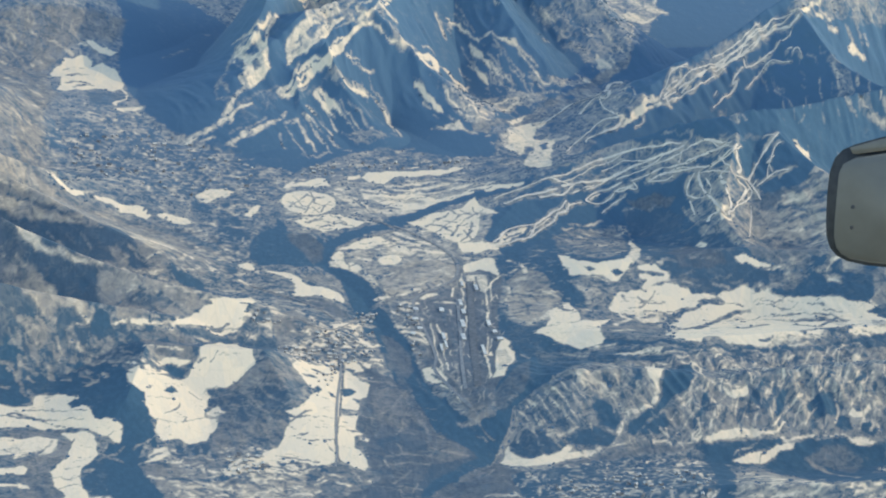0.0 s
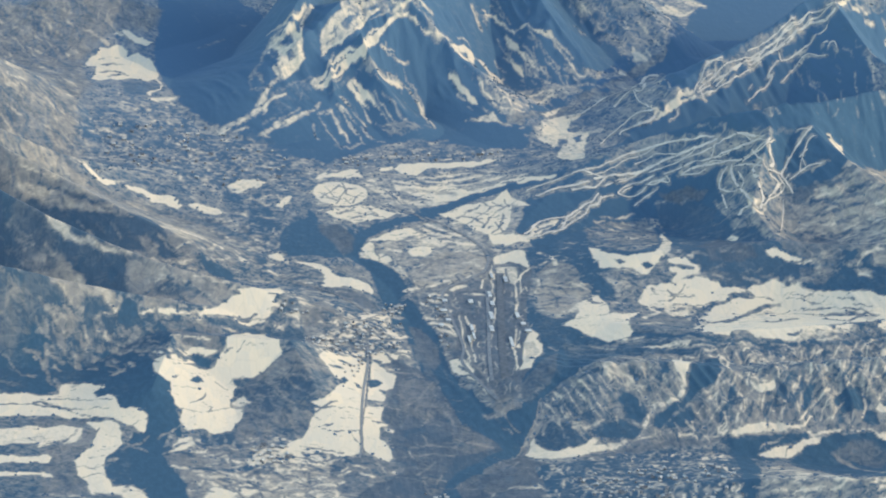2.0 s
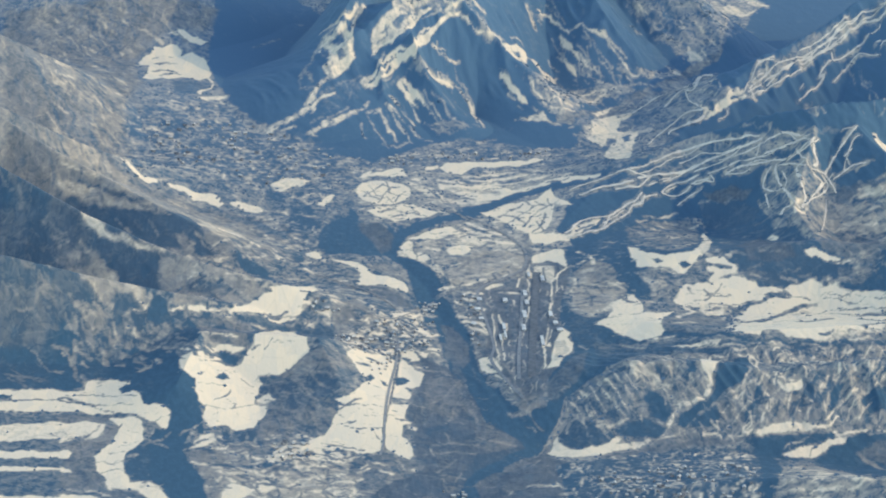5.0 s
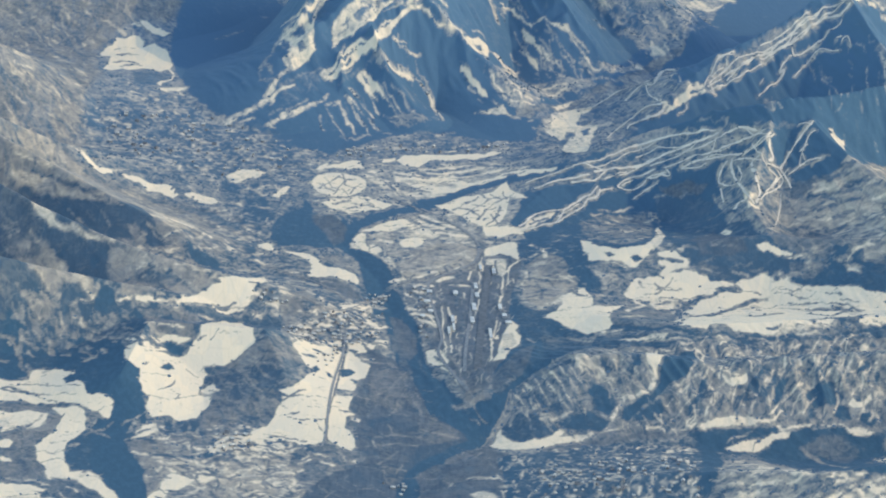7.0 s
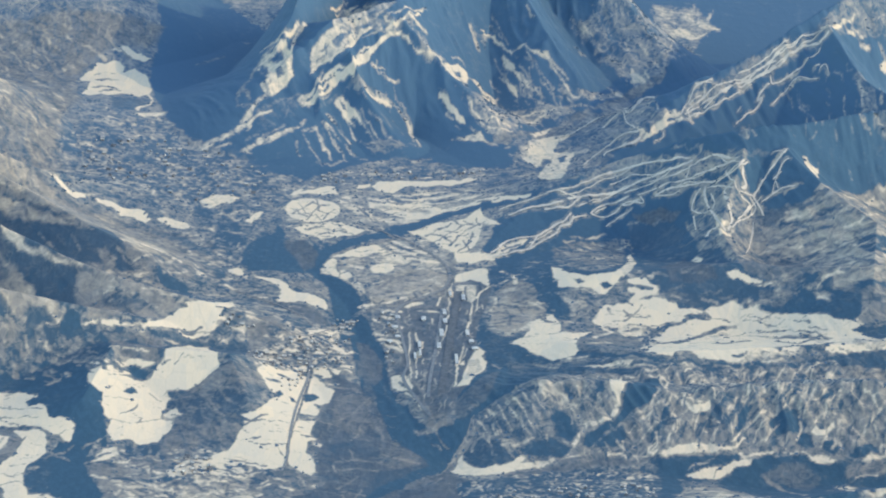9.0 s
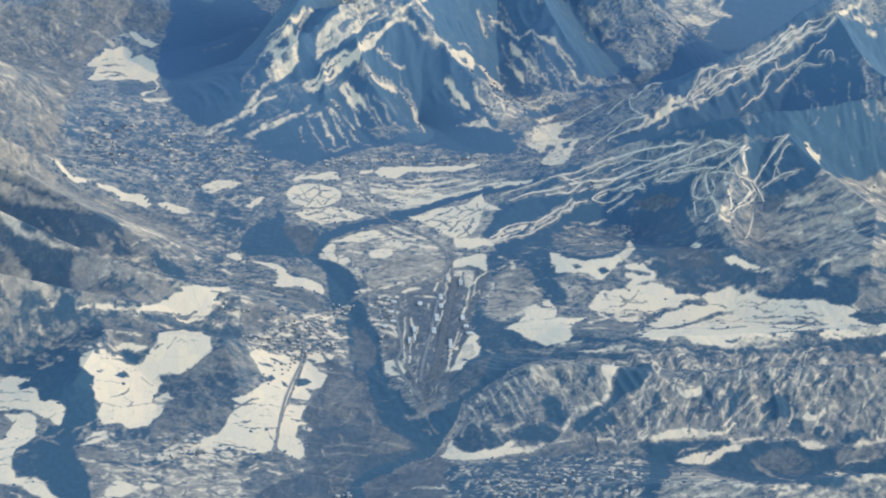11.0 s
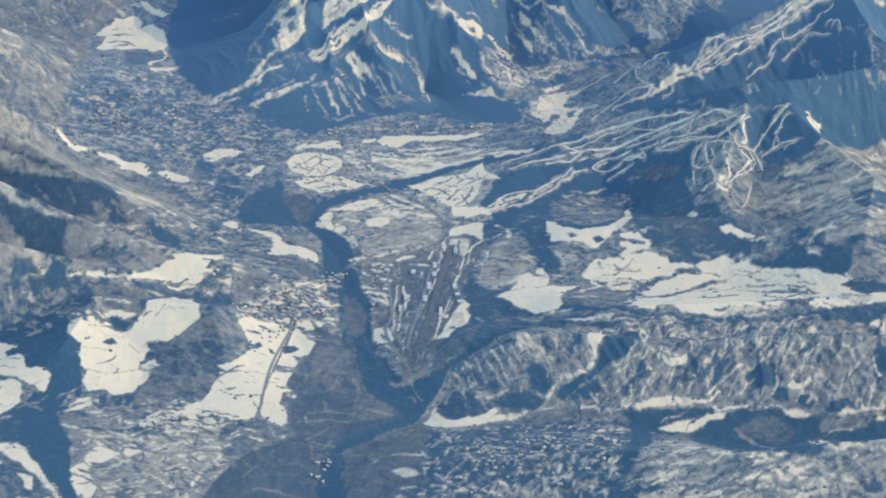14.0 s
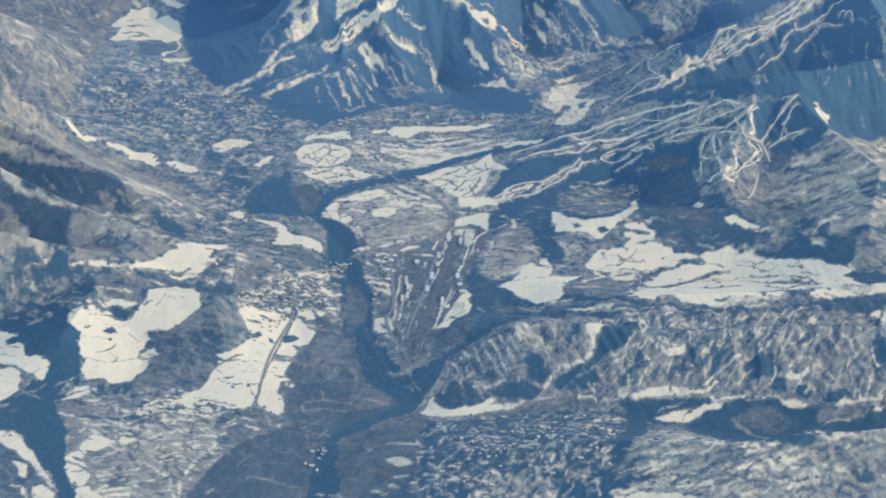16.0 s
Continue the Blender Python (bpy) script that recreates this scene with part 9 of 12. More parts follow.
line(0.72, 0.5, 1.2, [(200.8, -95.6), (194.2, -111), (182.7, -154.4)])
line(0.72, 0.5, 1.4, [(207.8, -98.5), (193.5, -154.7), (184.4, -163.6)])
line(0.72, 0.5, 5, [(218.6, -100.8), (202.7, -148.6), (196.8, -162.9)])
line(0.72, 0.5, 1.5, [(229.2, -105.1), (211.3, -153.2)])
line(0.72, 0.5, 1.4, [(169.9, -173.5), (162.7, -182.4), (151.6, -194.3)])
line(0.72, 0.5, 1.5, [(173.7, -167.5), (166.5, -176.2)])
line(0.72, 0.5, 1.4, [(152, -180.4), (155.1, -196)])
line(0.72, 0.5, 1.2, [(177.3, -170.4), (169.8, -182.3), (166, -192.5)])
line(0.72, 0.5, 1.1, [(180.8, -174.2), (173, -190.7)])
line(0.72, 0.5, 1.3, [(188.3, -150.6), (198.8, -155.7)])
line(0.72, 0.5, 1.2, [(220.5, -147.9), (209.1, -169.3)])
line(0.72, 0.5, 1.1, [(223.7, -155.9), (226.3, -166.7)])
line(0.72, 0.5, 1, [(159.8, -112.9), (166.6, -157.7)])
line(0.72, 0.5, 1.1, [(134.4, -177.8), (144.9, -179.6)])
line(0.72, 0.5, 1, [(202.4, -157.4), (216.7, -154)])
line(0.04, 0.1, 1.4, [(123.4, -116.1), (131.3, -156.7)])
line(0.04, 0.1, 1.9, [(145.4, -111.3), (150.8, -157.4)])
line(0.04, 0.1, 2.2, [(169.4, -103), (152.5, -161.7)])
line(0.04, 0.1, 1.3, [(163.3, -156.5), (157.6, -174.3), (153.6, -188.6)])
line(0.04, 0.1, 1.4, [(178.4, -104.8), (174.3, -149.6)])
line(0.04, 0.1, 1.4, [(181, -152), (175.8, -161.8), (182.6, -168.5)])
line(0.04, 0.1, 1.3, [(195.2, -120.7), (186.4, -156.5)])
line(0.04, 0.1, 1.5, [(214.6, -106.4), (196.8, -165.8)])
line(0.04, 0.1, 1.3, [(218.8, -147.4), (207.6, -161.1)])
line(0.04, 0.1, 1.4, [(149, -157.8), (145, -173.4)])
line(0.04, 0.1, 1.4, [(168.2, -176.7), (155.2, -193.4)])
line(0.04, 0.1, 3.4, [(147.7, -129.1), (157.3, -141.7)])
line(0.04, 0.1, 2.5, [(204.2, -100.3), (191.9, -150.3)])
line(0.04, 0.1, 1.5, [(181.7, -110.3), (185.8, -99.5)])
field(0.04, 0, 0.6, [(156.4, -174.7), (159.5, -167.4), (164.9, -160.7), (165.9, -165.2), (162.3, -173), (159, -185.4), (155.4, -188.1)])
field(0.05, 0.05, 1, [(173.6, -172.3), (184.3, -164.3), (193.4, -163.1), (200.2, -170.2), (198.2, -177.7), (190.8, -184), (180.3, -185.4)])
field(0.05, 0, 0.8, [(194.6, -180), (201.5, -182.4), (204.7, -191.7), (197.5, -195.3), (192.4, -190.2)])
field(0.05, 0, 0.6, [(208.3, -188.9), (215.6, -184.4), (219.6, -189.3), (216.7, -196.8), (209.8, -194.8)])
field(0.9, 0.1, 0.4, [(202.3, -180.4), (205.2, -176.2), (208.7, -177.8), (214.1, -176.1), (216.8, -171.9), (217.5, -178), (212.1, -181.6), (205.7, -183)])
line(0.6, 0.3, 1.1, [(203.7, -169.7), (212.8, -164.5), (221.5, -168.7), (220.1, -176.9)])
line(0.6, 0.3, 1.2, [(216.3, -164.6), (223.2, -171.9)])
field(0.22, 0.3, 0.6, [(-7.4, -174.2), (1.2, -160.9), (18.5, -148.6), (35.8, -151.9), (37.7, -167.8), (46.7, -179.4), (50.2, -199.8), (39.8, -207.9), (29.3, -203.1), (20.7, -205.2), (8.6, -201.7), (-1.9, -193.4)])
line(0.74, 0.4, 1.1, [(-4.9, -178), (1.5, -192.5)])
line(0.74, 0.4, 1, [(1.3, -165.7), (10.2, -193.5)])
line(0.74, 0.4, 1, [(6.4, -163.2), (17.1, -191.7)])
line(0.74, 0.4, 1, [(11.7, -160.1), (24, -191.8)])
line(0.74, 0.4, 1.1, [(16.7, -158.4), (29.1, -188.7)])
line(0.74, 0.4, 1, [(21.9, -158.2), (32.6, -181.2)])
line(0.74, 0.4, 1, [(-0.4, -171.6), (6.7, -195.8)])
line(0.74, 0.4, 1.2, [(27.1, -156.2), (36, -176.1)])
line(0.74, 0.4, 1, [(20.4, -179.6), (27.5, -196.2)])
line(0.04, 0.1, 1, [(-2.1, -173.1), (5, -193.5)])
line(0.04, 0.1, 1.1, [(4, -164.3), (13.6, -193)])
line(0.04, 0.1, 1.2, [(9.2, -160.9), (20.5, -192.6)])
line(0.04, 0.1, 0.9, [(14.4, -158.9), (26.4, -190.4)])
line(0.04, 0.1, 0.9, [(19.5, -158.1), (31.2, -185.2)])
line(0.04, 0.1, 1.3, [(25.4, -159.2), (35.4, -180.5)])
line(0.04, 0.1, 1, [(15.2, -177.6), (22.4, -197.7)])
field(0.6, 0.5, 0.8, [(28.8, -154), (38.1, -137.8), (46.4, -150.7), (43, -159.4), (36, -165.1)])
field(0.07, 0.2, 0.6, [(-11.9, -210.8), (-6.9, -199.2), (3.4, -198.8), (13.8, -203.6), (20.8, -210.2), (22.6, -220), (12.3, -226), (-1.5, -227.8), (-10, -220.6)])
line(0.6, 0.5, 1, [(-7.3, -177.2), (-5.9, -197.9), (-6.8, -209.5)])
line(0.5, 0.5, 1.6, [(-7, -197.5), (3.3, -196.5), (13.8, -202.1), (20.8, -207.7)])
field(0.06, 0.1, 0.6, [(20.8, -207.7), (29.3, -203.1), (39.8, -197.9), (46.8, -202.4), (53.7, -207.1), (46.8, -216.1), (36.4, -215.3), (26, -213)])
line(0.66, 0.4, 1.7, [(11.4, -205.4), (20.7, -205.2), (29.3, -199.6)])
field(0.04, 0, 0.8, [(39.6, -179.8), (46.7, -173.4), (55.5, -184.2), (57.2, -192.3), (52, -202.5), (46.7, -195.8)])
field(0.88, 0.35, 0.4, [(-21, -231.5), (-15.2, -221.2), (-12.6, -210.6), (-11.8, -218.3), (-4.9, -226.8), (7.1, -227.3), (17.4, -221.2), (22.6, -214.3), (26, -215.4), (22.6, -222.3), (33, -220.4), (43.4, -221.4), (26.1, -227.8), (12.1, -239.6), (-1.7, -245.3), (-13.6, -242.9)])
line(0.75, 0.5, 1.9, [(26.1, -221.8), (39.9, -219.4), (53.8, -214.2), (71.1, -211.7), (83.3, -210.6)])
line(0.85, 0.2, 1.6, [(76.3, -212.4), (85.1, -211), (87.8, -213.6)])
field(0.2, 0.8, 0.6, [(12, -243.2), (33, -229), (60.7, -219.1), (88.5, -214.5), (102.4, -214.3), (95.4, -219.2), (67.6, -223.8), (39.8, -233.5), (18.8, -248.3)])
field(0.3, 0.7, 0.6, [(43.4, -217.7), (60.7, -212.8), (74.6, -211.1), (78.1, -215.6), (60.7, -219.1), (46.8, -221.1)])
field(0.88, 0.3, 0.4, [(100.7, -208), (112.9, -206.3), (123.5, -201.5), (130.5, -198.9), (144.4, -200.7), (155, -199.2), (151.4, -203), (140.9, -205), (126.8, -208), (112.8, -211), (104.1, -211)])
line(0.7, 0.4, 1.9, [(92, -210.8), (105.9, -211.2), (126.8, -208.5)])
line(0.88, 0.2, 1.7, [(155.1, -197.4), (160.6, -192.5)])
field(0.8, 0.3, 0.4, [(154.9, -204.8), (165.5, -203.1), (174.5, -198.3), (181.6, -196.8), (177.9, -201.6), (165.4, -205.7), (158.3, -207.8)])
line(0.8, 0.3, 1.6, [(181.6, -198.8), (197.4, -198.5), (211.4, -199)])
field(0.9, 0.2, 0.4, [(197.3, -199.7), (207.9, -199.4), (216.5, -201.2), (214.6, -204.4), (204.1, -203.9)])
line(0.2, 0.7, 1.4, [(88.5, -215.9), (112.8, -213), (147.8, -207.2)])
field(0.04, 0, 0.6, [(104.1, -216.9), (119.7, -213.9), (130.3, -210), (156.6, -207), (157.5, -210.8), (144.1, -215.3), (129.9, -222.6), (126.6, -217.8), (122.8, -229), (115.6, -234.3), (108.9, -230.9), (110.8, -224.6)])
field(0.93, 0.1, 0.4, [(124.6, -226.2), (133.4, -222.5), (142.3, -218.1), (151.1, -214.8), (156.4, -211.9), (158.3, -209.3), (164.6, -207.2), (166.6, -212.6), (159.8, -216.9), (152.7, -219.2), (147.4, -223.2), (141.9, -228.8), (133.1, -230.5), (126.2, -230.5)])
line(0.2, 0.4, 1.1, [(140.2, -227.9), (142.2, -220.9), (145.8, -217.5)])
line(0.7, 0.3, 1.3, [(124.7, -223.5), (130.1, -217.3), (137.1, -215.4)])
line(0.4, 0.4, 1.6, [(133.5, -217.4), (140.8, -210.9)])
field(0.04, 0, 0.8, [(167.1, -207.7), (183.1, -203.7), (200.6, -204.6), (224.4, -204.8), (208.5, -328.2), (195.8, -331.1), (179.3, -332.8), (173.4, -274.5), (155.4, -253.6), (146.7, -235.1), (150.8, -224.1), (161.5, -217.9)])
field(0.13, 0.55, 1.6, [(184.7, -207.5), (200.6, -206.7), (207, -217.6), (197.3, -244.1), (188.7, -230.3), (178.7, -225.1), (172, -218.6)])
line(0.4, 0.7, 2.8, [(171.9, -221.1), (180.1, -230.6), (192.2, -283.7)])
line(0.4, 0.5, 4.6, [(210.4, -248.1), (222.4, -230)])
field(0.09, 0.15, 0.8, [(-12, -258.4), (25.7, -247.2), (43.3, -233.1), (71, -226.5), (102.2, -223), (108.5, -237), (103.9, -323.7), (95.5, -341.4), (-8.9, -334.8), (-10.6, -302.8), (-15.5, -271.7)])
field(0.03, 0, 0.6, [(-15.4, -262.6), (-8.6, -258.8), (-3.8, -283.7), (-5.7, -313), (-2.4, -335.9), (-8.9, -334.8), (-10.6, -302.8)])
field(0.03, 0, 0.6, [(109.2, -236.8), (117.4, -233.5), (120.8, -256.9), (111.9, -325.7), (105.3, -333.5), (98.7, -342.2), (93.8, -341.3), (102.3, -323.4)])
line(0.85, 0.2, 2.2, [(86, -321.8), (92.4, -327.1), (99, -323.2)])
line(0.85, 0.2, 1.8, [(98.3, -259.9), (97.7, -300.7)])
line(0.85, 0.2, 2.1, [(90.8, -330.6), (98.9, -327), (102.4, -320.9)])
line(0.85, 0.2, 5.9, [(87.4, -243.8), (101.9, -232.1)])
line(0.04, 0, 2.3, [(83.8, -300.1), (89.3, -319.6)])
line(0.04, 0, 1.6, [(92.6, -317.6), (94.1, -324.7)])
line(0.04, 0, 2.1, [(58.6, -274.6), (62, -307.3)])
line(0.04, 0, 1.8, [(38, -286.2), (40.3, -315.1)])
line(0.04, 0, 2.5, [(11, -297.2), (15.8, -309.1)])
line(0.04, 0, 3.1, [(70.1, -310.5), (76.2, -321)])
line(0.04, 0, 1.8, [(85.9, -331.3), (89, -336.4)])
field(0.48, 0.55, 1, [(119.7, -269.4), (139.2, -242.2), (154.5, -262), (169.5, -333.5), (208.4, -331.1), (207.7, -349.9), (101.9, -342.9), (110.2, -330)])
field(0.8, 0.3, 0.6, [(132.1, -315.9), (141.7, -270.6), (149.7, -275.4), (137.7, -326.7), (131.2, -326.5)])
field(0.82, 0.3, 0.6, [(169.5, -334.3), (185.9, -331.9), (199.1, -331.9), (192.4, -336.2), (175.8, -338.3)])
field(0.75, 0.3, 0.6, [(182.4, -340), (195.6, -337.4), (208.1, -338.6), (207.9, -346), (195.4, -346.4), (185.5, -345.2)])
line(0.05, 0.1, 1.7, [(118, -343.1), (137.4, -339.6), (162.9, -339.4), (185.7, -337.8)])
line(0.1, 0.2, 1.7, [(106.9, -336), (121.3, -336.4), (131, -338.2)])
line(0.15, 0.3, 1.3, [(147.3, -328), (166.1, -338)])
line(0.15, 0.3, 1.2, [(118.4, -324.9), (134.4, -329.8)])
line(0.7, 0.3, 1.3, [(154.4, -322.7), (163.1, -334.2)])
line(0.7, 0.3, 1.8, [(118.2, -332.2), (127.9, -331.2)])
line(0.7, 0.4, 1.8, [(140.7, -335.3), (153.5, -336.3)])
line(0.15, 0.3, 1.4, [(192.3, -340.3), (202, -344.1)])
line(0.7, 0.4, 1.5, [(165.9, -346.2), (178.9, -343.3)])
line(0.1, 0.3, 1.5, [(172.5, -340.8), (182.3, -342.8)])
line(0.6, 0.4, 1.6, [(130.8, -342.9), (150.1, -343)])
line(0.2, 0.4, 1.2, [(153.2, -346.9), (168.9, -349.9)])
field(0.8, 0.2, 0.5, [(152.7, -279.3), (166.1, -279.5), (166.3, -333.6), (153.7, -329.5)])
field(0.03, 0, 1, [(236.8, 414.5), (312.6, 452.8), (327.2, 459.7), (316.5, 229.3), (283.6, 220.1), (244.7, 179.1), (227.3, 173.1), (240.1, 364.7)])
line(0.8, 0, 3.2, [(272.6, 431.7), (277.4, 429.1), (280.8, 429.3)])
field(0.85, 0, 0.5, [(289.2, 427.1), (293.8, 432), (300.8, 430.5), (304.8, 429), (308.7, 425.5), (303.6, 424.8), (298.8, 426.4), (290.8, 423.8)])
field(0.32, 0.1, 1, [(262.1, 374.3), (271, 376.1), (276.5, 354.2), (280.7, 337.5), (277, 254), (281.6, 249.4), (292.2, 246.4), (298.7, 243.3), (290.6, 241.6), (277.8, 245.1), (268.9, 248.8), (270.6, 342.1), (266.3, 359.4)])
field(0.5, 0.1, 1, [(279.5, 249.1), (288, 247.3), (296, 249.3), (301.8, 246.7), (302, 243.6), (292.6, 241.6), (284.1, 244.7)])
line(0.55, 0, 1.4, [(258.4, 353.9), (258.2, 249.8), (267.1, 244)])
line(0.55, 0, 1.5, [(278.5, 348.1), (280.7, 332.3)])
line(0.55, 0, 1.7, [(289, 399.4), (283.5, 336.1)])
line(0.55, 0, 1.5, [(296.7, 404.9), (286.9, 258.4)])
line(0.55, 0, 1.7, [(289, 257), (291.8, 249.8)])
line(0.55, 0, 1.6, [(293.6, 252.8), (300.4, 247.9)])
line(0.55, 0, 1.3, [(308.8, 414.8), (300.6, 259.3)])
line(0.55, 0, 1.5, [(266.3, 365), (272.6, 349.3), (274.7, 335.2)])
line(0.55, 0, 1.5, [(270.4, 357.5), (270.6, 255.4), (275.2, 251.2)])
line(0.55, 0, 2.3, [(304.8, 442.3), (307.5, 435.1)])
line(0.4, 0, 1.9, [(297.5, 444.5), (302.9, 435.2)])
line(0.4, 0, 2.1, [(288.7, 437.5), (293.6, 433.6)])
line(0.4, 0, 1.8, [(251.9, 217.6), (254.1, 217.5)])
line(0.4, 0, 2, [(225.9, 362.9), (229.3, 359.1)])
line(0.4, 0, 1.6, [(236.4, 347.1), (232.3, 237.7)])
line(0.4, 0, 1.1, [(297.6, 231.5), (302.8, 233.4)])
line(0.4, 0, 1.4, [(246.5, 346), (241.7, 243.6)])
field(0.5, 0.7, 1.2, [(231.3, 150.8), (250.2, 203), (275.2, 218.9), (316.4, 230.7), (304.4, 31.3), (228.8, 29.1)])
line(0.78, 0.4, 1.7, [(247, 183.6), (271.4, 210.9)])
line(0.78, 0.4, 2.1, [(256.2, 161.7), (267.5, 205.6), (277.8, 208.8)])
line(0.78, 0.4, 2.1, [(277.4, 217.3), (283.6, 220.8), (290, 220.3), (291.3, 218.4)])
line(0.78, 0.4, 1.6, [(282.1, 209.2), (292.5, 211.4)])
line(0.78, 0.4, 2.2, [(242.7, 122.6), (254, 123.2), (275.7, 200.2), (301, 210)])
line(0.78, 0.4, 5.3, [(274.8, 129.4), (287.4, 184.1), (290.7, 172.6)])
line(0.78, 0.4, 2.4, [(276.3, 82.5), (287.3, 99.1)])
line(0.78, 0.4, 2.1, [(266, 43.1), (281.3, 44.2)])
line(0.78, 0.4, 3.2, [(237, 109.7), (247.7, 93.7)])
line(0.78, 0.4, 4.3, [(234.3, 43.8), (240.8, 60.6), (244.5, 60.6)])
line(0.78, 0.4, 2.7, [(223.2, 43.1), (236.2, 42.2)])
line(0.78, 0.4, 2.9, [(264.3, 86.9), (267.4, 66.2)])
field(0.06, 0.2, 1, [(250, 105.8), (264.8, 99.7), (277.5, 109.8), (278.8, 92.6), (267.9, 74.4), (256, 71.2), (249.3, 88.8)])
line(0.08, 0.2, 3.1, [(246.4, 133.6), (260.7, 167.2)])
line(0.08, 0.2, 3.2, [(273.2, 164), (292.9, 203.2), (304.6, 204.3)])
line(0.08, 0.2, 1.8, [(292.7, 207.3), (304.1, 213.8)])
line(0.08, 0.2, 3.5, [(244.9, 71.4), (258.7, 48.5)])
line(0.08, 0.2, 2.5, [(281.4, 36.7), (292.1, 34.1)])
line(0.08, 0.2, 2.5, [(258.3, 26.2), (273.7, 35.5)])
field(0.05, 0.1, 0.8, [(226.9, 23.7), (246.9, 16.4), (250.6, 4.3), (243.1, -5.6), (226.6, 0)])
field(0.32, 0.6, 1, [(246.9, 20.3), (304.4, 35.8), (304.3, 13.8), (273.2, -2.3), (254.2, -6.5), (246.8, -3.5)])
field(0.97, 0, 0.4, [(222.8, -9.5), (235.6, -16.1), (246.6, -22.7), (253.6, -53.6), (247.5, -38.6), (224.2, -27.7)])
field(0.06, 0.1, 0.6, [(239.3, -17.6), (246.7, -14.2), (261.6, -13.4), (269.2, -15.2), (287.9, -15.8), (303.6, -6.7), (298.3, -61.4), (282.1, -63.3), (264.6, -30.5), (256.2, -43.8), (246.6, -22.7)])
field(0.95, 0, 0.4, [(271.2, -8.3), (277, -3.7), (292, 7.2), (304.2, 11.1), (304.2, 3.9), (276.9, -8.2)])
field(0.97, 0, 0.4, [(255.3, -55.1), (264.2, -35.6), (278.9, -35.5), (282.1, -65.3), (278.1, -67.6), (272.6, -69.1), (261.6, -72.9), (252.5, -72.8), (258, -69.2)])
line(0.85, 0.1, 2.5, [(226.9, -73.8), (239, -72.7)])
field(0.08, 0.2, 0.8, [(223.2, -82.1), (243.3, -75), (298.1, -69.8), (298, -75.2), (268.6, -85.5), (254, -92.9), (239.6, -90.9), (223.2, -91.5)])
field(0.4, 0.6, 1, [(221.3, -93.6), (254, -92.9), (261.1, -102.8), (292.7, -140.5), (292.8, -177.2), (257.8, -186.4), (223, -190.4)])
field(0.62, 0.7, 1, [(265.1, -84.1), (276.1, -77.2), (298, -75.2), (292.9, -158.3), (271.9, -146.7), (261.2, -139.3)])
field(0.05, 0, 0.8, [(254, -97.7), (261, -98.7), (257.8, -142.9), (252.5, -156), (254.2, -166.9), (257.7, -172.7), (268.4, -174.6), (273.6, -170.4), (279.2, -155.5), (273.8, -152.9), (264.7, -152), (259.5, -145.3)])
line(0.75, 0.4, 1.3, [(241.8, -151.5), (243.7, -158.7), (247.2, -162.6)])
line(0.75, 0.4, 1.5, [(254.2, -155.9), (257.7, -166.5), (263, -172.2), (266.6, -174.7)])
line(0.75, 0.4, 1.3, [(226.1, -161.5), (228.1, -168.4), (227, -178)])
line(0.75, 0.4, 1.4, [(221, -162.6), (219.3, -174.4)])
line(0.75, 0.4, 1.4, [(240.2, -169.2), (243.1, -177)])
line(0.75, 0.4, 1.6, [(236.5, -146.1), (241.8, -151.5)])
line(0.75, 0.4, 1.8, [(275.4, -138.3), (281.7, -144.7)])
line(0.75, 0.4, 2.9, [(268.2, -156.1), (273.6, -158.4)])
line(0.05, 0.1, 1.2, [(225.9, -147.6), (228.8, -158.1)])
line(0.05, 0.1, 1.3, [(220.7, -153.5), (222.6, -157.5)])
line(0.05, 0.1, 1.2, [(231.7, -175.7), (236.9, -178.2)])
line(0.05, 0.1, 1.9, [(267.1, -114.1), (271.9, -144.3)])
field(0.04, 0, 0.8, [(226.4, -188.9), (240.5, -186.3), (245.7, -193.3), (233.4, -197.2), (224.7, -198.9)])
field(0.04, 0, 0.8, [(264.9, -195.1), (271.8, -192.3), (292.8, -188.9), (280.5, -317.5), (257.7, -216.3), (235, -319.2), (233.5, -216.8), (250.9, -210.8), (261.4, -203.6)])
field(0.82, 0.3, 0.5, [(247.4, -192.6), (257.9, -190.2), (268.3, -186.4), (292.8, -185.5), (292.8, -187.9), (271.8, -190.9), (257.9, -192.8), (249.1, -195.6)])
line(0.85, 0.2, 1.5, [(247.4, -186.6), (248.1, -193.5)])
line(0.8, 0.3, 1.7, [(264.8, -175.3), (270.4, -185)])
field(0.85, 0.1, 0.4, [(233.5, -199.4), (238.7, -196.3), (242.5, -196), (239, -199.2)])
field(0.8, 0.2, 0.4, [(257.9, -198.3), (263.2, -196.1), (261.4, -201.3), (257.1, -201.6)])
field(0.75, 0.4, 0.4, [(267.6, -207.5), (273.5, -205.1), (263.7, -318.2), (257.8, -320.3)])
field(0.3, 0.6, 1, [(223, -206.9), (240.4, -200.4), (254.4, -200.2), (250.9, -206.3), (237, -211.4), (223.1, -215.7)])
line(0.7, 0.3, 1.7, [(230, -215), (242.2, -208.6)])
line(0.85, 0.2, 9, [(220.9, -228), (225.1, -322.2), (231.7, -322.9)])
field(0.46, 0.5, 1, [(213.8, -329.8), (231.7, -324.2), (248.1, -318.8), (280.5, -320.9), (280.6, -353), (214.2, -357.9)])
field(0.02, 0, 0.6, [(-226.6, -326), (-221.2, -332.8), (-215, -354.9), (-209.2, -372.9), (-198.3, -404.3), (-209.3, -406.5), (-221.1, -371.4), (-231.9, -350.5), (-238.1, -336.2)])
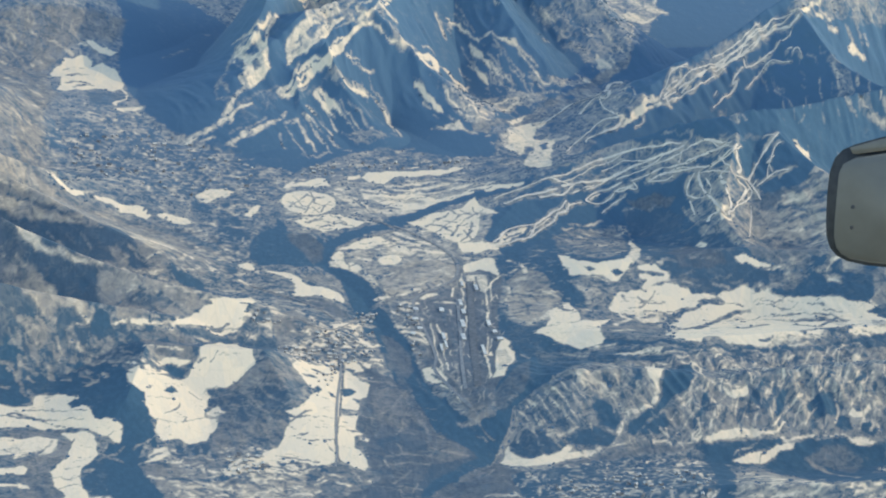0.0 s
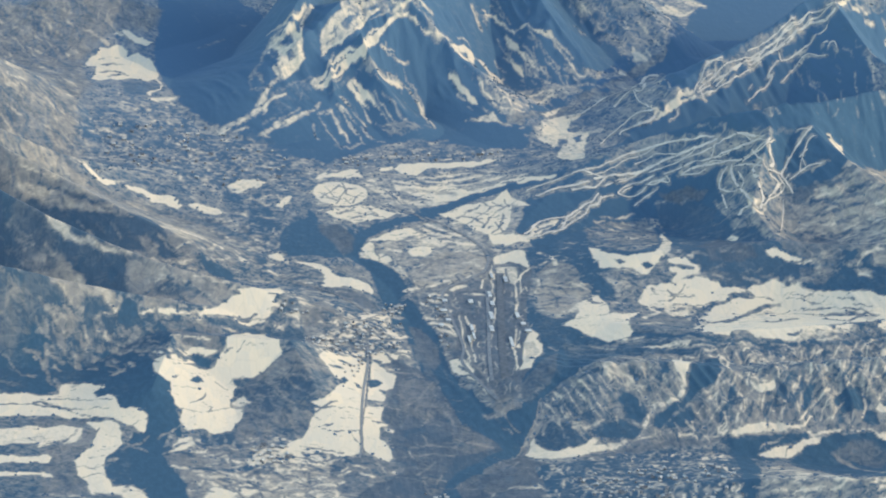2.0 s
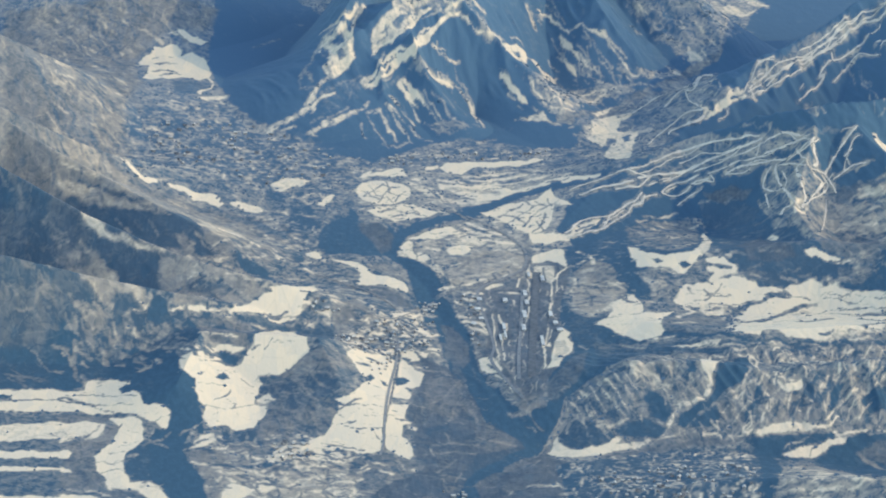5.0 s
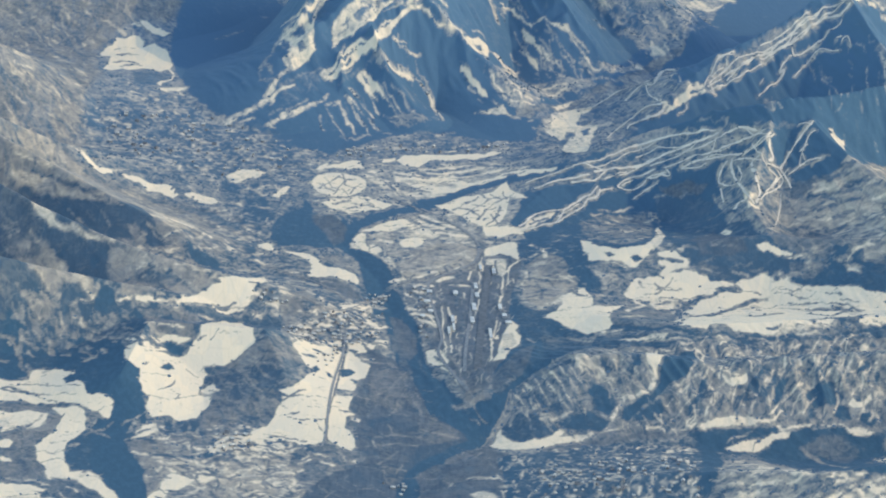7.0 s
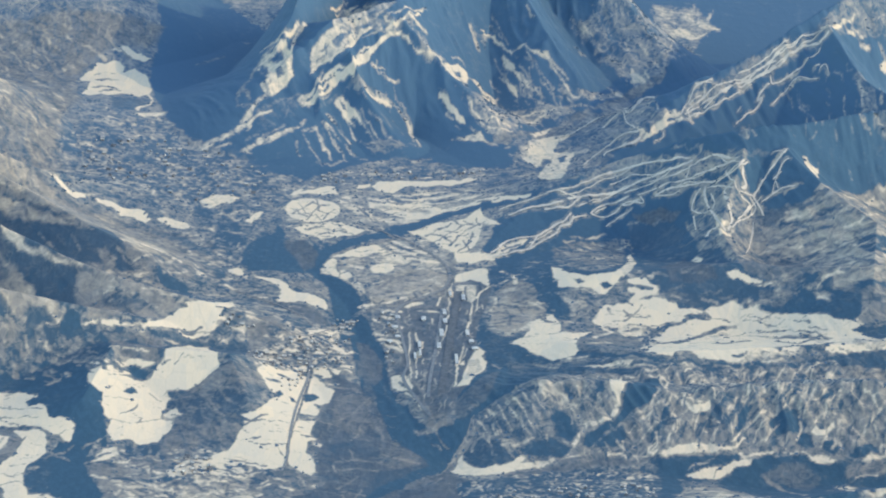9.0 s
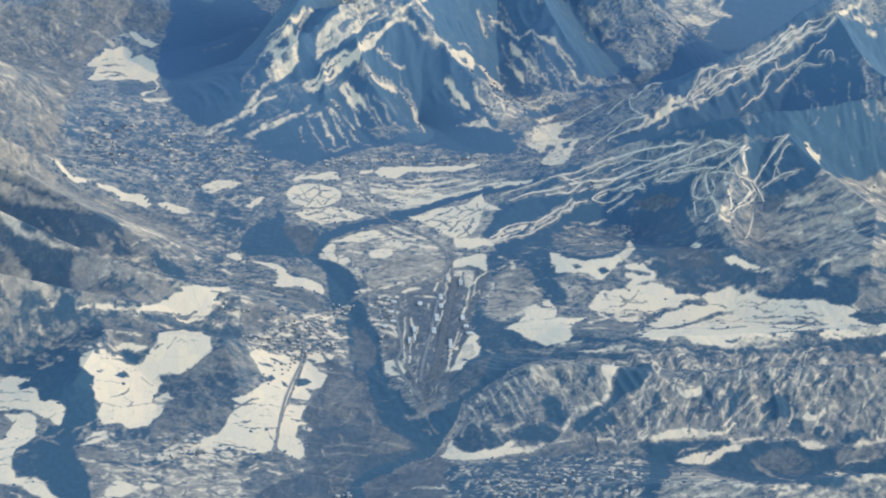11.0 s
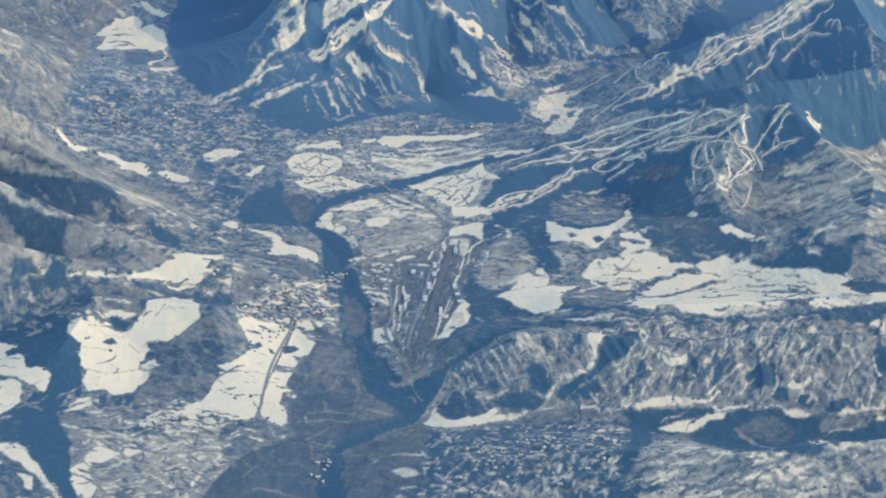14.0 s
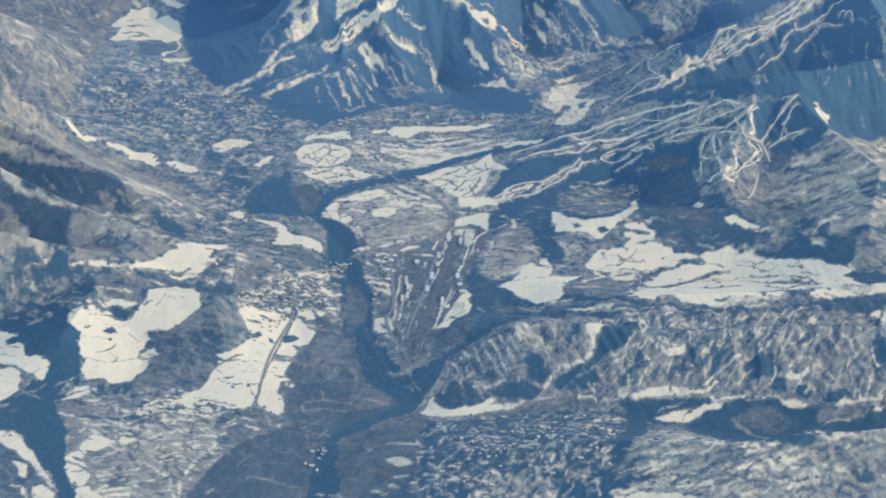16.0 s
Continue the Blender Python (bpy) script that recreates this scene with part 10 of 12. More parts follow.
field(0.15, 0.4, 1, [(-259.2, -332.5), (-247.9, -338.1), (-233.6, -358.6), (-216.7, -385.6), (-209.7, -406.5), (-242.3, -412.9)])
field(0.95, 0, 0.4, [(-256.6, -312.1), (-250.1, -318.8), (-244.5, -329.6), (-241.4, -336.8), (-235.2, -347.3), (-229.8, -357.8), (-233.9, -357.1), (-240.7, -348.4), (-247.9, -338.1), (-253.5, -327.4)])
field(0.9, 0.1, 0.4, [(-248.8, -350), (-244, -349), (-236.9, -359.2), (-236.2, -370.6), (-241.8, -367.9), (-245.2, -359.3)])
field(0.85, 0.1, 0.4, [(-231.5, -382.5), (-225.2, -376), (-216.4, -387.1), (-214.7, -407.5), (-223.5, -409.2)])
line(0.8, 0.1, 2.3, [(-242.3, -384.6), (-236.9, -383.6), (-230.4, -394.3)])
line(0.7, 0.2, 1.4, [(-224.9, -360.7), (-215.1, -385.3)])
field(0.9, 0.3, 0.5, [(-217.6, -351.6), (-210, -342.3), (-199.8, -352), (-199.8, -361.2), (-201.2, -371.3), (-194.4, -381.3), (-185.8, -383.4), (-173.4, -378.7), (-171.5, -399.1), (-197.7, -404.2), (-208.5, -376.5)])
field(0.4, 0.9, 0.6, [(-201.2, -344.5), (-193.8, -339.2), (-187.9, -353.4), (-188.4, -368.8), (-194.8, -370.1), (-199.4, -363.4)])
field(0.15, 0.9, 0.5, [(-188.1, -361.2), (-182.6, -354.7), (-176.2, -362.6), (-175.9, -373.9), (-183.5, -377.7), (-188, -371)])
line(0.2, 0.7, 2.3, [(-216, -345.9), (-207, -349.5), (-200.8, -356)])
field(0.5, 0.9, 1, [(-182.1, -325.1), (-148, -310.4), (-139.9, -340.2), (-143.5, -360), (-150.3, -395), (-169.3, -398.7), (-180.1, -348.1)])
line(0.8, 0.5, 2.7, [(-175.9, -335.6), (-165.9, -345.3), (-156.3, -352.6)])
line(0.8, 0.5, 2.1, [(-146.9, -349.2), (-143.8, -337.1), (-142.3, -325.1), (-133.7, -315.5)])
line(0.8, 0.5, 1.7, [(-154.3, -354.5), (-145.7, -386.8)])
line(0.8, 0.5, 1.6, [(-147.3, -357), (-144.1, -386.4)])
line(0.8, 0.5, 2.1, [(-136.9, -316.2), (-133.8, -303.6)])
line(0.8, 0.5, 3.5, [(-192.8, -381), (-183.5, -377.7), (-171.7, -369.3)])
line(0.1, 0.6, 3.3, [(-169.2, -365.1), (-156.7, -370.2)])
line(0.1, 0.6, 2.1, [(-182.8, -325.2), (-176.9, -339.7), (-164, -356.4)])
line(0.1, 0.6, 3.4, [(-162.9, -382.6), (-155.5, -377.5)])
line(0.1, 0.6, 1.7, [(-159.9, -320.7), (-157.8, -343.7)])
field(0.07, 0.85, 0.6, [(-127.1, -314.2), (-113.4, -291.6), (-98.7, -274.1), (-83.3, -273.5), (-76.2, -302.7), (-74.8, -339.6), (-74.9, -377.4), (-143, -393.6), (-138, -362.8), (-133.4, -338.9)])
line(0.25, 0.95, 1.4, [(-117.7, -331.9), (-111.7, -315.1)])
line(0.25, 0.95, 2.2, [(-109, -345.7), (-88.7, -348.2)])
line(0.8, 0.3, 1.7, [(-129.3, -370.1), (-128, -365.3)])
field(0.03, 0, 0.6, [(-69, -377.4), (-71.6, -338.8), (-71, -316.8), (-70.5, -293.3), (-65.3, -280.4), (-61.9, -291.6), (-62.6, -316.9), (-59.7, -341.5), (-52, -377.5)])
field(0.12, 0.95, 0.6, [(-62.8, -283.9), (-51.6, -266), (-16.3, -259.6), (-11.4, -312.3), (-10.8, -335.3), (-26.1, -346.7), (-37.9, -358.6), (-50.4, -377.5), (-59.9, -325.9)])
field(0.7, 0.5, 0.5, [(-32.2, -320.3), (-26.1, -315.8), (-18.9, -320.5), (-14.9, -327.4), (-24.6, -330.1)])
field(0.1, 0.4, 1, [(-36.1, -345.6), (-8.1, -345.6), (-4.7, -378.6), (-44.8, -377.6)])
line(0.7, 0.4, 3.8, [(-31.6, -294.9), (-16.2, -297.5)])
line(0.7, 0.4, 1.6, [(-16.7, -292.5), (-12.3, -302.9)])
line(0.7, 0.4, 1.3, [(-14, -319.8), (-11.2, -331.8)])
line(0.7, 0.4, 2.5, [(-34.6, -358.8), (-27.2, -360.8)])
line(0.7, 0.4, 2.1, [(-25.4, -353.4), (-20, -357.1)])
line(0.7, 0.4, 2, [(-43.8, -305.7), (-42.6, -301.6)])
line(0.7, 0.4, 2.4, [(-6.8, -342.6), (5.1, -347.2)])
line(0.7, 0.4, 2.8, [(-59, -360.5), (-53.3, -361.3)])
line(0.7, 0.4, 2.6, [(-66.4, -358.5), (-64, -359.7)])
line(0.7, 0.4, 2.8, [(-23.1, -343.8), (-16.7, -342.4)])
field(0.04, 0, 0.6, [(-14.1, -265.9), (-6.7, -271.9), (-2.1, -305.3), (-6.4, -313.3), (-12.3, -302.9)])
field(0.05, 0.2, 0.8, [(9.3, -339.7), (25.2, -333.5), (28.9, -355.6), (18, -361.3), (7.6, -356)])
field(0.42, 0.4, 1, [(30.1, -351.1), (42.9, -347.9), (59.4, -348.7), (72.8, -353), (71.7, -373), (32.4, -376.2)])
field(0.03, 0, 0.6, [(75.7, -348), (88.9, -351), (99, -357.2), (104.3, -364.6), (103.4, -373.9), (72.7, -373)])
field(0.9, 0.2, 0.5, [(102.5, -361.3), (112, -358.5), (125, -361.3), (141.2, -364.7), (159, -370.6), (157.9, -378.6), (106.6, -374.1)])
line(0.08, 0.2, 1.3, [(107.3, -336.6), (123.4, -336.5), (139.5, -336.5), (158.9, -337.6)])
line(0.08, 0.2, 1.3, [(140.7, -355.5), (159.5, -350.3), (171.8, -340.2)])
line(0.08, 0.2, 1, [(195.7, -363.2), (205, -354.5), (214.6, -349.4)])
line(0.08, 0.2, 1, [(224.5, -350.7), (233.9, -342.8), (236.7, -331.9)])
field(0.7, 0.5, 0.6, [(123.5, -337.8), (134.8, -337.6), (136.7, -342.3), (128.8, -345.1), (122.2, -342.2)])
field(0.72, 0.4, 0.6, [(175, -340.2), (187.9, -336.8), (192.9, -339.3), (181.9, -347.5), (178.5, -345.6)])
field(0.64, 0.4, 1, [(205, -354.5), (217.7, -345.2), (222.8, -351.3), (215, -360.1), (208.7, -363.4)])
line(0.8, 0.3, 1.8, [(137.4, -354.2), (153.4, -355.1)])
line(0.8, 0.3, 1.7, [(118.3, -357.1), (127.9, -355.9)])
field(0.06, 0.1, 0.8, [(237.1, -342.3), (250, -339.4), (253.5, -348.2), (243.8, -349.1)])
line(0.6, 0.5, 1.6, [(227.4, -343.2), (230.9, -349.7), (232.9, -360.8)])
line(0.6, 0.5, 1.7, [(250, -341.2), (259.1, -344.6)])
line(0.7, 0.5, 1.8, [(236.3, -321.2), (249.4, -321.7), (258.5, -325.5)])
field(0.03, 0, 1, [(-276.8, 605.4), (-135.8, 496), (-157.7, 452.9), (-174.5, 440.9), (-187.1, 452.6), (-196.3, 414), (-201.5, 378.4), (-218.8, 515.9), (-270.1, 530.1)])
line(0.85, 0, 1.9, [(-86.7, 440.7), (-95.7, 444.6), (-73.5, 468.9), (-64.4, 482.9)])
line(0.85, 0, 1.2, [(-139.9, 480.1), (-126.7, 512.6)])
line(0.85, 0, 2.1, [(-68.9, 470.5), (-82.6, 445.3), (-93.1, 436.7)])
line(0.7, 0, 1.8, [(-113.3, 439.4), (-104.9, 449.9), (-94.1, 461.3)])
field(0.6, 0.1, 0.8, [(-133.4, 497.2), (-113.1, 521.7), (-87.4, 463.4), (-98.1, 447.3), (-113.1, 436.7), (-126.1, 427.6), (-135, 425.7)])
line(0.85, 0, 1, [(-135.2, 484.3), (-126.5, 507.1), (-117.5, 524.7)])
line(0.8, 0, 4.3, [(-73.6, 456.8), (-63.1, 454.6)])
line(0.5, 0.1, 1.4, [(-12.8, 526.5), (-1.2, 507.2)])
line(0.6, 0.1, 1.4, [(53, 559), (62.2, 545.7), (71.1, 530.4)])
field(0.55, 0.2, 1, [(127.1, 745.3), (164.6, 753.2), (180.5, 695.9), (162.6, 665.7), (147.9, 693.8), (132.3, 714.3)])
line(0.8, 0.1, 6.1, [(153.3, 734.7), (170, 698.4), (180.2, 692.7)])
line(0.5, 0.1, 1.9, [(88.8, 558.1), (100.4, 543.5), (111.4, 523.6)])
line(0.6, 0.1, 9, [(131, 730), (139.9, 684.4), (134.6, 553.9)])
line(0.8, 0, 2.1, [(267.6, 446), (253.7, 427.5), (243.6, 413.1)])
line(0.7, 0, 1.2, [(15.8, 521.6), (22.5, 512.6)])
field(0.03, 0, 1, [(185.5, 709.5), (245.2, 770.2), (254.3, 443.3), (235.8, 421.2), (191.6, 400.8), (189.9, 648.3)])
field(0.28, 0.85, 1.5, [(-444.8, 510.5), (-403.9, 507.8), (-375.6, 237.5), (-356.3, 109), (-382.8, 39.1)])
field(0.1, 0.5, 5, [(-391.8, 23.6), (-361.1, 20.3), (-350.6, -1.2), (-345.7, -100.8), (-374.1, -105.8)])
field(0.14, 0.6, 5, [(-373.6, -108.6), (-342.7, -96.8), (-335.2, -124.3), (-340.3, -139.7), (-368.3, -144.2)])
field(0.05, 0.1, 3, [(-367.8, -147.8), (-336.2, -143), (-325.4, -187.1), (-361.3, -194.5)])
field(1, 0, 0.4, [(-350.1, -199.6), (-323.1, -191.9), (-323.6, -202.3), (-349.2, -206.3)])
field(1, 0, 0.4, [(-348.3, -213), (-323, -207.3), (-321.9, -215.6), (-347.5, -219.6)])

# ski runs; thin snow lies along their edges
PISTES = []


def piste(width, course):
    PISTES.append((0.5 * width, course))
    line(0.5, 0.05, 1.25 * width, course)


piste(3, [(246.8, 413.9), (240.8, 409.9), (232.6, 411.2), (219.6, 404.8), (208.9, 395.5), (198.2, 388.4), (188.7, 384.5), (178.7, 378.1)])
piste(2.3, [(244.8, 417.3), (234.8, 420), (223.8, 413.8), (210.9, 406.4), (200.2, 396.4), (189.5, 389.2), (180.9, 383.8)])
piste(2, [(242.8, 418.4), (230.3, 413), (217.3, 403.7), (204.5, 394.2), (193.8, 386.7)])
piste(2.1, [(240.9, 406.5), (238.7, 402.2), (230.3, 398.8), (219.8, 390.5), (211.3, 386.3), (204.8, 383.1), (203.4, 389.1)])
piste(2, [(217.3, 414.9), (208.7, 408.2), (201.5, 402.3), (195.9, 397.7)])
piste(1.4, [(195.9, 397.7), (187.3, 391.8), (178.5, 387.3)])
piste(2, [(223.8, 412.8), (213, 405.6), (205.8, 400.7), (199, 391), (190.4, 385.6)])
piste(2.1, [(207.5, 399.4), (198.1, 394.6), (187.4, 386.2)])
piste(1.6, [(238.6, 383), (228.2, 386.8), (222, 387.1), (215.8, 380.7), (205, 368.3)])
piste(2.4, [(203.4, 382.7), (196.1, 376.2), (194.2, 371.6), (197.6, 373.1), (193.5, 366.3), (183.3, 355.3), (177.7, 349.3)])
piste(1.7, [(239.7, 387.6), (244.7, 390.4), (246.6, 381.9)])
piste(1.6, [(236.4, 391.5), (240.5, 391)])
piste(2.3, [(188.7, 385.6), (176.5, 380), (163.5, 368.6), (155, 365), (146.4, 356.5), (138.6, 350)])
piste(2, [(181.8, 384.8), (167.7, 378.7), (158.3, 372.8), (152.9, 367.3), (144.2, 358.9), (139.9, 352.6)])
piste(1.7, [(159, 380.6), (152.5, 376.5), (146.2, 374.4), (142.9, 366), (138.5, 357.3), (136, 349.7)])
piste(1.3, [(146.1, 376.2), (159, 377.5)])
piste(1.7, [(151.5, 369.4), (145.5, 364.6), (141.2, 359.5)])
piste(2.1, [(180.9, 374.4), (172.3, 368.6), (161.4, 360.6), (153, 355.7), (146.3, 348.1)])
piste(1.8, [(178.7, 380.8), (170, 375.7), (159.3, 364.8), (153, 358.7)])
piste(1.6, [(174.4, 370.3), (166.9, 364), (159.3, 359.6)])
piste(2, [(152.6, 374.3), (153.2, 369.3), (148.6, 362.4)])
piste(1.4, [(189.7, 382.7), (185.4, 379.5), (178.7, 374.8)])
piste(1.7, [(181.8, 362.9), (178.9, 359.3)])
piste(2.3, [(141.2, 352.9), (143.7, 342.8), (139.9, 347.3)])
piste(1.8, [(122.5, 334), (123, 330), (116.5, 325.3)])
piste(1.8, [(141.2, 347.7), (153, 355.7)])
piste(3.4, [(106, 330.5), (99.7, 325.2), (91.4, 324.2), (81.1, 322.2), (79, 316.5)])
piste(3.2, [(104.7, 335.4), (95.8, 340.3), (87.6, 338), (80, 329.6), (70.8, 320), (64.1, 305.4)])
piste(3.4, [(91.4, 324.2), (95.5, 326.1)])
piste(1.5, [(101.9, 341.7), (95.6, 362.2), (93.9, 388.2)])
piste(5, [(121.2, 463.2), (110.1, 460.2), (96.5, 411.6), (83.8, 411), (73.1, 407.3), (64, 391.1), (55.1, 376.8), (45.7, 375.3)])
piste(4.7, [(97.1, 385.1), (91.1, 391), (84.7, 383.3), (78, 369.2)])
piste(3.9, [(95.1, 385.8), (101.1, 382), (107.9, 458.4)])
piste(2.9, [(137.6, 220.4), (124.6, 223.9), (111.1, 231.8), (97.2, 233.7), (83.2, 232), (68.9, 225.5), (54.7, 217.4), (42.5, 214.7), (26.5, 209.2), (14.4, 204.6), (2.4, 198.8)])
piste(2.2, [(167.1, 202.6), (157.7, 211.5), (148.2, 216.2), (138.4, 213.8), (126.7, 211.5), (113.2, 213.5), (103.4, 214.2), (91.5, 211.9)])
piste(3.2, [(139.2, 218.6), (132.5, 216.1), (120.8, 217.3), (109.3, 220.3), (101.4, 220.1), (91.4, 215.5), (75.3, 212.1), (61, 208.7), (50.8, 205.8)])
piste(2.3, [(168.7, 196.3), (161.6, 201.8), (152.2, 206.1), (142.4, 203.9), (132.7, 205.4), (120.9, 207.5), (111.2, 206.9), (101.5, 208.1)])
piste(2.8, [(173.2, 190.9), (164.8, 189.4), (157.6, 192.4), (148.3, 197.8), (136.6, 200.3), (124.9, 203.1), (113.3, 201.6)])
piste(2.3, [(170.6, 197.3), (163.4, 202), (155.9, 204.8), (146.4, 206.2), (138.6, 204.8)])
piste(3.8, [(174.5, 194.4), (169, 186.4), (162.9, 187.2), (155.7, 190.5)])
piste(2, [(136.4, 217.2), (126.6, 216.6), (117, 219), (107.3, 224.1)])
piste(1.9, [(126.6, 216.6), (117, 213.8), (109.3, 216.6)])
piste(1.9, [(97.2, 233.7), (87.3, 228.4), (75.1, 224.9), (67, 218), (56.8, 212.1), (46.6, 209.4)])
piste(1.8, [(107.3, 224.1), (97.3, 226.5), (91.4, 224.9), (81.3, 220.9)])
piste(2.9, [(42.5, 214.7), (54.8, 209.1), (61, 208.7)])
piste(2.1, [(99.4, 218), (91.4, 217), (83.5, 212.5), (69.2, 203.3)])
piste(1.8, [(137.6, 214.2), (134.6, 206)])
piste(1.6, [(158.5, 210.3), (171.5, 191.2), (177.7, 196.2)])
piste(2.7, [(173.3, 189.8), (173.4, 183.6), (176.1, 178.6), (172.4, 172.4)])
piste(1.6, [(161.4, 195.4), (164.5, 179.1), (168.8, 168.2), (173.2, 165.5)])
piste(1.6, [(150.2, 205.7), (158.6, 204), (164.5, 201.6)])
piste(1.6, [(130.8, 205.2), (137.8, 205), (144.4, 205.2)])
piste(1.7, [(121, 202.4), (132.8, 203.1), (142.5, 200.2)])
piste(3.8, [(48.7, 202.2), (38.6, 199.6), (26.5, 197), (16.4, 190.3), (8.4, 186.6)])
piste(3.4, [(61, 209.8), (52.9, 197.9), (44.7, 195.7), (34.7, 194)])
piste(2, [(75.4, 208.9), (65.1, 203.4), (59, 199.3)])
piste(2.4, [(95.5, 208.6), (87.6, 206.1), (79.5, 203.8), (70.5, 196.8), (69.3, 193), (77.5, 190.4), (85.7, 196.6), (91.6, 202.7), (97.6, 204), (103.5, 204)])
piste(2.4, [(101.6, 203.7), (95.6, 202), (89.6, 201.6)])
piste(1.8, [(79.5, 201.2), (71.4, 194.3)])
piste(2, [(113.3, 201.6), (123.1, 198.6), (130.9, 199.5)])
piste(1.8, [(103.5, 206.3), (105.5, 199.9), (99.6, 203.4)])
piste(3.3, [(65.3, 190.7), (57.1, 186.8), (53, 178.7), (47, 175.1), (42.1, 163.7), (32.8, 151.3), (24.7, 138.7), (16.6, 133.7), (8.6, 124.8), (0.7, 120.7)])
piste(3.3, [(54.2, 191.2), (48.9, 181.2), (42.9, 176.9), (36.8, 168.5), (28.7, 158.7), (18.6, 154), (8.6, 147.2), (2.6, 133.4), (-2.1, 126)])
piste(1.8, [(97.7, 197), (87.8, 191.4), (79.6, 181.3)])
piste(2.3, [(40.9, 170), (30.7, 154.2), (24.7, 147.1)])
piste(2.6, [(30.8, 159.2), (24.7, 141.3), (18.6, 132.1)])
piste(1.6, [(54.3, 177.7), (55.8, 188.4)])
piste(2.7, [(205.2, 206.8), (199.2, 200.2), (193.3, 193.5), (188.6, 187.1), (185.4, 181.2), (182, 172.9)])
piste(1.7, [(207, 198.6), (201.9, 196.3), (199.1, 189.1), (196.3, 181.6), (194.9, 173.2)])
piste(1.4, [(204.3, 203.7), (194.3, 207.5)])
piste(2.5, [(210.5, 175.1), (200.9, 176.4), (193.8, 172.2), (187, 167.4)])
piste(1.9, [(201.1, 190.1), (195.2, 185.4)])
piste(1.4, [(199, 177.3), (197.1, 183.7)])
piste(2.3, [(148.4, 194.7), (148.1, 183.5), (150.9, 159.2), (155.9, 132.2), (160.9, 124.1)])
piste(3.1, [(166, 172.2), (160.3, 169.2), (162.6, 149.3), (165.4, 138.6), (162.3, 126.5)])
piste(2.3, [(145.6, 194.6), (140.8, 189.4), (139.5, 181.1), (143.8, 167.2), (149, 159.3)])
piste(2.2, [(149.5, 192.7), (157.2, 181.6), (165.7, 165.5)])
piste(2.1, [(179, 172), (182.9, 162.4), (178.5, 152.7), (172, 144.2), (165.3, 131)])
piste(2.7, [(172.3, 164.5), (178.8, 163.4), (174.3, 150.2)])
piste(2.4, [(171.5, 168.7), (181.2, 173.3), (185.6, 162.8), (188.5, 153.3)])
piste(1.5, [(151.7, 181.2), (153.7, 165.9), (151.9, 157.1)])
piste(1.6, [(160, 161.9), (165.6, 150.5)])
piste(1.7, [(187.1, 172.4), (178.8, 161), (169.8, 142.8)])
piste(1.7, [(140.1, 168), (141, 143.8)])
piste(3.6, [(154.9, 125.5), (149.4, 126.8), (147.2, 120)])
piste(1.9, [(181.3, 148.8), (180.2, 135), (174.5, 99.8)])

# loose strokes of snow, hedge, orchard and scrub: count, heading and its spread in degrees, lengths, widths,
# shares of snow and of bare ground, the cover on which they lie, outline
SCATTER = []


def scatter(count, heading, spread, length, width, snow, bare, over, outline):
    SCATTER.append((count, heading, spread, length, width, snow, bare, over, outline))


scatter(300, 0, 25, (3, 9), (2, 3.4), (0.4, 0.66), (0.1, 0.4), (0, 0.7), [(-324.7, 274.9), (-293.2, 382.5), (-267.5, 339.2), (-244.3, 319.9), (-221.3, 298.6), (-187, 291.1), (-151.2, 254.3), (-133.6, 233.9), (-163, 170.1), (-182.6, 100), (-205.8, 93.1), (-237.5, 142.4), (-272.1, 167), (-313.3, 170.2)])
scatter(260, 90, 35, (3, 8), (0.9, 1.6), (0.4, 0.66), (0.1, 0.4), (0, 0.7), [(-324.7, 274.9), (-293.2, 382.5), (-267.5, 339.2), (-244.3, 319.9), (-221.3, 298.6), (-187, 291.1), (-151.2, 254.3), (-133.6, 233.9), (-163, 170.1), (-182.6, 100), (-205.8, 93.1), (-237.5, 142.4), (-272.1, 167), (-313.3, 170.2)])
scatter(260, 0, 30, (3, 10), (2, 3.6), (0.02, 0.12), (0, 0.3), (0.1, 0.7), [(-324.7, 274.9), (-293.2, 382.5), (-267.5, 339.2), (-244.3, 319.9), (-221.3, 298.6), (-187, 291.1), (-151.2, 254.3), (-133.6, 233.9), (-163, 170.1), (-182.6, 100), (-205.8, 93.1), (-237.5, 142.4), (-272.1, 167), (-313.3, 170.2)])
scatter(200, -62, 10, (12, 40), (1, 2), (0.44, 0.58), (0.8, 1), (0, 0.9), [(-419.1, 508.8), (-281.2, 536.9), (-282.2, 500.8), (-317, 486.3), (-334.2, 440.6), (-325.6, 358.7), (-324.7, 274.9), (-318.5, 220.9), (-317.8, 140.4), (-365.2, 105.8)])
scatter(200, -62, 10, (12, 40), (1, 2.2), (0.12, 0.26), (0.3, 0.8), (0, 0.9), [(-419.1, 508.8), (-281.2, 536.9), (-282.2, 500.8), (-317, 486.3), (-334.2, 440.6), (-325.6, 358.7), (-324.7, 274.9), (-318.5, 220.9), (-317.8, 140.4), (-365.2, 105.8)])
scatter(110, -35, 15, (6, 20), (1, 2), (0.5, 0.65), (0.8, 1), (0.2, 0.9), [(-365.2, 105.8), (-314, 142.2), (-235.8, 122), (-179.8, 58), (-203, -52.5), (-265.7, -92.2), (-336.1, -111.1)])
scatter(120, -35, 15, (6, 20), (1, 2.2), (0.1, 0.25), (0.5, 0.9), (0.2, 0.9), [(-365.2, 105.8), (-314, 142.2), (-235.8, 122), (-179.8, 58), (-203, -52.5), (-265.7, -92.2), (-336.1, -111.1)])
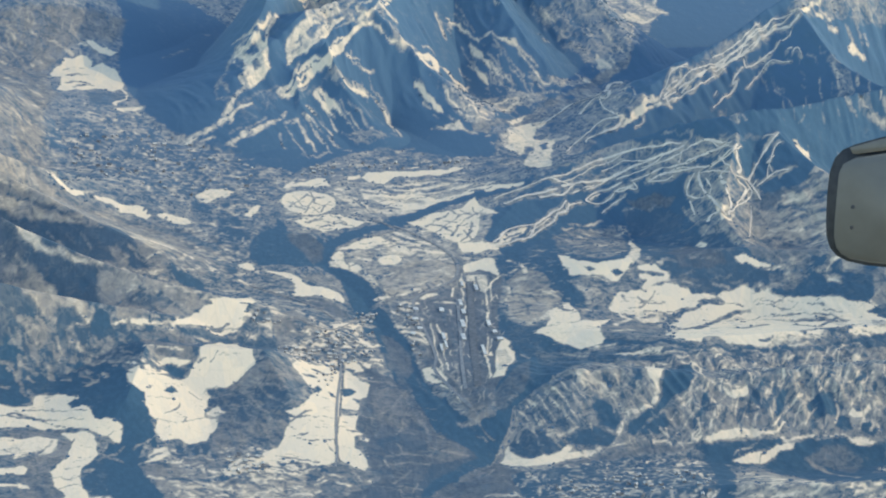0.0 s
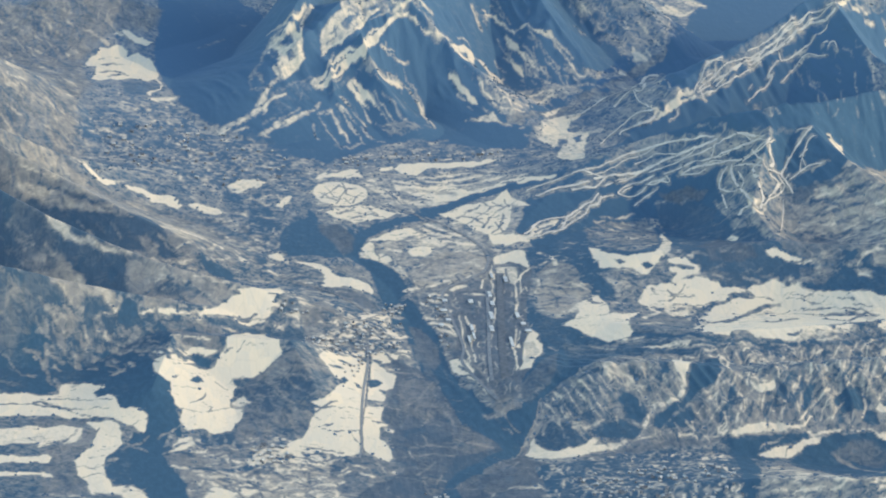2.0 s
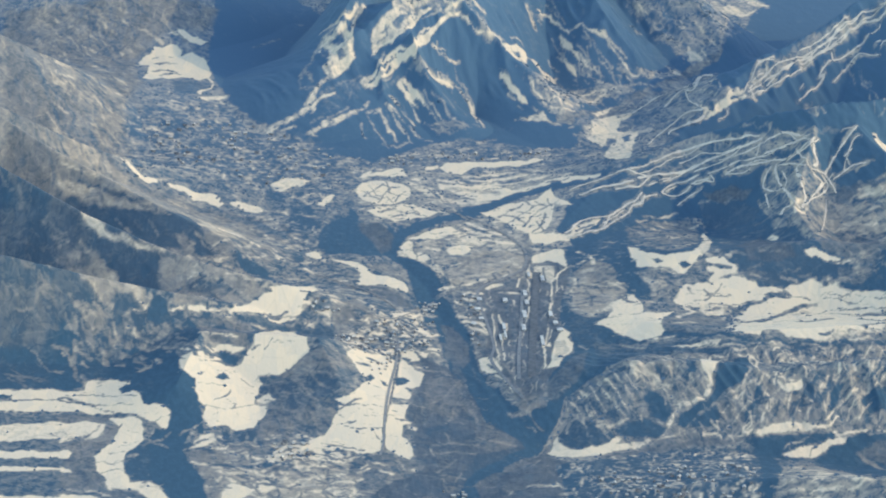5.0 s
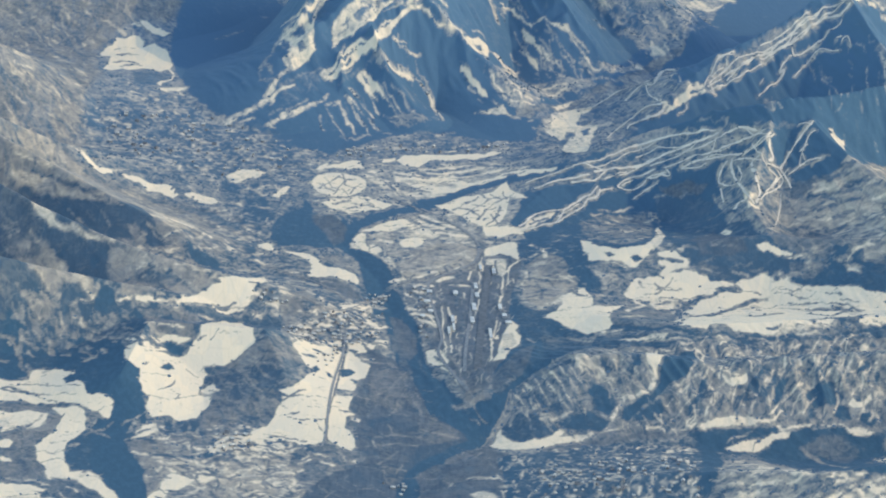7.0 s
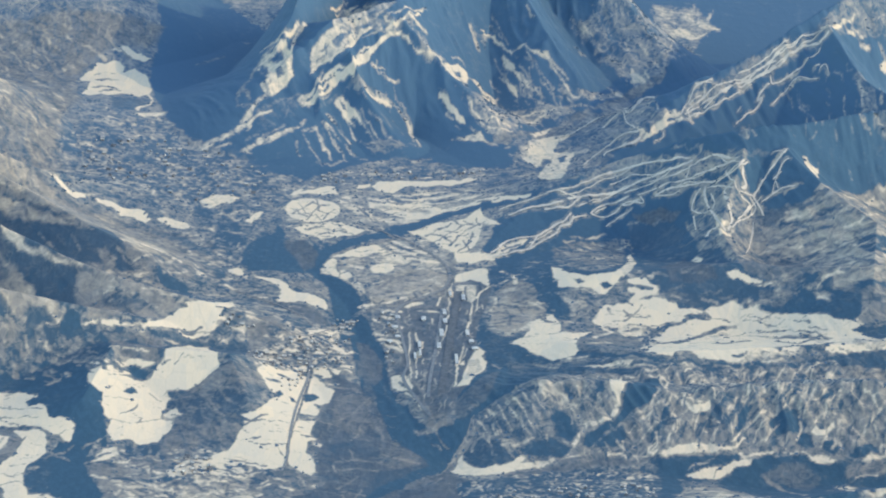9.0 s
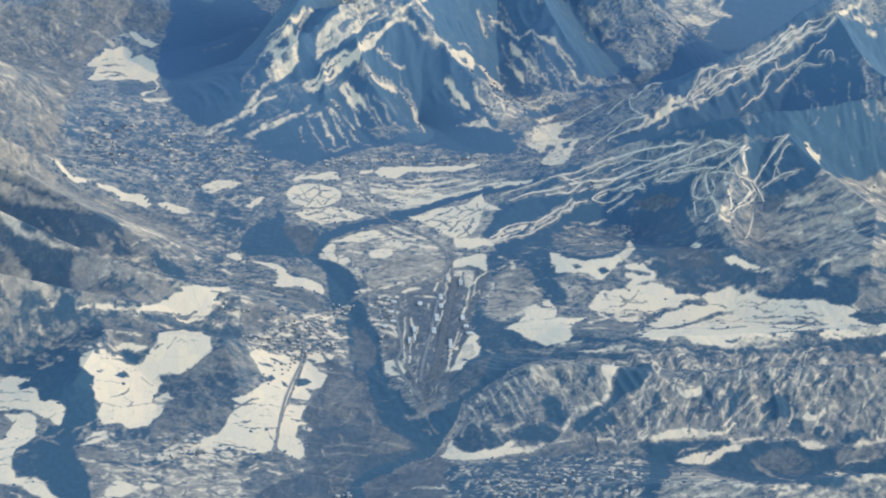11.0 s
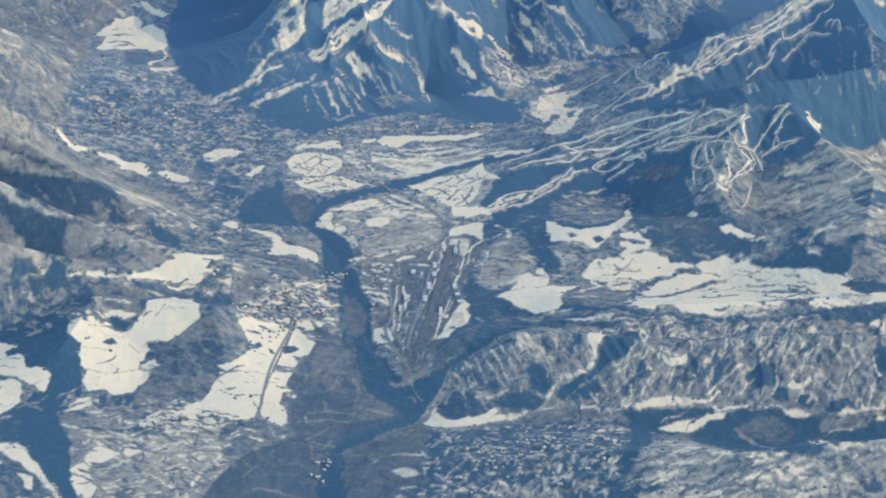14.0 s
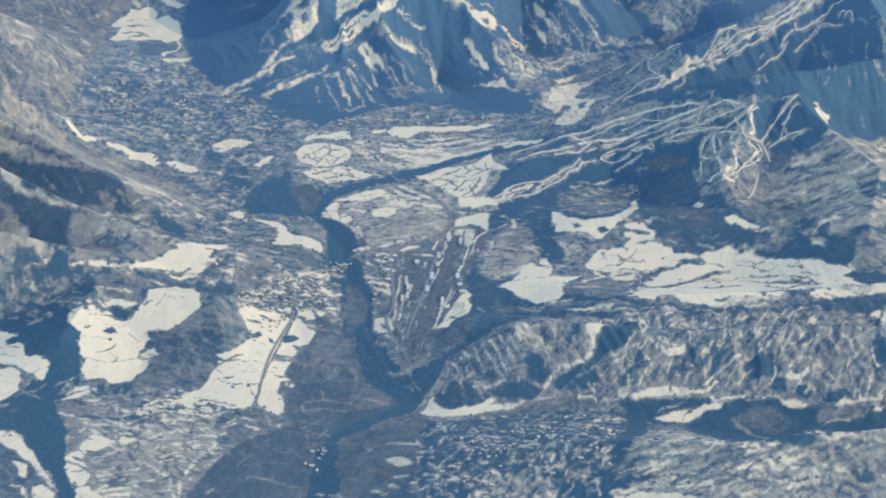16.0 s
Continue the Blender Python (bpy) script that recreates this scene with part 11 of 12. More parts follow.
scatter(160, 10, 40, (3, 9), (1.2, 2.4), (0.5, 0.75), (0.2, 0.6), (0.1, 0.6), [(-241.5, 46.7), (-178.7, 100.7), (-139.8, 34.6), (-113.7, -39.3), (-156.6, -73.9), (-228, -101.6), (-271.8, -102)])
scatter(150, 10, 40, (3, 10), (1.2, 2.6), (0, 0.12), (0, 0.3), (0.1, 0.6), [(-241.5, 46.7), (-178.7, 100.7), (-139.8, 34.6), (-113.7, -39.3), (-156.6, -73.9), (-228, -101.6), (-271.8, -102)])
scatter(90, -50, 30, (4, 14), (1.2, 2.4), (0.4, 0.6), (0.6, 0.9), (0.02, 0.6), [(-330.1, -102.9), (-246.9, -96.2), (-215.1, -126.8), (-256.8, -173.6), (-286.4, -160.3), (-323.8, -145.4)])
scatter(80, -50, 30, (4, 14), (1.2, 2.4), (0.03, 0.15), (0.1, 0.5), (0.2, 0.6), [(-330.1, -102.9), (-246.9, -96.2), (-215.1, -126.8), (-256.8, -173.6), (-286.4, -160.3), (-323.8, -145.4)])
scatter(130, 15, 40, (3, 10), (0.8, 1.6), (0.1, 0.35), (0.2, 0.5), (0.5, 1), [(-150.6, 242.4), (-94.3, 302.5), (11.6, 305), (2.4, 193.8), (-32.9, 104.8), (-32.1, 44.4), (-77.7, 16.5), (-110.1, 64), (-120, 112), (-145.3, 140)])
scatter(120, 15, 35, (3, 9), (1, 2), (0.6, 0.9), (0.1, 0.3), (0.1, 0.6), [(-150.6, 242.4), (-94.3, 302.5), (11.6, 305), (2.4, 193.8), (-32.9, 104.8), (-32.1, 44.4), (-77.7, 16.5), (-110.1, 64), (-120, 112), (-145.3, 140)])
scatter(120, 0, 50, (2, 6), (0.8, 1.8), (0.7, 0.95), (0, 0.2), (0.1, 0.6), [(-149.8, -66.3), (-91.9, -12.3), (-82.9, -59.3), (-95.5, -120.9), (-146.4, -127.8)])
scatter(120, 0, 50, (2, 5), (0.8, 1.8), (0, 0.1), (0, 0.2), (0.2, 1), [(-149.8, -66.3), (-91.9, -12.3), (-86.5, -61), (-99.8, -103.4), (-146.9, -118.3)])
scatter(70, 88, 8, (5, 16), (0.6, 1.1), (0.5, 0.85), (0.3, 0.6), (0, 0.4), [(-85.3, 16.4), (-9.1, 86.4), (-1.8, -45.8), (-16.6, -152.2), (-37.2, -174.3), (-59.5, -117.9)])
scatter(60, 88, 8, (4, 14), (0.7, 1.2), (0.02, 0.1), (0.6, 1), (0.2, 1), [(-85.3, 16.4), (-9.1, 86.4), (-1.8, -45.8), (-16.6, -152.2), (-37.2, -174.3), (-59.5, -117.9)])
scatter(90, 0, 40, (3, 9), (1.2, 2.2), (0.45, 0.7), (0.2, 0.6), (0.03, 0.6), [(42.1, 162), (91.8, 171.6), (120.9, 47.9), (120.4, 23.6), (66.7, 5), (2, -24.6), (-1.4, 84.7)])
scatter(90, 0, 40, (3, 10), (1.2, 2.4), (0.02, 0.12), (0, 0.3), (0.2, 0.7), [(42.1, 162), (91.8, 171.6), (120.9, 47.9), (120.4, 23.6), (66.7, 5), (2, -24.6), (-1.4, 84.7)])
scatter(110, 5, 25, (6, 22), (0.6, 1.1), (0.3, 0.65), (0.2, 0.5), (0.8, 1.1), [(13.8, 40), (242.4, 11.9), (232.9, -93.6), (12.8, -82.5)])
scatter(150, 8, 20, (6, 22), (1.4, 3), (0.4, 0.65), (0.4, 0.8), (0.05, 0.7), [(185.1, 168), (261.1, 210.8), (317, 222.5), (292.5, 1.4), (188.5, 20.7), (166.6, 37.1), (159.6, 62.9), (178.6, 108.5)])
scatter(120, 8, 20, (6, 22), (1.4, 3), (0.04, 0.15), (0.2, 0.5), (0.2, 0.8), [(185.1, 168), (261.1, 210.8), (317, 222.5), (292.5, 1.4), (188.5, 20.7), (166.6, 37.1), (159.6, 62.9), (178.6, 108.5)])
scatter(50, 20, 40, (4, 12), (1.2, 2.2), (0.15, 0.3), (0.3, 0.7), (0, 0.1), [(103.9, 168.6), (161.1, 94.4), (181.8, 39.8), (124.4, 30), (105.8, 59.7)])
scatter(60, -68, 22, (6, 16), (0.8, 1.4), (0.5, 0.75), (0.3, 0.6), (0.05, 0.7), [(-12.1, -199.5), (18.5, -147.1), (87.3, -117.9), (114.7, -142.7), (95.5, -211.4), (-8.3, -224.3)])
scatter(60, -68, 22, (6, 16), (0.8, 1.5), (0.02, 0.1), (0, 0.3), (0.1, 0.8), [(-12.1, -199.5), (18.5, -147.1), (87.3, -117.9), (114.7, -142.7), (95.5, -211.4), (-8.3, -224.3)])
scatter(170, 68, 22, (6, 24), (0.8, 1.7), (0.55, 0.85), (0.3, 0.6), (0.05, 0.8), [(90.9, -115.8), (232.9, -93.6), (288.9, -87.5), (278.4, -193.2), (95.6, -206.6)])
scatter(150, 68, 22, (6, 24), (0.8, 1.8), (0.02, 0.12), (0, 0.3), (0.1, 0.8), [(90.9, -115.8), (232.9, -93.6), (288.9, -87.5), (278.4, -193.2), (95.6, -206.6)])
scatter(420, 90, 50, (3, 9), (1, 1.9), (0.5, 0.85), (0.1, 0.3), (0, 0.8), [(-12, -258.4), (43.3, -233.1), (103.9, -223.2), (103.9, -323.7), (97, -346.4), (96.4, -374.7), (-11.7, -377.1), (-15.5, -282)])
scatter(160, 0, 30, (2, 5), (2.4, 3.6), (0.5, 0.85), (0.1, 0.3), (0, 0.8), [(-12, -258.4), (43.3, -233.1), (103.9, -223.2), (103.9, -323.7), (97, -346.4), (96.4, -374.7), (-11.7, -377.1), (-15.5, -282)])
scatter(240, 90, 60, (3, 9), (1, 1.8), (0, 0.08), (0, 0.2), (0.2, 1), [(-12, -258.4), (43.3, -233.1), (103.9, -223.2), (103.9, -323.7), (97, -346.4), (96.4, -374.7), (-11.7, -377.1), (-15.5, -282)])
scatter(130, 12, 20, (5, 18), (1.2, 2.4), (0.55, 0.8), (0.2, 0.5), (0.1, 0.8), [(108.5, -237), (208.5, -328.2), (258.8, -324), (256.5, -369.8), (101.2, -375.2)])
scatter(130, 12, 20, (5, 18), (1, 2.2), (0.05, 0.2), (0.1, 0.5), (0.2, 0.9), [(108.5, -237), (208.5, -328.2), (258.8, -324), (256.5, -369.8), (101.2, -375.2)])
scatter(130, 10, 50, (4, 12), (1.2, 2.4), (0.6, 0.9), (0.2, 0.5), (0.1, 0.7), [(-225.5, -246.4), (-188.8, -223.7), (-139.3, -240.2), (-122.3, -301.3), (-122.9, -383.8), (-215.2, -398.1), (-220, -324.8)])
scatter(150, -20, 60, (4, 14), (0.9, 1.8), (0.05, 0.25), (0.4, 0.8), (0.2, 1), [(-225.5, -246.4), (-188.8, -223.7), (-139.3, -240.2), (-122.3, -301.3), (-122.9, -383.8), (-215.2, -398.1), (-220, -324.8)])
scatter(70, -40, 25, (5, 16), (0.9, 1.8), (0.3, 0.45), (0.8, 1), (0.05, 0.4), [(-194.1, -158.9), (-153.8, -126.6), (-148.3, -209.6), (-193, -257.3)])
scatter(70, -40, 25, (5, 16), (0.9, 1.8), (0.03, 0.1), (0.1, 0.5), (0.05, 0.5), [(-194.1, -158.9), (-153.8, -126.6), (-148.3, -209.6), (-193, -257.3)])
scatter(70, 10, 40, (5, 16), (0.5, 0.9), (0.5, 0.75), (0.2, 0.5), (0.85, 1.1), [(-262.4, -119.6), (-171.1, -77.7), (-89.6, -82), (-97.2, -257.6), (-151.4, -266.5), (-238.3, -248.5)])
scatter(50, 10, 30, (5, 18), (0.6, 1.2), (0.3, 0.6), (0.2, 0.5), (0.85, 1.1), [(-327.6, -170.2), (-255.9, -182.5), (-251.6, -345), (-295.4, -410.6), (-322, -212.5)])
scatter(90, -30, 50, (6, 24), (0.6, 1.2), (0.2, 0.36), (0.9, 1), (0.05, 0.4), [(-104.2, -86.5), (-69.8, -136.5), (-32.4, -235.4), (-15.3, -248), (-11.7, -377.1), (-130.9, -385), (-121.9, -309), (-96.9, -265.6), (-103.4, -194.3)])
scatter(60, -20, 50, (5, 16), (0.8, 1.6), (0.02, 0.06), (0.3, 0.7), (0.05, 0.4), [(-104.2, -86.5), (-69.8, -136.5), (-32.4, -235.4), (-15.3, -248), (-11.7, -377.1), (-130.9, -385), (-121.9, -309), (-96.9, -265.6), (-103.4, -194.3)])
scatter(60, 80, 40, (4, 12), (0.9, 1.6), (0.3, 0.5), (0.1, 0.3), (0.02, 0.3), [(-68.1, -58.6), (-44.8, -143.1), (-59.5, -117.9)])
scatter(80, -62, 14, (5, 22), (0.8, 1.6), (0.35, 0.7), (0, 0.2), (0.02, 0.5), [(-29.4, 401.3), (5.6, 492.3), (60, 435), (51.2, 403.8), (-10.1, 350.3)])
scatter(60, -62, 14, (5, 22), (0.8, 1.6), (0.35, 0.65), (0, 0.2), (0.02, 0.5), [(60.4, 549), (177.9, 696.9), (128.2, 482.5), (101.5, 476.6)])
scatter(40, -62, 14, (6, 22), (0.8, 1.6), (0.02, 0.08), (0, 0.1), (0.1, 0.7), [(-48, 438.3), (4.6, 510.6), (177.9, 696.9), (123.8, 476.6), (60, 411.1), (-10.1, 350.3)])
scatter(40, -70, 12, (6, 22), (0.7, 1.3), (0.2, 0.35), (0, 0.1), (0, 0.1), [(220, 384.6), (274.7, 389.8), (260.3, 237.7), (205.7, 221.1)])
scatter(50, 20, 40, (4, 14), (1, 2), (0.5, 0.75), (0.1, 0.4), (0.05, 0.6), [(15.8, 367.9), (123.8, 476.6), (134.3, 384.9), (54.6, 225), (23.6, 270.2)])
scatter(90, -40, 25, (6, 24), (1.2, 2.6), (0.2, 0.42), (0.7, 1), (0, 0.5), [(-398.4, 42.5), (-356.3, 109), (-336.5, -22.2), (-321.3, -177.8), (-366.1, -184.9)])
scatter(60, -40, 25, (6, 20), (1.2, 2.6), (0.04, 0.12), (0.2, 0.6), (0.15, 0.6), [(-398.4, 42.5), (-356.3, 109), (-336.5, -22.2), (-321.3, -177.8), (-366.1, -184.9)])

# hamlets, gardens, hedges and orchards: flecks of snow and of trees
BUILT = [[(-10, -253), (102, -231), (105, -327), (101, -346), (63, -349), (32, -371), (3, -373)],
         [(-323, 297), (-269, 352), (-222, 305), (-160, 262), (-149, 219), (-179, 161), (-204, 173), (-270, 187), (-321, 242)],
         [(-237, 132), (-208, 126), (-180, 122), (-159, 104), (-164, 61), (-202, 46)],
         [(-152, 264), (-94, 293), (-10, 316), (16, 290), (-9, 275), (-93, 254)],
         [(-171, -34), (-144, -37), (-91, -19), (-89, -100), (-143, -129), (-161, -135)],
         [(-294, -98), (-213, -64), (-207, -136), (-297, -132)],
         [(-89, 22), (-68, 17), (-60, -74), (-75, -60)],
         [(43, 162), (92, 186), (100, 157), (87, 76), (53, 81)],
         [(0, 57), (29, 45), (48, 15), (28, -34), (-2, 0)],
         [(71, 19), (105, 41), (163, 43), (181, 27), (143, 13), (83, -46)],
         [(-239, -239), (-199, -229), (-153, -234), (-104, -259), (-122, -301), (-225, -318)]]



def graded(lo, hi, step, far_lo, far_hi):
    """Even steps from lo to hi, then ever longer ones out to the far ends."""
    out, d = [], step
    v = hi
    while v < far_hi:
        d *= 1.12
        v += d
        out.append(v)
    left, d, v = [], step, lo
    while v > far_lo:
        d *= 1.12
        v -= d
        left.append(v)
    return np.array(left[::-1] + list(np.arange(lo, hi, step)) + [hi] + out)


gx = graded(-400, 400, 0.72, -2600, 2600)
gy = graded(-440, 660, 1.5, -2600, 2500)
GX, GY = np.meshgrid(gx, gy)
GZ = terrain(GX, GY)
def inside(x, y, outline):
    """Signed distance to an outline, positive within."""
    d, turn = np.full_like(x, 1e9), np.zeros(x.shape, bool)
    for (ax, ay), (bx, by) in zip(outline, outline[1:] + outline[:1]):
        dx, dy = bx - ax, by - ay
        s = np.clip(((x - ax) * dx + (y - ay) * dy) / (dx * dx + dy * dy + 1e-9), 0, 1)
        d = np.minimum(d, np.hypot(x - ax - s * dx, y - ay - s * dy))
        if ay != by:
            turn ^= ((ay > y) != (by > y)) & (x < dx * (y - ay) / dy + ax)
    return np.where(turn, d, -d)


def patch(points, margin):
    """The part of the grid round some points, as two slices."""
    xs, ys = [p[0] for p in points], [p[1] for p in points]
    i = np.searchsorted(gx, [min(xs) - margin, max(xs) + margin])
    j = np.searchsorted(gy, [min(ys) - margin, max(ys) + margin])
    return slice(j[0], j[1]), slice(i[0], i[1])


def land_cover():
    wx = GX + 2.2 * grain(GX / 7, GY / 12, 11) + 1.0 * grain(GX / 2.6, GY / 5, 12)
    wy = GY + 4.0 * grain(GX / 7, GY / 12, 13) + 2.0 * grain(GX / 2.6, GY / 5, 14)
    snow, bare = np.full(GX.shape, 0.32), np.full(GX.shape, 0.2)
    for s, b, soft, outline in COVER:
        k = patch(outline, 4 * soft + 4)
        u = smooth(-1.3 * soft, 0.6 * soft, inside(wx[k], wy[k], outline) if s < 0.7 else inside(GX[k] * 0.6 + wx[k] * 0.4, GY[k] * 0.6 + wy[k] * 0.4, outline))
        snow[k] += u * (s - snow[k])
        bare[k] += u * (b - bare[k])
    for s, width, line in STREAKS:
        k = patch(line, 2 * width + 6)
        x, y = GX[k] * 0.6 + wx[k] * 0.4, GY[k] * 0.6 + wy[k] * 0.4
        u = smooth(0.08, 0.8, crest(x, y, [(a, b, 1.0) for a, b in line], width * 1.1, 1.0))
        snow[k] += u * (s - snow[k])
    # flecks in and round the hamlets, short hedges across the fields
    fleck = np.clip(grain(GX / 2.6, GY / 4.4, 41) + 0.7 * grain(GX / 5, GY / 9, 42), -0.8, 1)
    for outline in BUILT:
        k = patch(outline, 10)
        snow[k] = np.clip(snow[k] + 0.34 * smooth(-6, 6, inside(wx[k], wy[k], outline)) * fleck[k] * smooth(1.0, 0.7, snow[k]), 0, 1)
    hedge = smooth(0.45, 0.75, grain(GX / 6, GY / 4.2, 51)) * smooth(-0.2, 0.35, grain(GX / 28, GY / 42, 52))
    snow -= 0.2 * hedge * smooth(0.72, 0.92, snow)
    fade = np.clip(0.86 + 0.35 * grain(GX / 5, GY / 8, 71), 0.45, 1)
    nearx, neary = GX * 0.5 + wx * 0.5, GY * 0.5 + wy * 0.5
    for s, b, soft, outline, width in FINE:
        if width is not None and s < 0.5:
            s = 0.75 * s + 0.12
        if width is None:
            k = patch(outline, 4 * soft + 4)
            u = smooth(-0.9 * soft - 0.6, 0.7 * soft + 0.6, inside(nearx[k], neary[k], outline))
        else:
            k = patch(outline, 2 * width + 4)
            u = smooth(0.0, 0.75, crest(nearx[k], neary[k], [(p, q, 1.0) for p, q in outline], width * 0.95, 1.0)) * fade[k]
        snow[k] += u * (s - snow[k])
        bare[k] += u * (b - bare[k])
    rng = np.random.default_rng(8)
    for count, heading, spread, length, width, tones, bares, over, outline in SCATTER:
        xs, ys = [p[0] for p in outline], [p[1] for p in outline]
        x, y = rng.uniform(min(xs), max(xs), 3 * count), rng.uniform(min(ys), max(ys), 3 * count)
        here = inside(x, y, outline) > 0
        i, j = np.searchsorted(gx, x) - 1, np.searchsorted(gy, y) - 1
        here &= (snow[j, i] > over[0]) & (snow[j, i] < over[1])
        for a, c in list(zip(x[here], y[here]))[:count]:
            h, bend = math.radians(heading + spread * rng.uniform(-1, 1)), rng.uniform(-0.5, 0.5)
            half, w = rng.uniform(*length) / 2, rng.uniform(*width)
            ends = [(a - half * math.cos(h - bend), c - half * math.sin(h - bend)), (a, c), (a + half * math.cos(h + bend), c + half * math.sin(h + bend))]
            k = patch(ends, 2 * w + 2)
            u = smooth(0.0, 0.8, crest(nearx[k], neary[k], [(p, q, 1.0) for p, q in ends], w, 1.0)) * rng.uniform(0.35, 0.9)
            snow[k] += u * (rng.uniform(*tones) - snow[k])
            bare[k] += u * (rng.uniform(*bares) - bare[k])
    # wind and sun break the snow of the mountains
    broken = smooth(270, 300, GY) * smooth(-250, -215, GX) * smooth(0.0, 0.7, grain(GX / 2.4 + GY / 9, GY / 6, 61) + 0.5 * grain(GX / 1.6, GY / 3, 62))
    snow -= 0.14 * broken * snow
    # snow lies in strands down the fall of the mountains and the eastern hills
    hills = smooth(-235, -200, GY) * smooth(-40, -75, GY) * smooth(0, 30, GX)
    peaks = smooth(235, 290, GY) * smooth(-260, -200, GX)
    west = smooth(-180, -240, GX) * smooth(-80, -20, GY)
    loose = smooth(0.04, 0.25, snow) * smooth(0.97, 0.7, snow)
    comb = 0.7 * peaks * strands(GX, GY, 0.42, 5) + 0.75 * hills * strands(GX, GY, np.where(GX < 150, 0.42, -0.35), 3) + 0.5 * west * strands(GX, GY, 1.3, 11)
    return np.clip(snow + 0.16 * loose * comb, 0, 1), bare


def strands(x, y, lean, fine):
    """Long ridged noise, -1 to 1, leaning from the line of sight."""
    x, y = x + 2 * grain(x / 18, y / 30, 31), y + 4 * grain(x / 18, y / 30, 32)
    u = x + lean * y
    one = 1 - 2.6 * np.abs(grain(u / fine, y / (fine * 6.5), 33))
    two = 1 - 2.6 * np.abs(grain(u / fine * 1.9 + 7, y / (fine * 2.6), 34))
    return np.clip(0.6 * one + 0.45 * two, -1, 1)


snow_share, bare_share = land_cover()
nx, ny = len(gx), len(gy)
mesh = bpy.data.meshes.new("ground")
quad = (np.arange(ny - 1)[:, None] * nx + np.arange(nx - 1)[None]).ravel()
mesh.vertices.add(nx * ny)
mesh.vertices.foreach_set("co", np.stack([GX, GY, GZ], -1).astype(np.float32).ravel())
mesh.loops.add(4 * len(quad))
mesh.loops.foreach_set("vertex_index", np.stack([quad, quad + 1, quad + nx + 1, quad + nx], -1).astype(np.int32).ravel())
mesh.polygons.add(len(quad))
mesh.polygons.foreach_set("loop_start", np.arange(0, 4 * len(quad), 4, dtype=np.int32))
mesh.update(calc_edges=True)
mesh.polygons.foreach_set("use_smooth", np.ones(len(quad), dtype=bool))
ground = tagged(new("ground", mesh), "snow-dusted alpine valley floor and wooded slopes", "ground", kind="structure")
# the third field grows with distance and drives the painted haze
for key, field in (("snow", snow_share), ("bare", bare_share), ("far_haze", smooth(-60, 480, GY))):
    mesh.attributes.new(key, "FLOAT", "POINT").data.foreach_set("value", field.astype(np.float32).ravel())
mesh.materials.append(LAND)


def woods(count, seed):
    """Conifers and leafless copses, many thousand clumps of 5 sides each, thick where the cover is mixed and along the fields' edges."""
    rng = np.random.default_rng(seed)
    x, y = rng.uniform(-400, 400, count), rng.uniform(-440, 640, count)
    i, j = np.searchsorted(gx, x) - 1, np.searchsorted(gy, y) - 1
    s, b = snow_share[j, i], bare_share[j, i]
    thick = 0.5 + 0.9 * grain(x / 9, y / 16, 21) + 0.7 * grain(x / 3.5, y / 6, 22)
    odds = smooth(0.2, 0.36, s) * smooth(0.86, 0.5, s) * np.clip(thick, 0, 1) * np.clip(1 - 1.7 * b, 0, 1)
    keep = rng.random(count) < odds * 0.28
    x, y, i, j = x[keep], y[keep], i[keep], j[keep]
    n = len(x)
    r, h = rng.uniform(0.35, 1.0, n) ** 1.3 * 1.3 + 0.3, rng.uniform(0.5, 1.3, n)
    a = rng.uniform(0, 6.3, n)[:, None] + np.arange(5)[None] * (2 * np.pi / 5)
    wide = r[:, None] * rng.uniform(0.6, 1.35, (n, 5))
    z = GZ[j, i] - 0.3
    co = np.empty((n, 6, 3))
    co[:, :5, 0], co[:, :5, 1] = x[:, None] + np.cos(a) * wide * 1.2, y[:, None] + np.sin(a) * wide * 1.5
    co[:, :5, 2] = z[:, None] + rng.uniform(0, 0.25, (n, 5))
    co[:, 5] = np.stack([x, y, z + h], -1)
    k = np.arange(5)
    tri = np.stack([k, (k + 1) % 5, np.full(5, 5)], -1)[None] + 6 * np.arange(n)[:, None, None]
    data = bpy.data.meshes.new("woods")
    data.vertices.add(6 * n)
    data.vertices.foreach_set("co", co.astype(np.float32).ravel())
    data.loops.add(15 * n)
    data.loops.foreach_set("vertex_index", tri.astype(np.int32).ravel())
    data.polygons.add(5 * n)
    data.polygons.foreach_set("loop_start", np.arange(0, 15 * n, 3, dtype=np.int32))
    data.update(calc_edges=True)
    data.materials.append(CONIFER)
    return tagged(new("woods", data), "dark conifer clumps scattered over the snowy slopes", "woods", kind="stuff")


woods(260000, 5)



def on_land(x, y):
    """Height of the ground mesh itself, between its points."""
    i = np.clip(np.searchsorted(gx, x) - 1, 0, nx - 2)
    j = np.clip(np.searchsorted(gy, y) - 1, 0, ny - 2)
    u, v = (x - gx[i]) / (gx[i + 1] - gx[i]), (y - gy[j]) / (gy[j + 1] - gy[j])
    return GZ[j, i] * (1 - u) * (1 - v) + GZ[j, i + 1] * u * (1 - v) + GZ[j + 1, i] * (1 - u) * v + GZ[j + 1, i + 1] * u * v


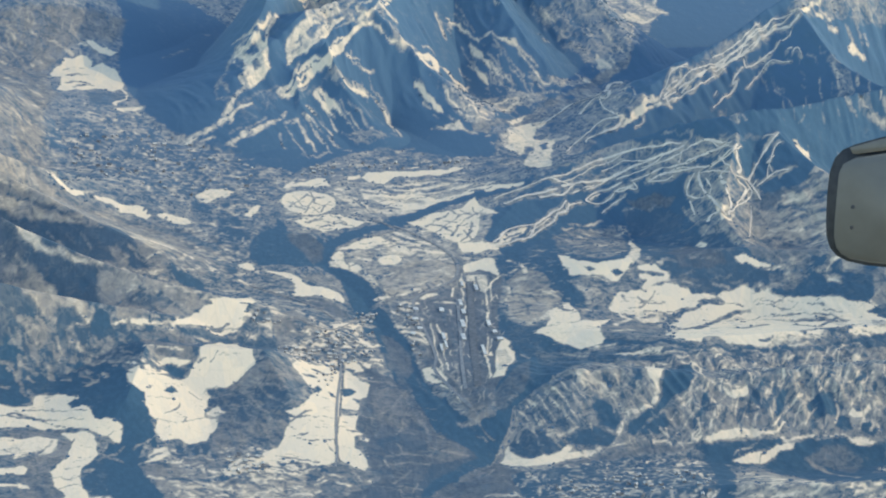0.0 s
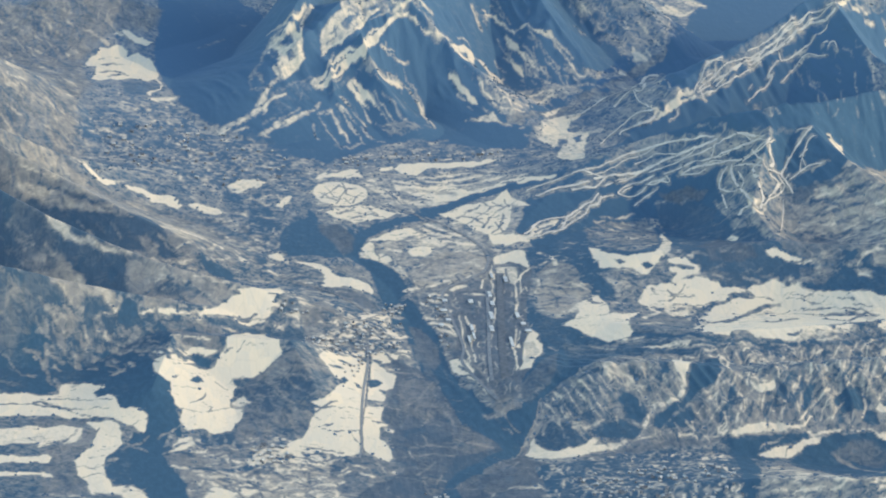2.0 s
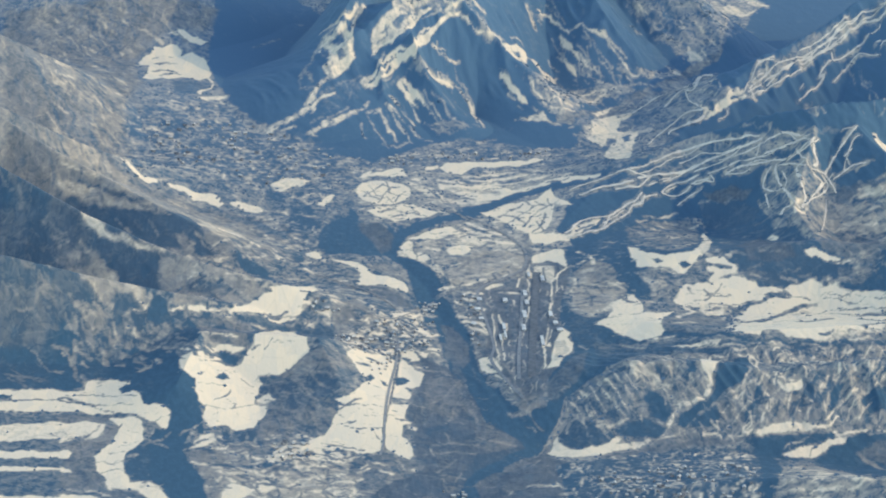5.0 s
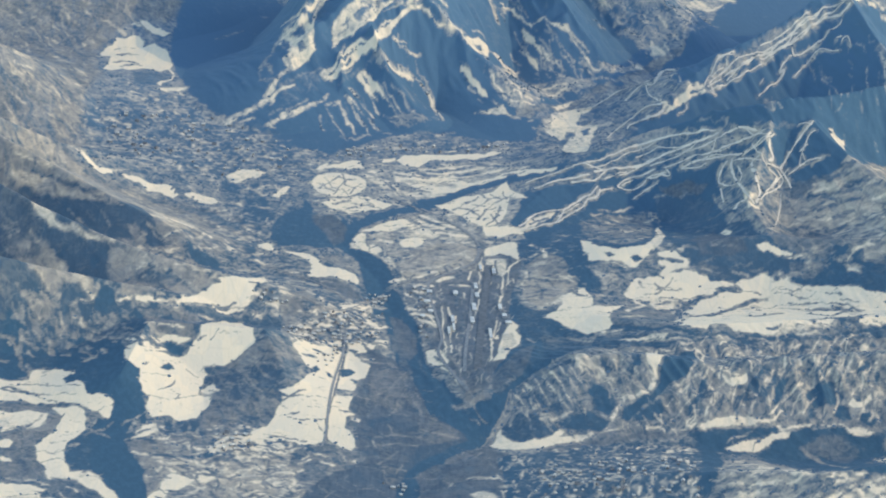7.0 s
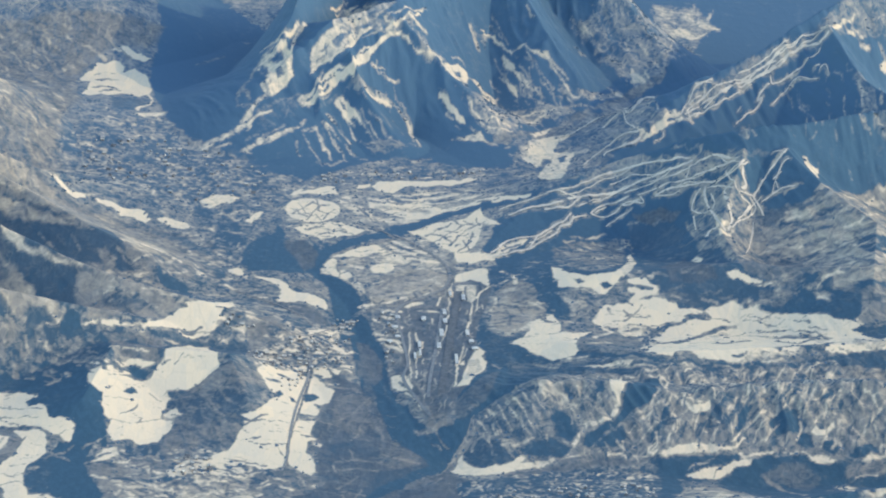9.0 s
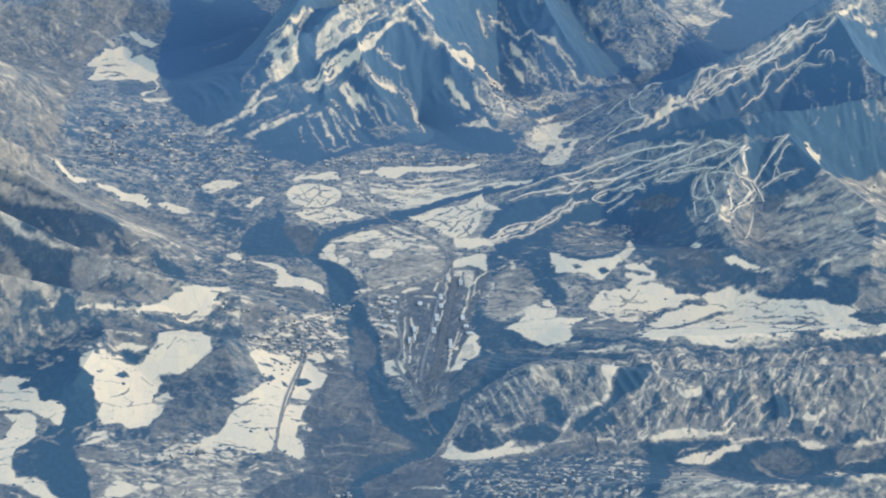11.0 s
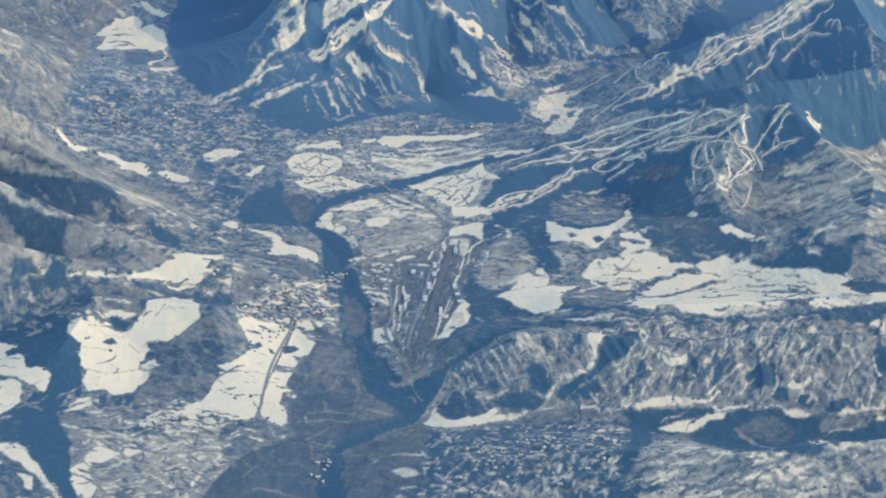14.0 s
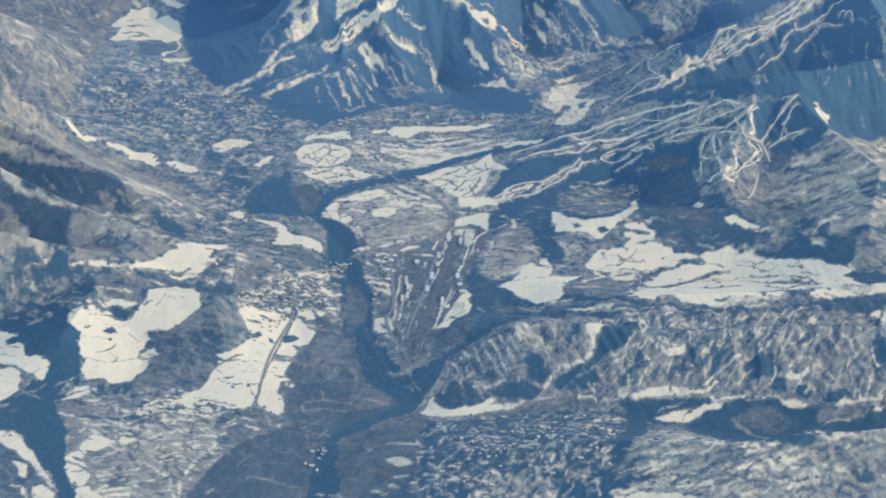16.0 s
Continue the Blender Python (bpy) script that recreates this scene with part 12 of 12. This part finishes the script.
def ribbon(name, width, line, material, lift, label, category, group, ragged=0.0):
    """A strip of even width that lies on the land along a line, 3 points across."""
    line = [Vector(p) for p in line]
    pts = []
    for i in range(len(line) - 1):
        a, b = line[max(i - 1, 0)], line[i]
        c, d = line[i + 1], line[min(i + 2, len(line) - 1)]
        n = max(2, int((c - b).length / 1.2))
        for k in range(n):
            u = k / n
            pts.append(0.5 * (2 * b + (c - a) * u + (2 * a - 5 * b + 4 * c - d) * u * u + (3 * b - a - 3 * c + d) * u ** 3))
    pts.append(line[-1])
    bm = bmesh.new()
    rows = []
    for i, p in enumerate(pts):
        way = pts[min(i + 1, len(pts) - 1)] - pts[max(i - 1, 0)]
        side = Vector((-way.y * 1.0, way.x)).normalized()
        row = []
        for k in (-1, -0.5, 0, 0.5, 1):
            w = 0.5 * width * (1 + ragged * (noise.noise((p.x * 0.14 + 9 * (k > 0), p.y * 0.14, len(line))) + 0.7 * noise.noise((p.x * 0.5 + 9 * (k > 0), p.y * 0.4, 3.0))))
            if i in (0, len(pts) - 1):
                w *= 0.3 if ragged else 1
            q = p + side * (k * w)
            row.append((q.x, q.y))
        rows.append(row)
    flat = np.array(rows)
    z = on_land(flat[..., 0], flat[..., 1]) + lift
    verts = [[bm.verts.new((x, y, h)) for (x, y), h in zip(r, hs)] for r, hs in zip(rows, z)]
    for r, s in zip(verts, verts[1:]):
        for k in range(4):
            f = bm.faces.new((r[k], r[k + 1], s[k + 1], s[k]))
            f.smooth = True
            if f.normal.z < 0:
                f.normal_flip()
    bm.normal_update()
    for f in bm.faces:
        if f.normal.z < 0:
            f.normal_flip()
    data = bpy.data.meshes.new(name)
    bm.to_mesh(data)
    bm.free()
    data.materials.append(material)
    return tagged(new(name, data), label, category, group, "structure")


def road(width, line):
    ribbon("road", width, line, ASPHALT, 0.25, "cleared grey asphalt road between snowy fields", "road", "roads")


for width, course in PISTES:
    ribbon("ski_piste", width, course, PISTE, 0.5, "groomed white ski run cut through dark conifer forest", "ski run", "ski runs", 1.1)
road(1.5, [(-114.8, -81.2), (-115.3, -117.1), (-118.4, -161.9), (-120.0, -201.8), (-119.9, -235.3), (-121.4, -253.5)])
road(2.0, [(-71.6, 153.6), (-57.2, 138.3), (-36.9, 109.2), (-29.5, 85.7), (-33.1, 59.6), (-47.5, 39.5), (-60.6, 22.8), (-62.9, 3.4), (-56.7, -40.5), (-52.2, -77.1), (-53.9, -106.8), (-44.0, -146.0), (-34.4, -169.8)])
road(1.1, [(-88.5, 4.0), (-77.7, 17.9), (-62.6, 26.5)])
road(1.1, [(-181.1, -48.1), (-151.2, -44.6), (-120.6, -54.1), (-92.0, -2.7)])
road(1.2, [(-94.3, 172.3), (-71.4, 148.0), (-89.0, 131.1), (-112.0, 108.1)])
road(1.1, [(-174.0, 28.2), (-138.2, 2.0), (-113.7, -39.3)])


def part(name, bm, material, parent, label=""):
    data = bpy.data.meshes.new(name)
    bm.to_mesh(data)
    bm.free()
    data.materials.append(material)
    ob = new(name, data)
    ob.parent = parent
    return tagged(ob, label)


def block(lo, hi, bevel=0.0):
    bm = bmesh.new()
    m = Matrix.Translation([(a + b) / 2 for a, b in zip(lo, hi)]) @ Matrix.Diagonal([*(b - a for a, b in zip(lo, hi)), 1])
    bmesh.ops.create_cube(bm, size=1, matrix=m)
    if bevel:
        bmesh.ops.bevel(bm, geom=bm.edges[:], offset=bevel, segments=2, affect="EDGES")
    return bm


def gable(w, l, wall, rise, eave):
    """A pitched roof slab of some thickness, ridge along y, with eaves."""
    bm = bmesh.new()
    a, b, k = w / 2 + eave, l / 2 + eave, 0.08
    drop = rise * eave / (w / 2)
    top = [(-a, wall - drop + k), (0, wall + rise + k), (a, wall - drop + k), (a, wall - drop), (0, wall + rise), (-a, wall - drop)]
    ends = [[bm.verts.new((x, y, z)) for x, z in top] for y in (-b, b)]
    for i in range(6):
        j = (i + 1) % 6
        bm.faces.new((ends[0][i], ends[0][j], ends[1][j], ends[1][i]))
    for e in ends:
        bm.faces.new((e[0], e[1], e[4], e[5]))
        bm.faces.new((e[1], e[2], e[3], e[4]))
    bmesh.ops.recalc_face_normals(bm, faces=bm.faces[:])
    return bm


def walls(w, l, wall, rise):
    """Walls with gable ends."""
    bm = bmesh.new()
    a, b = w / 2, l / 2
    prof = [(-a, -1.0), (a, -1.0), (a, wall), (0, wall + rise), (-a, wall)]
    ends = [[bm.verts.new((x, y, z)) for x, z in prof] for y in (-b, b)]
    for i in range(5):
        j = (i + 1) % 5
        bm.faces.new((ends[0][i], ends[0][j], ends[1][j], ends[1][i]))
    for e in ends:
        bm.faces.new(e)
    bmesh.ops.recalc_face_normals(bm, faces=bm.faces[:])
    return bm


def house(w, l, wall, roof, label):
    ob = tagged(new("house"), label, "house", "valley houses")
    part("wall", walls(w, l, wall, 0.35 * w), WALL, ob)
    part("roof", gable(w, l, wall, 0.35 * w, 0.15), roof, ob)
    part("chimney", block((0.1 * w, 0.1 * l, wall), (0.1 * w + 0.12, 0.1 * l + 0.12, wall + 0.35 * w + 0.2)), WALL, ob)
    return ob


HOUSES = [
    house(1.1, 1.4, 0.6, ROOF, "timber chalet with a snow-covered pitched roof"),
    house(1.4, 1.8, 0.8, ROOF, "large plastered house with a snow-covered roof"),
    house(1.2, 1.5, 0.7, TILE, "timber chalet with a dark bare roof"),
    house(1.8, 3.0, 1.0, TILE, "long farmhouse with a dark pitched roof"),
    house(1.9, 2.8, 1.2, ROOF, "long hotel building with a snowy roof"),
]
USED = set()


def lay(thing, x, y, turn):
    """Sets a thing, or a copy of it, down on the land."""
    z = float(terrain(np.array([x]), np.array([y]))[0])
    m = pose(x, y, z, 0, 0, turn)
    if thing.name in USED:
        return copy_thing(thing, m)
    USED.add(thing.name)
    thing.matrix_basis = m
    return thing


def hamlet(count, seed, outline):
    """Scatters houses within an outline, none too near another."""
    rng = random.Random(seed)
    xs, ys = [p[0] for p in outline], [p[1] for p in outline]
    got, tries = [], 0
    while len(got) < count and tries < 4000:
        tries += 1
        x, y = rng.uniform(min(xs), max(xs)), rng.uniform(min(ys), max(ys))
        if inside(np.array([x]), np.array([y]), outline)[0] < 0 or any(math.hypot(x - a, y - b) < 3.4 for a, b in got):
            continue
        got.append((x, y))
        lay(HOUSES[rng.choice((0, 0, 0, 1, 1, 1, 2, 4, 4, 3))], x, y, rng.choice((0, 90)) + rng.uniform(-25, 25))


def hangar(x, y, w, l):
    """A long shed with a low pitched roof and a door."""
    z = float(terrain(np.array([x]), np.array([y]))[0])
    ob = tagged(new("hangar"), "long pale-roofed airfield shed beside the runway", "hangar", "airfield sheds")
    ob.matrix_basis = pose(x, y, z, 0, 0, 4)
    w, l = 0.75 * w, 0.8 * l
    part("wall", walls(w, l, 0.9, 0.06 * w), WALL, ob)
    part("roof", gable(w, l, 0.9, 0.06 * w, 0.12), STEEL, ob)
    part("door", block((-w * 0.3, -l / 2 - 0.05, 0), (w * 0.3, -l / 2, 0.7)), STEEL, ob)


def runway(width, line):
    ribbon("runway", width, line, TARMAC, 0.3, "dark cleared tarmac runway of a small airfield", "runway", "")


def taxiway(width, line):
    ribbon("taxiway", width, line, ASPHALT, 0.27, "grey tarmac taxiway along the runway", "taxiway", "")


runway(4.6, [(-22.2, 56.0), (-25.3, -10.7), (-27.1, -71.0), (-29.0, -143.4)])
taxiway(2.3, [(-32.7, 23.8), (-34.4, -41.7), (-36.7, -106.6), (-37.0, -144.8)])
hangar(-31.1, 14.8, 3.1, 11.5)
hangar(-30.2, -3.6, 3.5, 9.1)
hangar(-31.9, -26.6, 3.5, 14.8)
hangar(-32.8, -49.7, 3.5, 11.6)
hangar(-44.6, 1.0, 4.0, 7.6)
hangar(-45.8, -46.7, 2.6, 13.5)
hangar(-48.0, -65.4, 1.8, 12.9)
hangar(-44.8, -60.0, 1.8, 14.8)
hangar(-28.3, 50.2, 2.2, 10.3)
hangar(-19.0, 43.9, 3.1, 11.6)
hangar(-14.8, -28.4, 3.1, 10.9)
hangar(-20.8, -73.1, 2.6, 19.6)
hangar(-62.1, 0.6, 4.4, 5.9)
hangar(-63.2, -16.3, 5.3, 4.8)
hangar(-60.6, -32.5, 4.4, 4.8)
hangar(-65.5, -40.8, 4.4, 4.3)
hangar(-11.8, -44.5, 4.0, 6.0)
hangar(-9.2, -56.4, 5.3, 4.8)
hamlet(70, 1, [(-159, -91), (-135, -70), (-121, -54), (-91, -38), (-93, -81), (-111, -98), (-143, -120)])
hamlet(12, 2, [(-103, -8), (-88, -5), (-91, -24), (-106, -38)])
hamlet(80, 3, [(-302, 299), (-231, 311), (-168, 263), (-174, 214), (-205, 185), (-271, 200), (-313, 250)])
hamlet(34, 4, [(-152, 264), (-9, 301), (-18, 284), (-134, 246)])
hamlet(14, 5, [(-77, 9), (-64, 3), (-62, -74), (-66, -72)])
hamlet(18, 6, [(-187, -244), (-163, -240), (-165, -269), (-188, -273)])
hamlet(60, 7, [(1, -279), (103, -263), (102, -339), (1, -336)])
hamlet(10, 8, [(-181, -55), (-166, -50), (-152, -58), (-168, -67)])
hamlet(12, 9, [(-132, -127), (-118, -108), (-118, -140), (-131, -151)])
hamlet(45, 10, [(-2, -289), (94, -251), (102, -337), (61, -369), (4, -373)])
hamlet(10, 11, [(-84, -282), (-68, -296), (-71, -332), (-82, -325)])


def fairing():
    """The rounded end of an aircraft fairing, close by: a dark rubber edge round a grey painted panel."""
    ob = tagged(new("aircraft_fairing"), "grey painted aircraft fairing with a dark rubber edge", "aircraft part")
    ob.matrix_basis = pose(-222.5000, -2219.9998, 919.9999, 68.4586, -4.6341, -2.8914)
    unit = 0.0001577

    def slab(outline, near, far, bevel):
        bm = bmesh.new()
        ring = [bm.verts.new(((x - 784) * unit, (441 - y) * unit, -near)) for x, y in outline]
        face = bm.faces.new(ring)
        out = bmesh.ops.extrude_face_region(bm, geom=[face])
        for v in out["geom"]:
            if isinstance(v, bmesh.types.BMVert):
                v.co.z = -far
                v.co.x += (far - near) * 0.9
        bmesh.ops.recalc_face_normals(bm, faces=bm.faces[:])
        rim = [e for e in bm.edges if all(abs(v.co.z + near) < 1e-6 for v in e.verts)]
        bmesh.ops.bevel(bm, geom=rim, offset=bevel, segments=3, affect="EDGES")
        for f in bm.faces:
            f.smooth = True
        return bm

    edge = [(1780, 214), (1640, 228), (1560, 243), (1516, 255), (1494, 264), (1480, 279), (1471, 303), (1466, 345), (1464, 390), (1465, 418), (1471, 438), (1483, 452), (1502, 462), (1535, 469), (1600, 475), (1780, 480)]
    shell = part("shell", slab(edge, 1.0, 1.03, 0.0006), RUBBER, ob, "dark rubber edge seal")
    face = [(1780, 250), (1640, 263), (1560, 272), (1515, 279), (1494, 289), (1486, 305), (1482, 345), (1478, 390), (1477, 418), (1480, 436), (1489, 449), (1505, 458), (1537, 464), (1600, 470), (1780, 475)]
    panel = part("panel", slab(face, 0.9975, 1.002, 0.0005), GREYPAINT, ob, "grey painted metal panel")
    top = [(1780, 218), (1640, 232), (1560, 247), (1506, 261), (1512, 272), (1560, 266), (1640, 257), (1780, 244)]
    part("strip", slab(top, 0.9980, 1.002, 0.0003), GREYPAINT, ob, "grey painted top strip")
    for x, y in ((1514, 366), (1512, 402)):
        bm = bmesh.new()
        bmesh.ops.create_uvsphere(bm, u_segments=12, v_segments=6, radius=0.0006, matrix=Matrix.Translation(((x - 784) * unit * 0.9975, (441 - y) * unit * 0.9975, -0.9975)) @ Matrix.Diagonal((1, 1, 0.4, 1)))
        part("rivet", bm, RUBBER, panel)


fairing()
